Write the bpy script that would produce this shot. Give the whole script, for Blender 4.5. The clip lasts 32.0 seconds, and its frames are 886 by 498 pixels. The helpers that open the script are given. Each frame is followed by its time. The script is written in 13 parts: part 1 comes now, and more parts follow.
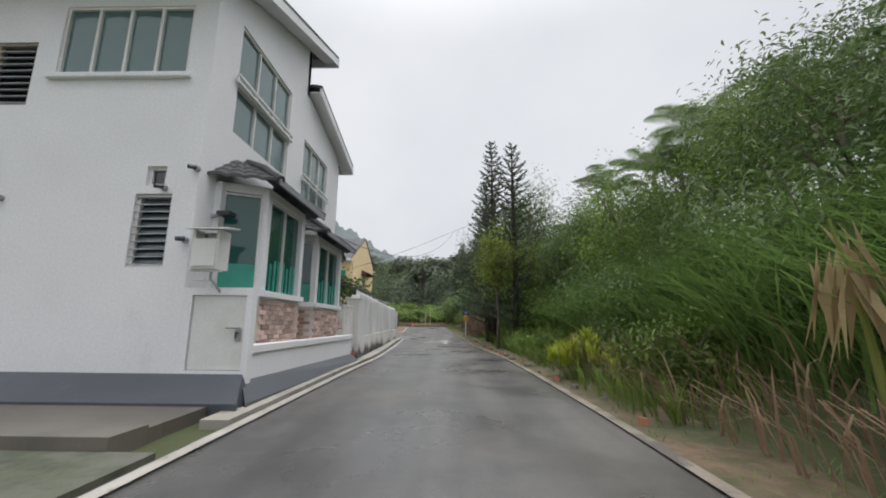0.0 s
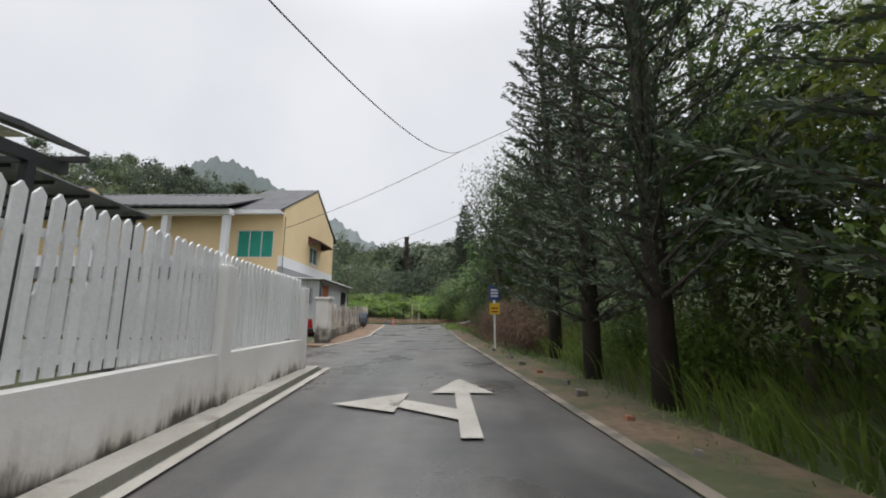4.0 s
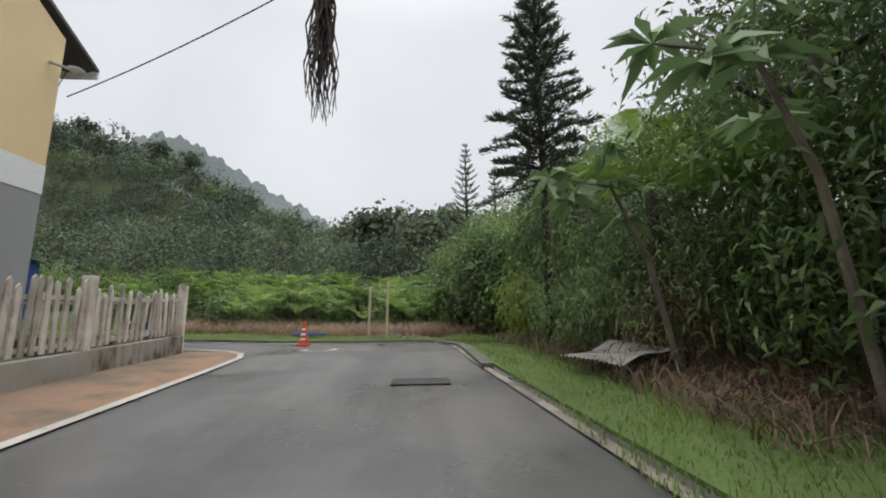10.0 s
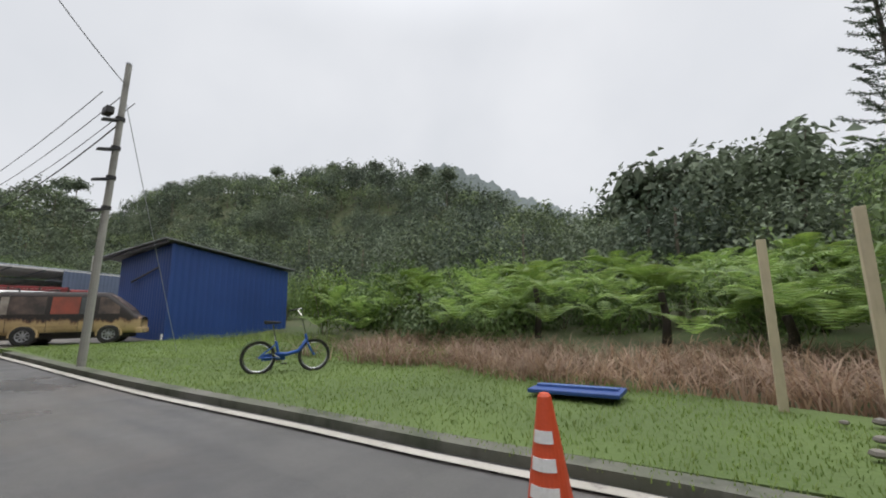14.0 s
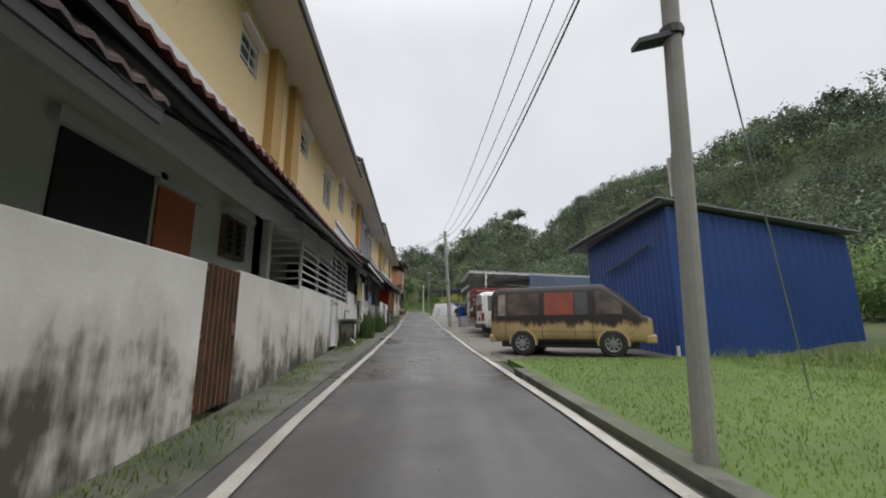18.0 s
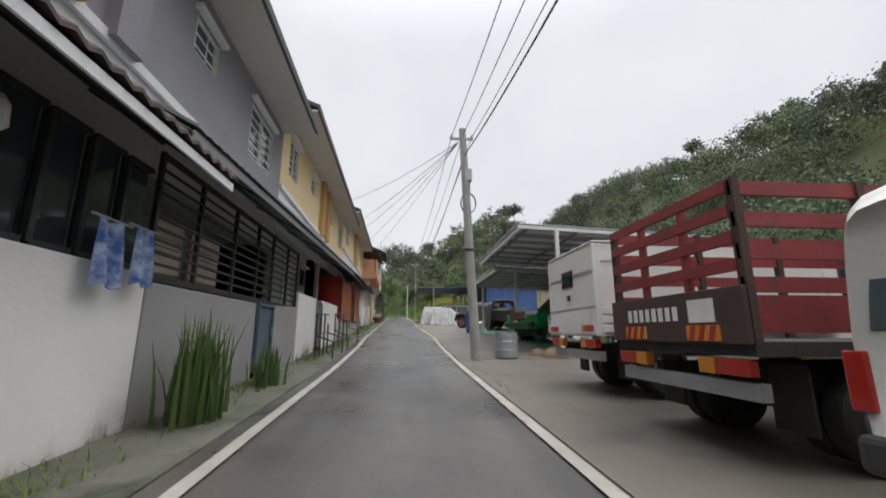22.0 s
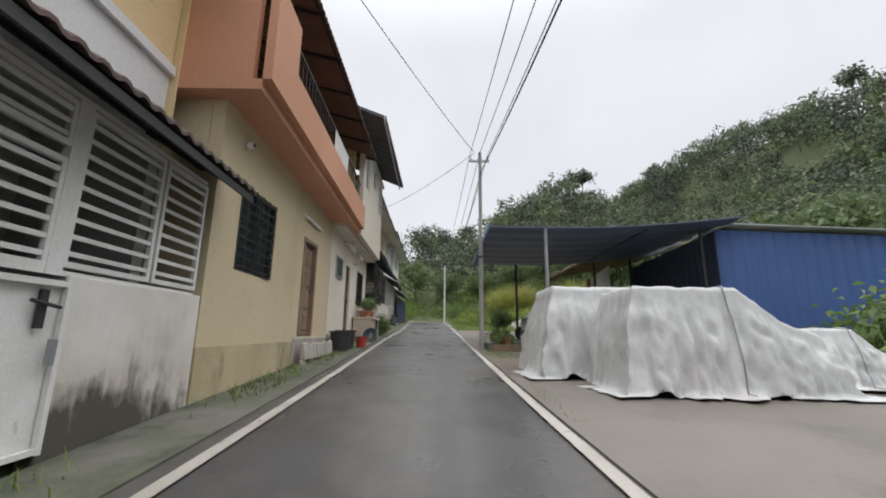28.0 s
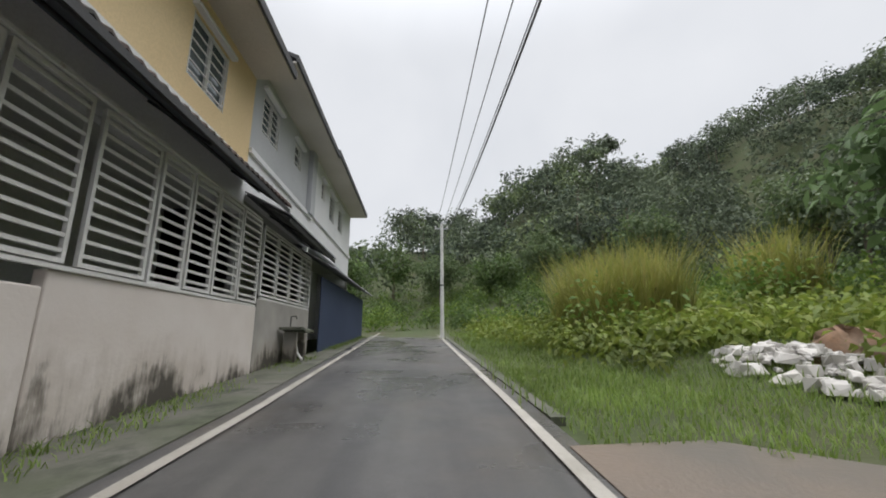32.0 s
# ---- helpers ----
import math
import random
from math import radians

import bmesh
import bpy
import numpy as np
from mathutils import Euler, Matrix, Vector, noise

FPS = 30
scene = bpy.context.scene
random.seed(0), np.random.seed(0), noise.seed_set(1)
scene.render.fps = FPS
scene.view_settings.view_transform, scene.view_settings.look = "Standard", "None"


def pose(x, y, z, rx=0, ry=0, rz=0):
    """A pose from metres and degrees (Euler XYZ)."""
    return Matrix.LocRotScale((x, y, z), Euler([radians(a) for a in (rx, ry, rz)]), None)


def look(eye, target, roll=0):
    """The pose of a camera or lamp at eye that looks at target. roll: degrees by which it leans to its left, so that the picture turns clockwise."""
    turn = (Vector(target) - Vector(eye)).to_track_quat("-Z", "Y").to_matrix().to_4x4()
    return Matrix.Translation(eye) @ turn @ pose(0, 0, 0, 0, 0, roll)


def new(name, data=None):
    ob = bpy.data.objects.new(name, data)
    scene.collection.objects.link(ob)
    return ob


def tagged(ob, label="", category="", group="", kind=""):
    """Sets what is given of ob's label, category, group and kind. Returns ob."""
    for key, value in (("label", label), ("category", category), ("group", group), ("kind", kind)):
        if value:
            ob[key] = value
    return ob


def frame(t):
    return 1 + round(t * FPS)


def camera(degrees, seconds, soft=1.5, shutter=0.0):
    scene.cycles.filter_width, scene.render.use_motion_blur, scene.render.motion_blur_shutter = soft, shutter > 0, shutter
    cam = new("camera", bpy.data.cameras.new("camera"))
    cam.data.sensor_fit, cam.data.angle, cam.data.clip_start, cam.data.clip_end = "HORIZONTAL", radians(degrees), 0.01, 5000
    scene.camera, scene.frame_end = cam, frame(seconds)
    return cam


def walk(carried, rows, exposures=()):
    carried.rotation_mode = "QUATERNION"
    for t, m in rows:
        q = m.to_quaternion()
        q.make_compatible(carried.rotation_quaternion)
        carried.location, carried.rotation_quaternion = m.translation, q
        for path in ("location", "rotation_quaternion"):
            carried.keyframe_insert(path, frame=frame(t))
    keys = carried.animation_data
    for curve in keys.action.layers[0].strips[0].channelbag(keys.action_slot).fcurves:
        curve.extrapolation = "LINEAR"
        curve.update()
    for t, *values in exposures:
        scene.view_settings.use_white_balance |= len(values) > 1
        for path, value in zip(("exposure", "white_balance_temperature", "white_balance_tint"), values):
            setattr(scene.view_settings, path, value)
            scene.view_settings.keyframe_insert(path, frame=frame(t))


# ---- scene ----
cam = camera(95.9, 32.0, 1.9)
PATH = [
    (0, (1.202, -28.406, 1.035), (1.156, -26.441, 1.405), 0.4),
    (0.5, (1.092, -26.527, 1.073), (1.08, -24.558, 1.428), 1.0),
    (1, (1.037, -24.625, 1.107), (1.073, -22.659, 1.472), 0.8),
    (1.5, (0.992, -22.656, 1.127), (1.056, -20.689, 1.485), 0.6),
    (2, (0.965, -20.703, 1.129), (1.028, -18.736, 1.486), 0.8),
    (2.5, (0.941, -18.676, 1.125), (0.982, -16.705, 1.466), 0.8),
    (3, (0.846, -16.595, 1.128), (0.88, -14.625, 1.476), 0.7),
    (3.5, (0.721, -14.555, 1.127), (0.743, -12.581, 1.451), 0.3),
    (4, (0.617, -12.421, 1.106), (0.615, -10.452, 1.456), -0.0),
    (4.5, (0.508, -10.32, 1.075), (0.483, -8.352, 1.431), -0.2),
    (6.5, (0.216, -2.098, 1.333), (0.198, -0.119, 1.623), -1.5),
    (7, (0.105, -0.136, 1.327), (0.102, 1.841, 1.63), -1.3),
    (7.5, (-0.086, 1.807, 1.322), (-0.053, 3.781, 1.641), -0.6),
    (8, (-0.281, 3.862, 1.322), (-0.208, 5.836, 1.636), -0.7),
    (8.5, (-0.365, 5.995, 1.331), (-0.304, 7.965, 1.667), 0.4),
    (9, (-0.417, 8.066, 1.364), (-0.355, 10.034, 1.714), 0.2),
    (9.5, (-0.508, 10.004, 1.421), (-0.422, 11.971, 1.774), 0.1),
    (10, (-0.569, 11.751, 1.485), (-0.453, 13.72, 1.816), -0.5),
    (10.5, (-0.58, 13.324, 1.539), (-0.421, 15.29, 1.867), -1.0),
    (11, (-0.569, 14.752, 1.587), (-0.392, 16.718, 1.912), -1.9),
    (11.5, (-0.607, 16.084, 1.639), (-0.509, 18.058, 1.947), -2.7),
    (12, (-0.821, 17.433, 1.686), (-0.932, 19.406, 1.997), -2.2),
    (12.5, (-1.276, 18.708, 1.723), (-1.649, 20.649, 2.024), -2.1),
    (13, (-1.901, 19.753, 1.748), (-2.536, 21.627, 2.037), -0.5),
    (13.5, (-2.553, 20.646, 1.771), (-3.42, 22.418, 2.1), -0.9),
    (15.5, (-4.585, 22.02, 1.825), (-6.138, 23.238, 2.15), -0.6),
    (16, (-5.572, 22.252, 1.847), (-7.277, 23.239, 2.192), -0.7),
    (16.5, (-6.645, 22.385, 1.869), (-8.489, 23.077, 2.215), -1.4),
    (17, (-7.834, 22.396, 1.89), (-9.765, 22.765, 2.259), -1.1),
    (17.5, (-9.105, 22.327, 1.919), (-11.062, 22.49, 2.298), -0.6),
    (18, (-10.425, 22.25, 1.958), (-12.386, 22.351, 2.34), -0.3),
    (18.5, (-11.868, 22.207, 2.006), (-13.827, 22.311, 2.396), 0.5),
    (19, (-13.5, 22.203, 2.066), (-15.456, 22.321, 2.466), 0.5),
    (19.5, (-15.312, 22.21, 2.141), (-17.266, 22.336, 2.549), 0.1),
    (20, (-17.271, 22.204, 2.226), (-19.229, 22.33, 2.614), -0.3),
    (20.5, (-19.31, 22.214, 2.309), (-21.265, 22.35, 2.707), -0.2),
    (21, (-21.401, 22.226, 2.389), (-23.353, 22.383, 2.793), -0.4),
    (21.5, (-23.607, 22.22, 2.479), (-25.554, 22.41, 2.896), -0.3),
    (22, (-25.887, 22.24, 2.586), (-27.837, 22.418, 2.997), -0.0),
    (22.5, (-28.14, 22.239, 2.69), (-30.092, 22.388, 3.096), 0.3),
    (23, (-30.423, 22.171, 2.764), (-32.375, 22.311, 3.176), 0.7),
    (23.5, (-32.815, 22.115, 2.817), (-34.765, 22.217, 3.249), 1.2),
    (24, (-35.254, 22.074, 2.89), (-37.206, 22.16, 3.313), 1.5),
    (24.5, (-37.731, 22.002, 3.017), (-39.679, 22.131, 3.452), 1.3),
    (25, (-40.256, 21.947, 3.197), (-42.2, 22.15, 3.62), 0.3),
    (25.5, (-42.691, 21.97, 3.393), (-44.641, 22.17, 3.79), -0.6),
    (27.5, (-52.9, 22.1, 3.923), (-54.858, 22.137, 4.329), 0.3),
    (28, (-55.371, 21.895, 4.048), (-57.328, 21.91, 4.46), 0.6),
    (28.5, (-57.89, 21.725, 4.171), (-59.843, 21.73, 4.601), 0.3),
    (29, (-60.436, 21.643, 4.292), (-62.39, 21.65, 4.714), -0.1),
    (29.5, (-63.033, 21.623, 4.416), (-64.987, 21.636, 4.842), -0.3),
    (30, (-65.647, 21.614, 4.554), (-67.601, 21.656, 4.976), -0.2),
    (30.5, (-68.217, 21.615, 4.704), (-70.172, 21.666, 5.126), -0.6),
    (31, (-70.731, 21.612, 4.85), (-72.687, 21.668, 5.263), -1.3),
    (31.5, (-73.281, 21.632, 4.984), (-75.239, 21.681, 5.389), -1.1),
    (32, (-76.001, 21.694, 5.111), (-77.952, 21.772, 5.544), -0.2),
]
walk(cam, [(t, look(eye, target, roll)) for t, eye, target, roll in PATH], ((0.0, 0.04), (11.0, 0.06), (16.0, 0.0), (18.0, 0.02), (21.0, 0.06), (23.0, 0.13), (30.0, 0.14), (32.0, 0.06)))

# ---------- world and light: overcast, bright grey sky ----------
world = bpy.data.worlds.new("overcast_sky")
scene.world = world
world.use_nodes = True
wn, wl = world.node_tree.nodes, world.node_tree.links
wn.clear()
w_out = wn.new("ShaderNodeOutputWorld")
w_bg = wn.new("ShaderNodeBackground")
w_sky = wn.new("ShaderNodeTexSky")
w_sky.sky_type, w_sky.sun_disc = "NISHITA", False
w_sky.sun_elevation, w_sky.sun_rotation = radians(76), radians(16)
w_sky.dust_density, w_sky.air_density = 6.0, 1.0
w_tc = wn.new("ShaderNodeTexCoord")
w_noise = wn.new("ShaderNodeTexNoise")
w_noise.inputs["Scale"].default_value, w_noise.inputs["Detail"].default_value = 2.2, 4
w_ramp = wn.new("ShaderNodeValToRGB")
w_ramp.color_ramp.elements[0].position, w_ramp.color_ramp.elements[0].color = 0.3, (7.4, 7.65, 8.1, 1)
w_ramp.color_ramp.elements[1].position, w_ramp.color_ramp.elements[1].color = 0.75, (8.8, 8.95, 9.3, 1)
w_mix = wn.new("ShaderNodeMix")
w_mix.data_type = "RGBA"
w_mix.inputs["Factor"].default_value = 0.93
wl.new(w_tc.outputs["Generated"], w_noise.inputs["Vector"])
wl.new(w_noise.outputs["Fac"], w_ramp.inputs["Fac"])
wl.new(w_sky.outputs["Color"], w_mix.inputs["A"])
wl.new(w_ramp.outputs["Color"], w_mix.inputs["B"])
wl.new(w_mix.outputs["Result"], w_bg.inputs["Color"])
# an overcast sky is brightest overhead
w_sep = wn.new("ShaderNodeSeparateXYZ")
w_zen = wn.new("ShaderNodeMapRange")
w_zen.interpolation_type = "SMOOTHSTEP"
w_zen.inputs["From Min"].default_value, w_zen.inputs["From Max"].default_value = 0.6, 1.0
w_zen.inputs["To Min"].default_value, w_zen.inputs["To Max"].default_value = 0.096, 0.27
wl.new(w_tc.outputs["Generated"], w_sep.inputs["Vector"])
wl.new(w_sep.outputs["Z"], w_zen.inputs["Value"])
wl.new(w_zen.outputs["Result"], w_bg.inputs["Strength"])
wl.new(w_bg.outputs["Background"], w_out.inputs["Surface"])
sun = new("sun", bpy.data.lights.new("sun", "SUN"))
sun.data.energy, sun.data.angle, sun.data.color = 1.5, radians(80), (1.0, 0.97, 0.94)
sun.matrix_world = look((4, 14, 60), (0, 0, 0))

# ---------- mesh helpers ----------
RNG = np.random.default_rng(7)


class Build:
    """Collects the faces of one mesh."""

    def __init__(self):
        self.v, self.f = [], []

    def add(self, verts, faces):
        n = len(self.v)
        self.v += [tuple(p) for p in verts]
        self.f += [tuple(n + i for i in f) for f in faces]
        return self

    def hexa(self, p):
        """Eight corners: bottom loop, then top loop."""
        return self.add(p, [(3, 2, 1, 0), (4, 5, 6, 7), (0, 1, 5, 4), (1, 2, 6, 5), (2, 3, 7, 6), (3, 0, 4, 7)])

    def box(self, x0, x1, y0, y1, z0, z1):
        x0, x1, y0, y1, z0, z1 = min(x0, x1), max(x0, x1), min(y0, y1), max(y0, y1), min(z0, z1), max(z0, z1)
        return self.hexa([(x0, y0, z0), (x1, y0, z0), (x1, y1, z0), (x0, y1, z0), (x0, y0, z1), (x1, y0, z1), (x1, y1, z1), (x0, y1, z1)])

    def wall(self, a, b, th, z0, z1, z0b=None, z1b=None):
        """An upright slab whose front runs from a to b; thickness to the left of a->b."""
        z0b, z1b = z0 if z0b is None else z0b, z1 if z1b is None else z1b
        d = Vector((b[0] - a[0], b[1] - a[1]))
        n = Vector((-d.y, d.x)).normalized() * th
        return self.hexa([(a[0], a[1], z0), (b[0], b[1], z0b), (b[0] + n.x, b[1] + n.y, z0b), (a[0] + n.x, a[1] + n.y, z0),
                          (a[0], a[1], z1), (b[0], b[1], z1b), (b[0] + n.x, b[1] + n.y, z1b), (a[0] + n.x, a[1] + n.y, z1)])

    def rod(self, a, b, r, n=8, r2=None, cap=True):
        a, b = Vector(a), Vector(b)
        r2 = r if r2 is None else r2
        d = (b - a).normalized() if (b - a).length > 1e-9 else Vector((0, 0, 1))
        u = d.orthogonal().normalized()
        w = d.cross(u)
        vs = [p + (u * math.cos(t) + w * math.sin(t)) * q for p, q in ((a, r), (b, r2)) for t in [2 * math.pi * k / n for k in range(n)]]
        fs = [(k, (k + 1) % n, n + (k + 1) % n, n + k) for k in range(n)]
        if cap:
            fs += [tuple(range(n - 1, -1, -1)), tuple(range(n, 2 * n))]
        return self.add(vs, fs)

    def tube(self, pts, r, n=6, radii=None):
        """One swept tube through the points."""
        p = [Vector(q) for q in pts]
        loop = (p[0] - p[-1]).length < 1e-6 and len(p) > 3
        rings, u = [], None
        for k in range(len(p)):
            a, b = p[max(k - 1, 0)], p[min(k + 1, len(p) - 1)]
            if loop and k in (0, len(p) - 1):
                a, b = p[-2], p[1]
            d = (b - a).normalized()
            u = d.orthogonal().normalized() if u is None else (u - d * u.dot(d)).normalized()
            w = d.cross(u)
            q = radii[k] if radii else r
            rings += [p[k] + (u * math.cos(2 * math.pi * j / n) + w * math.sin(2 * math.pi * j / n)) * q for j in range(n)]
        m = len(p)
        fs = [(k * n + j, k * n + (j + 1) % n, (k + 1) * n + (j + 1) % n, (k + 1) * n + j) for k in range(m - 1) for j in range(n)]
        return self.add(rings, fs + [tuple(range(n - 1, -1, -1)), tuple((m - 1) * n + j for j in range(n))])

    def bar(self, a, b, w, h=None):
        """A square bar from a to b."""
        a, b = Vector(a), Vector(b)
        h = w if h is None else h
        d = (b - a).normalized()
        up = Vector((0, 0, 1)) if abs(d.z) < 0.95 else Vector((1, 0, 0))
        s = d.cross(up).normalized() * w / 2
        u = s.cross(d).normalized() * h / 2
        return self.hexa([a - s - u, a + s - u, b + s - u, b - s - u, a - s + u, a + s + u, b + s + u, b - s + u])

    def lathe(self, prof, c=(0, 0, 0), n=20, caps=True):
        vs = [(c[0] + r * math.cos(2 * math.pi * k / n), c[1] + r * math.sin(2 * math.pi * k / n), c[2] + z) for r, z in prof for k in range(n)]
        fs = [(i * n + k, i * n + (k + 1) % n, (i + 1) * n + (k + 1) % n, (i + 1) * n + k) for i in range(len(prof) - 1) for k in range(n)]
        if caps:
            fs += [tuple(range(n - 1, -1, -1)), tuple((len(prof) - 1) * n + k for k in range(n))]
        return self.add(vs, fs)

    def grid(self, fn, us, vs_):
        n = len(vs_)
        pts = [fn(u, v) for u in us for v in vs_]
        fs = [(i * n + j, (i + 1) * n + j, (i + 1) * n + j + 1, i * n + j + 1) for i in range(len(us) - 1) for j in range(n - 1)]
        return self.add(pts, fs)

    def sheet(self, fn, us, vs_, th=0.02):
        """A grid with thickness below it."""
        self.grid(fn, us, vs_)
        k = len(self.v)
        self.grid(lambda u, v: tuple(Vector(fn(u, v)) - Vector((0, 0, th))), us, vs_)
        self.f[-(len(us) - 1) * (len(vs_) - 1):] = [f[::-1] for f in self.f[-(len(us) - 1) * (len(vs_) - 1):]]
        n, a = len(vs_), k - len(us) * len(vs_)
        m = len(us)
        rim = [i * n for i in range(m)] + [(m - 1) * n + j for j in range(1, n)] + [i * n + n - 1 for i in range(m - 2, -1, -1)] + [j for j in range(n - 2, -1, -1)]
        for p, q in zip(rim[:-1], rim[1:]):
            self.f.append((a + p, k + p, k + q, a + q))
        return self

    def moved(self, m):
        self.v = [tuple(m @ Vector(p)) for p in self.v]
        return self

    def data(self, name, smooth=False):
        me = bpy.data.meshes.new(name)
        me.from_pydata(self.v, [], self.f)
        if smooth:
            me.polygons.foreach_set("use_smooth", [True] * len(me.polygons))
        return me


def base_of(ob):
    p = Vector((0, 0, 0))
    while ob is not None:
        p += ob.location
        ob = ob.parent
    return p


def thing(name, at, label, category, group="", kind="", turn=0.0):
    ob = new(name)
    ob.location, ob.rotation_euler = at, (0, 0, radians(turn))
    ob.empty_display_size = 0.2
    return tagged(ob, label, category, group, kind)


def part(name, bm, material, parent, label="", smooth=False, there=False, bevel=0.0):
    """Links one mesh under a thing or part; there: its corners are given in the world."""
    if isinstance(bm, Build):
        if there:
            o = base_of(parent)
            bm.v = [(p[0] - o.x, p[1] - o.y, p[2] - o.z) for p in bm.v]
        bm = bm.data(name, smooth)
    ob = new(name, bm)
    if material is not None and not bm.materials:
        bm.materials.append(material)
    ob.parent = parent
    if bevel:
        mod = ob.modifiers.new("edge", "BEVEL")
        mod.width, mod.segments, mod.limit_method = bevel, 2, "ANGLE"
    if label:
        tagged(ob, label)
    return ob


def solid(name, bm, material, label, category, group="", kind="", smooth=False, bevel=0.0):
    """A thing of one mesh, its corners given in the world, its origin at its base."""
    if isinstance(bm, Build):
        a = np.array(bm.v)
        o = Vector((*(a[:, :2].min(0) + a[:, :2].max(0)) / 2, a[:, 2].min()))
        bm.v = [(p[0] - o.x, p[1] - o.y, p[2] - o.z) for p in bm.v]
        me = bm.data(name, smooth)
    else:
        me, o = bm, Vector((0, 0, 0))
    me.materials.append(material)
    ob = new(name, me)
    ob.location = o
    if bevel:
        mod = ob.modifiers.new("edge", "BEVEL")
        mod.width, mod.segments, mod.limit_method = bevel, 2, "ANGLE"
    return tagged(ob, label, category, group, kind)


def fast_mesh(name, verts, faces, material, smooth=False):
    """A mesh from numpy arrays, all faces with the same number of corners."""
    me = bpy.data.meshes.new(name)
    n, k = faces.shape
    me.vertices.add(len(verts))
    me.vertices.foreach_set("co", np.ascontiguousarray(verts, np.float32).ravel())
    me.loops.add(n * k)
    me.loops.foreach_set("vertex_index", np.ascontiguousarray(faces, np.int32).ravel())
    me.polygons.add(n)
    me.polygons.foreach_set("loop_start", np.arange(0, n * k, k, dtype=np.int32))
    if smooth:
        me.polygons.foreach_set("use_smooth", np.ones(n, bool))
    me.update(calc_edges=True)
    me.validate()
    me.materials.append(material)
    return me


# ---------- materials ----------
def node_mat(name):
    m = bpy.data.materials.new(name)
    m.use_nodes = True
    return m, m.node_tree.nodes, m.node_tree.links, m.node_tree.nodes["Principled BSDF"]


def mix_rgb(n, l, fac, a, b):
    x = n.new("ShaderNodeMix")
    x.data_type = "RGBA"
    for key, val in (("Factor", fac), ("A", a), ("B", b)):
        if hasattr(val, "is_linked"):
            l.new(val, x.inputs[key])
        else:
            x.inputs[key].default_value = val if key == "Factor" else (*val, 1)
    return x.outputs["Result"]


def noise_out(n, l, scale, detail=5, rough=0.55, vec=None, stretch=None):
    t = n.new("ShaderNodeTexNoise")
    t.inputs["Scale"].default_value, t.inputs["Detail"].default_value, t.inputs["Roughness"].default_value = scale, detail, rough
    if vec is None:
        vec = n.new("ShaderNodeNewGeometry").outputs["Position"]
    if stretch:
        mp = n.new("ShaderNodeMapping")
        mp.inputs["Scale"].default_value = stretch
        l.new(vec, mp.inputs["Vector"])
        vec = mp.outputs["Vector"]
    l.new(vec, t.inputs["Vector"])
    return t.outputs["Fac"]


def ramp_out(n, l, src, lo, hi, v0=0.0, v1=1.0):
    r = n.new("ShaderNodeMapRange")
    r.inputs["From Min"].default_value, r.inputs["From Max"].default_value = lo, hi
    r.inputs["To Min"].default_value, r.inputs["To Max"].default_value = v0, v1
    l.new(src, r.inputs["Value"])
    return r.outputs["Result"]


def surface(name, col, col2=None, big=0.6, fine=25.0, rough=0.8, metal=0.0, bump=0.15, stain=None, stain_at=(0.58, 0.7), stain_scale=1.2, stretch=None, vary=0.0, spec=0.5, grit=0.6):
    """A worn surface: two colours in large patches, fine grain, optional stains, relief."""
    m, n, l, b = node_mat(name)
    col2 = col2 or tuple(c * 0.8 for c in col)
    patch = ramp_out(n, l, noise_out(n, l, big, 4), 0.35, 0.65)
    c = mix_rgb(n, l, patch, col, col2)
    grain = noise_out(n, l, fine, 4, 0.6, stretch=stretch)
    g = ramp_out(n, l, grain, 0.3, 0.7, 1 - 0.13 * grit, 1 + 0.09 * grit)
    mul = n.new("ShaderNodeMix")
    mul.data_type, mul.blend_type = "RGBA", "MULTIPLY"
    mul.inputs["Factor"].default_value = 1.0
    l.new(c, mul.inputs["A"])
    l.new(g, mul.inputs["B"])
    c = mul.outputs["Result"]
    if vary:
        oi = n.new("ShaderNodeObjectInfo")
        k = ramp_out(n, l, oi.outputs["Random"], 0, 1, 1 - vary, 1 + vary)
        m2 = n.new("ShaderNodeMix")
        m2.data_type, m2.blend_type = "RGBA", "MULTIPLY"
        m2.inputs["Factor"].default_value = 1.0
        l.new(c, m2.inputs["A"])
        l.new(k, m2.inputs["B"])
        c = m2.outputs["Result"]
    if stain:
        s = ramp_out(n, l, noise_out(n, l, stain_scale, 7, 0.65, stretch=(1, 1, 0.35)), *stain_at)
        c = mix_rgb(n, l, s, c, stain)
    l.new(c, b.inputs["Base Color"])
    b.inputs["Roughness"].default_value, b.inputs["Metallic"].default_value = rough, metal
    b.inputs["Specular IOR Level"].default_value = spec
    if bump:
        bp = n.new("ShaderNodeBump")
        bp.inputs["Strength"].default_value, bp.inputs["Distance"].default_value = bump, 0.02
        l.new(grain, bp.inputs["Height"])
        l.new(bp.outputs["Normal"], b.inputs["Normal"])
    return m


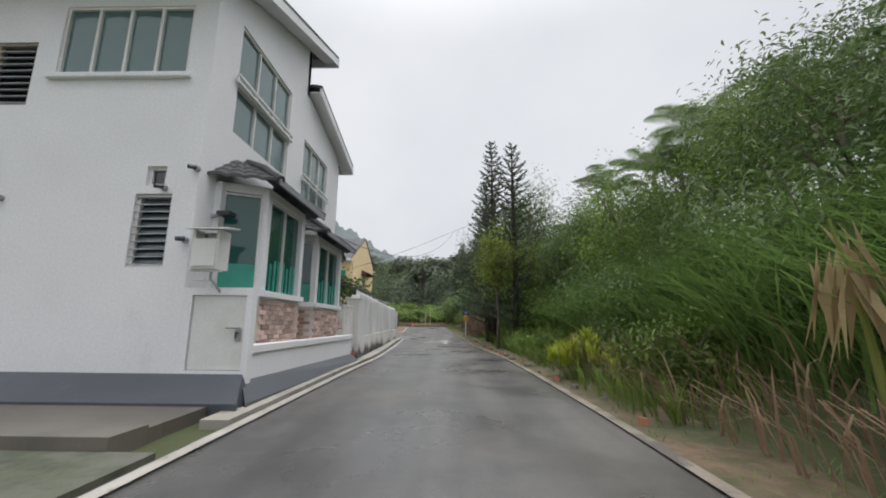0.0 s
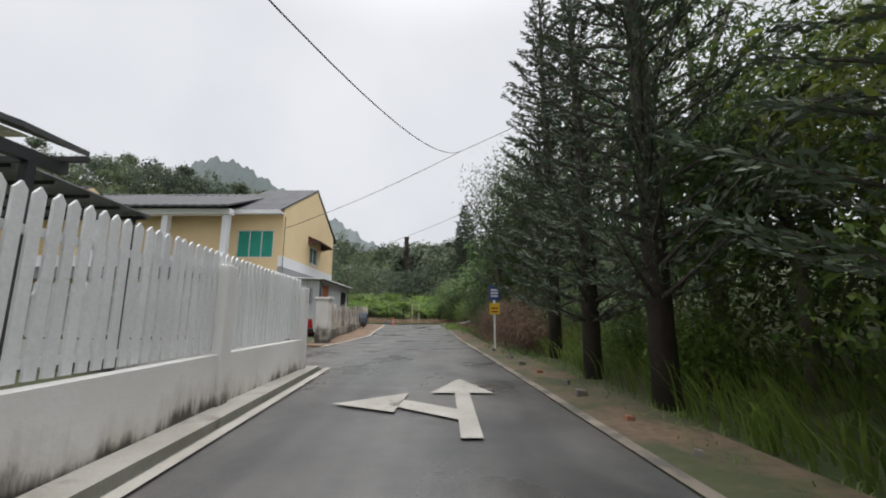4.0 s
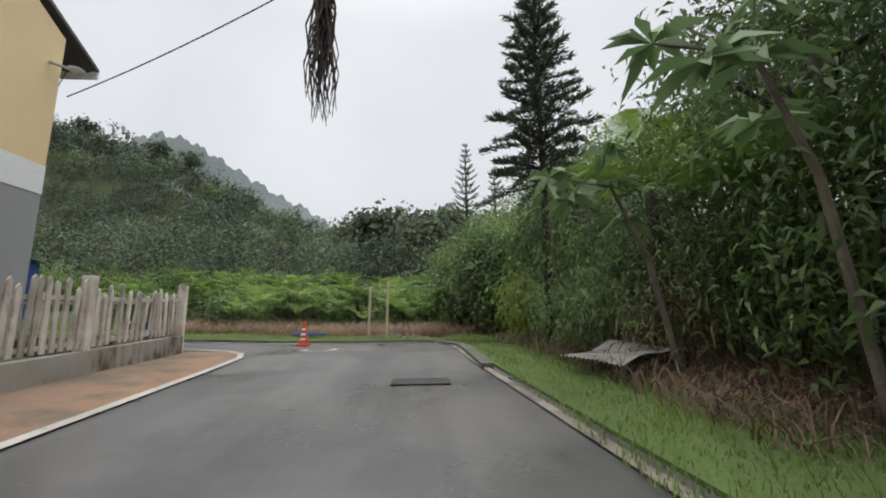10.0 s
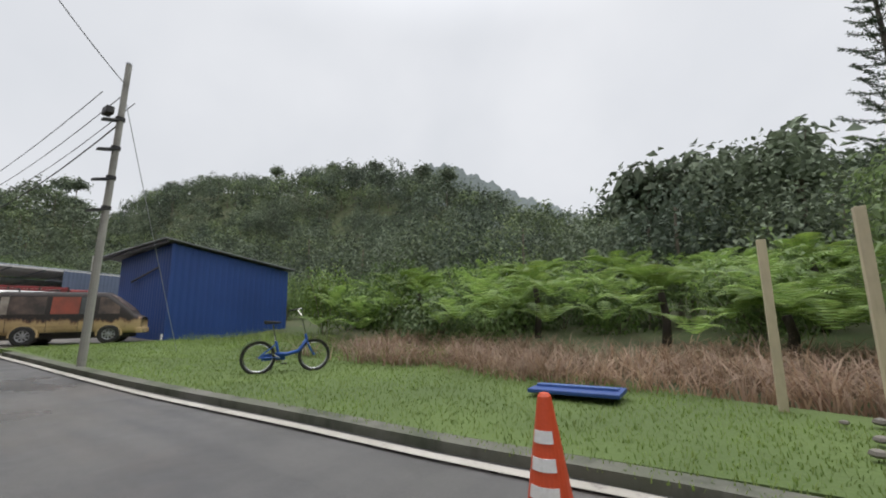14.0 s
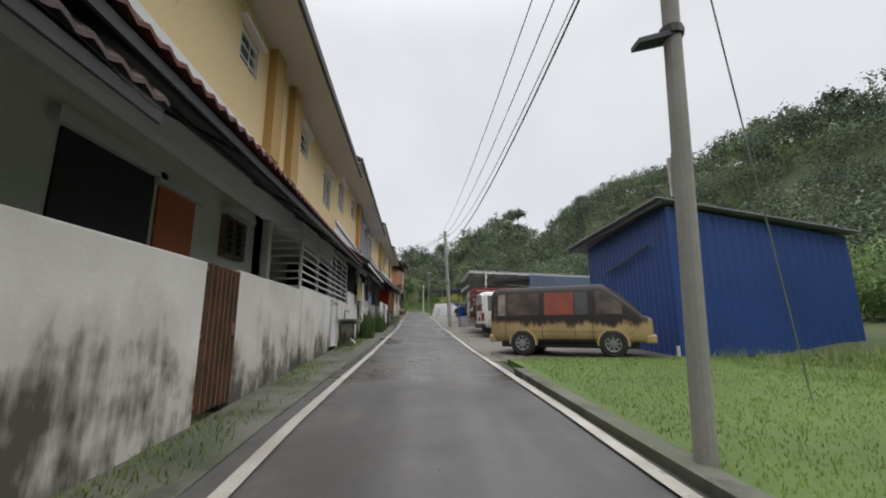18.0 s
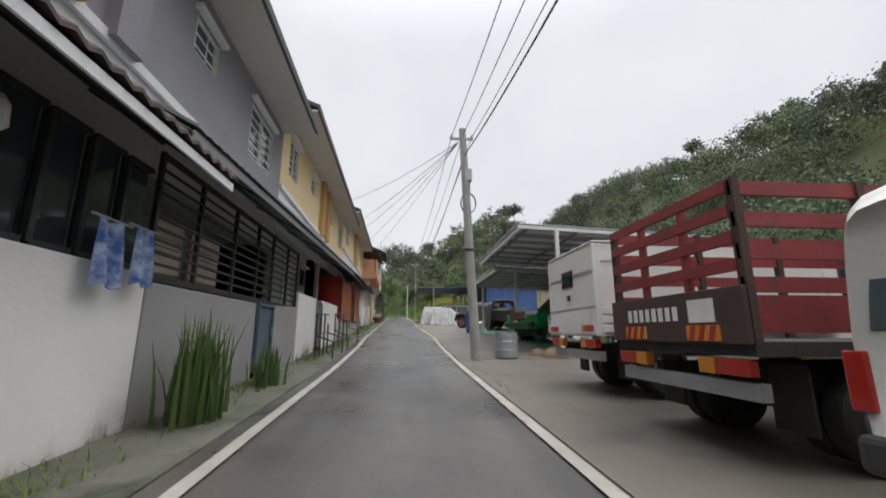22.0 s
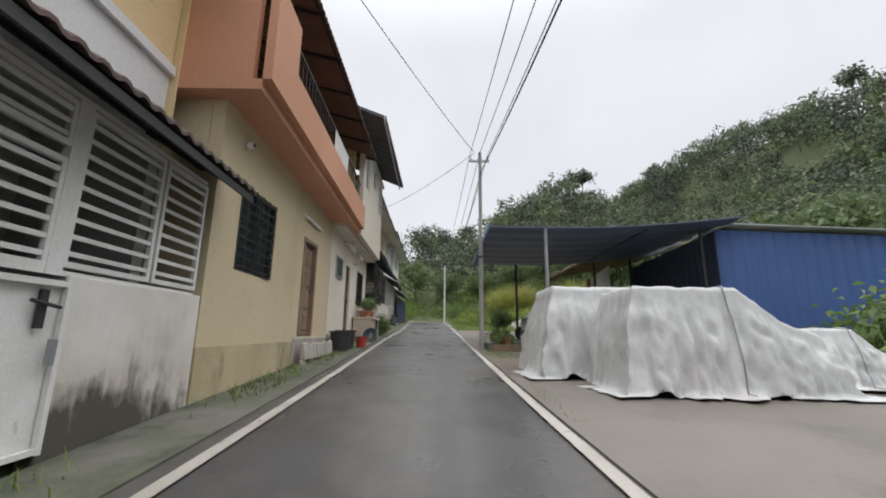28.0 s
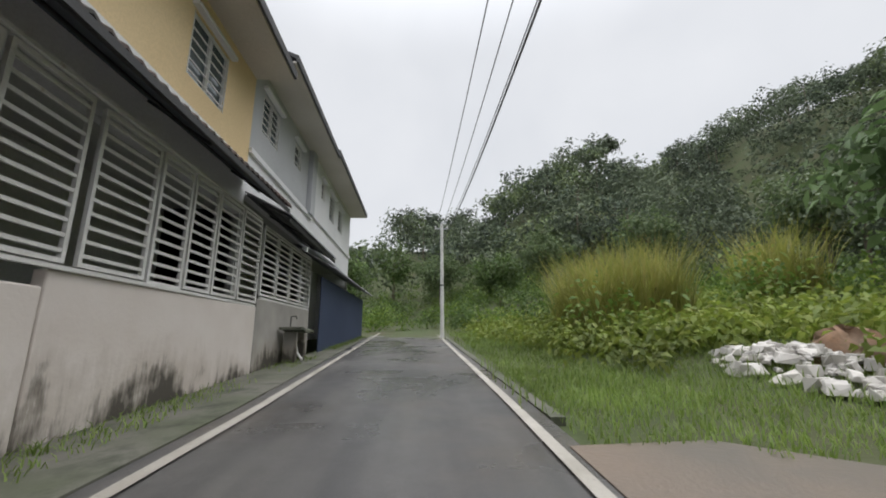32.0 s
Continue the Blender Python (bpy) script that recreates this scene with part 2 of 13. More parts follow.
def mouldy(name, col, col2, mould=(0.05, 0.045, 0.035), reach=0.75, rough=0.85, streak=6.0):
    """Painted render with mould creeping up from the foot of the wall in ragged streaks (height over the mesh's own base)."""
    m, n, l, b = node_mat(name)
    tc = n.new("ShaderNodeTexCoord")
    sep = n.new("ShaderNodeSeparateXYZ")
    l.new(tc.outputs["Object"], sep.inputs["Vector"])
    patch = ramp_out(n, l, noise_out(n, l, 0.9, 5), 0.35, 0.68)
    c = mix_rgb(n, l, patch, col, col2)
    ragged = noise_out(n, l, streak, 6, 0.7, stretch=(1, 1, 0.18))
    wide = noise_out(n, l, 0.8, 4, 0.6)
    add = n.new("ShaderNodeMath")
    add.operation = "MULTIPLY_ADD"
    l.new(ragged, add.inputs[0])
    add.inputs[1].default_value = 1.3 * reach
    l.new(ramp_out(n, l, wide, 0.3, 0.7, -0.55 * reach, 0.45 * reach), add.inputs[2])
    edge = n.new("ShaderNodeMath")
    edge.operation = "SUBTRACT"
    l.new(add.outputs[0], edge.inputs[0])
    l.new(sep.outputs["Z"], edge.inputs[1])
    pale = ramp_out(n, l, edge.outputs[0], -0.35 * reach, 0.25 * reach, 0, 0.45)
    c = mix_rgb(n, l, pale, c, (0.30, 0.25, 0.19))
    dark = ramp_out(n, l, edge.outputs[0], 0.05 * reach, 0.4 * reach, 0, 0.92)
    c = mix_rgb(n, l, dark, c, mould)
    l.new(c, b.inputs["Base Color"])
    b.inputs["Roughness"].default_value = rough
    bp = n.new("ShaderNodeBump")
    bp.inputs["Strength"].default_value, bp.inputs["Distance"].default_value = 0.15, 0.02
    l.new(noise_out(n, l, 22, 4), bp.inputs["Height"])
    l.new(bp.outputs["Normal"], b.inputs["Normal"])
    return m


def foliage(name, cols, rough=0.55, trans=0.42, patch=0.35, sway=0.32):
    """Leaves: each leaf takes its own shade."""
    m, n, l, b = node_mat(name)
    geo = n.new("ShaderNodeNewGeometry")
    r = n.new("ShaderNodeValToRGB")
    r.color_ramp.elements[0].color, r.color_ramp.elements[1].color = (*cols[0], 1), (*cols[-1], 1)
    for k, c in enumerate(cols[1:-1]):
        e = r.color_ramp.elements.new((k + 1) / (len(cols) - 1))
        e.color = (*c, 1)
    l.new(geo.outputs["Random Per Island"], r.inputs["Fac"])
    big = ramp_out(n, l, noise_out(n, l, patch, 3), 0.3, 0.7, 1 - sway, 1 + sway)
    tuft = ramp_out(n, l, noise_out(n, l, patch * 4.5, 2), 0.3, 0.7, 1 - 0.7 * sway, 1 + 0.7 * sway)
    both = n.new("ShaderNodeMath")
    both.operation = "MULTIPLY"
    l.new(big, both.inputs[0])
    l.new(tuft, both.inputs[1])
    big = both.outputs[0]
    mul = n.new("ShaderNodeMix")
    mul.data_type, mul.blend_type = "RGBA", "MULTIPLY"
    mul.inputs["Factor"].default_value = 1.0
    l.new(r.outputs["Color"], mul.inputs["A"])
    l.new(big, mul.inputs["B"])
    l.new(mul.outputs["Result"], b.inputs["Base Color"])
    b.inputs["Roughness"].default_value = rough
    tr = n.new("ShaderNodeBsdfTranslucent")
    l.new(mul.outputs["Result"], tr.inputs["Color"])
    mx = n.new("ShaderNodeMixShader")
    mx.inputs["Fac"].default_value = trans
    l.new(b.outputs["BSDF"], mx.inputs[1])
    l.new(tr.outputs["BSDF"], mx.inputs[2])
    l.new(mx.outputs["Shader"], n["Material Output"].inputs["Surface"])
    return m


def glass(name, col, rough=0.06, metal=0.0):
    m, n, l, b = node_mat(name)
    b.inputs["Base Color"].default_value = (*col, 1)
    b.inputs["Roughness"].default_value, b.inputs["Metallic"].default_value = rough, metal
    b.inputs["Specular IOR Level"].default_value = 0.8
    return m


M = {}
def asphalt():
    """Damp grey asphalt with paler wheel tracks along both roads and soil washed over it in places."""
    m, n, l, b = node_mat("damp_asphalt")
    pos = n.new("ShaderNodeNewGeometry").outputs["Position"]
    sep = n.new("ShaderNodeSeparateXYZ")
    l.new(pos, sep.inputs["Vector"])
    lane = ramp_out(n, l, sep.outputs["X"], -4.0, -7.0)
    tx = noise_out(n, l, 1.0, 5, 0.6, pos, (0.06, 1.5, 1))
    ty = noise_out(n, l, 1.0, 5, 0.6, pos, (1.5, 0.06, 1))
    track = n.new("ShaderNodeMix")
    l.new(lane, track.inputs["Factor"])
    l.new(ty, track.inputs["A"])
    l.new(tx, track.inputs["B"])
    c = mix_rgb(n, l, ramp_out(n, l, track.outputs["Result"], 0.36, 0.64), (0.066, 0.065, 0.065), (0.118, 0.114, 0.108))
    c = mix_rgb(n, l, ramp_out(n, l, noise_out(n, l, 0.45, 6, 0.65), 0.48, 0.66, 0, 0.8), c, (0.05, 0.05, 0.051))
    soil = ramp_out(n, l, noise_out(n, l, 0.3, 6, 0.7), 0.5, 0.72, 0, 0.5)
    c = mix_rgb(n, l, soil, c, (0.135, 0.108, 0.086))
    grain = noise_out(n, l, 55, 4, 0.65)
    mul = n.new("ShaderNodeMix")
    mul.data_type, mul.blend_type = "RGBA", "MULTIPLY"
    mul.inputs["Factor"].default_value = 1.0
    l.new(c, mul.inputs["A"])
    l.new(ramp_out(n, l, grain, 0.3, 0.7, 0.78, 1.2), mul.inputs["B"])
    l.new(mul.outputs["Result"], b.inputs["Base Color"])
    l.new(ramp_out(n, l, noise_out(n, l, 0.5, 5, 0.6), 0.35, 0.65, 0.2, 0.6), b.inputs["Roughness"])
    bp = n.new("ShaderNodeBump")
    bp.inputs["Strength"].default_value, bp.inputs["Distance"].default_value = 0.25, 0.012
    l.new(grain, bp.inputs["Height"])
    l.new(bp.outputs["Normal"], b.inputs["Normal"])
    return m


M["asphalt"] = asphalt()
M["line"] = surface("worn_road_paint", (0.44, 0.42, 0.38), (0.33, 0.31, 0.27), 1.5, 40, 0.7, stain=(0.16, 0.15, 0.14), stain_at=(0.6, 0.72), stain_scale=6)
M["line_worn"] = surface("road_paint_rubbed_off_and_soiled", (0.30, 0.26, 0.21), (0.20, 0.17, 0.135), 1.1, 40, 0.8, stain=(0.105, 0.095, 0.085), stain_at=(0.44, 0.58), stain_scale=1.6)
M["concrete"] = surface("yard_concrete", (0.185, 0.168, 0.143), (0.125, 0.11, 0.092), 0.35, 35, 0.55, stain=(0.085, 0.075, 0.065), stain_at=(0.5, 0.72), stain_scale=0.6)
M["kerb"] = surface("kerb_concrete", (0.15, 0.145, 0.125), (0.09, 0.10, 0.065), 1.2, 30, 0.85, stain=(0.04, 0.05, 0.03), stain_at=(0.5, 0.7), stain_scale=2)
M["kerb_pale"] = surface("pale_kerb", (0.42, 0.40, 0.36), (0.32, 0.30, 0.26), 1.2, 30, 0.8, stain=(0.15, 0.13, 0.10), stain_at=(0.55, 0.75), stain_scale=2)
M["apron"] = surface("dark_painted_apron", (0.075, 0.085, 0.10), (0.06, 0.066, 0.078), 0.8, 30, 0.45, stain=(0.14, 0.13, 0.12), stain_at=(0.62, 0.8), stain_scale=1.5)
M["soil"] = surface("red_soil_verge", (0.26, 0.155, 0.095), (0.17, 0.125, 0.09), 0.9, 18, 0.95, bump=0.6, stain=(0.11, 0.095, 0.07), stain_at=(0.48, 0.64), stain_scale=1.1)
M["litter_soil"] = surface("red_brown_soil_with_litter", (0.17, 0.115, 0.075), (0.085, 0.082, 0.045), 0.9, 9, 0.95, bump=0.8, stain=(0.06, 0.07, 0.03), stain_at=(0.47, 0.6), stain_scale=1.1, grit=2.2)
M["ground"] = surface("grassy_ground", (0.06, 0.085, 0.028), (0.075, 0.08, 0.036), 0.4, 14, 0.95, bump=0.6, stain=(0.09, 0.075, 0.05), stain_at=(0.56, 0.72), stain_scale=0.5)
M["lawn"] = surface("wet_lawn", (0.10, 0.15, 0.036), (0.075, 0.115, 0.03), 0.5, 20, 0.9, bump=0.6)
M["white_wall"] = surface("white_painted_render", (0.80, 0.80, 0.82), (0.74, 0.74, 0.76), 0.5, 30, 0.75, bump=0.06, stain=(0.60, 0.60, 0.60), stain_at=(0.66, 0.85), stain_scale=0.9)
M["yellow_wall"] = surface("yellow_painted_render", (0.80, 0.63, 0.37), (0.75, 0.57, 0.32), 0.4, 30, 0.8, bump=0.08, stain=(0.58, 0.43, 0.24), stain_at=(0.62, 0.85), stain_scale=0.8)
M["yellow_pier"] = surface("ochre_painted_pier", (0.52, 0.33, 0.13), (0.46, 0.29, 0.11), 0.5, 30, 0.8, bump=0.08)
M["grey_wall"] = surface("grey_painted_render", (0.30, 0.29, 0.32), (0.25, 0.245, 0.27), 0.5, 30, 0.8, bump=0.08)
M["palegrey_wall"] = surface("pale_grey_render", (0.50, 0.51, 0.53), (0.44, 0.45, 0.47), 0.5, 25, 0.8, stain=(0.34, 0.34, 0.33), stain_at=(0.62, 0.8))
M["inner_wall"] = surface("dim_porch_render", (0.58, 0.59, 0.57), (0.50, 0.51, 0.49), 0.6, 25, 0.85)
M["white_mould"] = mouldy("white_wall_with_mould", (0.72, 0.70, 0.66), (0.58, 0.55, 0.50), reach=1.3, streak=3.2)
M["white_clean"] = mouldy("white_wall_little_mould", (0.76, 0.75, 0.73), (0.68, 0.66, 0.63), reach=0.45)
M["pink_mould"] = mouldy("pinkish_white_wall_with_mould", (0.70, 0.65, 0.61), (0.62, 0.56, 0.51), reach=0.95)
M["grey_mould"] = mouldy("grey_wall_with_mould", (0.30, 0.29, 0.29), (0.26, 0.25, 0.25), reach=0.3)
M["dark_mould"] = mouldy("old_mouldy_wall", (0.40, 0.38, 0.35), (0.26, 0.25, 0.23), reach=1.1)
M["cream_mould"] = mouldy("cream_stand_stained_at_foot", (0.56, 0.48, 0.38), (0.45, 0.38, 0.30), reach=0.35)
M["beige_wall"] = surface("beige_render", (0.60, 0.51, 0.34), (0.54, 0.45, 0.30), 0.4, 25, 0.85, stain=(0.42, 0.34, 0.22), stain_at=(0.6, 0.82))
M["cream_wall"] = surface("cream_render", (0.74, 0.68, 0.58), (0.68, 0.62, 0.53), 0.4, 25, 0.85, stain=(0.48, 0.42, 0.35), stain_at=(0.62, 0.85))
M["orange_wall"] = surface("terracotta_orange_render", (0.64, 0.33, 0.21), (0.57, 0.29, 0.18), 0.5, 25, 0.8)
M["soffit"] = surface("pale_soffit_board", (0.62, 0.58, 0.53), (0.55, 0.51, 0.46), 0.5, 30, 0.85)
M["roof_dark"] = surface("dark_roof_tiles", (0.085, 0.085, 0.09), (0.055, 0.055, 0.06), 1.0, 20, 0.7)
M["roof_tile"] = surface("weathered_clay_awning_tiles", (0.13, 0.085, 0.075), (0.075, 0.06, 0.055), 1.5, 25, 0.85, stain=(0.05, 0.05, 0.045), stain_at=(0.5, 0.65), stain_scale=3)
M["roof_red"] = surface("mossy_red_awning_tiles", (0.16, 0.05, 0.042), (0.085, 0.042, 0.036), 1.5, 25, 0.8)
# darker grey than roof_under, for the lining of some awnings
M["dark_lining"] = surface("dark_grey_lining", (0.12, 0.12, 0.125), (0.09, 0.09, 0.095), 0.8, 25, 0.7)
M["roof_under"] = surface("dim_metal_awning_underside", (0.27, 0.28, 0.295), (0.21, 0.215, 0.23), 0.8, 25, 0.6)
M["roof_brown"] = surface("brown_clear_roof_sheet", (0.20, 0.11, 0.085), (0.15, 0.085, 0.07), 0.8, 25, 0.5)
M["dark_metal"] = surface("black_painted_steel", (0.035, 0.036, 0.04), (0.05, 0.048, 0.046), 2, 40, 0.5, metal=0.3)
M["white_metal"] = surface("white_painted_steel", (0.74, 0.74, 0.73), (0.64, 0.63, 0.60), 2, 40, 0.5, stain=(0.35, 0.24, 0.16), stain_at=(0.68, 0.8), stain_scale=4)
M["grey_metal"] = surface("galvanised_steel", (0.42, 0.43, 0.45), (0.33, 0.34, 0.36), 2, 40, 0.45, metal=0.6)
M["rusty"] = surface("rusty_steel", (0.24, 0.12, 0.07), (0.14, 0.09, 0.065), 3, 40, 0.85)
M["blue_steel"] = surface("blue_grey_steel_gate", (0.13, 0.18, 0.23), (0.10, 0.14, 0.18), 1, 30, 0.5, metal=0.3)
M["red_panel"] = surface("glossy_red_panel", (0.42, 0.05, 0.038), (0.33, 0.04, 0.032), 0.9, 40, 0.2, bump=0.02, stain=(0.62, 0.42, 0.40), stain_at=(0.66, 0.71), stain_scale=1.3)
M["blue_sheet"] = surface("blue_metal_sheet", (0.028, 0.075, 0.27), (0.022, 0.06, 0.22), 0.5, 30, 0.5, metal=0.1)
M["blue_sheet_pale"] = surface("faded_blue_metal_sheet", (0.07, 0.14, 0.36), (0.06, 0.12, 0.31), 0.5, 30, 0.5, metal=0.1)
M["shade_net"] = surface("dark_blue_roof_sheet", (0.05, 0.068, 0.12), (0.04, 0.055, 0.10), 0.5, 30, 0.6)
M["cream_sheet"] = surface("stained_cream_metal_sheet", (0.60, 0.55, 0.38), (0.52, 0.46, 0.30), 0.6, 30, 0.6, stain=(0.25, 0.20, 0.14), stain_at=(0.56, 0.72), stain_scale=1.5)
M["grey_sheet"] = surface("grey_metal_sheet", (0.56, 0.58, 0.58), (0.46, 0.48, 0.48), 0.5, 30, 0.5)
M["wood_grey"] = surface("weathered_wood", (0.42, 0.36, 0.29), (0.30, 0.25, 0.20), 2, 30, 0.9, stretch=(1, 1, 0.15), vary=0.25)
M["brown_door"] = surface("brown_wooden_door", (0.24, 0.12, 0.075), (0.19, 0.095, 0.06), 1.5, 30, 0.6, stretch=(1, 1, 0.1))
M["orange_door"] = surface("orange_door", (0.42, 0.12, 0.045), (0.36, 0.10, 0.04), 1, 30, 0.6)
M["dark_door"] = surface("dark_brown_steel_door", (0.075, 0.058, 0.052), (0.06, 0.048, 0.044), 1, 30, 0.5)
# near-black for insides painted dark, and for black lens eyes
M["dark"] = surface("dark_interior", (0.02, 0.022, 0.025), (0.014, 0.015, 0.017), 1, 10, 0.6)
M["glass_dark"] = glass("dark_window_glass", (0.03, 0.04, 0.045))
M["glass_grey"] = glass("grey_window_glass", (0.07, 0.095, 0.105), 0.08)
M["glass_green"] = glass("green_tinted_glass", (0.01, 0.075, 0.065), 0.05)
M["teal_glass"] = surface("teal_curtain_cloth", (0.05, 0.34, 0.27), (0.035, 0.25, 0.20), 1.5, 15, 0.35, stretch=(6, 6, 0.2))
M["teal_shade"] = surface("green_window_blind", (0.02, 0.30, 0.22), (0.015, 0.26, 0.19), 1.5, 15, 0.7)
M["chrome"] = surface("polished_steel", (0.6, 0.6, 0.6), (0.5, 0.5, 0.5), 2, 40, 0.2, metal=1.0, bump=0)
M["lamp"] = surface("white_lamp_tube", (0.8, 0.8, 0.78), (0.72, 0.72, 0.7), 2, 40, 0.4)
M["brick"] = surface("pinkish_brick", (0.56, 0.41, 0.36), (0.46, 0.33, 0.285), 9, 45, 0.9, vary=0.5)
M["mortar"] = surface("pale_mortar", (0.68, 0.62, 0.57), (0.52, 0.45, 0.40), 3, 30, 0.95)
M["terracotta"] = surface("terracotta_pot", (0.40, 0.17, 0.10), (0.30, 0.13, 0.08), 3, 30, 0.85, vary=0.2)
M["rubber"] = surface("black_rubber", (0.025, 0.025, 0.026), (0.035, 0.034, 0.033), 2, 40, 0.8)
M["black_plastic"] = surface("black_plastic", (0.03, 0.03, 0.032), (0.04, 0.04, 0.042), 2, 40, 0.45)
M["stone"] = surface("white_rubble", (0.60, 0.58, 0.55), (0.45, 0.43, 0.40), 2, 15, 0.9, vary=0.25)
M["timber"] = surface("pale_timber_stake", (0.55, 0.47, 0.33), (0.45, 0.38, 0.27), 2, 30, 0.85, stretch=(1, 1, 0.15))
M["cable"] = surface("black_cable", (0.03, 0.03, 0.032), None, 2, 40, 0.6)
M["pole"] = surface("concrete_pole", (0.36, 0.35, 0.32), (0.28, 0.27, 0.25), 1.5, 30, 0.85, stain=(0.18, 0.17, 0.15), stain_at=(0.56, 0.75), stain_scale=3)
M["bark"] = surface("grey_bark", (0.20, 0.17, 0.13), (0.12, 0.10, 0.08), 3, 25, 0.95, bump=0.6)
M["bark_dark"] = surface("dark_bark", (0.075, 0.06, 0.05), (0.05, 0.04, 0.035), 3, 25, 0.95, bump=0.6)
M["leaf"] = foliage("green_leaves", [(0.065, 0.115, 0.036), (0.095, 0.155, 0.044), (0.13, 0.19, 0.055), (0.08, 0.13, 0.04)])
M["leaf_dark"] = foliage("dark_green_leaves", [(0.095, 0.142, 0.064), (0.12, 0.172, 0.072), (0.155, 0.205, 0.084)])
# leaves coloured darker to hold the shade inside the thicket
M["leaf_shaded"] = foliage("shade_darkened_leaves", [(0.045, 0.075, 0.034), (0.065, 0.10, 0.042), (0.09, 0.13, 0.052)], trans=0.3)
M["leaf_bright"] = foliage("bright_green_leaves", [(0.10, 0.18, 0.035), (0.15, 0.235, 0.045), (0.20, 0.27, 0.055)])
M["leaf_yellow"] = foliage("yellow_green_leaves", [(0.24, 0.30, 0.03), (0.36, 0.38, 0.035), (0.18, 0.25, 0.03)])
M["leaf_pine"] = foliage("blue_green_needles", [(0.05, 0.078, 0.048), (0.07, 0.10, 0.06), (0.09, 0.12, 0.066)], trans=0.1)
M["leaf_forest"] = foliage("hill_forest_leaves", [(0.118, 0.148, 0.098), (0.13, 0.162, 0.104), (0.143, 0.175, 0.11), (0.122, 0.153, 0.1)], 0.85, 0.2, 0.2, 0.45)
M["leaf_dry"] = foliage("dry_brown_stalks", [(0.26, 0.165, 0.11), (0.36, 0.26, 0.18), (0.19, 0.115, 0.08)])
M["leaf_straw"] = foliage("straw_grass", [(0.33, 0.32, 0.085), (0.25, 0.29, 0.07), (0.38, 0.33, 0.12)])
M["leaf_withered"] = foliage("withered_straw_leaves", [(0.42, 0.31, 0.17), (0.52, 0.40, 0.24), (0.34, 0.24, 0.13)])
M["leaf_red"] = foliage("red_leaves", [(0.30, 0.03, 0.04), (0.20, 0.02, 0.03), (0.35, 0.06, 0.05)])
M["grass"] = foliage("wet_grass_blades", [(0.12, 0.19, 0.04), (0.165, 0.24, 0.05), (0.20, 0.26, 0.065)])

# ---------- the lie of the land ----------
R1Y, R1Z = [-60, -28, -20, -10, -2, 4, 10, 14.7, 18.7, 21], [-0.3, -0.07, 0.02, 0.03, 0.2, 0.23, 0.33, 0.49, 0.62, 0.68]
R2X = [-140, -100, -76, -73.3, -68.2, -63, -57.9, -52.9, -42.7, -40.3, -35.3, -30.4, -25.9, -21.4, -17.3, -13.5, -10.4, -7.8, -4.6, 0]
R2Z = [7.5, 5.3, 4.0, 3.88, 3.6, 3.32, 3.07, 2.82, 2.29, 2.1, 1.87, 1.68, 1.49, 1.29, 1.13, 0.97, 0.86, 0.79, 0.72, 0.69]
CRX = [-420, -300, -224, -190, -165, -126, -100, -72, -53, -39, -25, -6, 20, 80, 300]
CRZ = [46, 46, 46, 48, 45.5, 37.5, 34.5, 34, 26, 18, 13, 12, 17, 26, 30]


def sstep(t):
    t = np.clip(t, 0, 1)
    return t * t * (3 - 2 * t)


def road_z(x, y):
    x, y = np.asarray(x, float), np.asarray(y, float)
    r1, r2 = np.interp(y, R1Y, R1Z), np.interp(x, R2X, R2Z)
    w = sstep((-3 - x) / 4) * sstep((y - 8) / 8)
    return r1 * (1 - w) + r2 * w


def hill_z(x, y):
    """Wooded ridge beyond the lane and the spur at its end."""
    x, y = np.asarray(x, float), np.asarray(y, float)
    foot = np.interp(x, [-200, -110, -60, -20, 40], [34, 41, 46, 46, 40])
    h = np.interp(x, CRX, CRZ) * sstep((y - foot) / (104 - foot)) ** 1.5
    spur = 24 * np.exp(-(((x + 150) / 26) ** 2) - (((y - 50) / 22) ** 2))
    end = 17 * sstep((-106 - x) / 65)
    h = np.maximum(np.maximum(h, spur), end)
    return h


def ground_z(x, y):
    x, y = np.asarray(x, float), np.asarray(y, float)
    z = road_z(x, y)
    # bank on the open side of the first road
    bank = np.clip(x - np.interp(y, [-30, -8, 5, 22], [4.2, 4.2, 3.2, 2.6]), 0, None)
    z = z + np.where(y < 26, np.minimum(bank * np.interp(y, [-40, -14, -6, 20], [0.55, 0.5, 0.28, 0.22]), 6.0), 0) * sstep((26 - y) / 6)
    # rough ground beyond the corner and beside the lane
    z = z + 0.06 * np.clip(y - 29, 0, 14) * sstep((x + 60) / 20) * sstep((y - 29) / 4)
    z = z + 0.13 * np.clip(y - 24.5, 0, 14) * sstep((-78 - x) / 6) * sstep((y - 24.5) / 3)
    return z + hill_z(x, y)


def steps(*spans):
    out = []
    for a, b, d in spans:
        out += list(np.arange(a, b, d))
    return np.array(out)


gx = steps((-900, -260, 40), (-260, -112, 6), (-112, 14, 0.75), (14, 60, 4), (60, 901, 40))
gy = steps((-700, -60, 40), (-60, -40, 4), (-40, 46, 0.75), (46, 130, 4), (130, 901, 40))
XX, YY = np.meshgrid(gx, gy, indexing="ij")
ZZ = ground_z(XX, YY) + np.where((np.abs(XX + 45) < 70) & (np.abs(YY) < 60), RNG.normal(0, 0.012, XX.shape), 0)
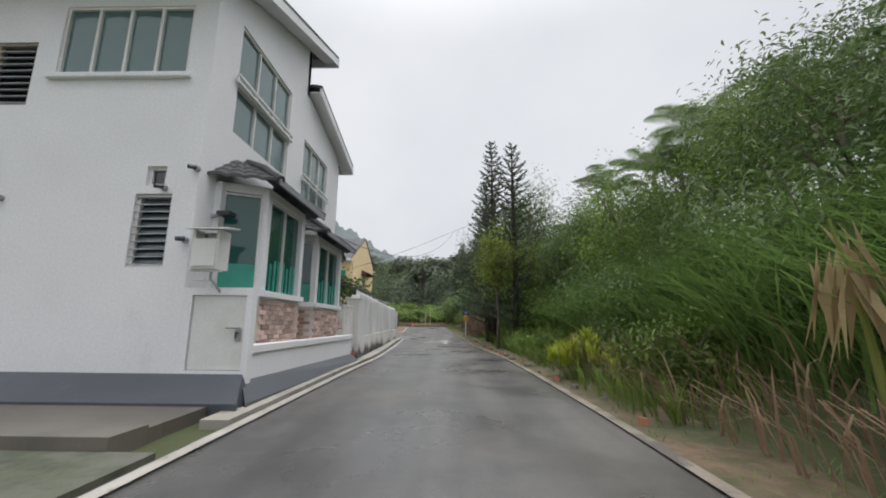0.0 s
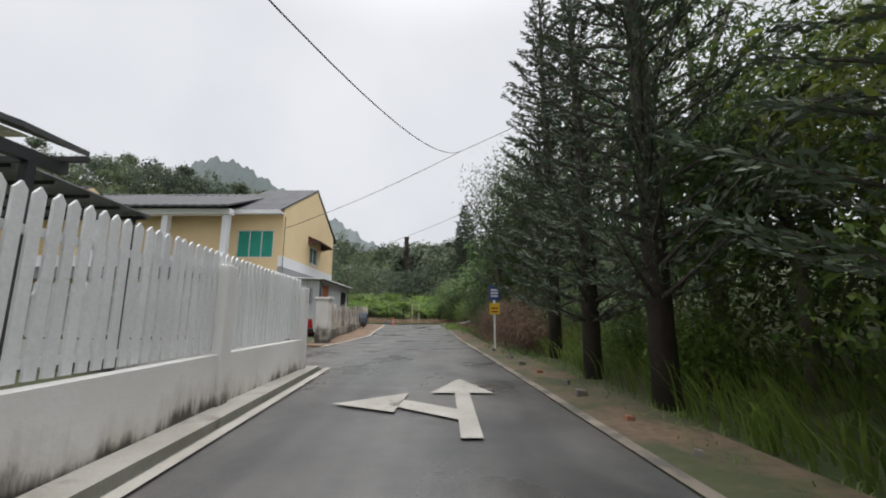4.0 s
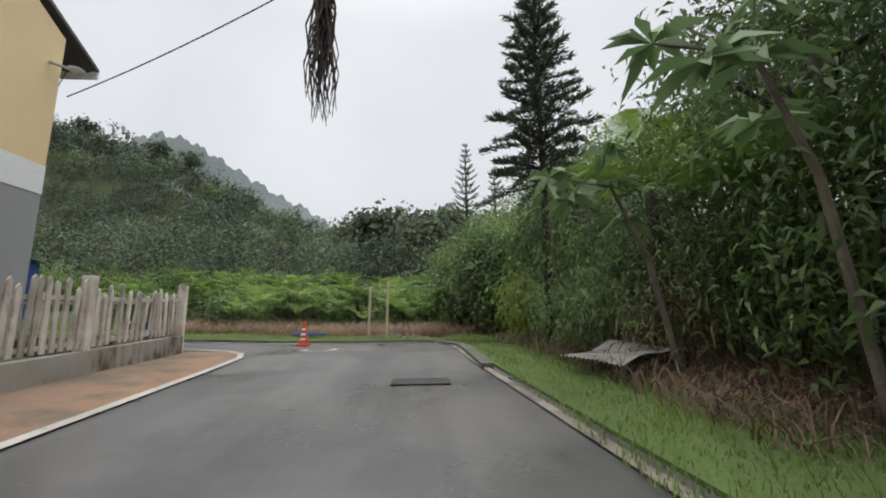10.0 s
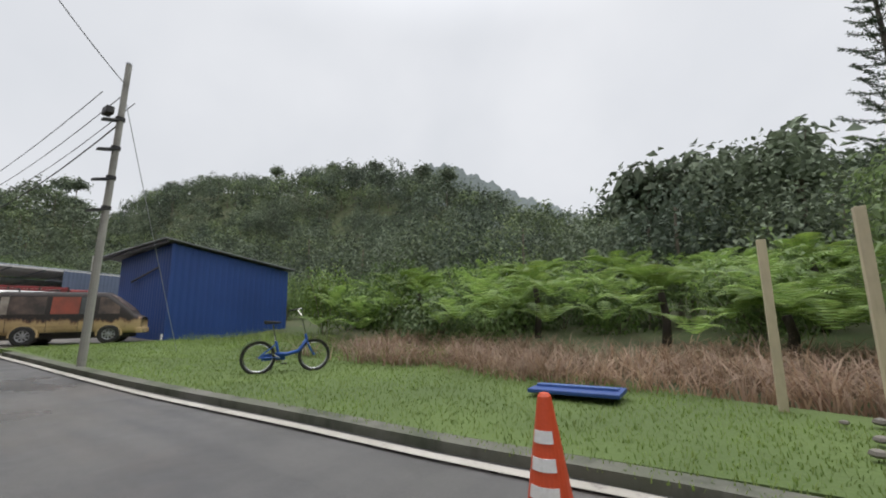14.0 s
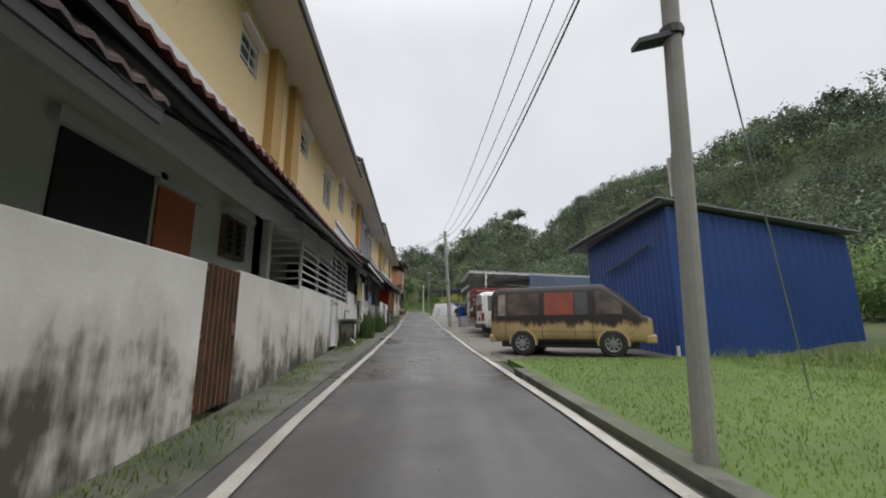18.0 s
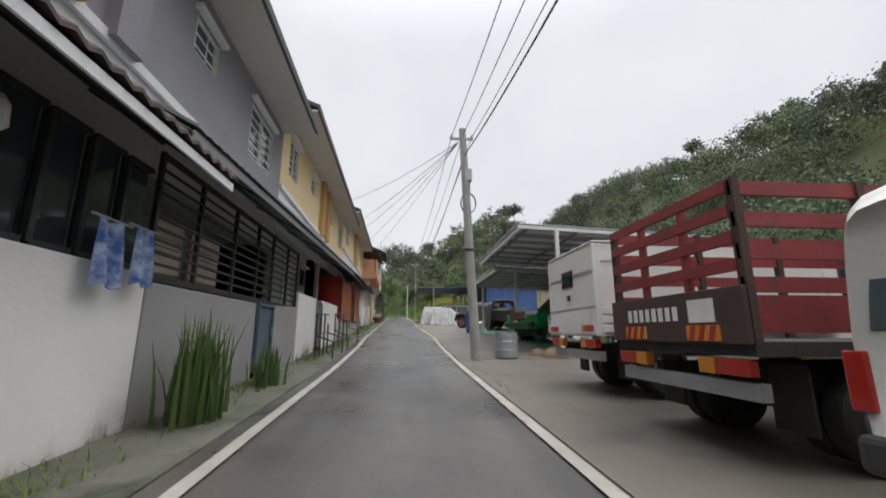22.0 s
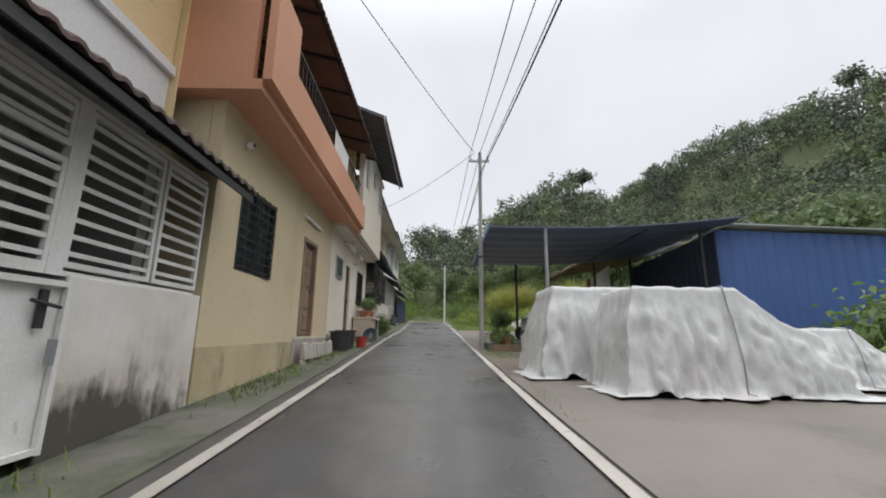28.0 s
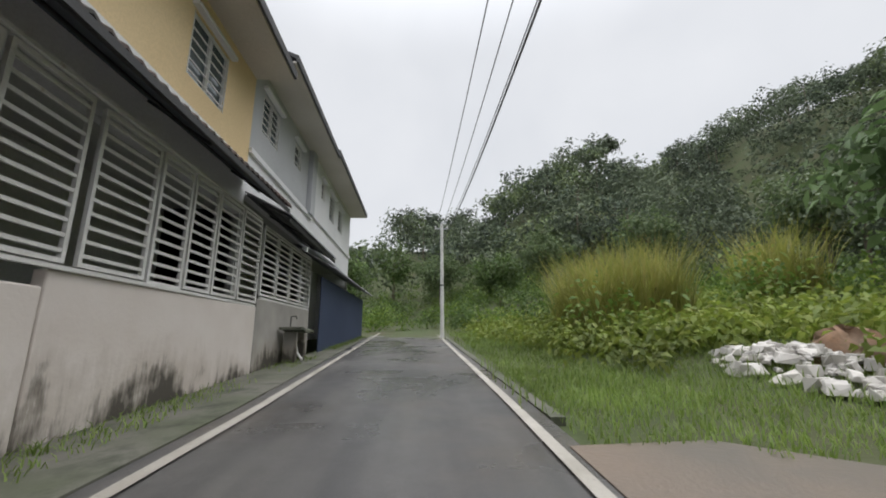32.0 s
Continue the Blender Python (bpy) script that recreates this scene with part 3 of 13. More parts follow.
# the sheet lies under road, yards and houses
ZZ -= 0.05
gi = np.arange(XX.size).reshape(XX.shape)
gf = np.stack([gi[:-1, :-1], gi[1:, :-1], gi[1:, 1:], gi[:-1, 1:]], -1).reshape(-1, 4)
ground = new("ground", fast_mesh("ground", np.stack([XX, YY, ZZ], -1).reshape(-1, 3), gf, M["ground"], True))
tagged(ground, "rough grass and earth round the road", "ground", "", "structure")

LINE_L1 = [(-1.0, -60), (-1.0, -16), (-1.35, -10), (-1.65, -4.3)]
LINE_L2 = [(-3.35, 1.0), (-3.1, 7.6), (-3.45, 11.5), (-3.95, 18.6), (-4.15, 20.2), (-4.5, 21.1), (-5.2, 21.55), (-6.2, 21.6)]
LINE_L3 = [(-6.2, 21.6), (-9.7, 21.2), (-14.5, 21.0), (-21.4, 20.95), (-34.5, 20.8), (-44.5, 20.5), (-59.6, 20.15), (-70, 19.87), (-81, 19.7), (-101, 18.8)]
LINE_R1 = [(3.1, -60), (3.0, -23.5), (2.8, -16), (2.25, -10), (1.7, -2), (1.45, 3), (1.3, 5.4), (1.22, 9.3), (0.95, 13.6), (0.45, 19.3), (0.3, 23.0)]
LINE_R2 = [(0.3, 23.2), (-0.4, 23.95), (-3.5, 24.1), (-9.4, 23.85), (-14.8, 23.8), (-21.7, 23.6), (-35.1, 23.45), (-45, 23.45), (-60, 23.05), (-71, 22.85), (-81, 22.75), (-99, 22.3)]


def resample(line, d):
    p = np.array(line, float)
    s = np.r_[0, np.cumsum(np.hypot(*np.diff(p, axis=0).T))]
    t = np.linspace(0, s[-1], max(2, int(s[-1] / d) + 1))
    return np.stack([np.interp(t, s, p[:, 0]), np.interp(t, s, p[:, 1])], 1)


def side_of(p):
    d = np.gradient(p, axis=0)
    d /= np.hypot(d[:, 0], d[:, 1])[:, None]
    return np.stack([-d[:, 1], d[:, 0]], 1)


def ribbon(line, a, b, up, d=0.8, th=0.0, wobble=0.0):
    """A strip along a line, from a to b metres to its left, lifted over the road's level."""
    p = resample(line, d)
    n = side_of(p)
    w = RNG.normal(0, wobble, len(p)) if wobble else 0
    l, r = p + n * (np.asarray(a) + w)[..., None] if wobble else p + n * a, p + n * b
    bm = Build()
    zl, zr = road_z(l[:, 0], l[:, 1]) + up, road_z(r[:, 0], r[:, 1]) + up
    top = [(l[k, 0], l[k, 1], zl[k]) for k in range(len(p))] + [(r[k, 0], r[k, 1], zr[k]) for k in range(len(p))]
    m = len(p)
    bm.add(top, [(k, m + k, m + k + 1, k + 1) if b < a else (k, k + 1, m + k + 1, m + k) for k in range(m - 1)])
    if th:
        low = [(x, y, z - th) for x, y, z in top]
        bm.add(top + low, [(k, k + 1, 2 * m + k + 1, 2 * m + k) for k in range(m - 1)] + [(m + k, 3 * m + k, 3 * m + k + 1, m + k + 1) for k in range(m - 1)]
               + [(0, 2 * m, 3 * m, m), (m - 1, 2 * m - 1, 4 * m - 1, 3 * m - 1)])
    return bm


def area(outline, up, d=0.9, th=0.0, level=None):
    """A paved patch bounded by an outline, laid on the ground."""
    bm = bmesh.new()
    vs = [bm.verts.new((x, y, 0)) for x, y in outline]
    bm.faces.new(vs)
    for axis in (0, 1):
        lo, hi = min(p[axis] for p in outline), max(p[axis] for p in outline)
        for c in np.arange(lo + d, hi, d):
            no = (1, 0, 0) if axis == 0 else (0, 1, 0)
            co = (c, 0, 0) if axis == 0 else (0, c, 0)
            bmesh.ops.bisect_plane(bm, geom=bm.verts[:] + bm.edges[:] + bm.faces[:], plane_co=co, plane_no=no)
    for v in bm.verts:
        v.co.z = (float(road_z(v.co.x, v.co.y)) if level is None else level) + up
    if th:
        ext = bmesh.ops.extrude_face_region(bm, geom=bm.faces[:])
        for v in (g for g in ext["geom"] if isinstance(g, bmesh.types.BMVert)):
            v.co.z -= th
    bmesh.ops.recalc_face_normals(bm, faces=bm.faces)
    if bm.faces and not th and sum(f.normal.z for f in bm.faces) < 0:
        bmesh.ops.reverse_faces(bm, faces=bm.faces)
    me = bpy.data.meshes.new("area")
    bm.to_mesh(me)
    bm.free()
    return me


def flat(name, me, material, label, category):
    me.materials.append(material)
    me.name = name
    return tagged(new(name, me), label, category, "", "structure")


road_outline = ([(x - 0.12, y) for x, y in LINE_L1] + [(-3.0, -3.6), (-12, -3.4), (-12, 0.5), (-3.45, 0.9)] + [(x - 0.15, y) for x, y in LINE_L2[1:4]] + [(-4.35, 20.4), (-4.8, 21.2), (-5.4, 21.5)]
                + [(x, y - 0.25) for x, y in LINE_L3[1:]] + [(-101, 22.5)] + [(x, y + 0.25) for x, y in LINE_R2[::-1][1:-1]] + [(0.5, 23.3)] + [(x + 0.2, y) for x, y in LINE_R1[::-1]])
flat("road", area(road_outline, 0.012, 1.5), M["asphalt"], "damp grey asphalt of a narrow lane, worn in the wheel tracks", "road")
for nm, line in (("road_line_1", LINE_L1), ("road_line_2", LINE_L2), ("road_line_3", LINE_L3), ("road_line_4", LINE_R1), ("road_line_5", LINE_R2)):
    solid(nm, ribbon(line, -0.06, 0.06, 0.034, 0.7), M["line_worn" if nm == "road_line_4" else "line"], "worn white edge line painted on the asphalt", "road marking", "", "structure")


def arrow_mark():
    """Turn-left-or-straight arrow painted on the road."""
    at = thing("road_arrow", (0.35, -7.2, float(road_z(0.35, -7.2)) + 0.036), "worn white painted arrow, ahead and left, on the asphalt", "road marking", "", "structure")
    bm = Build()
    bm.add([(0.62, -1.5, 0), (0.42, -1.5, 0), (0.42, 0.5, 0), (0.62, 0.5, 0)], [(3, 2, 1, 0)])
    bm.add([(0.52, 1.6, 0), (0.95, 0.45, 0), (0.09, 0.45, 0)], [(2, 1, 0)])
    bm.add([(0.42, -0.9, 0.001), (0.42, -0.45, 0.001), (-0.25, 0.05, 0.001), (-0.4, -0.25, 0.001)], [(0, 1, 2, 3)])
    bm.add([(-1.05, -0.2, 0.001), (-0.2, 0.45, 0.001), (-0.28, -0.6, 0.001)], [(2, 1, 0)])
    for k in range(len(bm.v)):
        x, y, z = bm.v[k]
        bm.v[k] = (x, y, z + float(road_z(0.35 + x, -7.2 + y)) - float(road_z(0.35, -7.2)))
    part("paint", bm, M["line"], at)


arrow_mark()
# kerbs: the drain edge on the house side, the raised kerb round the corner
solid("kerb_1", ribbon([(-1.3, -24), (-1.34, -16), (-1.72, -10), (-2.02, -4.2)], -0.16, 0.15, 0.055, 0.8, 0.2), M["kerb_pale"], "pale concrete kerb beside the road", "kerb", "", "structure")
solid("kerb_2", ribbon([(0.55, 18.5), (0.5, 22.8), (-0.2, 24.15), (-3.5, 24.35), (-9.4, 24.12), (-14.5, 24.02), (-17.6, 23.95)], -0.1, 0.1, 0.1, 0.8, 0.25), M["kerb"], "mossy dark concrete kerb round the corner", "kerb", "", "structure")
solid("kerb_3", ribbon([(-80.5, 23.1), (-90, 22.8), (-99, 22.6)], -0.08, 0.08, 0.035, 0.8, 0.2), M["kerb"], "mossy low concrete kerb at the lane edge", "kerb", "", "structure")
flat("apron", area([(-12, -22.9), (-1.6, -22.9), (-1.6, -16), (-1.95, -10), (-2.2, -4.2), (-2.6, -4.2), (-2.3, -10), (-2.0, -16.3), (-2.4, -20.4), (-12, -20.4)], 0.1, 2.0, 0.2), M["apron"], "dark painted concrete apron along the white house", "pavement")
flat("apron_front", area([(-12, -24.5), (-1.62, -24.5), (-1.62, -22.95), (-12, -22.95)], 0.1, 2.0, 0.2), M["concrete"], "stained grey concrete apron before the white house", "pavement")
solid("kerb_4", Build().box(-12, -1.62, -24.95, -24.504, -0.2, 0.1), M["concrete"], "pale concrete kerb before the white house", "kerb", "", "structure")
flat("dirt_patch", area([(-12, -27.5), (-1.2, -27.5), (-1.2, -24.96), (-12, -24.96)], 0.03, 2.0, 0.2), M["kerb"], "dark damp earth before the white house", "verge")
flat("verge_soil", area([(-3.3, 1.4), (-3.05, 7.6), (-3.45, 11.5), (-3.95, 18.6), (-4.3, 20.6), (-5.0, 21.3), (-5.75, 21.2), (-5.6, 15), (-5.5, 8), (-4.3, 2.0)], 0.03, 1.2, 0.15), M["soil"], "reddish bare soil verge beside the fence", "verge")
flat("verge_right", area([(3.2, -40), (2.95, -23.5), (2.75, -16), (2.2, -10), (1.65, -2), (1.4, 3), (1.25, 5.4), (1.15, 9.3), (0.9, 13.8), (1.9, 13.8), (2.2, 6), (2.5, 0), (3.2, -10), (3.9, -20), (4.0, -40)], 0.03, 1.2, 0.15), M["litter_soil"], "dirty red-brown soil and leaf litter along the road edge", "verge")
M["wet_earth"] = surface("grey_brown_wet_earth", (0.195, 0.15, 0.118), (0.14, 0.12, 0.10), 0.5, 22, 0.42, bump=0.35, stain=(0.11, 0.10, 0.09), stain_at=(0.48, 0.66), stain_scale=0.45)
flat("yard_1", area([(-19.2, 23.75), (-21.7, 23.7), (-35.6, 23.55), (-36.2, 24.6), (-36.3, 31), (-26, 31), (-19.4, 28.4)], 0.024, 1.5, 0.2), M["concrete"], "stained concrete parking yard beside the lane", "pavement")
flat("yard_2", area([(-36.2, 24.6), (-35.6, 23.56), (-45, 23.55), (-58.5, 23.2), (-62.9, 23.1), (-63.5, 30), (-49, 30), (-49, 36), (-36.3, 36)], 0.03, 1.5, 0.2), M["concrete"], "wet concrete yard in front of the car shelter", "pavement")
flat("yard_3", area([(-62.9, 23.12), (-67.6, 23.0), (-71, 22.95), (-79.6, 22.9), (-79.7, 24.2), (-78.6, 25.6), (-79.6, 29.2), (-76, 33), (-67.6, 33), (-63.5, 30)], 0.024, 1.5, 0.25), M["wet_earth"], "muddy reddish concrete yard by the hut", "pavement")
flat("green_floor", area([(-36.9, 27.2), (-43, 26.9), (-49.3, 25.9), (-49.3, 30.6), (-49.2, 35.8), (-36.9, 35.8)], 0.06, 1.5), surface("green_painted_floor", (0.11, 0.34, 0.25), (0.085, 0.27, 0.195), 0.6, 30, 0.45), "green painted shelter floor", "pavement")
flat("lawn", area([(0.4, 24.5), (-3.5, 24.5), (-9.4, 24.25), (-14.5, 24.15), (-19.1, 24.05), (-19.3, 28.5), (-14, 31), (-6, 28.6), (-0.4, 26.4)], 0.085, 1.0, 0.12), M["lawn"], "short wet grass beside the lane", "lawn")
flat("lawn_strip", area([(1.12, 13.8), (0.72, 18.5), (0.62, 22.5), (2.8, 22.5), (3.0, 13.8)], 0.05, 0.8, 0.2), M["lawn"], "grassy verge below the trees", "lawn")
flat("verge_left", area([(-8.9, 20.2), (-14.7, 20.05), (-18.6, 19.86), (-24.7, 19.65), (-33, 19.62), (-47.6, 19.52), (-60, 19.04), (-68, 18.82), (-80, 18.4), (-96, 18.2), (-96, 18.75), (-81, 19.45), (-70, 19.6), (-59.6, 19.9), (-44.5, 20.25), (-34.5, 20.55), (-21.4, 20.7), (-14.5, 20.75), (-9.7, 20.95)], 0.03, 1.5, 0.15), M["kerb"], "mossy wet concrete strip along the house walls", "verge")

# ---------- the terrace along the lane ----------
WX = [-100, -84, -80, -74, -68, -60, -47.6, -33, -24.7, -18.6, -14.7, -8]
WY = [18.1, 18.3, 18.35, 18.7, 18.8, 19.02, 19.5, 19.6, 19.62, 19.84, 20.03, 20.2]


def wall_y(x):
    return float(np.interp(x, WX, WY))


def face_y(x):
    return 19.45 + 0.022 * (x + 13)


def gz(x, y=20.0):
    return float(road_z(x, y))


def corrugated(bm, x0, x1, y0, z0, y1, z1, pitch=0.2, amp=0.03, th=0.03, y0b=None, y1b=None, n_per=4):
    """Ribbed sheet from the high edge (y0, z0) to the low edge (y1, z1), ribs running down the slope."""
    y0b, y1b = y0 if y0b is None else y0b, y1 if y1b is None else y1b
    n = max(2, int(abs(x1 - x0) / pitch * n_per))
    us = np.linspace(0, 1, n + 1)

    def fn(u, v):
        ya, yb = y0 + (y0b - y0) * u, y1 + (y1b - y1) * u
        return (x0 + (x1 - x0) * u, ya + (yb - ya) * v, z0 + (z1 - z0) * v + amp * math.sin(2 * math.pi * u * abs(x1 - x0) / pitch))

    return bm.sheet(fn, us, [0, 0.5, 1], th)


def window(parent, x0, x1, z0, z1, y, leaves=2, pane="glass_dark", frame="white_metal", grille=0, hood=False, depth=0.1, yb=None, name="window"):
    """A window in a wall that faces +y: frame, panes, sill or hood, optional bars."""
    yb = y if yb is None else yb
    sl = (yb - y) / (x1 - x0) if x1 != x0 else 0
    cx, cz = (x0 + x1) / 2, (z0 + z1) / 2
    w, h = abs(x1 - x0), z1 - z0
    m = Matrix.Translation((cx, (y + yb) / 2, cz)) @ Matrix.Rotation(math.atan(sl), 4, "Z")
    t = 0.045
    fr = holed(Build(), (w / 2, 0.02), (-w / 2, 0.02), 0.08, -h / 2, h / 2, [(t + (w - t) * k / leaves, (w - t) * (k + 1) / leaves, -h / 2 + t, h / 2 - t) for k in range(leaves)])
    f = part(name, fr.moved(m), M[frame], parent, there=True)
    for k in range(leaves):
        a = -w / 2 + t + (w - t) * k / leaves
        b = -w / 2 + (w - t) * (k + 1) / leaves
        part("pane", Build().box(a, b, -0.03, -0.022, -h / 2 + t, h / 2 - t).moved(m), M[pane], f, there=True)
    if hood:
        part("hood", Build().box(-w / 2 - 0.1, w / 2 + 0.1, 0, 0.16, h / 2 + 0.03, h / 2 + 0.1).moved(m), M["white_wall"] if hood is True else M[hood], f, there=True)
    if grille:
        g = Build()
        for k in range(grille):
            zz = -h / 2 + h * (k + 0.5) / grille
            g.box(-w / 2, w / 2, 0.025, 0.04, zz - 0.012, zz + 0.012)
        for c in (-w / 2 + 0.02, 0, w / 2 - 0.02):
            g.box(c - 0.01, c + 0.01, 0.04, 0.05, -h / 2, h / 2)
        part("grille", g.moved(m), M["dark_metal"] if pane != "glass_grey" else M["white_metal"], f, there=True)
    return f


def holed(bm, a, b, th, z0, z1, holes):
    """One connected upright wall from a to b, thickness to its left, with openings (s0, s1, z0, z1) along it."""
    d = Vector((b[0] - a[0], b[1] - a[1]))
    length = d.length
    d.normalize()
    n = Vector((-d.y, d.x)) * th
    ss = sorted({0.0, length, *[min(max(h[k], 0), length) for h in holes for k in (0, 1)]})
    zs = sorted({z0, z1, *[min(max(h[k], z0), z1) for h in holes for k in (2, 3)]})
    full = {(i, j) for i in range(len(ss) - 1) for j in range(len(zs) - 1)
            if not any(h[0] < (ss[i] + ss[i + 1]) / 2 < h[1] and h[2] < (zs[j] + zs[j + 1]) / 2 < h[3] for h in holes)}
    ids, vs, fs = {}, [], []

    def vid(i, j, k):
        if (i, j, k) not in ids:
            ids[(i, j, k)] = len(vs)
            vs.append((a[0] + d.x * ss[i] + n.x * k, a[1] + d.y * ss[i] + n.y * k, zs[j]))
        return ids[(i, j, k)]

    for i, j in full:
        fs.append((vid(i, j, 0), vid(i + 1, j, 0), vid(i + 1, j + 1, 0), vid(i, j + 1, 0)))
        fs.append((vid(i, j + 1, 1), vid(i + 1, j + 1, 1), vid(i + 1, j, 1), vid(i, j, 1)))
        if (i - 1, j) not in full:
            fs.append((vid(i, j, 0), vid(i, j + 1, 0), vid(i, j + 1, 1), vid(i, j, 1)))
        if (i + 1, j) not in full:
            fs.append((vid(i + 1, j, 1), vid(i + 1, j + 1, 1), vid(i + 1, j + 1, 0), vid(i + 1, j, 0)))
        if (i, j - 1) not in full:
            fs.append((vid(i, j, 1), vid(i + 1, j, 1), vid(i + 1, j, 0), vid(i, j, 0)))
        if (i, j + 1) not in full:
            fs.append((vid(i, j + 1, 0), vid(i + 1, j + 1, 0), vid(i + 1, j + 1, 1), vid(i, j + 1, 1)))
    return bm.add(vs, fs)


def pierced(bm, x0, x1, y, th, z0, z1, holes, yb=None):
    """A wall facing +y with rectangular openings through it; holes: (x0, x1, z0, z1)."""
    yb = y if yb is None else yb
    a, b = ((x0, y), (x1, yb)) if x0 > x1 else ((x1, yb), (x0, y))
    return holed(bm, a, b, th, z0, z1, [(a[0] - max(h[0], h[1]), a[0] - min(h[0], h[1]), h[2], h[3]) for h in holes])


def terrace_house(x0, x1, paint, ztop, wins, label, pier=None, eave_z=None, low=None, front=None, pane="glass_grey", ridge=True, band=True):
    """Upper storey, roof and inner porch wall of one house; x0 > x1. ztop: top of the upper windows. wins: (x0, x1, height, leaves)."""
    ya, yb = (face_y(x0), face_y(x1)) if front is None else front
    ez = ztop + 0.42 if eave_z is None else eave_z
    base = gz((x0 + x1) / 2)
    low = ztop - 1.72 if low is None else low
    at = thing("terrace_house", ((x0 + x1) / 2, ya - 4, base), label, "house", "houses of the lane terrace")
    holes = [(a, b, ztop - h, ztop) for a, b, h, _ in wins]
    part("wall", pierced(Build(), x0, x1, ya, 0.16, low, ez + 0.25, holes, yb), M[paint], at, there=True)
    part("back_wall", Build().box(x0, x1, ya - 9.6, ya - 9.4, base - 0.6, ez + 0.2), M[paint], at, there=True)
    if band:
        part("white_band", Build().wall((x1, yb - 0.16), (x0, ya - 0.16), 0.155, low - 1.0, low - 0.004), M["white_wall"], at, there=True)
        part("ledge", Build().wall((x1, yb + 0.004), (x0, ya + 0.004), 0.06, low - 0.06, low + 0.06), M["white_wall"], at, there=True)
    # floor slab; near-black boards paint the rooms' darkness behind the windows
    part("floor_slab", Build().box(x0 - 0.01, x1 + 0.01, ya - 9.3, min(ya, yb) - 0.2, low - 0.9, low - 0.7), M["inner_wall"], at, there=True)
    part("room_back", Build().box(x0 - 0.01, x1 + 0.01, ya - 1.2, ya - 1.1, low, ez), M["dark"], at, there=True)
    # inner ground-floor wall of the porch
    iy = min(ya, yb) - (0.3 if x0 > -15 else 0.5 if -36 < x0 < -35 else 1.5)
    part("porch_wall", Build().box(x0 - 0.005, x1 + 0.005, iy - 0.15, iy, base - 0.6, low - 0.9), M["inner_wall"], at, there=True)
    for xs in (x0, x1):
        part("party_wall", Build().box(xs - 0.08, xs + 0.08, ya - 9.3, min(ya, yb) - 0.02, base - 0.6, ez), M["inner_wall"], at, there=True)
    for a, b, h, lv in wins:
        t = lambda x: ya + (yb - ya) * (x - x0) / (x1 - x0)  # noqa: E731
        window(at, b, a, ztop - h + 0.005, ztop - 0.005, t(b) - 0.05, lv, pane, "white_metal", 6 if h > 0.8 else 3, True, yb=t(a) - 0.05)
    if pier:
        for c in pier:
            y = ya + (yb - ya) * (c - x0) / (x1 - x0)
            part("pier", Build().box(c - 0.22, c + 0.22, y - 0.05, y + 0.16, low, ez), M["yellow_pier"] if paint == "yellow_wall" else M[paint], at, there=True)
    # roof with eave, fascia and gutter
    if ridge:
        ov, th, rise, half = 0.85, 0.1, 2.4, 4.8
        rf = Build()
        e0, e1 = ya + ov, yb + ov
        rf.sheet(lambda u, v: (x0 + (x1 - x0) * u, (e0 + (e1 - e0) * u) - (half + ov) * v, ez + 0.2 + rise * v + 0.025 * math.sin(u * abs(x1 - x0) / 0.25 * math.pi)), np.linspace(0, 1, 50), np.linspace(0, 1, 10), th)
        roof = part("roof", rf, M["roof_dark"], at, there=True)
        part("back_slope", Build().sheet(lambda u, v: (x0 + (x1 - x0) * u, ya - half - (half + ov) * v, ez + 0.2 + rise - rise * v), [0, 1], [0, 1], th), M["roof_dark"], roof, there=True)
        part("soffit", Build().wall((x1, yb + 0.002), (x0, ya + 0.002), ov - 0.03, ez, ez + 0.05), M["soffit"], roof, there=True)
        part("fascia", Build().wall((x1, e1 - 0.02), (x0, e0 - 0.02), 0.05, ez + 0.02, ez + 0.2), M["roof_dark"], roof, there=True)
        for xs in (x0, x1):
            gab = Build()
            gab.add([(xs - 0.06, ya + 0.3, ez + 0.1), (xs - 0.06, ya - half, ez + rise + 0.1), (xs - 0.06, ya - 9.5, ez + 0.1), (xs + 0.06, ya + 0.3, ez + 0.1), (xs + 0.06, ya - half, ez + rise + 0.1), (xs + 0.06, ya - 9.5, ez + 0.1)],
                    [(0, 1, 2), (5, 4, 3), (0, 3, 4, 1), (1, 4, 5, 2), (2, 5, 3, 0)])
            part("gable_wall", gab, M[paint], at, there=True)
    return at


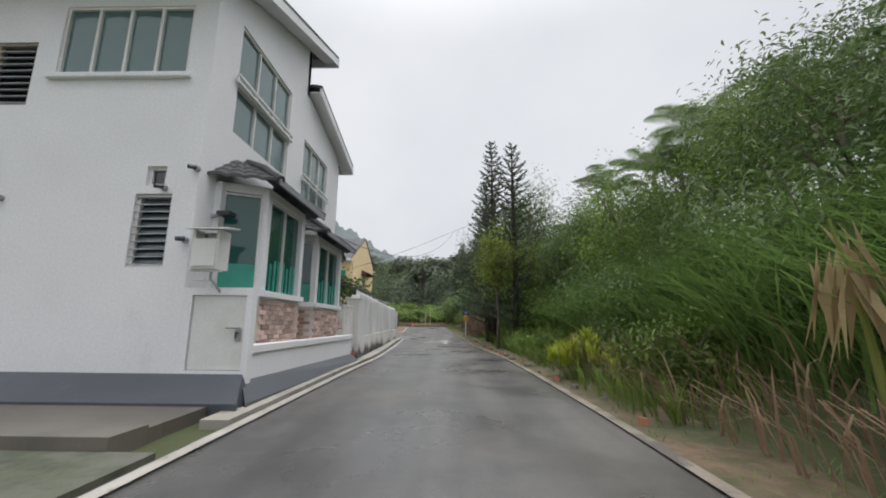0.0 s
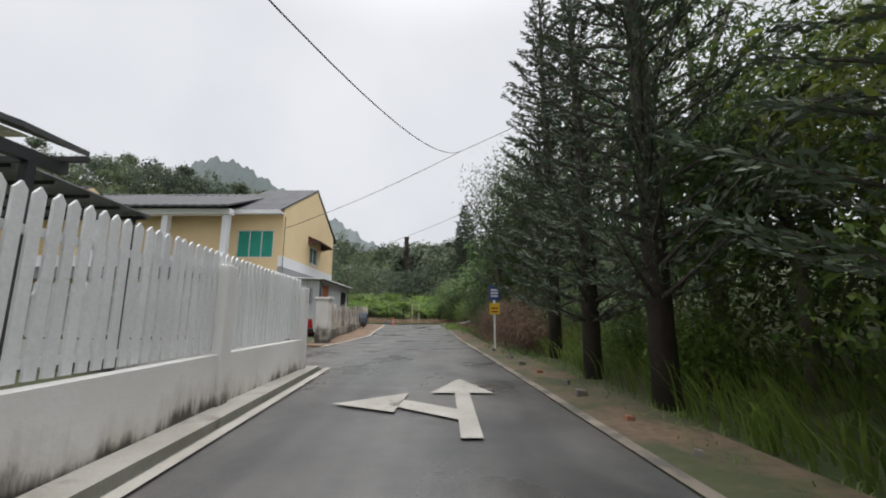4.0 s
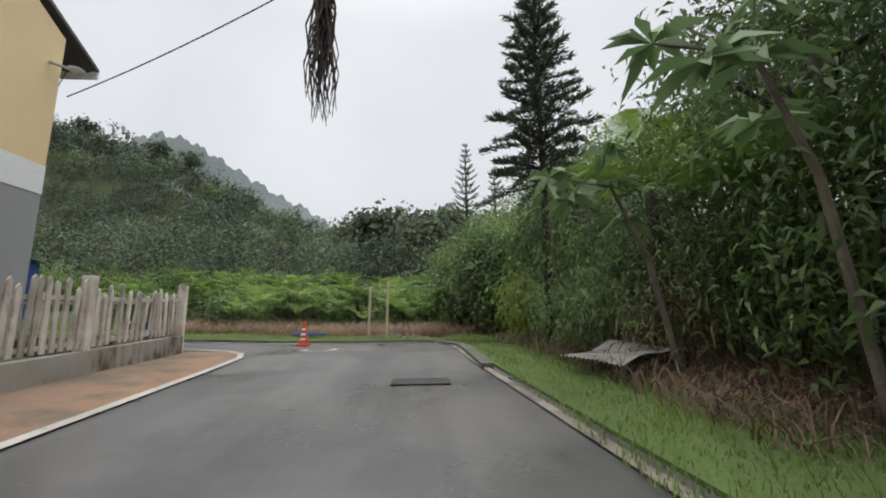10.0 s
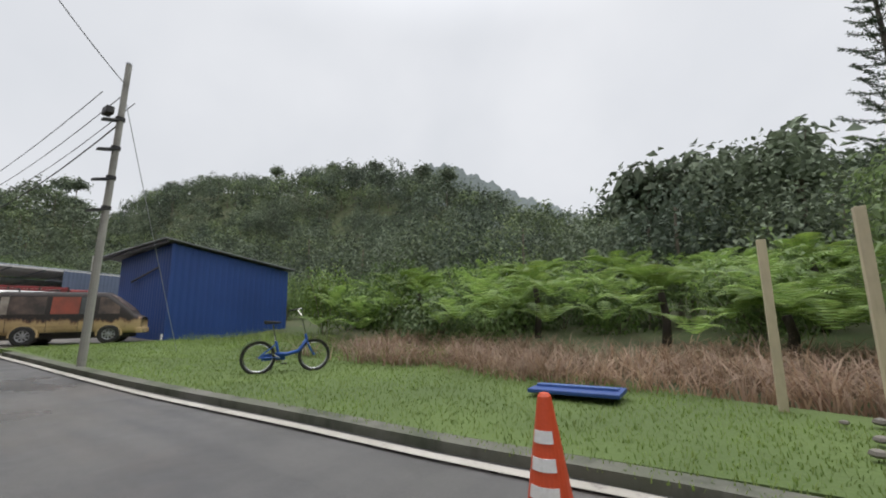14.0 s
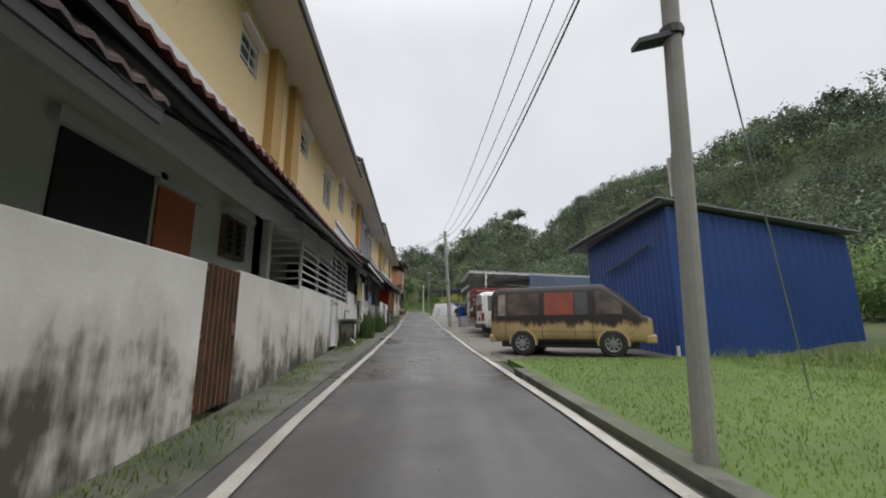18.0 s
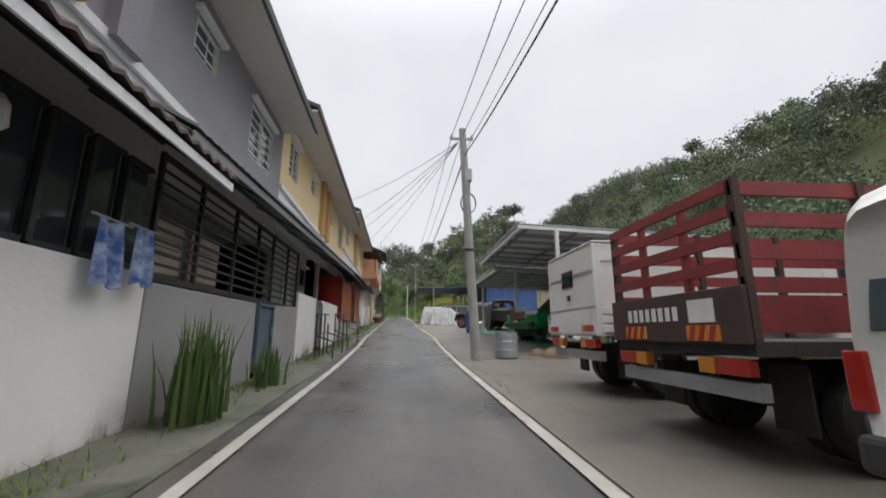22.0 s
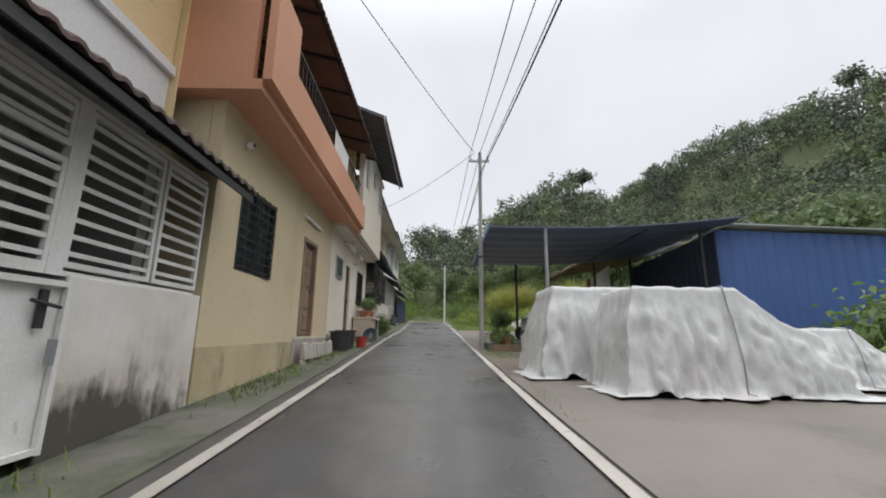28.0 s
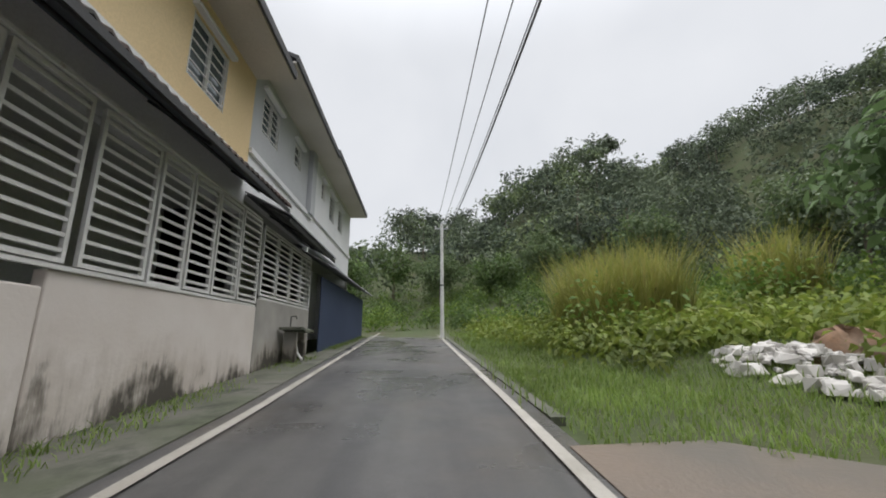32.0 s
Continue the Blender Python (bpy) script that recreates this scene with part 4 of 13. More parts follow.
UNITS = [
    (-12.0, -18.1, "yellow_wall", 6.72, [(-13.45, -14.55, 1.1, 3), (-16.1, -16.8, 0.6, 1)], "yellow two-storey terrace house with white window hoods", (-17.5,)),
    (-18.1, -24.0, "yellow_wall", 6.72, [(-19.5, -20.2, 0.6, 1), (-22.05, -23.05, 1.1, 2)], "yellow two-storey terrace house with white window hoods", (-18.7,)),
    (-24.0, -29.5, "yellow_wall", 7.3, [(-24.4, -25.55, 1.1, 2), (-27.35, -28.1, 0.6, 1)], "yellow two-storey terrace house with a pale sliding window", (-29.1,)),
    (-29.5, -35.9, "grey_wall", 7.3, [(-31.35, -32.1, 0.6, 1), (-33.7, -35.1, 1.15, 2)], "slate grey painted two-storey terrace house", (-29.95,)),
    (-35.9, -41.8, "yellow_wall", 8.0, [(-36.6, -37.6, 1.1, 2), (-39.4, -40.1, 0.6, 1)], "yellow two-storey terrace house above a dark awning", (-41.3,)),
    (-41.8, -48.1, "yellow_wall", 8.0, [(-43.4, -44.1, 0.6, 1), (-46.1, -47.35, 1.1, 2)], "yellow two-storey terrace house above red panels", (-42.4,)),
    (-48.1, -54.1, "yellow_wall", 8.9, [(-49.0, -50.4, 1.15, 2), (-52.6, -53.3, 0.6, 1)], "yellow two-storey terrace house above a mouldy wall", (-53.7,)),
    (-54.1, -59.95, "yellow_wall", 9.0, [(-58.25, -59.45, 1.15, 2), (-55.4, -56.1, 0.6, 1)], "yellow two-storey terrace house with green louvred window", (-54.6,)),
    (-72.9, -79.0, "yellow_wall", 10.2, [(-74.3, -75.0, 0.6, 1), (-77.4, -78.4, 1.1, 2)], "yellow two-storey terrace house above steel cages", (-75.9, -76.7)),
    (-79.0, -84.0, "yellow_wall", 10.3, [(-81.6, -82.8, 1.15, 2)], "yellow two-storey terrace house with green louvres", ()),
    (-84.0, -89.0, "palegrey_wall", 10.75, [(-84.5, -85.6, 1.0, 2), (-86.9, -87.6, 0.7, 1)], "pale grey two-storey terrace house", (-88.6,)),
    (-89.0, -96.5, "white_wall", 10.9, [(-90.2, -90.8, 0.7, 1), (-91.6, -92.6, 1.1, 1), (-93.4, -94.4, 1.1, 1)], "white two-storey end terrace house", ()),
]
for x0, x1, paint, zt, wins, lab, pier in UNITS:
    terrace_house(x0, x1, paint, zt, wins, lab, pier)


def fence_wall(x0, x1, ztop, material, label, th=0.14, cap=False, z0=None, ztop2=None, off=0.0):
    """Low boundary wall along the lane; x0 > x1."""
    b = (min(gz(x0), gz(x1)) - 0.15) if z0 is None else z0
    bm = Build()
    ya, yb = wall_y(x0) + off, wall_y(x1) + off
    bm.hexa([(x1, yb - th, b), (x0, ya - th, b), (x0, ya, b), (x1, yb, b), (x1, yb - th, ztop2 or ztop), (x0, ya - th, ztop), (x0, ya, ztop), (x1, yb, ztop2 or ztop)])
    return solid("boundary_wall", bm, M[material], label, "wall", "low walls along the lane", bevel=0.02)


def bar_grille(x0, x1, z0, z1, metal, label, rows=11, posts=(), name="window_grille", y_off=-0.07, doubled=True, r=0.016):
    """Steel grille of level bars between posts, standing on the wall's top; x0 > x1."""
    at = thing(name, ((x0 + x1) / 2, wall_y((x0 + x1) / 2) + y_off, z0), label, "grille", "steel grilles along the lane")
    P = lambda x, z, d=0.0: (x, wall_y(x) + y_off + d, z)  # noqa: E731
    for z in (z0 + 0.03, z1 - 0.03):
        part("rail", Build().bar(P(x0, z), P(x1, z), 0.05), M[metal], at, there=True)
    for x in (x0 - 0.025, *posts, x1 + 0.025):
        part("post", Build().bar(P(x, z0), P(x, z1), 0.05), M[metal], at, there=True)
    for k in range(rows):
        z = z0 + (z1 - z0) * (k + 0.5) / rows
        part("bar", Build().bar(P(x0, z, 0.012), P(x1, z, 0.012), 0.018, 0.032), M[metal], at, there=True)
    return at


def awning(x0, x1, za, zb, material, label, out=0.55, rise=0.6, under=None, fascia=None, pitch=0.2, amp=0.024, back=None, brackets=True):
    """Ribbed lean-to roof over the porch; x0 > x1; za, zb: height of its lip at both ends."""
    back = back or face_y
    at = thing("porch_awning", ((x0 + x1) / 2, wall_y((x0 + x1) / 2), min(za, zb)), label, "awning", "awnings along the lane")
    n = max(2, int(abs(x1 - x0) / pitch * 4))

    def fn(u, v, dz=0.0):
        x = x0 + (x1 - x0) * u
        ya, yb = back(x) + 0.02, wall_y(x) + out
        z = za + (zb - za) * u
        return (x, ya + (yb - ya) * v, z + rise * (1 - v) + amp * math.sin(2 * math.pi * u * abs(x1 - x0) / pitch) + dz)

    part("roof_sheet", Build().sheet(fn, np.linspace(0, 1, n + 1), [0, 0.35, 0.7, 1], 0.035), M[material], at, there=True)
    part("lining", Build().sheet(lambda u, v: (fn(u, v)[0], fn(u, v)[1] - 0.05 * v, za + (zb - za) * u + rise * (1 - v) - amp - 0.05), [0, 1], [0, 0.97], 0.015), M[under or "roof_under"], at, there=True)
    lip = Build().wall((x1, wall_y(x1) + out - 0.03), (x0, wall_y(x0) + out - 0.03), -0.025, zb - 0.16, zb - amp - 0.05, za - 0.16, za - amp - 0.05)
    part("fascia", lip, M[fascia or "dark_metal"], at, there=True)
    if brackets:
        for x in np.arange(min(x0, x1) + 0.6, max(x0, x1), 2.4):
            x = float(x)
            z = za + (zb - za) * (x - x0) / (x1 - x0)
            part("rafter", Build().bar((x, back(x) + 0.03, z + rise - amp - 0.09), (x, wall_y(x) + out - 0.08, z - amp - 0.09), 0.035), M["dark_metal"], at, there=True)
        for v in (0.35, 0.75):
            part("purlin", Build().bar((x0 - 0.03, back(x0) + (wall_y(x0) + out - back(x0)) * v, za + rise * (1 - v) - amp - 0.095), (x1 + 0.03, back(x1) + (wall_y(x1) + out - back(x1)) * v, zb + rise * (1 - v) - amp - 0.095), 0.03), M["dark_metal"], at, there=True)
    return at


def plank_gate(x0, x1, z0, z1, material, label, n=7, name="steel_gate", off=-0.02, gap=0.3):
    at = thing(name, ((x0 + x1) / 2, wall_y((x0 + x1) / 2) + off, z0), label, "gate", "gates along the lane")
    P = lambda x, z: (x, wall_y(x) + off, z)  # noqa: E731
    w = abs(x1 - x0)
    for z in (z0 + 0.06, (z0 + z1) / 2, z1 - 0.06):
        part("gate_rail", Build().bar(P(x0, z), P(x1, z), 0.03, 0.05), M[material], at, there=True)
    for k in range(n):
        x = x0 - w * (k + 0.5) / n
        part("slat", Build().bar((x, wall_y(x) + off + 0.02, z0), (x, wall_y(x) + off + 0.02, z1), w / n * (1 - gap), 0.012), M[material], at, there=True)
    part("latch", Build().box(x1 + 0.05, x1 + 0.13, wall_y(x1) + off + 0.03, wall_y(x1) + off + 0.06, (z0 + z1) / 2, (z0 + z1) / 2 + 0.14), M["rusty"], at, there=True)
    return at


def sheet_gate(x0, x1, z0, z1, material, label, name="sheet_gate", off=0.01):
    at = thing(name, ((x0 + x1) / 2, wall_y((x0 + x1) / 2) + off, z0), label, "gate", "gates along the lane")
    P = lambda x, z, d=0.0: (x, wall_y(x) + off + d, z)  # noqa: E731
    part("panel", Build().wall(P(x1, z0), P(x0, z0), -0.02, z0, z1), M[material], at, there=True)
    for z in (z0 + 0.03, z1 - 0.03):
        part("frame_rail", Build().bar(P(x0, z, 0.03), P(x1, z, 0.03), 0.04), M[material], at, there=True)
    for x in (x0 - 0.02, x1 + 0.02):
        part("frame_post", Build().bar(P(x, z0, 0.03), P(x, z1, 0.03), 0.04), M[material], at, there=True)
    part("handle", Build().box(x1 + 0.08, x1 + 0.12, wall_y(x1) + off + 0.05, wall_y(x1) + off + 0.09, (z0 + z1) / 2, (z0 + z1) / 2 + 0.18), M["grey_metal"], at, there=True)
    return at


# first house of the lane
fence_wall(-8.9, -12.15, 2.18, "white_mould", "white plastered wall stained with black mould at its foot")
fence_wall(-12.15, -14.58, 2.58, "white_mould", "tall white plastered wall, cracked and mouldy at its foot", off=0.03, ztop2=2.62)
plank_gate(-14.62, -15.42, gz(-15) + 0.1, 2.62, "rusty", "narrow brown steel gate with vertical slats")
fence_wall(-15.46, -18.56, 2.66, "white_mould", "white plastered wall streaked with brown mould", ztop2=2.7)
fence_wall(-18.57, -21.55, 2.7, "white_mould", "white plastered wall below a white grille", off=0.02)
sheet_gate(-21.57, -22.5, gz(-22) + 0.12, 2.7, "white_metal", "white sheet metal gate, rust stained at its bottom")
fence_wall(-22.52, -24.72, 2.74, "white_mould", "white plastered wall with a mouldy washbasin corner")
bar_grille(-18.6, -24.7, 2.7, 4.1, "white_metal", "white steel grille of level bars above a white wall", 9, (-20.1, -21.55, -22.5, -23.6))
side = thing("side_grille", (-18.6, 19.2, 2.7), "white steel grille closing the end of the porch", "grille", "steel grilles along the lane")
for k in range(9):
    part("bar", Build().bar((-18.62, wall_y(-18.6) - 0.1, 2.78 + k * 0.155), (-18.62, 18.0, 2.78 + k * 0.155), 0.018, 0.032), M["white_metal"], side, there=True)
part("post", Build().bar((-18.62, 18.0, 2.7), (-18.62, 18.0, 4.1), 0.05), M["white_metal"], side, there=True)
part("foot_wall", Build().box(-18.7, -18.55, 17.9, wall_y(-18.6) - 0.16, 1.0, 2.7), M["palegrey_wall"], side, there=True)
awning(-8.9, -13.0, 3.38, 3.46, "roof_tile", "weathered ribbed awning over the corner porch", 0.45, 0.55, back=lambda x: 20.4 - 0.55)
awning(-11.6, -24.75, 3.72, 4.2, "roof_red", "long mossy red ribbed awning over the porches", 0.5, 0.55, under="dark_lining")
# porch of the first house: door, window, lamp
# near-black panel paints the darkness in the opening beside the orange door
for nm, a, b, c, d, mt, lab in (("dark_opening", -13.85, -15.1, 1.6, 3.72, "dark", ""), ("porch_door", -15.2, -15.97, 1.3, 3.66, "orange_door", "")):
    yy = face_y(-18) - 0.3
    o = thing(nm, ((a + b) / 2, yy + 0.03, c), "opening under the awning, its darkness a near-black panel" if mt == "dark" else "orange-brown wooden door in the shaded porch", "door", "", "structure")
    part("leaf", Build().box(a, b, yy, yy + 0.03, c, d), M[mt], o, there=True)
    part("lintel", Build().box(a + 0.12, b - 0.12, yy, yy + 0.1, d, d + 0.14), M["palegrey_wall"], o, there=True)
pw = thing("porch_window", (-17.1, face_y(-18) - 0.25, 2.1), "small barred window in the shaded porch wall", "window", "", "structure")
window(pw, -17.45, -16.75, 3.08, 3.74, face_y(-18) - 0.24, 2, "glass_dark", "rusty", 6, "palegrey_wall")

# second house: dark shop front under a low black roof
fence_wall(-24.75, -26.85, 3.2, "white_clean", "white plastered wall below dark shutters")
fence_wall(-28.0, -30.18, 3.2, "white_clean", "white plastered wall below hanging towels", ztop2=3.18)
o = thing("dark_doorway", (-27.4, wall_y(-27.4) - 0.05, gz(-27.4)), "open doorway between white walls, its darkness a near-black panel", "door", "", "structure")
# near-black leaf stands for the darkness inside the open doorway
part("leaf", Build().wall((-27.98, wall_y(-28) - 0.1), (-26.87, wall_y(-26.9) - 0.1), -0.04, gz(-27.4) + 0.1, 3.3), M["dark"], o, there=True)
part("step", Build().box(-28.0, -26.8, wall_y(-27.4), wall_y(-27.4) + 0.5, gz(-27.4) - 0.05, gz(-27.4) + 0.16), M["concrete"], o, there=True)


def shutter_row(x0, x1, z0, z1, n, label):
    at = thing("shutter_screen", ((x0 + x1) / 2, wall_y((x0 + x1) / 2) - 0.1, z0), label, "shutter")
    w = abs(x1 - x0) / n
    for k in range(n):
        a = x0 - w * k - 0.03
        b = x0 - w * (k + 1) + 0.03
        leaf = part("shutter_leaf", Build().wall((b, wall_y(b) - 0.1), (a, wall_y(a) - 0.1), -0.03, z0, z1), M["glass_dark"], at, there=True)
        part("leaf_frame", Build().bar((a, wall_y(a) - 0.06, z0), (a, wall_y(a) - 0.06, z1), 0.05).bar((a, wall_y(a) - 0.06, z1), (b, wall_y(b) - 0.06, z1), 0.05).bar((a, wall_y(a) - 0.06, z0), (b, wall_y(b) - 0.06, z0), 0.05), M["dark_metal"], leaf, there=True)
    return at


shutter_row(-24.8, -26.85, 3.22, 4.25, 4, "dark framed glass shutters above a white wall")
shutter_row(-28.0, -30.15, 3.22, 4.25, 5, "dark framed glass shutters behind hanging towels")
awning(-24.8, -30.3, 4.3, 4.28, "roof_tile", "low dark tiled porch roof with a pale fascia", 0.72, 0.75, fascia="white_wall", under="dark_lining")


def hanging(x, y, z, w, h, material, label, name="hanging_towel"):
    at = thing(name, (x, y, z - h), label, "towel", "washing hung along the lane wall")
    n = 9
    fn = lambda u, v: (x - w / 2 + w * u, y + 0.025 * math.sin(u * 9 + v * 2) + 0.03 * v, z - h * v - 0.02 * math.sin(u * 7) * v)  # noqa: E731
    part("cloth", Build().grid(fn, np.linspace(0, 1, n), np.linspace(0, 1, 6)), M[material], at, there=True, smooth=True)
    part("hem", Build().tube([fn(u, 1) for u in np.linspace(0, 1, n)], 0.008, 5), M[material], at, there=True, smooth=True)
    part("rail", Build().rod((x - w / 2 - 0.1, y, z + 0.01), (x + w / 2 + 0.1, y, z + 0.01), 0.012), M["grey_metal"], at, there=True)
    return at


M["cloth_white"] = surface("off_white_cloth", (0.62, 0.59, 0.57), (0.55, 0.52, 0.50), 3, 60, 0.95)
M["cloth_blue"] = surface("blue_patterned_cloth", (0.05, 0.10, 0.30), (0.35, 0.42, 0.55), 9, 40, 0.95)
M["cloth_yellow"] = surface("yellow_and_teal_cloth", (0.55, 0.38, 0.06), (0.16, 0.30, 0.26), 4, 40, 0.95)
hanging(-26.4, wall_y(-26.4) + 0.12, 3.9, 0.75, 0.95, "cloth_yellow", "yellow and teal towel hung on a rail")
hanging(-27.25, wall_y(-27.2) + 0.14, 3.75, 0.55, 0.85, "cloth_white", "off-white towel hung over a dark doorway")
hanging(-29.42, wall_y(-29.4) + 0.12, 3.52, 0.3, 0.55, "cloth_blue", "blue patterned towel hung on the wall")
hanging(-29.86, wall_y(-29.8) + 0.12, 3.55, 0.26, 0.52, "cloth_blue", "blue patterned towel hung on the wall")
mop = thing("mop", (-28.4, wall_y(-28.4) + 0.1, 2.6), "grey mop hung head up on the wall", "mop")
part("stick", Build().rod((-28.5, wall_y(-28.5) + 0.06, 2.75), (-28.35, wall_y(-28.3) + 0.1, 3.85), 0.014), M["grey_metal"], mop, there=True)
part("mop_head", Build().lathe([(0.02, 0), (0.07, 0.06), (0.06, 0.2), (0.02, 0.26)], (-28.35, wall_y(-28.3) + 0.1, 3.78), 10), M["cloth_white"], mop, there=True, smooth=True)

# third house: grey wall and dark grilles
fence_wall(-30.2, -33.3, 3.1, "grey_mould", "plain grey painted wall along the lane")
sheet_gate(-33.32, -34.15, gz(-33.7) + 0.1, 3.12, "blue_steel", "blue-grey sheet steel gate")
fence_wall(-34.17, -36.1, 3.12, "grey_mould", "plain grey painted wall along the lane", ztop2=3.2)
bar_grille(-30.25, -36.1, 3.12, 4.55, "dark_metal", "dark steel grille with level bars above a grey wall", 11, (-31.2, -32.3, -33.3, -34.15, -35.2))
awning(-29.6, -42.2, 4.55, 5.0, "roof_under", "long dark grey metal awning on slim steel rafters", 0.62, 0.6, amp=0.01, fascia="roof_under")

for a, b in ((-30.5, -31.15), (-31.35, -32.15)):
    o = thing("bamboo_blind", ((a + b) / 2, wall_y(a) - 0.24, 3.14), "brown bamboo blind leaning behind a dark grille", "blind", "blinds behind the grille")
    for k in range(7):
        part("slat", Build().box(a, b, wall_y(a) - 0.26 + 0.008 * (k % 2), wall_y(a) - 0.22, 3.16 + 0.105 * k, 3.25 + 0.105 * k), M["wood_grey"], o, there=True)
# fourth house: white walls, gate, rails
fence_wall(-36.12, -38.18, 3.58, "white_clean", "clean white wall with a black steel rail in front")
plank_gate(-38.2, -39.08, gz(-38.6) + 0.15, 3.5, "grey_metal", "narrow grey steel gate with vertical slats", 8)
fence_wall(-39.1, -42.1, 3.6, "white_clean", "clean white wall with a black steel rail in front", ztop2=3.62)
for a, b in ((-36.4, -38.0), (-39.2, -41.9)):
    at = thing("pipe_rail", ((a + b) / 2, wall_y(a) + 0.4, gz(a)), "rusty black pipe rail in front of a white wall", "railing", "pipe rails")
    n = 3
    for k in range(n + 1):
        x = a + (b - a) * k / n
        part("post", Build().rod((x, wall_y(x) + 0.42, gz(x) - 0.05), (x, wall_y(x) + 0.42, gz(x) + (1.15 if k < n else 0.85)), 0.022), M["dark_metal"], at, there=True)
    for h in (1.12, 0.62):
        part("rail", Build().rod((a, wall_y(a) + 0.42, gz(a) + h), (b, wall_y(b) + 0.42, gz(b) + h), 0.02), M["dark_metal"], at, there=True)
    part("low_rail", Build().rod((a, wall_y(a) + 0.85, gz(a) + 0.45), (b, wall_y(b) + 0.85, gz(b) + 0.45), 0.02), M["dark_metal"], at, there=True)
    for x in (a, b):
        part("brace", Build().rod((x, wall_y(x) + 0.42, gz(x) + 0.6), (x, wall_y(x) + 0.85, gz(x) + 0.45), 0.018).rod((x, wall_y(x) + 0.85, gz(x) + 0.45), (x, wall_y(x) + 0.85, gz(x) - 0.05), 0.02), M["dark_metal"], at, there=True)
for x0, x1, z0, z1, mt, nm, lab in ((-38.75, -39.7, 2.3, 4.75, "white_metal", "white_door", "white panelled door in the porch"), ):
    yy = face_y(-41.8) - 0.5
    o = thing(nm, ((x0 + x1) / 2, yy, z0), lab, "door", "", "structure")
    part("leaf", Build().box(x0, x1, yy, yy + 0.05, z0, z1), M[mt], o, there=True)
    for k in range(3):
        part("panel", Build().box(x0 - 0.15, x1 + 0.15, yy + 0.05, yy + 0.065, z0 + 0.2 + k * 0.75, z0 + 0.8 + k * 0.75), M[mt], o, there=True)
    part("lintel", Build().box(x0 + 0.15, x1 - 0.15, yy, yy + 0.12, z1 + 0.02, z1 + 0.16), M["white_wall"], o, there=True)
pw = thing("porch_window", (-41.0, face_y(-41.8) - 0.45, 4.2), "small white louvred window in the porch wall", "window", "", "structure")
window(pw, -41.45, -40.65, 4.25, 4.92, face_y(-41.8) - 0.47, 1, "glass_dark", "white_metal", 5, "white_wall")

# fifth house: red panels
fence_wall(-42.12, -50.55, 3.15, "dark_mould", "old plastered wall black with mould below red panels", ztop2=3.2, off=-0.06)
for a, b, z0, z1 in ((-42.95, -46.4, 3.16, 4.92), (-47.35, -50.45, 3.22, 5.15)):
    o = thing("porch_screen", ((a + b) / 2, wall_y(a), z0), "large glossy red sheet panel, reflecting the sky", "screen", "red screens of the porch")
    part("sheet", Build().wall((b, wall_y(b)), (a, wall_y(a)), -0.03, z0, z1), M["red_panel"], o, there=True)
    for c in (a, b):
        part("edge_strip", Build().bar((c, wall_y(c) + 0.02, z0), (c, wall_y(c) + 0.02, z1), 0.03), M["rusty"], o, there=True)
o = thing("red_side_panel", (-42.95, wall_y(-43) - 0.6, 3.16), "dark red side panel of the porch", "screen", "red screens of the porch")
part("sheet", Build().box(-42.96, -42.93, wall_y(-43) - 1.3, wall_y(-43) - 0.05, 3.16, 4.92), M["red_panel"], o, there=True)
o = thing("red_doorway", (-46.9, wall_y(-47) - 0.2, gz(-47)), "dark red doorway between two red panels", "door", "", "structure")
part("leaf", Build().wall((-47.33, wall_y(-47.3) - 0.12), (-46.42, wall_y(-46.4) - 0.12), -0.03, gz(-47) + 0.3, 5.1), surface("dark_red_door", (0.10, 0.02, 0.018), (0.08, 0.018, 0.016), 1, 30, 0.5), o, there=True)
part("door_frame", Build().bar((-46.45, wall_y(-46.5) - 0.05, gz(-47) + 0.3), (-46.45, wall_y(-46.5) - 0.05, 5.0), 0.05), M["grey_metal"], o, there=True)
awning(-42.2, -54.9, 5.12, 5.5, "roof_tile", "long dark tiled awning over red panels", 0.5, 0.6)

# sixth house: plain mouldy wall with a brown door, then a white grille
fence_wall(-50.6, -51.55, 5.2, "white_mould", "tall white plastered wall, mouldy at its foot")
fence_wall(-52.35, -55.25, 5.3, "white_mould", "tall white plastered wall, mouldy at its foot")
o = thing("brown_door", (-51.95, wall_y(-52) - 0.05, gz(-52)), "narrow brown panelled door in a white wall", "door", "", "structure")
part("leaf", Build().wall((-52.33, wall_y(-52.3) - 0.06), (-51.57, wall_y(-51.6) - 0.06), -0.04, gz(-52) + 0.3, gz(-52) + 2.45), M["brown_door"], o, there=True)
part("door_head", Build().wall((-52.35, wall_y(-52.3) - 0.1), (-51.55, wall_y(-51.6) - 0.1), -0.1, gz(-52) + 2.46, 5.25), M["white_wall"], o, there=True)
part("step", Build().box(-52.6, -51.3, wall_y(-52), wall_y(-52) + 0.35, gz(-52) - 0.1, gz(-52) + 0.2), M["concrete"], o, there=True)
fence_wall(-55.27, -57.5, 4.44, "white_mould", "white plastered wall, black mould along its foot")
sheet_gate(-57.52, -58.4, gz(-58) + 0.12, 4.4, "white_metal", "white sheet metal gate with a hand bolt")
fence_wall(-58.42, -60.24, 4.46, "white_mould", "white plastered wall, black mould along its foot")


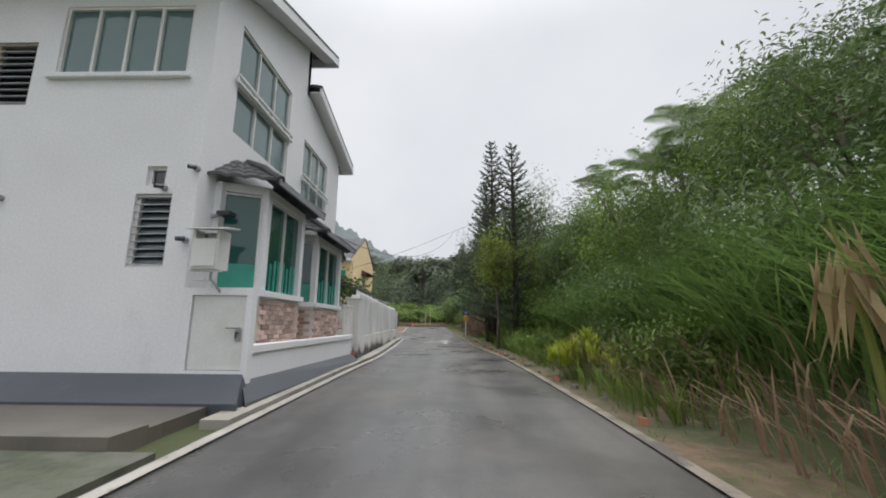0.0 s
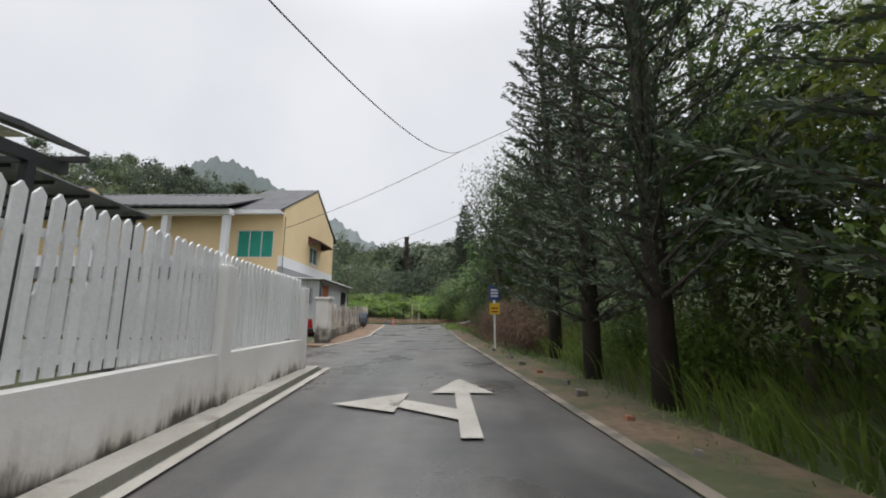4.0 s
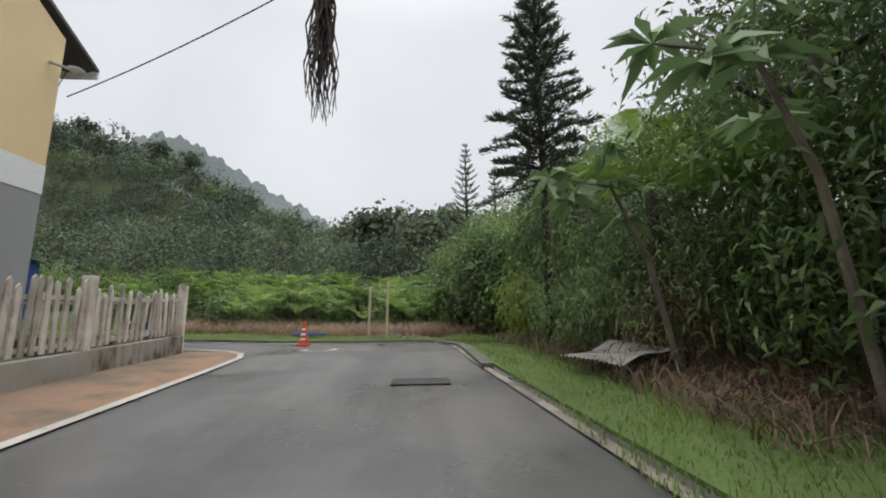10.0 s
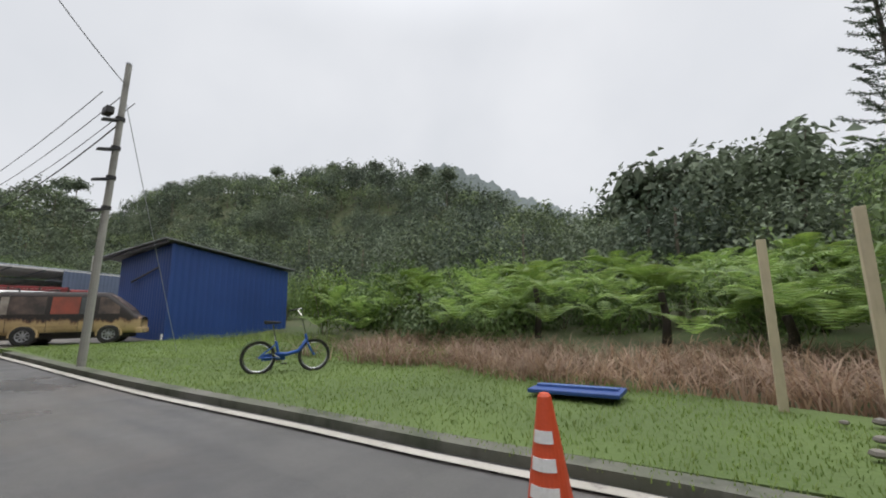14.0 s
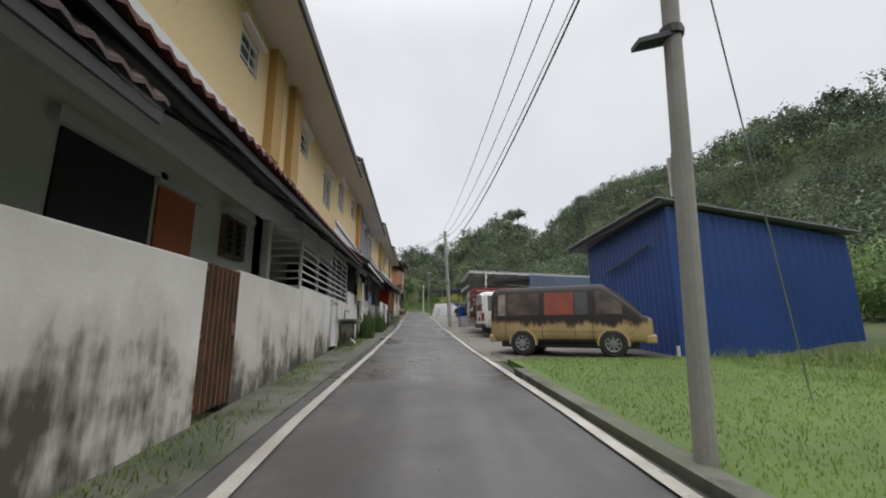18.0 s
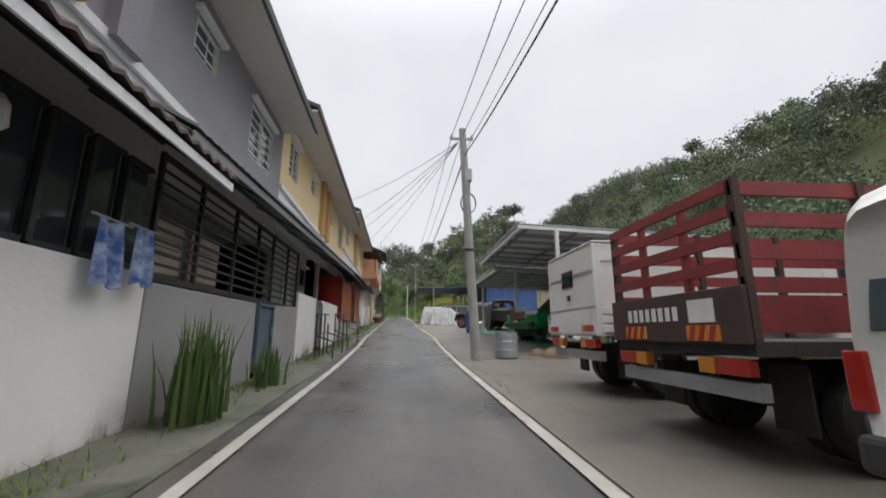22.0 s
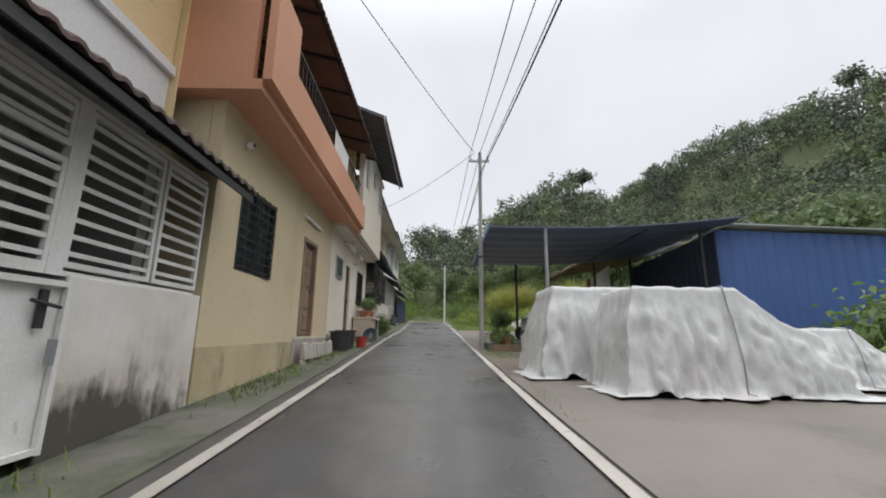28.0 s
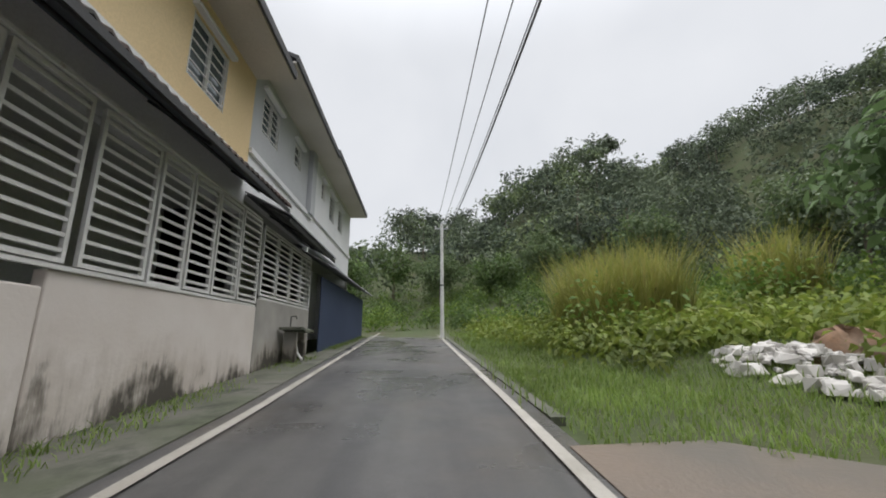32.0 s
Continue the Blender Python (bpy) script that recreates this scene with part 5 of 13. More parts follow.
def framed_grille(panels, z0, z1, label, rows=9):
    """White steel panels, each a frame with level bars; panels: (x0, x1, lift of the foot, drop of the head)."""
    xm = (panels[0][0] + panels[-1][1]) / 2
    at = thing("framed_grille", (xm, wall_y(xm) - 0.05, z0), label, "grille", "steel grilles along the lane")
    P = lambda x, z, d=-0.05: (x, wall_y(x) + d, z)  # noqa: E731
    for a, b, up, down in panels:
        za, zb = z0 + up, z1 - down
        fr = part("panel_frame", Build().bar(P(a, za), P(a, zb), 0.045).bar(P(b, za), P(b, zb), 0.045).bar(P(a - 0.023, za + 0.022), P(b + 0.023, za + 0.022), 0.045).bar(P(a - 0.023, zb - 0.022), P(b + 0.023, zb - 0.022), 0.045), M["white_metal"], at, there=True)
        n = max(2, round(rows * (zb - za) / (z1 - z0)))
        for k in range(n):
            z = za + (zb - za) * (k + 0.8) / (n + 0.6)
            part("bar", Build().bar(P(a - 0.023, z, -0.045), P(b + 0.023, z, -0.045), 0.02, 0.038), M["white_metal"], fr, there=True)
    for z in (z0 - 0.02, z1 + 0.02):
        part("rail", Build().bar(P(panels[0][0], z), P(panels[-1][1], z), 0.04), M["white_metal"], at, there=True)
    return at


framed_grille(((-55.35, -56.45, 0.03, 0.02), (-56.6, -57.33, 0.03, 0.02), (-57.53, -58.22, 0.0, 0.5), (-57.53, -58.22, 0.94, 0.02), (-58.38, -59.31, 0.03, 0.02), (-59.39, -60.12, 0.03, 0.02)), 4.48, 5.82, "white steel grille panels and barred door top")
for x in (-57.42, -58.3):
    solid("door_post", Build().wall((x - 0.065, wall_y(x) - 0.09), (x + 0.065, wall_y(x) - 0.09), 0.07, 4.44, 5.84), M["white_metal"], "white steel door post between grille panels", "post", "door posts of the grille")
o = thing("gate_bolt", (-58.2, wall_y(-58.2) + 0.05, 4.15), "dark crossed hand bolt on the white gate", "bolt")
part("plate", Build().box(-58.22, -58.17, wall_y(-58.2) + 0.03, wall_y(-58.2) + 0.06, 4.05, 4.32), M["dark_metal"], o, there=True)
part("lever", Build().rod((-58.31, wall_y(-58.2) + 0.07, 4.2), (-58.09, wall_y(-58.2) + 0.07, 4.24), 0.014), M["dark_metal"], o, there=True)
awning(-54.95, -60.3, 5.84, 5.82, "roof_tile", "dark tiled awning over a white grille", 0.5, 0.6, under="dark_lining")

# ---------- beige house with the orange balcony ----------
M["dull_wood"] = surface("dull_brown_wood", (0.27, 0.18, 0.13), (0.21, 0.14, 0.10), 2, 30, 0.6, stretch=(1, 1, 0.2))


def beige_house():
    x0, x1 = -60.26, -66.36
    ya, yb = wall_y(x0), wall_y(x1)
    at = thing("beige_house", (-63.3, 15, gz(-63)), "beige rendered house with an orange balcony over the lane", "house", "houses of the lane terrace")
    b = gz(x0) - 0.3
    part("wall", pierced(Build(), x0, x1, ya, 0.18, b, 7.1, [(-60.95, -62.2, 4.9, 6.2), (-64.0, -64.86, 3.95, 6.05)], yb), M["beige_wall"], at, there=True)
    part("end_wall", Build().box(x0 - 0.18, x0, 10, ya - 0.19, b, 7.1), M["beige_wall"], at, there=True)
    w = window(at, -62.2, -60.95, 4.9, 6.2, wall_y(-61.6) - 0.02, 2, "glass_dark", "dark_metal", 9)
    for k in range(5):
        x = -62.1 + k * 0.25
        part("bar", Build().bar((x, wall_y(x) + 0.05, 4.92), (x, wall_y(x) + 0.05, 6.18), 0.014), M["dark_metal"], w, there=True)
    y = wall_y(-64.4)
    d = part("door", Build().box(-64.82, -64.04, y - 0.12, y - 0.07, 3.98, 6.02), M["dull_wood"], at, "dull brown wooden door with eight panels", there=True)
    for k in range(4):
        for s in (0, 1):
            xa = -64.79 + s * 0.38
            part("door_panel", Build().hexa([(xa + 0.03, y - 0.07, 4.06 + k * 0.49), (xa + 0.33, y - 0.07, 4.06 + k * 0.49), (xa + 0.33, y - 0.07, 4.46 + k * 0.49), (xa + 0.03, y - 0.07, 4.46 + k * 0.49),
                                             (xa + 0.07, y - 0.045, 4.1 + k * 0.49), (xa + 0.29, y - 0.045, 4.1 + k * 0.49), (xa + 0.29, y - 0.045, 4.42 + k * 0.49), (xa + 0.07, y - 0.045, 4.42 + k * 0.49)]), M["dull_wood"], d, there=True)
    part("door_frame", Build().box(-64.9, -64.82, y - 0.1, y + 0.03, 3.95, 6.1).box(-64.04, -63.96, y - 0.1, y + 0.03, 3.95, 6.1).box(-64.9, -63.96, y - 0.1, y + 0.028, 6.02, 6.1), M["dull_wood"], d, there=True)
    part("knob", Build().lathe([(0.015, 0), (0.03, 0.01), (0.03, 0.03), (0.01, 0.045)], n=10).moved(Matrix.Translation((-64.75, y - 0.06, 4.95)) @ Matrix.Rotation(radians(-90), 4, "X")), M["dark_metal"], d, there=True)
    # stone foot and step below the door
    part("plinth", Build().wall((-66.3, wall_y(-66.3) + 0.03), (-63.7, wall_y(-63.7) + 0.03), -0.12, 3.0, 3.93), M["kerb_pale"], at, "pale rubble plinth below the door", there=True, bevel=0.03)
    for k in range(16):
        x, zz = -63.85 - 0.3 * (k % 8) - 0.1 * (k // 8), 3.12 + 0.36 * (k // 8)
        w, h = 0.155 + 0.035 * math.sin(5 * k), 0.17 + 0.03 * math.cos(3 * k)
        yy = wall_y(x) + 0.15
        part("plinth_stone", Build().hexa([(x - w, yy, zz), (x + w, yy, zz + 0.02), (x + w, yy + 0.14, zz), (x - w, yy + 0.12, zz), (x - w * 0.85, yy, zz + 2 * h), (x + w * 0.8, yy, zz + 2 * h - 0.03), (x + w * 0.75, yy + 0.07, zz + 2 * h - 0.03), (x - w * 0.8, yy + 0.09, zz + 2 * h - 0.02)]), M["kerb_pale"], at, there=True, bevel=0.025)
    part("foot_band", Build().wall((-63.68, wall_y(-63.7) + 0.01), (x0, ya + 0.01), -0.03, 2.9, 3.85), surface("yellowish_foot_band", (0.50, 0.42, 0.27), (0.42, 0.35, 0.22), 1.2, 20, 0.9, stain=(0.12, 0.10, 0.07), stain_at=(0.52, 0.7)), at, there=True)
    t = part("tube_lamp", Build().rod((-63.86, wall_y(-64) + 0.05, 6.52), (-65.1, wall_y(-65) + 0.05, 6.52), 0.03), M["lamp"], at, "white fluorescent tube lamp", there=True)
    part("lamp_base", Build().box(-63.84, -65.12, wall_y(-64.5) + 0.001, wall_y(-64.5) + 0.03, 6.54, 6.6), M["white_metal"], t, there=True)
    # balcony
    o = 0.55
    yo = lambda x: wall_y(x) + o  # noqa: E731
    bl = part("balcony", Build().hexa([(-67.7, yo(-67.7), 7.1), (-67.7, 17.6, 7.1), (-60.0, 17.6, 7.1), (-60.0, yo(-60), 7.1), (-67.7, yo(-67.7), 7.25), (-67.7, 17.6, 7.25), (-60.0, 17.6, 7.25), (-60.0, yo(-60), 7.25)]), M["orange_wall"], at, "terracotta orange balcony", there=True)
    part("parapet", Build().wall((-67.7, yo(-67.7)), (-60.0, yo(-60)), 0.12, 7.25, 7.95).box(-60.12, -60.0, 17.6, yo(-60) - 0.13, 7.25, 8.75).wall((-60.9, yo(-60.9) + 0.002), (-60.0, yo(-60) + 0.002), 0.118, 7.95, 8.75), M["orange_wall"], bl, there=True)
    for k in range(34):
        x = -61.0 - k * 0.195
        part("baluster", Build().bar((x, yo(x) - 0.06, 7.95), (x, yo(x) - 0.06, 8.72), 0.016), M["dark_metal"], bl, there=True)
    for z in (8.0, 8.72):
        part("handrail", Build().bar((-60.9, yo(-60.9) - 0.06, z), (-67.65, yo(-67.6) - 0.06, z), 0.035), M["dark_metal"], bl, there=True)
    part("screen", Build().wall((-65.4, yo(-65.4) - 0.02), (-63.9, yo(-63.9) - 0.02), 0.01, 7.97, 8.65), M["white_metal"], bl, "white sheet tied to the railing", there=True)
    part("upper_wall", Build().box(-60.1, -67.6, 16.9, 17.1, 7.25, 10.4), surface("lime_yellow_render", (0.50, 0.42, 0.08), (0.44, 0.37, 0.07), 0.6, 25, 0.8), at, there=True)
    part("side_wall", Build().box(-60.0, -59.97, 10, 18.5, 6.3, 10.2), M["yellow_wall"], at, there=True)
    part("side_wall", Build().box(-67.75, -67.6, 10, yo(-67) - 0.3, 7.3, 10.2), M["yellow_wall"], at, there=True)
    # near-black sheet on the wall paints the dark of the balcony door opening
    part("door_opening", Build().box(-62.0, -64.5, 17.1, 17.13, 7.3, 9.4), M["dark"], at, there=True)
    rf = part("balcony_roof", corrugated(Build(), -60.3, -68.0, 16.9, 10.5, 19.75, 9.75, 0.16, 0.02, 0.02), M["roof_brown"], at, "brown translucent balcony roof", there=True)
    for k in range(7):
        x = -60.4 - k * 1.25
        part("rafter", Build().bar((x, 16.9, 10.43), (x, 19.75, 9.68), 0.05), M["dark_metal"], rf, there=True)
    for v in (0.3, 0.65, 0.97):
        part("purlin", Build().bar((-60.3, 16.9 + 2.85 * v, 10.45 - 0.75 * v), (-68, 16.9 + 2.85 * v, 10.45 - 0.75 * v), 0.04), M["dark_metal"], rf, there=True)
    part("main_roof", Build().sheet(lambda u, v: (-60.0 - 7.8 * u, 17.6 - 5 * v, 10.6 + 2 * v), [0, 1], [0, 1], 0.12), M["roof_dark"], at, there=True)
    cam_box = part("camera_dome", Build().lathe([(0.05, 0), (0.06, 0.03), (0.05, 0.09), (0.01, 0.11)], n=12).moved(Matrix.Translation((-60.9, wall_y(-61) + 0.02, 6.75)) @ Matrix.Rotation(radians(-90), 4, "X")), M["white_metal"], at, "white security camera", there=True, smooth=True)
    part("eye", Build().lathe([(0.035, 0), (0.02, 0.03)], n=10).moved(Matrix.Translation((-60.9, wall_y(-61) + 0.11, 6.75)) @ Matrix.Rotation(radians(-90), 4, "X")), M["dark"], cam_box, there=True)


beige_house()


# ---------- cream house with the overhanging storey ----------
def cream_house():
    x0, x1 = -66.38, -72.45
    at = thing("cream_house", (-69.4, 15, gz(-69)), "cream rendered house whose upper storey overhangs the lane", "house", "houses of the lane terrace")
    b = gz(x0) - 0.3
    part("wall", pierced(Build(), x0, x1, wall_y(x0), 0.18, b, 7.12, [(-67.05, -67.75, 5.68, 6.25), (-68.45, -69.15, 3.95, 6.22), (-70.4, -71.5, 5.08, 6.3)], wall_y(x1)), M["cream_wall"], at, there=True)
    part("end_wall", Build().box(x1, x1 + 0.18, 10, wall_y(x1) - 0.19, b, 7.12), M["cream_wall"], at, there=True)
    o = 0.55
    ya, yb = wall_y(x0) + o, wall_y(x1) + o
    part("upper_wall", pierced(Build(), x0 - 1.35, x1 + 0.0, ya - 0.02, 0.16, 7.1, 10.6, [(-68.25, -68.95, 8.9, 10.2), (-69.9, -70.5, 9.5, 10.25), (-71.4, -72.2, 8.9, 10.2)], yb), M["cream_wall"], at, there=True)
    part("overhang", Build().hexa([(x1, wall_y(x1) - 0.1, 7.0), (x0, wall_y(x0) - 0.1, 7.0), (x0, ya - 0.17, 7.0), (x1, yb - 0.17, 7.0), (x1, wall_y(x1) - 0.1, 7.1), (x0, wall_y(x0) - 0.1, 7.1), (x0, ya - 0.17, 7.1), (x1, yb - 0.17, 7.1)]), M["cream_wall"], at, there=True)
    part("side_wall", Build().box(x1 - 0.001, x1 + 0.15, 10, yb - 0.17, 7.1, 10.6), M["cream_wall"], at, there=True)
    # near-black board paints the dark rooms behind these windows
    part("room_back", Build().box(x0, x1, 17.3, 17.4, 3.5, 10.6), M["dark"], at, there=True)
    for a, c, z0, z1, lv in ((-68.95, -68.25, 8.9, 10.2, 1), (-70.5, -69.9, 9.5, 10.25, 1), (-72.2, -71.4, 8.9, 10.2, 2)):
        window(at, a, c, z0, z1, ya - 0.1, lv, "glass_grey", "white_metal", 0)
    w = part("small_window", Build().box(-67.78, -67.02, wall_y(-67.4) + 0.02, wall_y(-67.4) + 0.05, 5.65, 5.7).box(-67.78, -67.02, wall_y(-67.4) + 0.02, wall_y(-67.4) + 0.05, 6.23, 6.28).box(-67.78, -67.73, wall_y(-67.4) + 0.021, wall_y(-67.4) + 0.049, 5.7, 6.23).box(-67.07, -67.02, wall_y(-67.4) + 0.021, wall_y(-67.4) + 0.049, 5.7, 6.23), M["grey_metal"], at, there=True)
    part("pane", Build().box(-67.73, -67.07, wall_y(-67.4) + 0.03, wall_y(-67.4) + 0.036, 5.7, 6.23), M["glass_grey"], w, there=True)
    y = wall_y(-68.8)
    d = part("door", Build().box(-69.13, -68.47, y - 0.1, y - 0.05, 3.97, 6.2), M["dark_door"], at, "dark brown steel door with louvres", there=True)
    for k in range(4):
        part("louvre", Build().box(-69.05, -68.55, y - 0.05, y - 0.025, 5.5 + k * 0.15, 5.59 + k * 0.15), M["dark_door"], d, there=True)
    part("handle", Build().box(-69.06, -69.0, y - 0.05, y - 0.02, 4.95, 5.15).box(-69.06, -68.9, y - 0.02, y, 5.06, 5.09), M["chrome"], d, there=True)
    y = wall_y(-71)
    w = part("louvre_window", Build().box(-71.52, -70.38, y - 0.1, y + 0.03, 5.06, 5.12).box(-71.52, -70.38, y - 0.1, y + 0.03, 6.26, 6.32).box(-71.52, -71.46, y - 0.1, y + 0.028, 5.12, 6.26).box(-70.44, -70.38, y - 0.1, y + 0.028, 5.12, 6.26), M["dark_door"], at, "dark louvred window", there=True)
    for k in range(8):
        z = 5.16 + k * 0.138
        part("louvre", Build().hexa([(-71.46, y - 0.08, z + 0.05), (-70.44, y - 0.08, z + 0.05), (-70.44, y + 0.01, z), (-71.46, y + 0.01, z), (-71.46, y - 0.08, z + 0.065), (-70.44, y - 0.08, z + 0.065), (-70.44, y + 0.01, z + 0.015), (-71.46, y + 0.01, z + 0.015)]), M["dark_door"], w, there=True)
    for x in (-67.9, -69.4):
        part("waste_pipe", Build().tube([(x, wall_y(x) - 0.02, 6.8), (x, wall_y(x) + 0.22, 6.8), (x + 0.02, wall_y(x) + 0.24, 6.72), (x - 0.5, wall_y(x) + 0.24, 6.64), (x - 0.55, wall_y(x) + 0.22, 6.85), (x - 0.55, wall_y(x) + 0.2, 7.05)], 0.045, 10), M["white_metal"], at, there=True, smooth=True)
    c = part("camera_dome", Build().lathe([(0.05, 0), (0.06, 0.03), (0.05, 0.1), (0.02, 0.12)], n=12).moved(Matrix.Translation((-69.75, wall_y(-69.7) + 0.01, 6.45)) @ Matrix.Rotation(radians(-90), 4, "X")), M["white_metal"], at, "white security camera", there=True, smooth=True)
    part("eye", Build().lathe([(0.035, 0), (0.02, 0.03)], n=10).moved(Matrix.Translation((-69.75, wall_y(-69.7) + 0.12, 6.45)) @ Matrix.Rotation(radians(-90), 4, "X")), M["dark"], c, there=True)
    rf = part("roof", Build().sheet(lambda u, v: (-66.9 - 6.2 * u, ya + 0.75 - 5.5 * v, 10.75 + 2.2 * v + 0.025 * math.sin(u * 6.2 / 0.25 * math.pi)), np.linspace(0, 1, 50), np.linspace(0, 1, 6), 0.1), M["roof_dark"], at, there=True)
    part("soffit", Build().wall((-73.1, yb + 0.0), (-66.9, ya + 0.0), -0.72, 10.6, 10.65), M["soffit"], rf, there=True)
    part("fascia", Build().wall((-73.1, yb + 0.72), (-66.9, ya + 0.72), -0.04, 10.58, 10.76), M["soffit"], rf, there=True)


cream_house()

# ---------- last houses: cages hung over the wall ----------
M["green_sheet"] = surface("dark_green_sheet", (0.03, 0.05, 0.05), (0.025, 0.04, 0.04), 1, 30, 0.6)
fence_wall(-72.5, -74.08, 5.5, "dark_mould", "peeling white wall, black with mould", off=-0.03)
o = thing("dark_gate", (-74.5, wall_y(-74.5), gz(-74.5)), "dark green steel gate in a white wall", "gate")
part("leaf", Build().wall((-74.93, wall_y(-74.9) - 0.08), (-74.1, wall_y(-74.1) - 0.08), -0.04, gz(-74.5) + 0.2, 5.5), M["green_sheet"], o, there=True)
for k in range(6):
    z = gz(-74.5) + 0.35 + k * 0.22
    part("rib", Build().bar((-74.12, wall_y(-74.1) - 0.03, z), (-74.91, wall_y(-74.9) - 0.03, z), 0.02), M["dark_metal"], o, there=True)
hose = thing("water_hose", (-73.3, wall_y(-73.3), 5.0), "black hose looped along the white wall", "hose")
part("hose", Build().tube([(-72.75, wall_y(-72.75) + 0.02, 6.2), (-72.8, wall_y(-72.8) + 0.03, 5.5), (-73.0, wall_y(-73) + 0.03, 5.2), (-73.5, wall_y(-73.5) + 0.03, 5.12), (-74.05, wall_y(-74) + 0.03, 5.1)], 0.016, 6), M["black_plastic"], hose, there=True, smooth=True)
part("clip", Build().box(-73.25, -73.21, wall_y(-73.2), wall_y(-73.2) + 0.05, 5.13, 5.19), M["grey_metal"], hose, there=True)
fence_wall(-74.97, -79.6, 5.56, "pink_mould", "long pinkish white wall, damp and mouldy at its foot", off=-0.02)
fence_wall(-79.62, -84.2, 5.72, "pink_mould", "long pinkish white wall, damp and mouldy at its foot", off=-0.02)
fence_wall(-84.22, -88.0, 5.9, "dark_mould", "grey damp wall with a wash stand", off=-0.02)


def cage(x0, x1, z0, z1, out, label):
    """Steel cage bracketed out over the lane wall, closed below by sheet."""
    at = thing("steel_cage", ((x0 + x1) / 2, wall_y(x0), z0), label, "cage", "steel cages over the lane wall")
    P = lambda x, d, z: (x, wall_y(x) + d, z)  # noqa: E731
    part("tray", Build().hexa([P(x1, -0.3, z0), P(x0, -0.3, z0), P(x0, out, z0), P(x1, out, z0), P(x1, -0.3, z0 + 0.04), P(x0, -0.3, z0 + 0.04), P(x0, out, z0 + 0.04), P(x1, out, z0 + 0.04)]), M["dark_metal"], at, there=True)
    n = max(3, int(abs(x1 - x0) / 0.75))
    for k in range(n + 1):
        x = x0 + (x1 - x0) * k / n
        part("upright", Build().bar(P(x, out, z0), P(x, out, z1), 0.04), M["dark_metal"], at, there=True)
    for k in range(9):
        z = z0 + 0.1 + (z1 - z0 - 0.15) * k / 8
        part("bar", Build().bar(P(x0, out + 0.015, z), P(x1, out + 0.015, z), 0.014, 0.022), M["dark_metal"], at, there=True)
        for x in (x0, x1):
            part("end_bar", Build().bar(P(x, -0.2, z), P(x, out, z), 0.014, 0.022), M["dark_metal"], at, there=True)
    part("skirt", Build().wall(P(x1, out - 0.03, 0)[:2], P(x0, out - 0.03, 0)[:2], -0.01, z0 + 0.04, z0 + 0.3), M["green_sheet"], at, there=True)
    return at


cage(-72.55, -74.2, 5.64, 6.98, 0.36, "black steel cage full of stored boxes, hung over the lane")
# blue-black standing for the darkness behind the cages and under their awning
M["dark_sheet"] = surface("blue_black_inner_dark", (0.09, 0.098, 0.118), (0.07, 0.078, 0.095), 0.8, 25, 0.7)
# sheet added behind the cages to make the space there dark
o = thing("dark_backing_sheet", (-75.2, wall_y(-75.2) - 0.3, 5.5), "blue-black sheet added to darken the space behind the cages", "curtain")
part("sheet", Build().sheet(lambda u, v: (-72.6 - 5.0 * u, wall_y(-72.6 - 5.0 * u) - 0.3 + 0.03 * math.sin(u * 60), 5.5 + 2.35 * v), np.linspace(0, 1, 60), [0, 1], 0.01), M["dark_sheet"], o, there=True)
cage(-75.15, -77.7, 5.62, 6.98, 0.36, "black steel cage with a green sheet skirt, hung over the lane")
for k in range(8):
    x = -72.95 - 0.58 * k
    if -75.35 < x < -74.05 or x < -77.15:
        continue
    hgt = 0.3 + 0.35 * RNG.random()
    o = thing("stored_box", (x, wall_y(x) + 0.12, 5.67), ("faded cardboard box kept in a cage", "red plastic crate kept in a cage", "pale plastic tub kept in a cage")[k % 3], "box", "boxes kept in the cages")
    part("body", Build().box(x - 0.2, x + 0.2, wall_y(x) - 0.05, wall_y(x) + 0.28, 5.67, 5.67 + hgt + 0.15), M[("wood_grey", "red_panel", "cloth_white")[k % 3]], o, there=True, bevel=0.01)
    part("lid", Build().box(x - 0.21, x + 0.21, wall_y(x) - 0.06, wall_y(x) + 0.31, 5.67 + hgt + 0.15, 5.72 + hgt + 0.15), M[("wood_grey", "red_panel", "white_metal")[k % 3]], o, there=True)
framed_grille(((-77.8, -78.8, 0.03, 0.02), (-78.9, -79.75, 0.03, 0.02), (-79.95, -80.85, 0.03, 0.02), (-80.95, -81.6, -0.0, 0.02), (-81.7, -82.35, 0.03, 0.02), (-82.45, -83.25, 0.03, 0.02), (-83.35, -84.15, 0.03, 0.02)), 5.76, 7.5, "white steel grille panels above a pinkish wall", 11)
framed_grille(((-84.35, -85.15, 0.03, 0.02), (-85.25, -86.05, 0.03, 0.02), (-86.15, -86.95, 0.03, 0.02), (-87.05, -87.95, 0.03, 0.02)), 5.94, 7.42, "white steel grille panels above a damp grey wall", 10)
awning(-72.55, -83.9, 7.5, 7.75, "roof_tile", "long dark tiled awning over steel cages", 0.62, 0.62, under="dark_sheet")
awning(-84.0, -88.4, 7.6, 7.55, "roof_under", "dark metal awning over a white grille", 0.6, 0.5, amp=0.01, under="dark_lining")
o = thing("lean_to_shed", (-92, 18.4, gz(-92)), "dark sheet metal lean-to at the end of the lane", "shed")
part("wall", corrugated(Build(), -88.4, -96.4, 0, 0, 1, 0, 0.25, 0.02).moved(Matrix.Translation((0, 18.45, 0)) @ Matrix(((1, 0, 0, 0), (0, 0, 1, 0), (0, 2.4, 0, gz(-90) - 0.2), (0, 0, 0, 1)))), M["shade_net"], o, there=True)
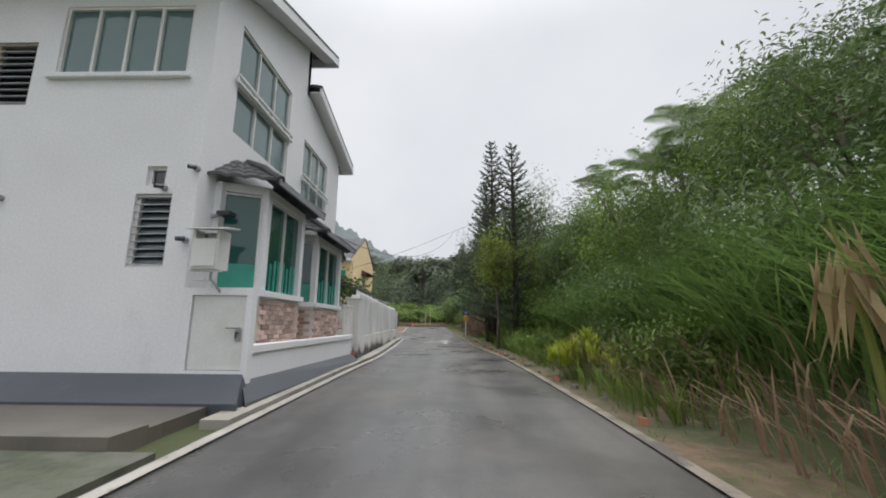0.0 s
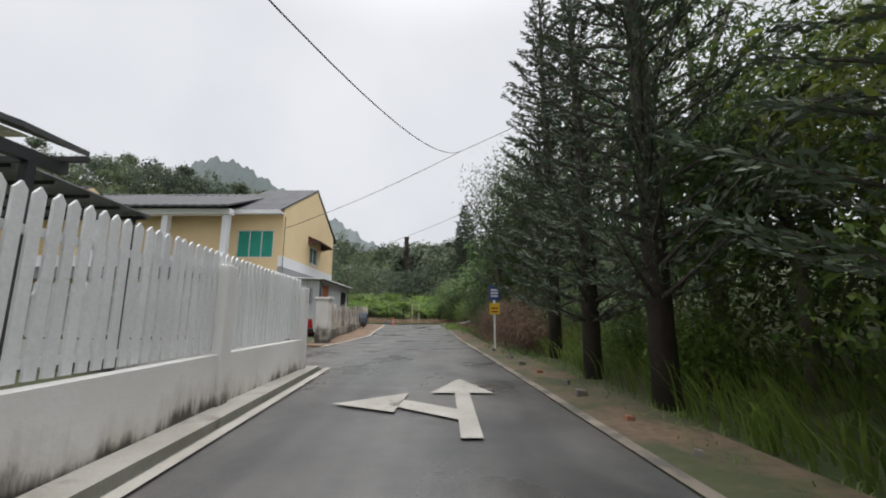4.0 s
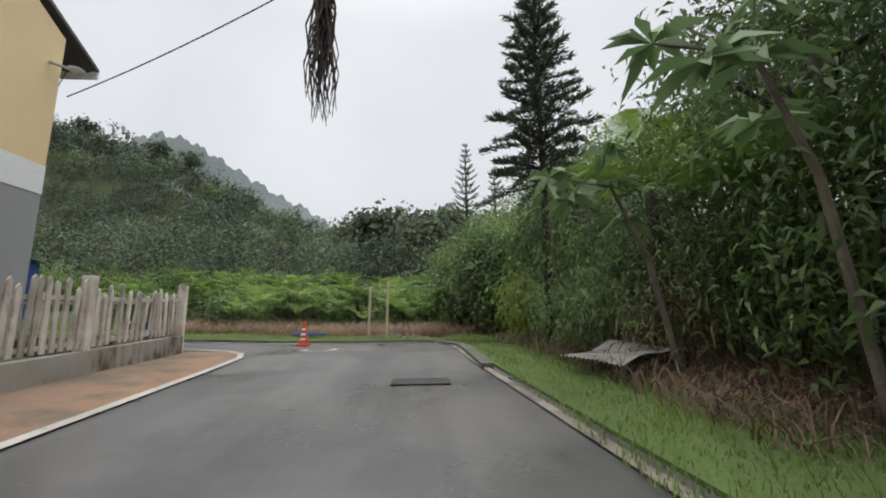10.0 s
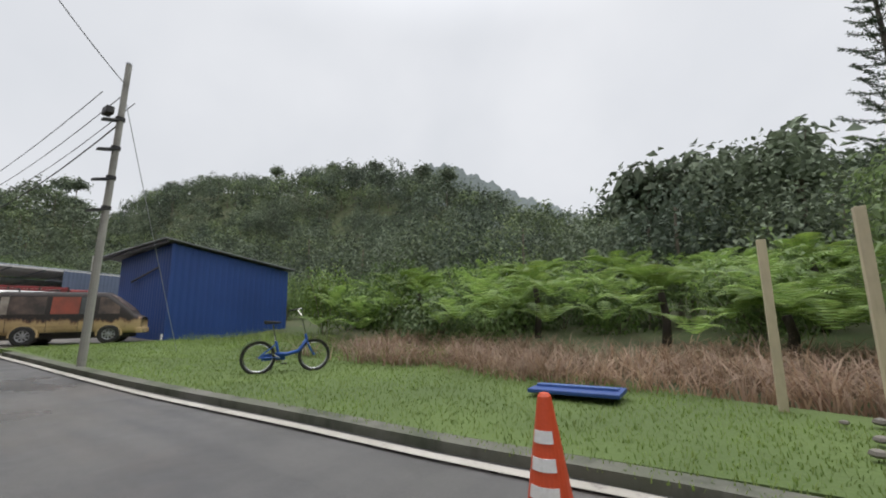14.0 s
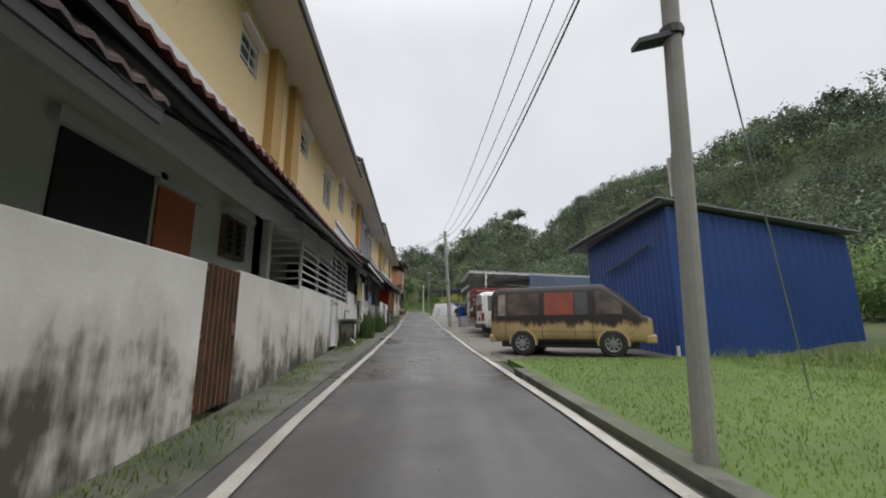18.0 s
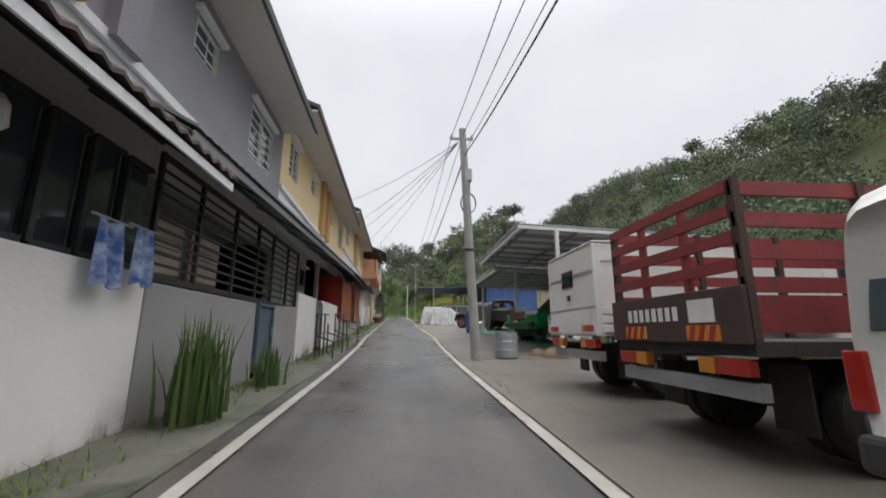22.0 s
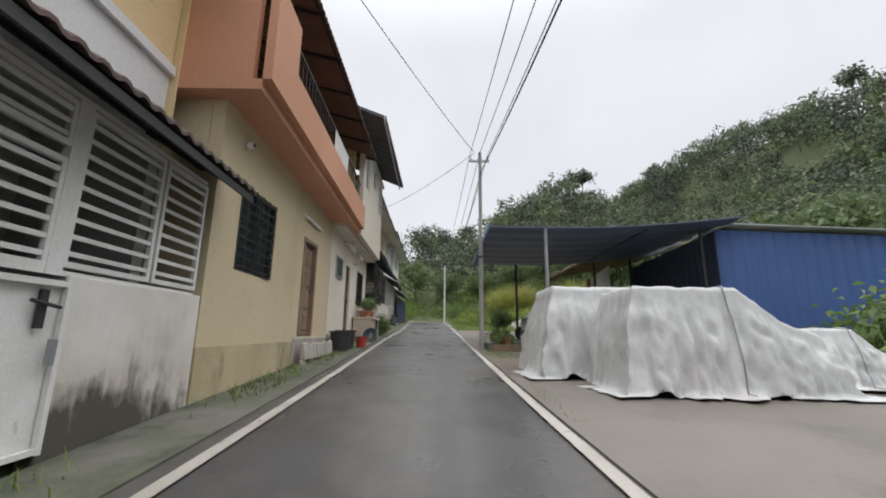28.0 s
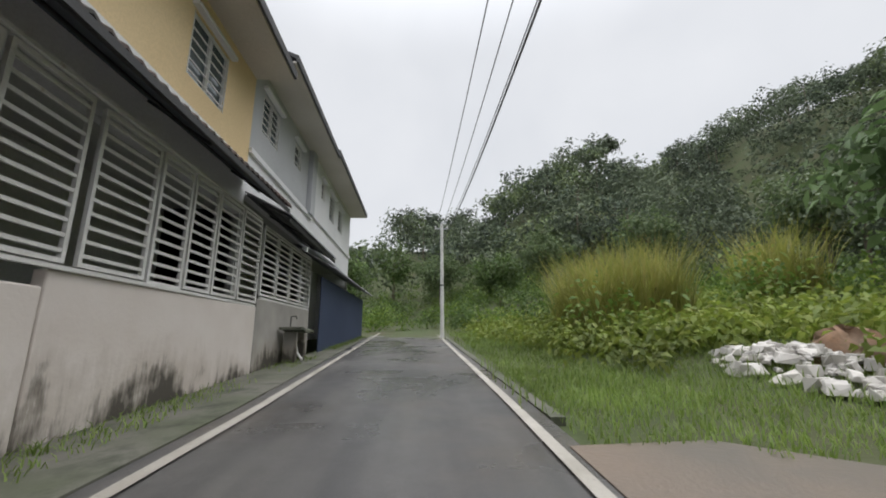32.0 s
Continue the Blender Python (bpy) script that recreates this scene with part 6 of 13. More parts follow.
part("roof", corrugated(Build(), -88.3, -96.6, 17.6, 7.9, 18.9, 7.2, 0.2, 0.02), M["roof_under"], o, there=True)

# ---------- the white corner house on the first road ----------
def win(parent, at, turn, w, h, leaves=2, pane="glass_dark", frame="white_metal", rail=None, louvres=0, sill=None, name="window", t=0.045):
    """A window whose outer face looks along +y turned by turn degrees; at: centre."""
    m = Matrix.Translation(at) @ Matrix.Rotation(radians(turn), 4, "Z")
    fr = holed(Build(), (w / 2, 0.02), (-w / 2, 0.02), 0.08, -h / 2, h / 2, [(t + (w - t) * k / leaves, (w - t) * (k + 1) / leaves, -h / 2 + t, h / 2 - t) for k in range(leaves)])
    f = part(name, fr.moved(m), M[frame], parent, there=True)
    for k in range(leaves):
        a, b = -w / 2 + t + (w - t) * k / leaves, -w / 2 + (w - t) * (k + 1) / leaves
        if louvres:
            for j in range(louvres):
                zz = -h / 2 + t + (h - 2 * t) * (j + 0.5) / louvres
                bl = Build()
                dz = (h - 2 * t) / louvres * 0.42
                bl.hexa([(a, -0.045, zz + dz - 0.006), (b, -0.045, zz + dz - 0.006), (b, 0.0, zz - dz - 0.006), (a, 0.0, zz - dz - 0.006), (a, -0.045, zz + dz), (b, -0.045, zz + dz), (b, 0.0, zz - dz), (a, 0.0, zz - dz)])
                part("louvre", bl.moved(m), M[pane], f, there=True)
        else:
            part("pane", Build().box(a, b, -0.03, -0.022, -h / 2 + t, h / 2 - t).moved(m), M[pane], f, there=True)
    if louvres:
        # near-black board paints the depth behind the louvres dark
        part("backing", Build().box(-w / 2 + t, w / 2 - t, -0.075, -0.065, -h / 2 + t, h / 2 - t).moved(m), M["dark"], f, there=True)
        for j in range(louvres + 1):
            zz = -h / 2 + t + (h - 2 * t) * j / louvres
            part("guard_bar", Build().rod((-w / 2, 0.04, zz), (w / 2, 0.04, zz), 0.009, 5).moved(m), M["grey_metal"], f, there=True)
    if rail is not None:
        r = Build()
        for zz in (rail, rail + 0.12):
            r.bar((-w / 2 - 0.08, 0.1, zz), (w / 2 + 0.08, 0.1, zz), 0.04)
        for c in (-w / 2 - 0.06, 0, w / 2 + 0.06):
            r.box(c - 0.02, c + 0.02, 0.0, 0.1, rail + 0.02, rail + 0.1)
        part("rail", r.moved(m), M["white_metal"], f, there=True)
    if sill:
        part("sill", Build().box(-w / 2 - 0.08, w / 2 + 0.08, 0, 0.12, -h / 2 - 0.09, -h / 2 - 0.01).moved(m), M[sill], f, there=True, bevel=0.012)
    return f


BRICK = Build().box(-0.105, 0.105, -0.02, 0.012, -0.033, 0.033).data("brick")
BRICK.materials.append(M["brick"])


def brick_panel(parent, a, b, z0, z1):
    """Mortar slab with single bricks standing proud of it, on the right of a->b."""
    d = Vector((b[0] - a[0], b[1] - a[1]))
    length, ang = d.length, math.atan2(d.y, d.x)
    d.normalize()
    n = Vector((d.y, -d.x))
    pan = part("brick_panel", Build().wall((a[0] - n.x * 0.04, a[1] - n.y * 0.04), (b[0] - n.x * 0.04, b[1] - n.y * 0.04), -0.04, z0, z1), M["mortar"], parent, there=True)
    o = base_of(parent)
    for r in range(int((z1 - z0) / 0.076)):
        s = 0.11 if r % 2 else 0.0
        while s + 0.21 <= length + 0.02:
            ob = new("brick", BRICK)
            c = Vector(a) + d * (s + 0.105) + n * (0.002 + 0.006 * RNG.random())
            ob.location = (c.x - o.x, c.y - o.y, z0 + 0.04 + r * 0.076 - o.z)
            ob.rotation_euler = (0, 0, ang + RNG.normal(0, 0.01))
            ob.parent = pan
            s += 0.222


def tile_roof(parent, quad, rows, cols, material, name="tile_roof", th=0.05, wave=0.03, lip=0.03):
    """Wavy overlapping tile courses over a four-cornered slope: low edge a-b, high edge d-c."""
    a, b, c, d = [Vector(q) for q in quad]
    us = np.linspace(0, 1, cols * 6 + 1)
    vs = []
    for r in range(rows):
        vs += [r / rows, (r + 0.93) / rows]
    vs.append(1.0)

    def fn(u, v):
        lo, hi = a.lerp(b, u), d.lerp(c, u)
        p = lo.lerp(hi, v)
        k = v * rows
        drop = lip * (1 - (k - math.floor(k))) if v < 1 else 0
        return (p.x, p.y, p.z + drop + wave * abs(math.sin(math.pi * u * cols)) - 0.02)

    return part(name, Build().sheet(fn, us, vs, th), material, parent, there=True)


def bay(parent, y0, y1, z0, zg0, zg1, out=-1.75, wall=-2.4):
    """Bay window with brick foot, white corner posts, green glass and tiled hip roof."""
    pts = [(wall, y0 - 0.32), (out, y0), (out, y1), (wall, y1 + 0.32)]
    o = part("bay_window", Build().add([(x, y, z) for z in (zg0 - 0.1, zg0) for x, y in pts], [(0, 1, 5, 4), (1, 2, 6, 5), (2, 3, 7, 6), (4, 5, 6, 7), (3, 2, 1, 0), (3, 0, 4, 7)]), M["white_wall"], parent, there=True)
    brick_panel(o, (wall, y0 - 0.32), (out, y0), z0, zg0 - 0.1)
    brick_panel(o, (out, y0), (out, y1), z0, zg0 - 0.1)
    brick_panel(o, (out, y1), (wall, y1 + 0.32), z0, zg0 - 0.1)
    part("sill_band", Build().add([(x + (0.07 if i in (1, 2) else 0), y + (-0.05, -0.05, 0.05, 0.05)[i], z) for z in (zg0 - 0.06, zg0 + 0.03) for i, (x, y) in enumerate(pts)],
                                  [(0, 1, 5, 4), (1, 2, 6, 5), (2, 3, 7, 6), (4, 5, 6, 7), (3, 2, 1, 0)]), M["white_wall"], o, there=True)
    for k, (x, y) in enumerate([(out - 0.06, y0 + 0.05), (out - 0.06, y1 - 0.05), (wall + 0.02, y0 - 0.3), (wall + 0.02, y1 + 0.3)]):
        part("corner_post", Build().box(x - 0.075, x + 0.075, y - 0.075, y + 0.075, zg0, zg1 + 0.12), M["white_wall"], o, there=True, bevel=0.01)
    part("head_beam", Build().add([(x, y, z) for z in (zg1, zg1 + 0.14) for x, y in pts], [(0, 1, 5, 4), (1, 2, 6, 5), (2, 3, 7, 6), (4, 5, 6, 7), (3, 2, 1, 0)]), M["white_wall"], o, there=True)
    zc, h = (zg0 + zg1) / 2, zg1 - zg0
    fl = win(o, (out - 0.05, (y0 + y1) / 2, zc), -90, y1 - y0 - 0.2, h - 0.04, 2, "glass_green", name="front_light", t=0.022)
    half_w = (y1 - y0 - 0.2) / 2
    for a, b in ((-half_w + 0.03, -0.015), (0.015, half_w - 0.03)):
        fn = lambda u, v: (a + (b - a) * u, -0.021 + 0.004 * math.sin(26 * u), -h / 2 + 0.05 + (0.5 + 0.05 * math.sin(9 * u)) * v)  # noqa: E731
        part("curtain", Build().grid(fn, np.linspace(0, 1, 24), [0, 1]).moved(Matrix.Translation((out - 0.05, (y0 + y1) / 2, zc)) @ Matrix.Rotation(radians(-90), 4, "Z")), M["teal_glass"], fl, "gathered teal half curtain", there=True)
    for ya, yb in ((y0 - 0.29, y0), (y1, y1 + 0.29)):
        cx, cy = (wall + out) / 2, (ya + yb) / 2
        ang = math.degrees(math.atan2(yb - ya, out - wall))
        turn = ang + 180 if ya < y0 else -ang
        sl = win(o, (cx, cy, zc), turn, 0.55, h - 0.04, 1, "glass_green", name="side_light", t=0.025)
        part("frosted_pane", Build().box(-0.25, 0.25, -0.021, -0.017, -h / 2 + 0.05, -h / 2 + 0.42).moved(Matrix.Translation((cx, cy, zc)) @ Matrix.Rotation(radians(turn), 4, "Z")), M["teal_glass"], sl, "pale teal frosted lower pane", there=True)
    e, zt = 0.3, zg1 + 0.17
    lo = [(wall, y0 - 0.62, zt), (out + e, y0 - 0.28, zt), (out + e, y1 + 0.28, zt), (wall, y1 + 0.62, zt)]
    hi = [(wall, y0 + 0.1, zt + 0.5), (wall + 0.12, y0 + 0.25, zt + 0.5), (wall + 0.12, y1 - 0.25, zt + 0.5), (wall, y1 - 0.1, zt + 0.5)]
    roof = tile_roof(o, (lo[1], lo[2], hi[2], hi[1]), 4, 7, M["roof_dark"])
    tile_roof(o, (lo[0], lo[1], hi[1], hi[0]), 4, 4, M["roof_dark"], "tile_hip")
    tile_roof(o, (lo[2], lo[3], hi[3], hi[2]), 4, 4, M["roof_dark"], "tile_hip")
    for p, q in ((lo[1], hi[1]), (lo[2], hi[2])):
        part("hip_cap", Build().tube([p, tuple(Vector(p).lerp(Vector(q), 0.5) + Vector((0, 0, 0.05))), q], 0.07, 8), M["roof_dark"], roof, there=True)
    part("gutter_board", Build().bar((out + e, y0 - 0.3, zt - 0.03), (out + e, y1 + 0.3, zt - 0.03), 0.03, 0.1), M["roof_under"], roof, there=True)
    return o


def white_house():
    z0 = -0.1
    at = thing("white_house", (-7.2, -19.8, z0), "white rendered two-storey house with green-glazed bay windows and dark tiled roofs", "house")
    ye, xe = -16.5, -12.0
    # side wall towards the road
    part("side_wall", holed(Build(), (-2.4, -22.9), (-2.4, ye - 0.2), 0.2, z0, 6.16, [(0.5, 2.6, 4.1, 6.1), (3.5, 5.3, 3.85, 5.45), (0.45, 2.3, 0.77, 3.05), (2.8, 5.2, 0.77, 2.85)]), M["white_wall"], at, there=True)
    part("upper_side_wall", Build().add([(x, y, z) for x in (-2.4, -2.6) for y, z in ((-22.9, 6.162), (ye, 6.162), (-19.3, 6.66), (-19.3, 7.96), (-22.9, 6.6))],
                                        [(0, 1, 2, 3, 4), (9, 8, 7, 6, 5), (1, 6, 7, 2), (2, 7, 8, 3), (3, 8, 9, 4), (4, 9, 5, 0)]), M["white_wall"], at, there=True)
    part("front_wall", holed(Build(), (xe, -23.1), (-2.4, -23.1), 0.2, z0, 6.5, [(12 - 4.8, 12 - 2.77, 4.7, 5.87), (12 - 5.8, 12 - 5.15, 4.2, 5.25), (12 - 3.15, 12 - 2.87, 2.93, 3.23), (12 - 3.27, 12 - 2.74, 1.77, 2.82), (12 - 6.6, 12 - 5.9, 1.2, 2.6)]), M["white_wall"], at, there=True)
    part("back_wall", Build().box(xe, -2.4, ye - 0.2, ye, z0, 6.1), M["white_wall"], at, there=True)
    part("end_wall", Build().box(xe, xe + 0.2, -22.9, ye - 0.2, z0, 6.1), M["white_wall"], at, there=True)
    part("upper_floor", Build().box(xe + 0.2, -2.6, -22.9, ye - 0.2, 3.3, 3.45), M["inner_wall"], at, there=True)
    part("room_divider", Build().box(-4.6, -4.5, -22.9, ye - 0.2, z0, 6.1), M["palegrey_wall"], at, there=True)
    win(at, (-3.785, -23.06, 5.285), 180, 2.03, 1.17, 4, "glass_grey_green", sill="white_wall")
    win(at, (-5.475, -23.05, 4.725), 180, 0.65, 1.05, 1, "glass_dark", louvres=9, frame="wood_grey")
    win(at, (-3.01, -23.03, 3.08), 180, 0.28, 0.3, 1, "glass_dark", sill=None)
    win(at, (-3.005, -23.03, 2.295), 180, 0.53, 1.05, 1, "glass_grey", louvres=9)
    win(at, (-6.25, -23.03, 1.9), 180, 0.7, 1.4, 1, "glass_dark", frame="brown_door")
    win(at, (-2.45, -21.35, 5.1), -90, 2.1, 2.0, 3, "glass_grey_green", rail=-0.12)
    part("transom", Build().box(-2.49, -2.39, -22.4, -20.3, 4.93, 5.0), M["white_metal"], at, there=True)
    win(at, (-2.45, -18.5, 4.65), -90, 1.8, 1.6, 3, "glass_grey_green", rail=-0.25)
    for x0 in (-6.7, -6.9):
        part("ledge", Build().box(-6.6, -5.5, -23.35, -23.1, 3.55 if x0 > -6.8 else 3.2, 3.62 if x0 > -6.8 else 3.26), M["roof_dark"], at, there=True)
    # roofs: the tall slope over the front, the lower one over the back
    for nm, q in (("main_roof", ((-12.4, -23.75, 6.42), (-2.0, -23.75, 6.42), (-2.0, -18.4, 8.43), (-12.4, -18.4, 8.43))), ("lower_roof", ((-12.4, -15.9, 6.22), (-2.1, -15.9, 6.22), (-2.1, -19.28, 6.98), (-12.4, -19.28, 6.98))), ("rear_roof", ((-12.4, -13.3, 6.15), (-3.8, -13.3, 6.15), (-3.8, -15.88, 6.75), (-12.4, -15.88, 6.75)))):
        a, b, c, d = [Vector(p) for p in q]
        roof = part(nm, Build().sheet(lambda u, v: tuple(a.lerp(b, u).lerp(d.lerp(c, u), v) + Vector((0, 0, 0.02 * math.sin(u * 130)))), np.linspace(0, 1, 120), np.linspace(0, 1, 8), 0.08), M["roof_dark"], at, there=True)
        dn = Vector((0, 0, -0.085))
        part("bargeboard", Build().hexa([b + dn + Vector((-0.05, 0, -0.2)), b + dn + Vector((0, 0, -0.2)), c + dn + Vector((0, 0, -0.2)), c + dn + Vector((-0.05, 0, -0.2)), b + dn + Vector((-0.05, 0, 0)), b + dn, c + dn, c + dn + Vector((-0.05, 0, 0))]), M["white_wall"], roof, there=True)
        part("soffit", Build().hexa([b + Vector((-0.39, 0, -0.22)), b + Vector((-0.055, 0, -0.22)), c + Vector((-0.055, 0, -0.22)), c + Vector((-0.38, 0, -0.22)), b + Vector((-0.38, 0, -0.19)), b + Vector((-0.055, 0, -0.19)), c + Vector((-0.055, 0, -0.19)), c + Vector((-0.38, 0, -0.19))]), M["white_wall"], roof, there=True)
        e0, e1 = (c, d) if nm == "main_roof" else (b, a)
        part("eave_board", Build().bar(e0 + Vector((0, 0.02, -0.2)), e1 + Vector((0, 0.02, -0.2)), 0.05, 0.26), M["white_wall"], roof, there=True)
    part("step_wall", Build().box(-12, -2.4, -19.46, -19.3, 6.6, 7.94), M["white_wall"], at, there=True)
    bay(at, -22.3, -20.72, 0.7, 1.5, 3.04)
    bay(at, -19.85, -18.0, 0.7, 1.44, 2.8)
    # low boundary wall with door, planter ledge and tiled step
    part("rear_wing", Build().add([(x, y, z) for x in (-4.2, -11.9) for y, z in ((-16.5, 3.3), (-13.75, 3.3), (-13.75, 6.05), (-15.9, 6.5), (-16.5, 6.2))],
                                  [(0, 1, 2, 3, 4), (9, 8, 7, 6, 5), (0, 5, 6, 1), (1, 6, 7, 2), (2, 7, 8, 3), (3, 8, 9, 4), (4, 9, 5, 0)]), M["white_wall"], at, there=True)
    aw = tile_roof(at, ((-6.0, -15.6, 3.08), (-2.25, -15.6, 3.08), (-2.25, -16.49, 3.62), (-6.0, -16.49, 3.62)), 3, 18, M["roof_dark"], "rear_awning")
    part("awning_soffit", Build().hexa([(-5.9, -15.68, 2.98), (-2.3, -15.68, 2.98), (-2.3, -16.49, 3.46), (-5.9, -16.49, 3.46), (-5.9, -15.68, 3.02), (-2.3, -15.68, 3.02), (-2.3, -16.49, 3.5), (-5.9, -16.49, 3.5)]), M["roof_under"], aw, there=True)
    part("annex_wall", Build().add([(x, y, z) for x in (-4.2, -4.35) for y, z in ((-16.45, 0.0), (-10.7, 0.0), (-10.7, 3.32), (-13.2, 4.14), (-16.45, 5.2))],
                                   [(0, 1, 2, 3, 4), (9, 8, 7, 6, 5), (0, 5, 6, 1), (1, 6, 7, 2), (2, 7, 8, 3), (3, 8, 9, 4), (4, 9, 5, 0)]), M["white_wall"], at, there=True)
    part("planter_wall", Build().wall((-1.5, -17.5), (-1.5, -23.0), -0.14, z0, 0.63), M["white_wall"], at, there=True, bevel=0.01)
    part("foot_skirt", Build().hexa([(-1.5, -23.1, -0.1), (-1.5, -17.45, -0.1), (-1.28, -17.45, -0.1), (-1.28, -23.4, -0.1), (-1.5, -23.1, 0.3), (-1.5, -17.45, 0.24), (-1.28, -17.45, 0.075), (-1.28, -23.4, 0.075)]), M["apron"], at, "dark painted sloping foot of the wall", there=True)
    part("foot_skirt", Build().hexa([(-12, -23.1, -0.1), (-12, -23.6, -0.1), (-1.28, -23.6, -0.1), (-1.28, -23.1, -0.1), (-12, -23.1, 0.4), (-12, -23.6, 0.11), (-1.28, -23.6, 0.11), (-1.5, -23.1, 0.38)]), M["apron"], at, "dark painted sloping foot of the wall", there=True)
    part("planter_cap", Build().box(-1.68, -1.465, -23.0, -17.46, 0.632, 0.74), M["white_wall"], at, there=True, bevel=0.012)
    part("porch_front", holed(Build(), (-2.398, -23.1), (-1.46, -23.1), 0.14, z0, 1.5, [(0.12, 0.86, 0.42, 1.4)]), M["white_wall"], at, there=True)
    part("planter_bed", Build().box(-2.38, -1.69, -22.9, -17.5, 0.4, 0.69), M["mortar"], at, there=True)
    dr = part("steel_door", Build().box(-2.27, -1.55, -23.07, -23.03, 0.43, 1.39), M["white_metal"], at, "white painted steel door in the low wall", there=True, bevel=0.008)
    part("handle", Build().rod((-1.62, -23.14, 0.84), (-1.62, -23.14, 0.92), 0.012).rod((-1.62, -23.14, 0.9), (-1.62, -23.06, 0.9), 0.012), M["dark_metal"], dr, there=True)
    part("lock", Build().box(-1.66, -1.58, -23.09, -23.07, 0.8, 0.95), M["grey_metal"], dr, there=True)
    part("bolt", Build().rod((-1.78, -23.11, 0.97), (-1.58, -23.11, 0.97), 0.01), M["grey_metal"], dr, there=True)
    bx = part("meter_box", Build().box(-2.2, -1.84, -23.36, -23.1, 1.72, 2.12).box(-2.2, -2.16, -23.36, -23.1, 2.122, 2.24).box(-1.88, -1.84, -23.36, -23.1, 2.122, 2.24).box(-2.159, -1.881, -23.14, -23.1, 2.122, 2.24), M["white_metal"], at, "white steel meter box on the wall", there=True)
    part("lid", Build().hexa([(-2.25, -23.45, 2.23), (-1.72, -23.45, 2.23), (-1.72, -23.1, 2.29), (-2.25, -23.1, 2.29), (-2.25, -23.45, 2.25), (-1.72, -23.45, 2.25), (-1.72, -23.1, 2.31), (-2.25, -23.1, 2.31)]), M["white_metal"], bx, there=True)
    part("box_door", Build().box(-2.17, -1.87, -23.375, -23.361, 1.75, 2.1), M["white_metal"], bx, there=True, bevel=0.004)
    part("bracket", Build().bar((-2.24, -23.3, 1.7), (-1.8, -23.3, 1.7), 0.03).bar((-2.24, -23.2, 1.58), (-2.0, -23.2, 1.58), 0.02), M["white_metal"], bx, there=True)
    part("supply_pipe", Build().tube([(-2.0, -23.2, 1.7), (-2.0, -23.2, 1.6), (-1.93, -23.18, 1.52), (-1.9, -23.12, 1.44)], 0.016, 7), M["grey_metal"], bx, there=True, smooth=True)
    for x, z in ((-2.42, 3.18), (-2.86, 2.9), (-5.2, 2.75), (-2.46, 2.15)):
        la = part("wall_lamp", Build().rod((x, -23.1, z), (x, -23.16, z), 0.045, 12), M["grey_metal"], at, there=True)
        part("bulb", Build().rod((x, -23.15, z + 0.01), (x - 0.05, -23.24, z - 0.01), 0.032, 10), M["glass_dark"], la, there=True)
    for y in (-22.7, -20.3, -17.4):
        la = part("spot_lamp", Build().rod((-2.4, y, 2.6), (-2.25, y, 2.62), 0.03, 8), M["grey_metal"], at, there=True)
        part("lamp_head", Build().box(-2.27, -2.08, y - 0.1, y + 0.1, 2.6, 2.66), M["dark_metal"], la, there=True)
    part("chime", Build().rod((-2.36, -17.3, 1.5), (-2.36, -17.3, 2.35), 0.012, 5).lathe([(0.07, 0), (0.04, 0.08), (0.005, 0.12)], (-2.36, -17.3, 2.2), 10), M["dark_metal"], at, there=True)
    part("tile_step", Build().box(-2.3, -1.5, -17.44, -16.95, z0, 0.26), M["terracotta"], at, there=True, bevel=0.01)


M["glass_grey_green"] = glass("grey_green_window_glass", (0.10, 0.17, 0.17), 0.05)
white_house()


def lattice_gate():
    at = thing("lattice_gate", (-1.62, -17.45, 0.26), "white painted steel gate with diagonal lattice", "gate")
    f = Build()
    for y in (-17.9, -16.97):
        f.bar((-1.62, y, 0.26), (-1.62, y, 1.52), 0.045)
    for z in (0.32, 0.72, 1.5):
        f.bar((-1.62, -17.9, z), (-1.62, -16.97, z), 0.04)
    part("frame", f, M["white_metal"], at, there=True)
    part("kick_panel", Build().box(-1.63, -1.61, -17.88, -16.99, 0.3, 0.7), M["white_metal"], at, there=True)
    w, h = 0.89, 0.78
    for k in range(-5, 9):
        for sgn in (1, -1):
            c = k * 0.125
            a0, b0 = c, c + h * 0.6
            lo, hi = max(0, (0 - a0) / (b0 - a0)), min(1, (w - a0) / (b0 - a0))
            if hi - lo > 0.08:
                ys = [a0 + (b0 - a0) * q for q in (lo, hi)]
                if sgn < 0:
                    ys = [w - q for q in ys]
                part("lattice_bar", Build().bar((-1.62 + 0.012 * sgn, -17.88 + ys[0], 0.72 + h * lo), (-1.62 + 0.012 * sgn, -17.88 + ys[1], 0.72 + h * hi), 0.018), M["white_metal"], at, there=True)
    o = thing("gate_post", (-1.62, -16.65, 0.1), "square white rendered gate post with flat cap", "gate post")
    part("shaft", Build().box(-1.82, -1.45, -16.92, -16.4, 0.0, 1.72), M["white_clean"], o, there=True, bevel=0.015)
    part("cap", Build().box(-1.85, -1.42, -16.95, -16.37, 1.72, 1.78), M["white_clean"], o, there=True, bevel=0.01)
    part("foot_band", Build().box(-1.84, -1.43, -16.94, -16.38, -0.02, 0.16), M["apron"], o, there=True)


lattice_gate()


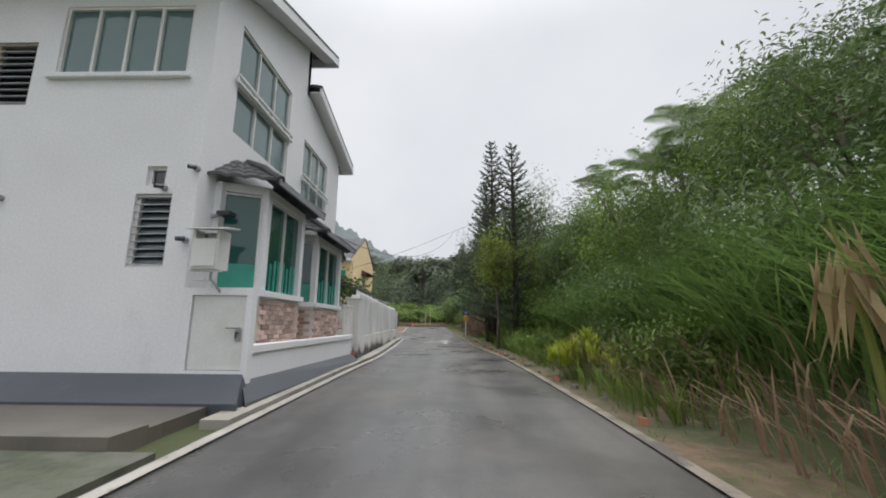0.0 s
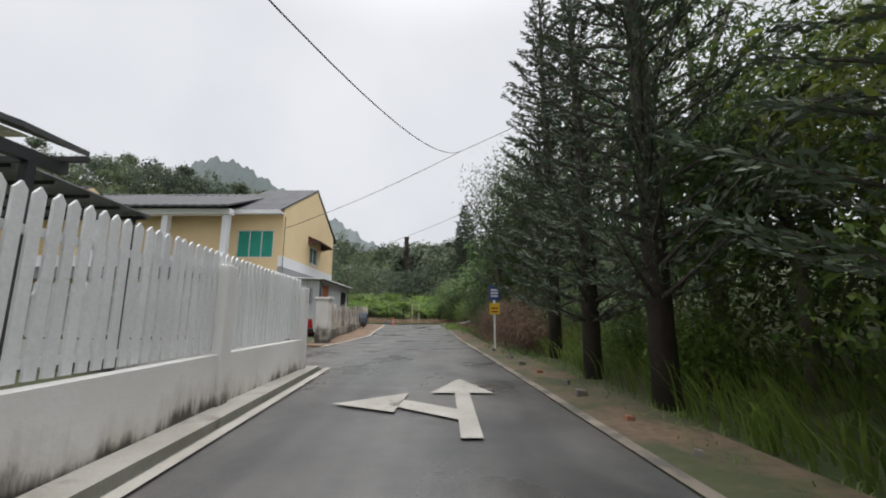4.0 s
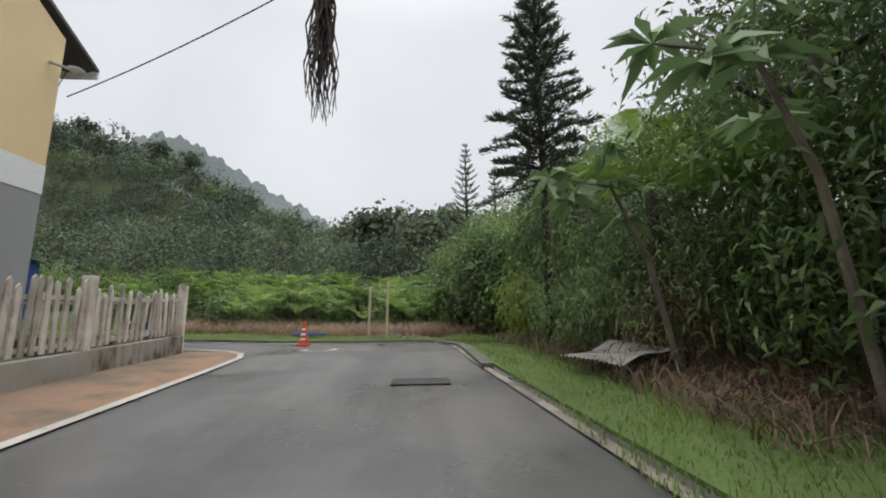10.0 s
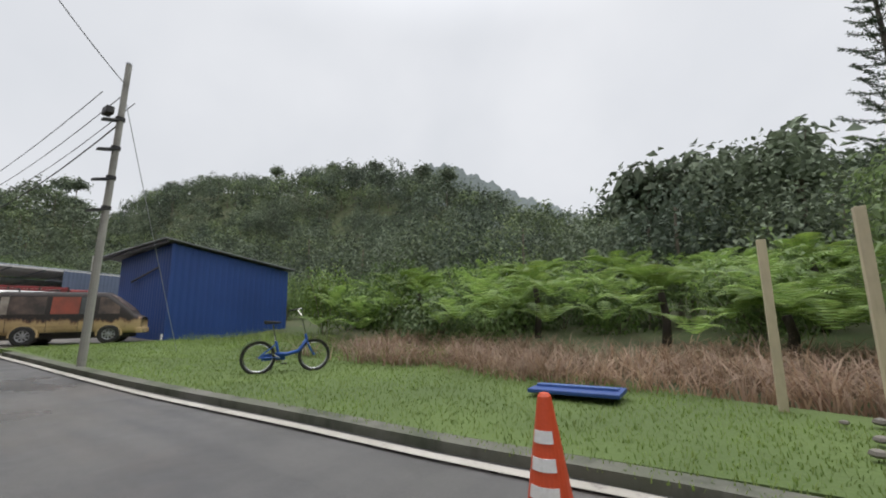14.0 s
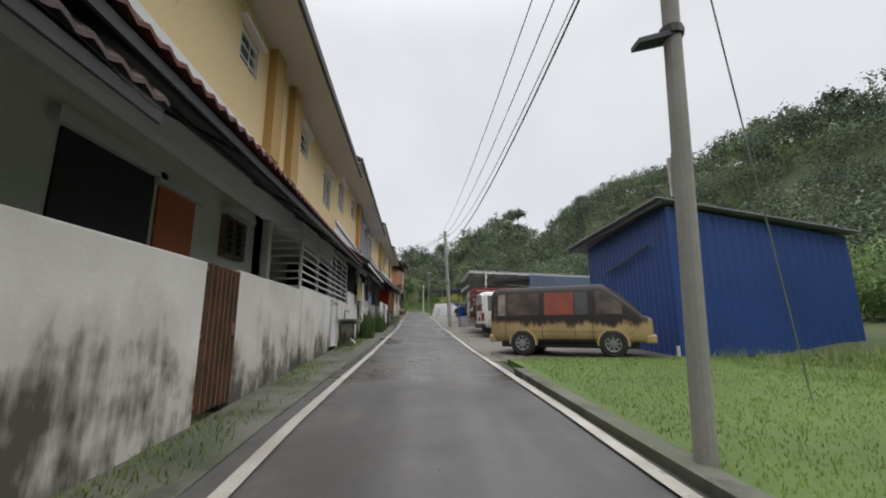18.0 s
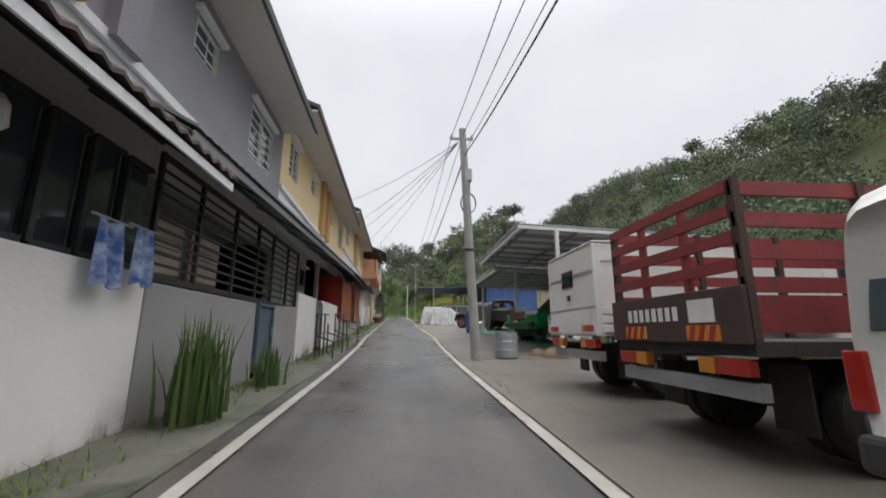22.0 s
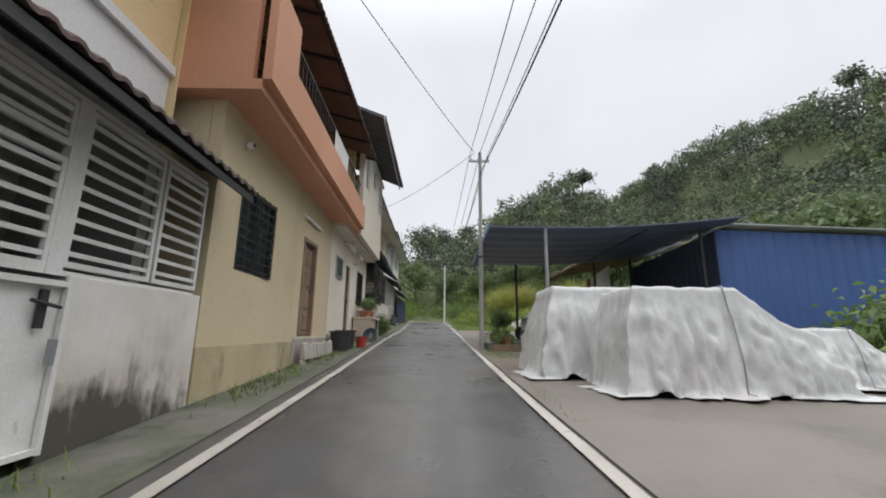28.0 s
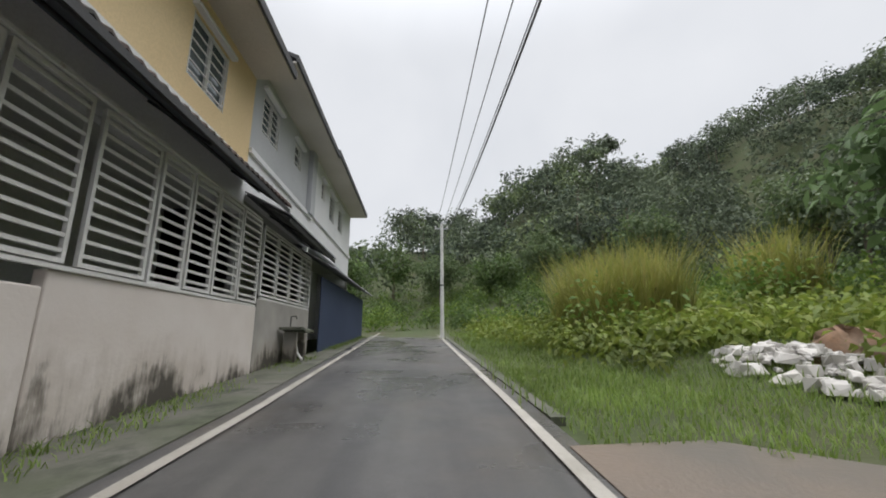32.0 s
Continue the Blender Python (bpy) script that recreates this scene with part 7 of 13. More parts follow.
def slat_mesh(h, w, point=True, name="slat"):
    b = Build()
    t = 0.011
    if point:
        prof = [(-w / 2, 0), (w / 2, 0), (w / 2, h - w * 0.6), (0, h), (-w / 2, h - w * 0.6)]
    else:
        prof = [(-w / 2, 0), (w / 2, 0), (w / 2, h), (-w / 2, h)]
    n = len(prof)
    b.add([(x, -t, z) for x, z in prof] + [(x, t, z) for x, z in prof], [tuple(range(n)), tuple(range(2 * n - 1, n - 1, -1))] + [(k, n + k, n + (k + 1) % n, (k + 1) % n) for k in range(n)])
    return b.data(name)


def picket_fence(path, z_low, z_top, slat_w, gap, slat_mat, post_mat, label, group, wall_mat, post_w=0.2, every=3.2, post_up=0.06, uneven=0.0, z_base=-0.3, rails=True):
    """Low wall with pickets and posts along a line; z_low and z_top are functions of the line's share 0..1."""
    p = [Vector(q) for q in path]
    seg = [(p[k + 1] - p[k]).length for k in range(len(p) - 1)]
    total = sum(seg)

    def at_s(s):
        k = 0
        while k < len(seg) - 1 and s > seg[k]:
            s -= seg[k]
            k += 1
        d = (p[k + 1] - p[k]).normalized()
        return p[k] + d * s, math.atan2(d.y, d.x)

    c = at_s(total / 2)[0]
    o = thing("picket_fence", (c.x, c.y, z_low(0.5) - 0.62), label, "fence", group)
    wl = Build()
    for k in range(len(seg)):
        s0, s1 = sum(seg[:k]) / total, sum(seg[:k + 1]) / total
        d = (p[k + 1] - p[k]).normalized()
        n = Vector((-d.y, d.x)) * 0.08
        a, b = p[k] - n, p[k + 1] - n
        wl.wall((a.x, a.y), (b.x, b.y), 0.16, z_low(s0) + z_base - 0.35, z_low(s0), z_low(s1) + z_base - 0.35, z_low(s1))
    part("base_wall", wl, wall_mat, o, there=True)
    shapes = [slat_mesh((z_top(0.5) - z_low(0.5)) * f, slat_w) for f in ((1.0,) if not uneven else (1.0, 1 - uneven, 1 - uneven / 2, 1 + uneven / 3))]
    for m in shapes:
        m.materials.append(slat_mat)
    s = gap
    bo = base_of(o)
    while s < total - gap:
        q, ang = at_s(s)
        if uneven and RNG.random() < 0.05:
            s += slat_w + gap
            continue
        ob = new("slat", shapes[int(RNG.integers(len(shapes)))])
        ob.location = (q.x - bo.x, q.y - bo.y, z_low(s / total) + 0.04 - bo.z)
        ob.rotation_euler = (RNG.normal(0, 0.004 + uneven * 0.12), RNG.normal(0, 0.004 + uneven * 0.15), ang)
        ob.scale = (1, 1, (z_top(s / total) - z_low(s / total)) / (z_top(0.5) - z_low(0.5)))
        ob.parent = o
        s += slat_w + gap
    if rails:
        for f in (0.12, 0.8):
            r = Build()
            for k in range(len(seg)):
                s0, s1 = sum(seg[:k]) / total, sum(seg[:k + 1]) / total
                d = (p[k + 1] - p[k]).normalized()
                n = Vector((-d.y, d.x)) * 0.03
                za, zb = z_low(s0) + (z_top(s0) - z_low(s0)) * f, z_low(s1) + (z_top(s1) - z_low(s1)) * f
                r.bar((p[k].x + n.x, p[k].y + n.y, za), (p[k + 1].x + n.x, p[k + 1].y + n.y, zb), 0.035, 0.06)
            part("rail", r, slat_mat, o, there=True)
    n = max(1, round(total / every))
    for k in range(n + 1):
        q, ang = at_s(min(total * k / n, total - 0.001))
        zt = z_top(k / n) + post_up
        zl = z_low(k / n) + z_base - 0.3
        part("post", Build().box(-post_w / 2, post_w / 2, -post_w / 2, post_w / 2, zl, zt).moved(Matrix.Translation((q.x, q.y, 0)) @ Matrix.Rotation(ang, 4, "Z")), post_mat, o, there=True, bevel=0.012)
    return o


M["white_slat"] = surface("white_painted_slats", (0.78, 0.79, 0.80), (0.70, 0.70, 0.70), 1.2, 30, 0.6, vary=0.06, stain=(0.40, 0.38, 0.34), stain_at=(0.66, 0.8), stain_scale=3)
M["old_slat"] = surface("peeling_white_slats", (0.60, 0.56, 0.50), (0.42, 0.37, 0.31), 3, 30, 0.9, vary=0.3, stain=(0.16, 0.13, 0.10), stain_at=(0.5, 0.68), stain_scale=4, stretch=(1, 1, 0.2))
picket_fence([(-1.68, -16.35), (-1.95, -11), (-2.12, -6.4), (-2.15, -4.6)], lambda s: 0.62 + 0.12 * s, lambda s: 2.0 - 0.16 * s, 0.085, 0.045, M["white_slat"], M["white_clean"], "long white painted picket fence on a low white wall", "", M["white_clean"], 0.24, 3.3, -0.12)
picket_fence([(-2.2, -4.5), (-9.5, -4.1)], lambda s: 0.72, lambda s: 1.84, 0.085, 0.05, M["white_slat"], M["white_clean"], "white painted picket fence turning into the side road", "", M["white_clean"], 0.24, 3.6, -0.12)
picket_fence([(-4.02, 3.55), (-4.75, 8.3), (-4.72, 11.7), (-5.68, 20.75)], lambda s: 0.62 + 0.5 * s, lambda s: 1.62 + 0.42 * s, 0.08, 0.075, M["old_slat"], M["old_slat"], "old fence of crooked weathered pickets on a mouldy low wall", "", M["dark_mould"], 0.15, 3.0, 0.14, 0.16)
picket_fence([(-5.72, 20.8), (-7.2, 20.6), (-8.8, 20.4)], lambda s: 1.12, lambda s: 2.0, 0.08, 0.08, M["old_slat"], M["old_slat"], "short weathered picket fence at the lane corner", "", M["dark_mould"], 0.15, 2.5, 0.1, 0.16)


def old_pillar():
    o = thing("gate_pillar", (-4.0, 3.2, 0.2), "white rendered gate pillar, stained at its foot", "gate post")
    part("shaft", Build().box(-4.24, -3.76, 2.95, 3.45, 0.05, 1.88), M["white_mould"], o, there=True, bevel=0.02)
    part("cap", Build().box(-4.3, -3.7, 2.9, 3.5, 1.88, 1.97), M["white_mould"], o, there=True, bevel=0.015)


old_pillar()


def pergola():
    """Shade frame with creepers behind the white fence."""
    o = thing("pergola", (-3.6, -12.2, 0.1), "grey steel pergola behind the fence, overgrown with creepers", "pergola")
    for x in (-2.7, -5.6):
        for y in (-15.6, -12.4, -9.4):
            part("post", Build().bar((x, y, 0.1), (x, y, 2.35), 0.07), M["dark_metal"], o, there=True)
        part("beam", Build().bar((x, -15.9, 2.4), (x, -9.1, 2.4), 0.07, 0.1), M["dark_metal"], o, there=True)
    for k in range(9):
        y = -15.8 + 0.83 * k
        part("rafter", Build().bar((-2.45, y, 2.47), (-5.9, y, 2.47), 0.045), M["dark_metal"], o, there=True)


pergola()


def carport():
    o = thing("carport_roof", (-5.2, -7.6, 0.2), "low carport with a pale board gable and steel posts", "carport")
    for x in (-4.7, -7.6):
        for y in (-9.0, -5.8):
            part("post", Build().bar((x, y, 0.1), (x, y, 2.85), 0.08), M["dark_metal"], o, there=True)
    part("roof_sheet", corrugated(Build(), -4.5, -8.0, -9.3, 3.05, -5.6, 2.9, 0.2, 0.02, 0.02), M["roof_under"], o, there=True)
    part("gable_board", Build().add([(-3.6, -8.7, 2.95), (-7.8, -8.7, 2.95), (-5.7, -8.7, 3.75), (-3.6, -8.6, 2.95), (-7.8, -8.6, 2.95), (-5.7, -8.6, 3.75)], [(0, 1, 2), (5, 4, 3), (0, 3, 4, 1), (1, 4, 5, 2), (2, 5, 3, 0)]), M["cream_wall"], o, there=True)
    for sg in (1, -1):
        part("gable_roof", Build().sheet(lambda u, v: (-5.7 + sg * 2.4 * u, -8.95 + 0.7 * v, 3.86 - 0.92 * u), [0, 1], [0, 1], 0.06), M["roof_dark"], o, there=True)
    for k in range(7):
        part("purlin", Build().bar((-4.5, -9.0 + 0.54 * k, 2.95 - 0.02 * k), (-8.0, -9.0 + 0.54 * k, 2.95 - 0.02 * k), 0.05), M["dark_metal"], o, there=True)


carport()


# ---------- the yellow corner house ----------
def yellow_house():
    zb = 0.4
    at = thing("corner_house", (-10.3, 15.2, zb), "yellow and grey two-storey corner house with a white band", "house", "houses of the lane terrace")
    X = -8.6
    hole = (15.575 - 0.825 - 10.0, 15.575 + 0.825 - 10.0, 4.95, 6.15)
    part("gable_wall", holed(Build(), (X, 10.0), (X, 20.4), 0.18, 4.724, 7.3, [hole]), M["yellow_wall"], at, there=True)
    part("gable_top", Build().add([(x, y, z) for x in (X, X - 0.18) for y, z in ((10.0, 7.3), (20.4, 7.3), (20.4, 7.75), (15.7, 10.3), (10.0, 7.45))], [(0, 1, 2, 3, 4), (9, 8, 7, 6, 5), (1, 6, 7, 2), (2, 7, 8, 3), (3, 8, 9, 4), (4, 9, 5, 0)]), M["yellow_wall"], at, there=True)
    part("white_band", Build().box(X - 0.18, X + 0.012, 10.0, 20.4, 4.1, 4.72), M["white_wall"], at, there=True)
    part("grey_wall", Build().box(X - 0.18, X, 10.0, 20.4, zb - 0.4, 4.096), M["grey_side"], at, there=True)
    part("south_wall", holed(Build(), (-14.5, 10.0), (X - 0.181, 10.0), 0.18, zb - 0.4, 7.4, [(14.5 - 11.2, 14.5 - 9.1, 4.6, 6.2), (14.5 - 13.6, 14.5 - 12.0, 4.7, 6.1)]), M["yellow_wall"], at, there=True)
    part("lane_wall", holed(Build(), (X - 0.18, 20.395), (-12.2, 19.6), 0.18, 4.7, 7.3, [(1.2, 2.6, 5.2, 6.4)]), M["yellow_wall"], at, there=True)
    part("lane_lower_wall", holed(Build(), (X - 0.18, 20.39), (-12.2, 19.595), 0.18, zb - 0.3, 4.696, [(0.9, 2.4, 1.2, 3.2)]), M["white_wall"], at, there=True)
    # near-black board gives the rooms behind the windows their darkness
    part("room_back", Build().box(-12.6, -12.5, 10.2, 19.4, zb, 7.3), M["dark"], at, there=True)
    win(at, (X - 0.05, 15.575, 5.55), -90, 1.62, 1.18, 2, "glass_grey_green", sill="white_wall")
    win(at, (-10.15, 10.05, 5.4), 180, 2.08, 1.58, 3, "teal_shade")
    win(at, (-12.8, 10.05, 5.4), 180, 1.58, 1.38, 2, "curtain_brown")
    win(at, (-10.45, 19.92, 5.8), 12.9, 1.38, 1.18, 2, "glass_grey", sill="white_wall")
    win(at, (-10.2, 19.97, 2.2), 12.9, 1.48, 1.98, 2, "glass_dark")
    h = part("window_hood", Build().sheet(lambda u, v: (X + 0.95 * v, 14.3 + 2.9 * u, 6.75 - 0.42 * v + 0.012 * math.sin(u * 90)), np.linspace(0, 1, 90), [0, 0.5, 1], 0.03), M["roof_red"], at, "red-brown metal window hood", there=True)
    for y in (14.35, 17.15):
        part("bracket", Build().bar((X, y, 6.1), (X + 0.8, y, 6.36), 0.03), M["dark_metal"], h, there=True)
        part("cheek", Build().add([(X, y, 6.2), (X + 0.93, y, 6.3), (X, y, 6.72), (X, y + 0.01, 6.2), (X + 0.93, y + 0.01, 6.3), (X, y + 0.01, 6.72)], [(0, 1, 2), (5, 4, 3), (0, 3, 4, 1), (1, 4, 5, 2), (2, 5, 3, 0)]), M["roof_red"], h, there=True)
    # roof slopes, thin dark verge
    for nm, ya, za, yb, zb2 in (("roof", 9.4, 7.28, 15.7, 10.48), ("roof", 21.3, 7.6, 15.7, 10.48)):
        r = part(nm, Build().sheet(lambda u, v: (X + 0.06 - 3.7 * u, ya + (yb - ya) * v, za + (zb2 - za) * v + 0.02 * math.sin(u * 60)), np.linspace(0, 1, 60), np.linspace(0, 1, 8), 0.09), M["roof_dark"], at, there=True)
        part("fascia", Build().bar((X + 0.05, ya, za - 0.14), (X - 3.6, ya, za - 0.14), 0.05, 0.24), M["white_wall"], r, there=True)
    part("soffit", Build().box(X - 3.6, X + 0.05, 9.42, 9.998, 7.1, 7.16), M["white_wall"], at, there=True)
    # downpipe, dish, cable bracket
    part("downpipe", Build().tube([(X + 0.06, 10.1, 7.0), (X + 0.06, 10.1, 4.2), (X + 0.06, 10.15, 3.3)], 0.02, 6), M["dark_metal"], at, there=True)
    d = part("floodlight", Build().rod((X, 20.1, 7.0), (X + 0.3, 20.3, 6.95), 0.03, 6), M["grey_metal"], at, there=True)
    part("lamp_head", Build().lathe([(0.03, 0), (0.14, 0.05), (0.16, 0.09)], (X + 0.36, 20.35, 6.9), 12), M["white_metal"], d, there=True)
    part("plaster_patch", Build().box(X, X + 0.5, 20.44, 20.9, 0.7, 1.0), M["concrete"], at, there=True)


M["grey_side"] = surface("light_grey_painted_render", (0.33, 0.33, 0.335), (0.29, 0.29, 0.295), 0.5, 25, 0.85, stain=(0.22, 0.22, 0.22), stain_at=(0.62, 0.8))
M["curtain_brown"] = surface("brown_patterned_curtain", (0.22, 0.13, 0.11), (0.14, 0.09, 0.08), 4, 20, 0.9, stretch=(8, 8, 0.3))
yellow_house()


def lean_to():
    o = thing("lean_to", (-7.2, 11.4, 0.4), "grey corrugated metal lean-to with an orange door, against the yellow house", "shed")

    def ribs(a, b, z0, z1, holes):
        """Ribbed upright sheet from a to b made of panels beside and above the openings."""
        d = Vector((b[0] - a[0], b[1] - a[1]))
        n = Vector((d.y, -d.x)).normalized()
        length = d.length
        cells = sorted({0.0, length, *[q for h in holes for q in h[:2]]})
        for c0, c1 in zip(cells[:-1], cells[1:]):
            hs = [h for h in holes if h[0] <= c0 + 1e-6 and h[1] >= c1 - 1e-6]
            spans = [(z0, z1)] if not hs else [(z0, hs[0][2]), (hs[0][3], z1)]
            for za, zb in spans:
                if zb - za < 0.03:
                    continue
                k = max(2, int((c1 - c0) / 0.03))
                bm = Build()
                us = np.linspace(c0, c1, k + 1)
                for side in (0, 1):
                    bm.add([(a[0] + d.x / length * u + n.x * (0.016 * math.sin(u * 2 * math.pi / 0.16) - 0.012 * side), a[1] + d.y / length * u + n.y * (0.016 * math.sin(u * 2 * math.pi / 0.16) - 0.012 * side), z) for u in us for z in (za, zb)],
                           [(2 * q, 2 * q + 2, 2 * q + 3, 2 * q + 1) for q in range(k)])
                part("wall_sheet", bm, M["grey_sheet"], o, there=True)

    ribs((-5.8, 8.4), (-5.8, 14.4), 0.5, 3.15, [(0.35, 1.45, 0.5, 2.95), (4.2, 5.35, 1.95, 2.85)])
    ribs((-8.4, 8.4), (-5.8, 8.4), 0.5, 3.15, [(0.7, 2.2, 1.9, 2.75)])
    ribs((-5.8, 14.4), (-8.4, 14.4), 0.5, 3.2, [])
    dr = part("door", Build().box(-5.84, -5.8, 8.76, 9.84, 0.5, 2.94), M["orange_door"], o, "orange painted door", there=True)
    part("handle", Build().rod((-5.77, 9.7, 1.5), (-5.77, 9.7, 1.65), 0.012), M["grey_metal"], dr, there=True)
    for y in (8.72, 9.86):
        part("door_post", Build().box(-5.83, -5.76, y - 0.03, y + 0.03, 0.5, 3.0), M["grey_metal"], o, there=True)
    w = win(o, (-5.78, 13.17, 2.4), -90, 1.13, 0.88, 2, "glass_dark", "dark_metal")
    for k in range(5):
        part("bar", Build().rod((-5.74, 12.62, 2.05 + 0.17 * k), (-5.74, 13.72, 2.05 + 0.17 * k), 0.01, 5), M["dark_metal"], w, there=True)
    win(o, (-6.95, 8.38, 2.32), 180, 1.48, 0.83, 2, "glass_dark", "grey_metal")
    part("roof_sheet", Build().sheet(lambda u, v: (-5.5 - 3.1 * v, 8.1 + 6.6 * u, 3.2 + 0.12 * v + 0.025 * math.sin(u * 2 * math.pi * 33)), np.linspace(0, 1, 133), [0, 1], 0.02), M["grey_sheet"], o, there=True)
    part("gutter", Build().bar((-5.52, 8.1, 3.14), (-5.52, 14.7, 3.14), 0.07, 0.06), M["dark_metal"], o, there=True)
    for y in (8.42, 14.38):
        part("corner_post", Build().bar((-5.79, y, 0.5), (-5.79, y, 3.15), 0.07), M["dark_metal"], o, there=True)
    part("hood", Build().sheet(lambda u, v: (-5.8 + 0.5 * v, 14.5 + 0.7 * u, 2.75 - 0.18 * v), [0, 1], [0, 1], 0.03), M["roof_red"], o, there=True)


lean_to()


def porch_house():
    """White-balconied house joining the yellow one on the side road."""
    o = thing("balcony_house", (-18, 9.0, 0.3), "white house with a columned balcony and dark tiled porch roof", "house")
    part("wall", holed(Build(), (-24, 12.0), (-14.5, 12.0), 0.2, 0.2, 7.3, [(1.5, 3.5, 4.6, 6.2), (5.5, 7.5, 4.6, 6.2), (3.0, 6.5, 0.4, 2.8)]), M["white_wall"], o, there=True)
    for x in (-22.5 + 1, -18 + 0.5):
        win(o, (x, 12.05, 5.4), 180, 1.98, 1.58, 2, "glass_green")
    # rooms behind the windows darkened by a near-black board
    part("room_back", Build().box(-24, -14.5, 13.2, 13.3, 0.3, 7.3), M["dark"], o, there=True)
    part("balcony_floor", Build().box(-24, -11.0, 8.6, 12.0, 3.5, 3.75), M["white_wall"], o, there=True)
    part("parapet", Build().box(-24, -11.0, 8.6, 8.75, 3.75, 4.5), M["white_wall"], o, there=True)
    for x in (-11.3, -14.6, -18.2, -22):
        part("column", Build().box(x - 0.17, x + 0.17, 8.75, 9.09, 0.2, 7.1), M["white_wall"], o, there=True, bevel=0.01)
    part("balcony_beam", Build().box(-24.2, -11.0, 8.6, 9.1, 6.8, 7.1), M["white_wall"], o, there=True)
    part("roof", Build().sheet(lambda u, v: (-11.0 - 13.4 * u, 8.2 + 7.6 * v, 7.2 + 3.0 * v + 0.02 * math.sin(u * 160)), np.linspace(0, 1, 120), np.linspace(0, 1, 8), 0.1), M["roof_dark"], o, there=True)
    tile_roof(o, ((-24, 6.9, 3.1), (-9.2, 6.9, 3.1), (-9.2, 8.6, 3.9), (-24, 8.6, 3.9)), 5, 40, M["roof_dark"], "porch_roof")
    for x in (-9.4, -12.6, -16, -20):
        part("porch_post", Build().box(x - 0.1, x + 0.1, 7.0, 7.2, 0.2, 3.1), M["white_wall"], o, there=True)
    part("porch_wall", Build().box(-24, -8.7, 9.2, 9.35, 0.2, 3.0), M["palegrey_wall"], o, there=True)


porch_house()

# ---------- vehicles ----------
M["white_car"] = surface("white_car_paint", (0.74, 0.74, 0.72), (0.68, 0.67, 0.64), 1.0, 50, 0.3, bump=0.01, stain=(0.45, 0.42, 0.36), stain_at=(0.66, 0.82), stain_scale=2)
M["pearl_car"] = surface("pearl_white_car_paint", (0.80, 0.80, 0.80), (0.76, 0.76, 0.76), 1.0, 50, 0.2, bump=0.0)
M["green_car"] = surface("dark_green_car_paint", (0.02, 0.33, 0.10), (0.016, 0.27, 0.08), 1.0, 50, 0.15, bump=0.0)
M["blue_car"] = surface("blue_car_paint", (0.015, 0.03, 0.26), (0.012, 0.025, 0.21), 1.0, 50, 0.2, bump=0.0)
M["red_car"] = surface("red_car_paint", (0.45, 0.02, 0.02), (0.38, 0.018, 0.018), 1.0, 50, 0.22, bump=0.0)
M["dusty_green_car"] = surface("dusty_grey_green_van_paint", (0.52, 0.55, 0.53), (0.44, 0.47, 0.45), 0.8, 40, 0.45, bump=0.02, stain=(0.22, 0.21, 0.18), stain_at=(0.6, 0.8), stain_scale=2)
M["red_stake"] = surface("dull_red_painted_planks", (0.27, 0.035, 0.035), (0.19, 0.03, 0.03), 2, 30, 0.6, stain=(0.09, 0.05, 0.045), stain_at=(0.56, 0.72), stain_scale=3)
M["tail_red"] = glass("red_lamp_glass", (0.35, 0.015, 0.01), 0.1)
M["amber"] = glass("amber_lamp_glass", (0.55, 0.20, 0.02), 0.12)
M["lamp_glass"] = glass("clear_lamp_glass", (0.55, 0.57, 0.58), 0.08)
M["grime"] = surface("grimy_chassis_black", (0.03, 0.029, 0.028), (0.05, 0.045, 0.04), 2, 30, 0.8)
M["olive_wreck"] = surface("rusty_dark_wreck_paint", (0.055, 0.052, 0.045), (0.09, 0.06, 0.045), 1.5, 30, 0.7)
M["tarp"] = surface("dirty_white_tarpaulin", (0.58, 0.59, 0.585), (0.52, 0.53, 0.53), 0.8, 12, 0.4, bump=0.3, stain=(0.50, 0.43, 0.425), stain_at=(0.55, 0.75), stain_scale=0.9)
M["blue_drum"] = surface("blue_plastic_drum", (0.015, 0.07, 0.34), (0.012, 0.055, 0.28), 1, 40, 0.4)
M["thatch"] = surface("mossy_thatch", (0.25, 0.20, 0.12), (0.16, 0.13, 0.08), 2, 20, 0.95, bump=0.8)


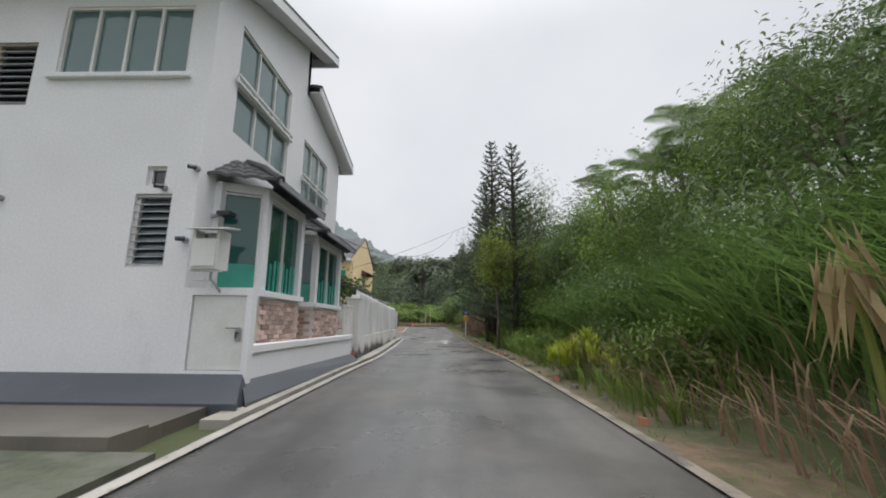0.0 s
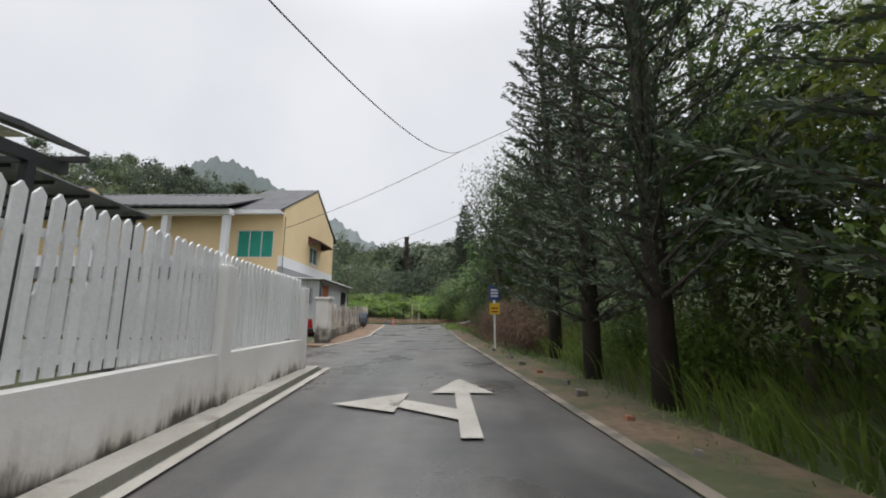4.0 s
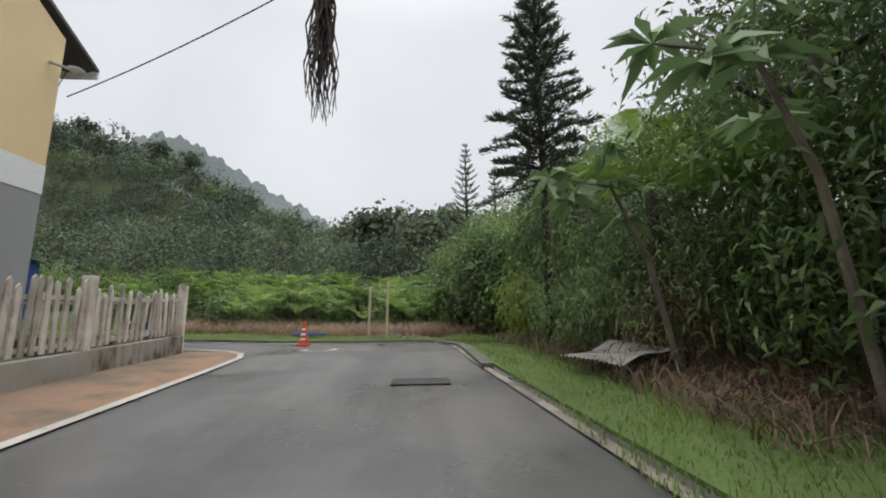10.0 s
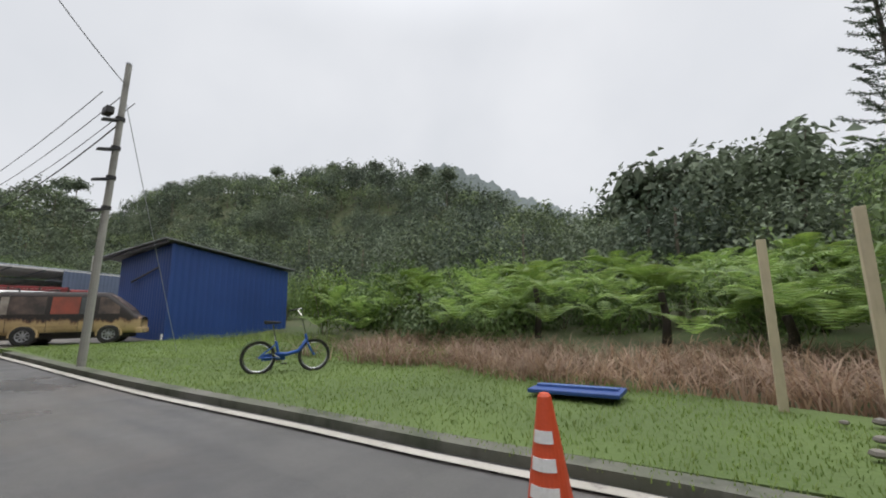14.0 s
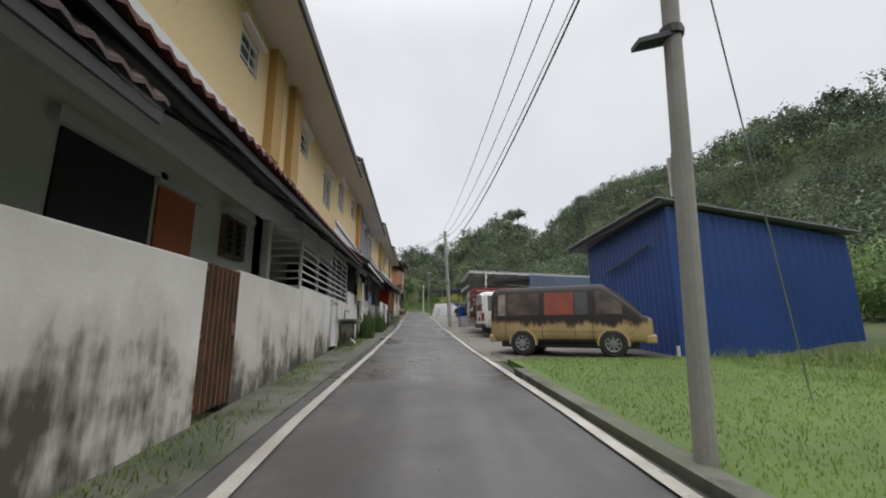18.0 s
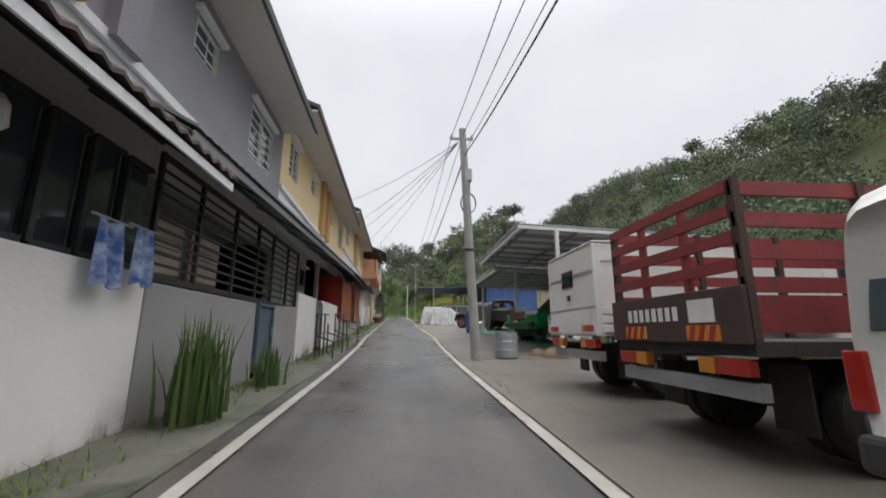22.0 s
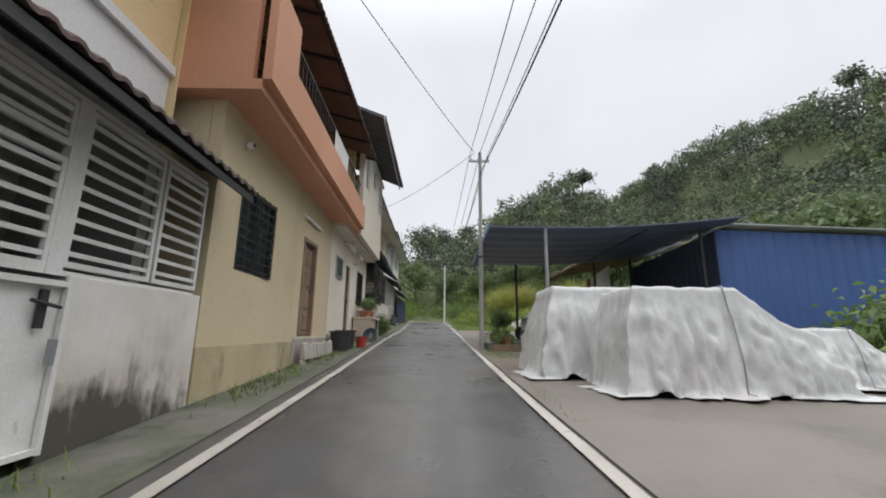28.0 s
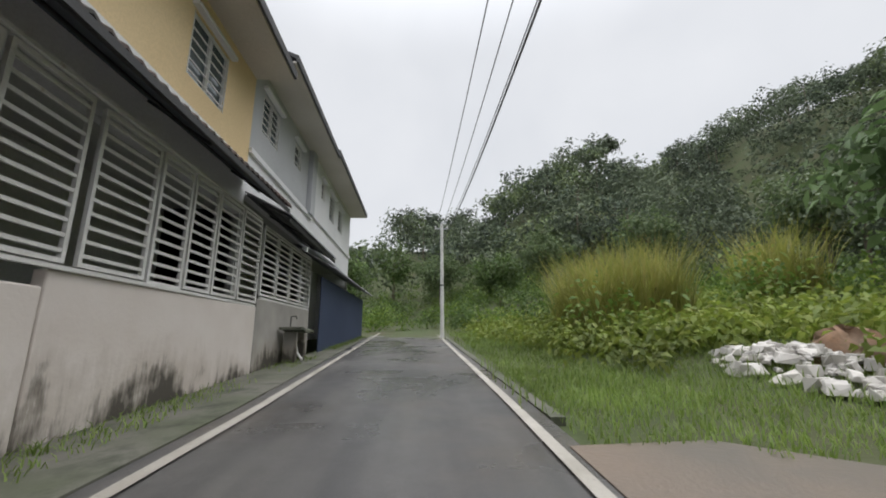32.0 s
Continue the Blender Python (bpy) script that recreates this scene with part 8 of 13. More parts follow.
def burnt_paint():
    """Cream paint, scorched in ragged patches under the windows and over the roof, rusty at the rims."""
    m, n, l, b = node_mat("scorched_cream_paint")
    tc = n.new("ShaderNodeTexCoord")
    sep = n.new("ShaderNodeSeparateXYZ")
    l.new(tc.outputs["Object"], sep.inputs["Vector"])
    base = mix_rgb(n, l, ramp_out(n, l, noise_out(n, l, 1.6, 5), 0.4, 0.65), (0.54, 0.40, 0.20), (0.43, 0.31, 0.16))
    rag = noise_out(n, l, 3.2, 8, 0.68, tc.outputs["Object"], (1, 1, 0.4))
    lift = ramp_out(n, l, sep.outputs["Z"], 0.5, 0.86, -0.66, 0.02)
    fade = ramp_out(n, l, sep.outputs["Y"], -1.75, -1.35, -0.16, 0.0)
    add = n.new("ShaderNodeMath")
    add.operation = "MULTIPLY_ADD"
    l.new(rag, add.inputs[0])
    add.inputs[1].default_value = 1.3
    l.new(lift, add.inputs[2])
    both = n.new("ShaderNodeMath")
    l.new(add.outputs[0], both.inputs[0])
    l.new(fade, both.inputs[1])
    rust = ramp_out(n, l, both.outputs[0], 0.3, 0.45)
    c = mix_rgb(n, l, rust, base, (0.20, 0.11, 0.07))
    c = mix_rgb(n, l, ramp_out(n, l, both.outputs[0], 0.42, 0.52, 0, 0.95), c, (0.026, 0.024, 0.025))
    flake = ramp_out(n, l, noise_out(n, l, 9, 5, 0.7), 0.6, 0.68, 0, 0.5)
    c = mix_rgb(n, l, flake, c, (0.16, 0.09, 0.06))
    l.new(c, b.inputs["Base Color"])
    b.inputs["Roughness"].default_value = 0.7
    return m


M["burnt"] = burnt_paint()
M["burnt_red"] = surface("rust_red_burnt_window", (0.36, 0.09, 0.06), (0.24, 0.075, 0.055), 2.5, 30, 0.8)
M["soot_pale"] = surface("sooty_pale_glass", (0.42, 0.38, 0.32), (0.20, 0.17, 0.15), 3, 30, 0.5)
M["burnt_glass"] = surface("smoked_grey_glass", (0.10, 0.115, 0.12), (0.07, 0.07, 0.07), 3, 30, 0.3)
M["burnt_window"] = surface("sooty_window", (0.05, 0.042, 0.04), (0.17, 0.12, 0.10), 2.5, 30, 0.5)


def wheel(o, x, y, r, w=0.19, rim="chrome", spokes=8):
    s = 1 if x > 0 else -1
    rot = Matrix.Translation((x, y, r)) @ Matrix.Rotation(radians(90 * s), 4, "Y")
    t = part("wheel", Build().lathe([(r * 0.62, -w / 2), (r * 0.93, -w / 2), (r, -w / 2 + 0.03), (r, w / 2 - 0.03), (r * 0.93, w / 2), (r * 0.62, w / 2), (r * 0.6, 0), (r * 0.62, -w / 2)], n=28, caps=False).moved(rot), M["rubber"], o, smooth=False)
    rm = Build().lathe([(r * 0.62, w / 2 - 0.09), (r * 0.63, w / 2 - 0.004), (r * 0.56, w / 2 - 0.01), (r * 0.52, w / 2 - 0.06), (r * 0.5, w / 2 - 0.065)], n=24)
    for k in range(spokes):
        a = 2 * math.pi * k / spokes
        rm.bar((r * 0.1 * math.cos(a), r * 0.1 * math.sin(a), w / 2 - 0.025), (r * 0.56 * math.cos(a), r * 0.56 * math.sin(a), w / 2 - 0.03), r * 0.16, 0.02)
    rm.lathe([(r * 0.18, w / 2 - 0.04), (r * 0.17, w / 2 - 0.006), (r * 0.05, w / 2)], n=12)
    part("rim", rm.moved(rot), M[rim], t)
    # dark disc added behind the spokes to close the rim and darken its depth
    part("rim_backing_disc", Build().lathe([(r * 0.6, w / 2 - 0.1), (r * 0.6, w / 2 - 0.075), (r * 0.1, w / 2 - 0.07), (r * 0.02, w / 2 - 0.07)], n=18).moved(rot), M["grime"], t)


def face_pane(q, u0, u1, v0, v1, off=0.012, th=0.006):
    """A slab lying on the four-cornered face q (a b c d, counter-clockwise from outside)."""
    a, b, c, d = [Vector(p) for p in q]
    n = (b - a).cross(d - a).normalized()
    pt = lambda u, v: a.lerp(b, u).lerp(d.lerp(c, u), v)  # noqa: E731
    p = [pt(u0, v0), pt(u1, v0), pt(u1, v1), pt(u0, v1)]
    return Build().hexa([x + n * (off - th) for x in p] + [x + n * off for x in p])


def vehicle(name, at, turn, label, category, W, stations, cab, wheels, wr, paint, side, glass_mat="glass_dark", group="", cab_paint=None, rim="chrome", front=True, tail=True, bumper="black_plastic", rear_pane=(0.1, 0.9, 0.12, 0.85), side_mats=None, grille=True, seams=(), roof_rail=False, extra=None):
    """A road vehicle heading along +y. stations: (y, bottom, top, width share); cab: rear foot, rear top, front top, front foot, belt, roof, top width share."""
    o = thing(name, at, label, category, group, turn=turn)
    hw = W / 2
    rings = []
    for y, zb, zt, ws in stations:
        h = hw * ws
        rings.append([(-h * 0.9, y, zb), (h * 0.9, y, zb), (h, y, zb + 0.13), (h * 1.0, y, (zb + zt) / 2), (h * 0.985, y, zt - 0.12), (h * 0.93, y, zt), (-h * 0.93, y, zt), (-h * 0.985, y, zt - 0.12), (-h, y, (zb + zt) / 2), (-h, y, zb + 0.13)])
    bm = Build()
    k = 10
    bm.add([p for r in rings for p in r], [(i * k + j, i * k + (j + 1) % k, (i + 1) * k + (j + 1) % k, (i + 1) * k + j) for i in range(len(rings) - 1) for j in range(k)] + [tuple(range(k)), tuple((len(rings) - 1) * k + j for j in range(k - 1, -1, -1))])
    body = part("body", bm, M[paint], o, bevel=0.035)
    rb, rt, ft, ff, zb, zt, ws = cab
    a, t = hw * 0.945, hw * ws
    P = [(-a, rb, zb), (a, rb, zb), (a, ff, zb), (-a, ff, zb), (-t, rt, zt), (t, rt, zt), (t, ft, zt), (-t, ft, zt)]
    part("cabin", Build().hexa(P), M[cab_paint or paint], o, bevel=0.05)
    cab_o = part("roof_skin", Build().sheet(lambda u, v: (-t * 0.96 + 2 * t * 0.96 * u, rt + (ft - rt) * v, zt + 0.035 * math.sin(math.pi * u) ** 0.5 * math.sin(math.pi * min(max(v, 0.02), 0.98)) ** 0.4 + 0.004), np.linspace(0, 1, 9), np.linspace(0, 1, 9), 0.02), M[cab_paint or paint], o, smooth=True)
    right, left = (P[1], P[2], P[6], P[5]), (P[3], P[0], P[4], P[7])
    frt, rear = (P[2], P[3], P[7], P[6]), (P[0], P[1], P[5], P[4])
    for i, (u0, u1) in enumerate(side):
        gm = M[(side_mats or {}).get(i, glass_mat)]
        ya, yb = rb + (ff - rb) * u0, rb + (ff - rb) * u1
        for s in (1, -1):
            q = []
            for v, y in ((0.12, ya), (0.12, yb), (0.88, yb), (0.88, ya)):
                lo, hi = rb + (rt - rb) * v + 0.1, ff + (ft - ff) * v - 0.12
                q.append(Vector((s * (a + (t - a) * v), min(max(y, lo), hi), zb + (zt - zb) * v)))
            if q[2].y - q[3].y < 0.08:
                q[2].y = q[3].y = (q[2].y + q[3].y) / 2
                q[2].y += 0.02
            n = Vector((s, 0, 0.12)).normalized()
            bmw = Build().hexa([p + n * 0.004 for p in q] + [p + n * 0.014 for p in q])
            part("side_window", bmw, gm, o)
    part("windscreen", face_pane(frt, 0.07, 0.93, 0.1, 0.92), M["glass_dark" if glass_mat == "glass_dark" else glass_mat], o)
    if rear_pane:
        part("rear_window", face_pane(rear, *rear_pane), M[glass_mat], o)
    for y in wheels:
        for s in (1, -1):
            n = 14
            ring = []
            for q in range(n + 1):
                b0 = math.pi * (1.16 * q / n - 0.08)
                ring += [(s * xx, y + math.cos(b0) * rr, wr + math.sin(b0) * rr) for xx, rr in ((hw * 0.88, wr * 1.0), (hw + 0.006, wr * 1.0), (hw + 0.006, wr * 1.14), (hw * 0.88, wr * 1.14))]
            arch = Build().add(ring, [(4 * q + j, 4 * q + (j + 1) % 4, 4 * q + 4 + (j + 1) % 4, 4 * q + 4 + j) for q in range(n) for j in range(4)] + [(0, 1, 2, 3), (4 * n + 3, 4 * n + 2, 4 * n + 1, 4 * n)])
            # black disc flush with the flank paints the dark hollow round the wheel
            part("wheel_well", Build().rod((s * hw * 0.6, y, wr), (s * (hw + 0.003), y, wr), wr * 1.0, 20), M["grime"], o)
            part("wheel_arch", arch, M["grime"], o)
            wheel(o, s * (hw - 0.06), y, wr, rim=rim)
    y0, y1 = stations[0][0], stations[-1][0]
    zt0, zt1 = stations[0][2], stations[-1][2]
    zb0, zb1 = stations[0][1], stations[-1][1]
    part("front_bumper", Build().box(-hw * 0.97, hw * 0.97, y1 - 0.12, y1 + 0.07, zb1 + 0.02, zb1 + 0.2), M[bumper], o, bevel=0.03)
    part("rear_bumper", Build().box(-hw * 0.97, hw * 0.97, y0 - 0.07, y0 + 0.12, zb0 + 0.02, zb0 + 0.18), M[bumper], o, bevel=0.03)
    if front:
        for s in (1, -1):
            part("head_lamp", Build().hexa([(s * hw * 0.5, y1 - 0.05, zt1 - 0.3), (s * hw * 0.93, y1 - 0.12, zt1 - 0.27), (s * hw * 0.93, y1 - 0.02, zt1 - 0.27), (s * hw * 0.5, y1 + 0.02, zt1 - 0.3), (s * hw * 0.55, y1 - 0.05, zt1 - 0.12), (s * hw * 0.95, y1 - 0.16, zt1 - 0.08), (s * hw * 0.95, y1 - 0.04, zt1 - 0.08), (s * hw * 0.55, y1 + 0.015, zt1 - 0.12)]), M["lamp_glass"], o)
            part("mirror", Build().box(s * (hw * 0.95), s * (hw + 0.16), ff - 0.32, ff - 0.2, zb + 0.05, zb + 0.22), M[paint if grille else "black_plastic"], o, bevel=0.03)
        if grille:
            g = part("grille", Build().box(-hw * 0.48, hw * 0.48, y1 + 0.005, y1 + 0.03, zt1 - 0.34, zt1 - 0.1), M["black_plastic"], o, bevel=0.01)
            for q in range(4):
                part("grille_bar", Build().box(-hw * 0.47, hw * 0.47, y1 + 0.03, y1 + 0.04, zt1 - 0.32 + 0.06 * q, zt1 - 0.3 + 0.06 * q), M["chrome"], g)
            part("air_intake", Build().box(-hw * 0.6, hw * 0.6, y1 + 0.068, y1 + 0.08, zb1 + 0.06, zb1 + 0.15), M["black_plastic"], o)
        part("number_plate", Build().box(-0.22, 0.22, y1 + 0.075, y1 + 0.09, zb1 + 0.16, zb1 + 0.27), M["black_plastic"], o)
        part("plate_bar", Build().box(-0.17, 0.17, y1 + 0.09, y1 + 0.093, zb1 + 0.19, zb1 + 0.24), M["white_metal"], o)
    if tail:
        for s in (1, -1):
            part("tail_lamp", Build().box(s * hw * 0.74, s * hw * 0.975, y0 - 0.02, y0 + 0.08, zt0 - 0.5, zt0 - 0.22), M["tail_red"], o, bevel=0.01)
        part("number_plate", Build().box(-0.22, 0.22, y0 - 0.025, y0 - 0.005, zt0 - 0.42, zt0 - 0.3), M["black_plastic"], o)
        part("plate_bar", Build().box(-0.17, 0.17, y0 - 0.028, y0 - 0.025, zt0 - 0.39, zt0 - 0.33), M["white_metal"], o)
    zlo = sum(s[1] for s in stations) / len(stations)
    for y in seams:
        for s in (1, -1):
            part("door_seam", Build().box(s * (hw - 0.02), s * (hw + 0.003), y - 0.006, y + 0.006, zlo + 0.12, zb - 0.02), M["grime"], o)
            part("door_handle", Build().box(s * hw, s * (hw + 0.025), y + 0.08, y + 0.22, zb - 0.17, zb - 0.13), M["black_plastic"], o, bevel=0.005)
    for s in (1, -1):
        part("side_strip", Build().box(s * (hw - 0.01), s * (hw + 0.012), stations[0][0] + 0.3, stations[-1][0] - 0.3, zb - 0.33, zb - 0.305), M["black_plastic" if paint != "burnt" else "burnt"], o)
        part("sill", Build().box(s * (hw - 0.12), s * (hw - 0.01), wheels[0] + wr * 1.2, wheels[1] - wr * 1.2, zlo - 0.03, zlo + 0.06), M["grime"], o)
    if roof_rail:
        for y in (rt + 0.5, ft - 0.5):
            part("roof_bar", Build().bar((-t, y, zt + 0.07), (t, y, zt + 0.07), 0.04), M["dark_metal"], o)
    part("underbody", Build().box(-hw * 0.8, hw * 0.8, stations[0][0] + 0.3, stations[-1][0] - 0.3, 0.18, zlo + 0.05), M["grime"], o)
    return o


def on(x, y, up=0.03):
    return (x, y, gz(x, y) + up)


def onebox(name, at, label, L, W, H, wheels, wr, paint, panes, turn=0, glass_mat="glass_dark", nose=0.62, rim="grey_metal", stripe="", front_mat=None, lamps=True, rack=False, bumper="black_plastic"):
    """A forward-control minivan heading along +y, one rounded shell. panes: (start, end, material or '') as shares of the length."""
    o = thing(name, at, label, "van", turn=turn)
    y0, y1, hw = -L / 2, L / 2, W / 2
    belt, zb = H * 0.545, H * 0.19

    def top(y):
        d = (y1 - y) / (L * 0.27)
        back = (y - y0) / (L * 0.05)
        z = H * (nose * 0.88 + (1 - nose * 0.88) * min(1.0, max(0.0, (d - 0.2) / 0.8)) ** 0.8) if d < 1 else H
        return z - 0.07 * H * max(0.0, 1 - back) ** 2 - (0.05 * H * max(0.0, 1 - d / 0.2) ** 2 if d < 0.2 else 0)

    def half(y, z):
        f = 1.0 if z < belt else 1 - 0.13 * ((z - belt) / (H - belt)) ** 1.1
        if z < H * 0.33:
            f *= 1 - 0.07 * ((H * 0.33 - z) / (H * 0.33 - zb)) ** 2
        e = min((y - y0) / (L * 0.07), (y1 - y) / (L * 0.12))
        return hw * f * (1 - 0.14 * max(0.0, 1 - e) ** 2.2)

    fr = [0, 0.05, 0.14, 0.26, 0.38, 0.44, 0.5, 0.62, 0.76, 0.88, 0.95, 0.985, 1.0]
    edge = [0.93, 1, 1, 1, 1, 1, 1, 1, 1, 0.99, 0.955, 0.87, 0.7]
    ys = np.r_[y0, y0 + L * 0.012, y0 + L * 0.03, np.linspace(y0 + L * 0.06, y1 - L * 0.3, 14), np.linspace(y1 - L * 0.27, y1 - L * 0.03, 13), y1 - L * 0.012, y1]
    rings = []
    for y in ys:
        zt = top(y)
        pts = [(half(y, zb + (zt - zb) * q) * e, y, zb + (zt - zb) * q) for q, e in zip(fr, edge)]
        rings.append(pts + [(0, y, zt + 0.012 * H)] + [(-x, yy, z) for x, yy, z in pts[::-1]])
    k = len(rings[0])
    bm = Build().add([p for r in rings for p in r], [(i * k + j, i * k + (j + 1) % k, (i + 1) * k + (j + 1) % k, (i + 1) * k + j) for i in range(len(rings) - 1) for j in range(k)] + [tuple(range(k)), tuple((len(rings) - 1) * k + j for j in range(k - 1, -1, -1))])
    part("body", bm, M[paint], o, smooth=True)

    def patch(nm, ya, yb, za, zb_, mat, off=0.008, lab=""):
        for sg in (1, -1):
            p = Build()
            rows = [[Vector((sg * (half(y, z) + off - d), y, z)) for z in np.linspace(za, min(zb_, top(y) - 0.1 * H), 5)] for d in (0, 0.012) for y in np.linspace(ya, yb, 7)]
            v = [q for r in rows for q in r]
            p.add(v, [(5 * a + b, 5 * a + 5 + b, 5 * a + 6 + b, 5 * a + 1 + b) for a in range(6) for b in range(4)] + [(35 + 5 * a + b, 35 + 5 * a + 1 + b, 35 + 5 * a + 6 + b, 35 + 5 * a + 5 + b) for a in range(6) for b in range(4)]
                  + [(5 * a, 35 + 5 * a, 40 + 5 * a, 5 + 5 * a) for a in range(6)] + [(5 * a + 4, 5 * a + 9, 44 + 5 * a, 39 + 5 * a) for a in range(6)] + [(b, b + 1, 36 + b, 35 + b) for b in range(4)] + [(30 + b, 65 + b, 66 + b, 31 + b) for b in range(4)])
            part(nm, p, M[mat], o, lab)

    zw0, zw1 = belt + 0.025 * H, H * 0.895
    for a, b, mt in panes:
        ya, yb = y0 + L * a, y0 + L * b
        patch("window_rubber", ya - 0.025, yb + 0.025, zw0 - 0.025, zw1 + 0.025, "grime", 0.004)
        patch("side_window", ya, yb, zw0, zw1, mt or glass_mat)
    # windscreen and rear window lie in the shell's own slope
    ws = Build().sheet(lambda u, v: ((2 * u - 1) * half(y1 - L * (0.085 + 0.15 * v), top(y1 - L * (0.085 + 0.15 * v)) - 0.12) * 0.86, y1 - L * (0.085 + 0.15 * v) + 0.012, top(y1 - L * (0.085 + 0.15 * v)) + 0.02 - 0.02 * abs(2 * u - 1) ** 3), np.linspace(0, 1, 9), np.linspace(0, 1, 7), 0.012)
    part("windscreen", ws, M[front_mat or glass_mat], o, smooth=True)
    part("rear_window", Build().hexa([(-hw * 0.74, y0 - 0.012, zw0), (hw * 0.74, y0 - 0.012, zw0), (hw * 0.74, y0 + 0.03, zw0), (-hw * 0.74, y0 + 0.03, zw0), (-hw * 0.66, y0 + 0.012, H * 0.86), (hw * 0.66, y0 + 0.012, H * 0.86), (hw * 0.66, y0 + 0.05, H * 0.86), (-hw * 0.66, y0 + 0.05, H * 0.86)]), M[glass_mat], o, bevel=0.012)
    for y in wheels:
        for sg in (1, -1):
            # near-black disc on the shell in place of a shaded hollow
            part("wheel_well", Build().rod((sg * hw * 0.6, y, wr), (sg * (hw + 0.004), y, wr), wr * 1.08, 24), M["grime"], o)
            n = 16
            ring = []
            for q in range(n + 1):
                b0 = math.pi * (1.1 * q / n - 0.05)
                ring += [(sg * xx, y + math.cos(b0) * rr, wr + math.sin(b0) * rr) for xx, rr in ((hw * 0.9, wr * 1.06), (hw + 0.016, wr * 1.06), (hw + 0.012, wr * 1.2), (hw * 0.9, wr * 1.22))]
            part("wheel_arch", Build().add(ring, [(4 * q + j, 4 * q + (j + 1) % 4, 4 * q + 4 + (j + 1) % 4, 4 * q + 4 + j) for q in range(n) for j in range(4)] + [(0, 1, 2, 3), (4 * n + 3, 4 * n + 2, 4 * n + 1, 4 * n)]), M[paint], o)
            wheel(o, sg * (hw - 0.05), y, wr, rim=rim)
    for nm, ya, yb in (("front_bumper", y1 - 0.16, y1 + 0.05), ("rear_bumper", y0 - 0.05, y0 + 0.14)):
        part(nm, Build().box(-hw * 0.93, hw * 0.93, ya, yb, zb - 0.02, zb + 0.17), M[bumper], o, bevel=0.04)
    for y in [y0 + L * (panes[q][1] + panes[q + 1][0]) / 2 for q in range(len(panes) - 1)]:
        patch("door_seam", y - 0.007, y + 0.007, zb + 0.08, belt + 0.02, "grime", 0.003)
        for sg in (1, -1):
            part("door_handle", Build().box(sg * (hw - 0.005), sg * (hw + 0.025), y + 0.07, y + 0.2, belt - 0.12, belt - 0.085), M["black_plastic" if paint != "burnt" else "burnt"], o, bevel=0.006)
    patch("waist_crease", y0 + L * 0.06, y1 - L * 0.14, belt - 0.2 * H, belt - 0.2 * H + 0.022, stripe or paint, 0.012)
    patch("sill", wheels[0] + wr * 1.3, wheels[1] - wr * 1.3, zb, zb + 0.06, "grime", 0.004)
    if lamps:
        for sg in (1, -1):
            part("head_lamp", Build().box(sg * hw * 0.5, sg * hw * 0.86, y1 - 0.07, y1 + 0.012, belt - 0.36 * H, belt - 0.25 * H), M["lamp_glass"], o, bevel=0.02)
            part("tail_lamp", Build().box(sg * hw * 0.78, sg * hw * 0.93, y0 - 0.025, y0 + 0.07, belt - 0.2 * H, belt - 0.03 * H), M["tail_red"], o, bevel=0.012)
            part("mirror", Build().box(sg * hw * 0.97, sg * (hw + 0.15), y1 - L * 0.2, y1 - L * 0.17, belt + 0.04, belt + 0.2), M["black_plastic"], o, bevel=0.03)
        part("number_plate", Build().box(-0.2, 0.2, y0 - 0.03, y0 + 0.03, belt - 0.2 * H, belt - 0.12 * H), M["black_plastic"], o)
        part("plate_bar", Build().box(-0.15, 0.15, y0 - 0.034, y0 - 0.03, belt - 0.18 * H, belt - 0.14 * H), M["white_metal"], o)
    if rack:
        for y in (y0 + L * 0.25, y0 + L * 0.55):
            part("roof_bar", Build().bar((-hw * 0.84, y, H + 0.07), (hw * 0.84, y, H + 0.07), 0.04), M["dark_metal"], o)
            for sg in (1, -1):
                part("bar_foot", Build().box(sg * hw * 0.78, sg * hw * 0.84, y - 0.03, y + 0.03, H - 0.06, H + 0.05), M["dark_metal"], o)
    part("underbody", Build().box(-hw * 0.8, hw * 0.8, y0 + 0.25, y1 - 0.3, 0.17, zb + 0.05), M["grime"], o)
    return o


onebox("burnt_van", on(-20.39, 25.92, 0.04), "burnt-out cream minivan, scorched black and rusty, parked on grass", 3.66, 1.52, 1.63, (-1.0, 1.02), 0.28, "burnt", ((0.06, 0.11, "soot_pale"), (0.112, 0.34, "burnt_window"), (0.375, 0.56, "burnt_red"), (0.565, 0.645, "burnt_glass"), (0.69, 0.84, "burnt_window")), -29, "burnt_window", rim="grey_metal", lamps=False, bumper="burnt")
onebox("white_van", on(-27.3, 26.66), "dirty white minivan with grey windows and roof bars", 4.1, 1.5, 1.78, (-1.0, 1.42), 0.3, "white_car", ((0.06, 0.31, ""), (0.345, 0.6, ""), (0.65, 0.84, "")), turn=3, glass_mat="glass_grey", stripe="grey_metal", rack=True)
onebox("pale_van", on(-69.05, 26.85), "dusty pale grey minivan under the blue shelter", 4.1, 1.62, 1.8, (-1.15, 1.2), 0.3, "dusty_green_car", ((0.06, 0.31, ""), (0.345, 0.6, ""), (0.65, 0.84, "")), turn=180)
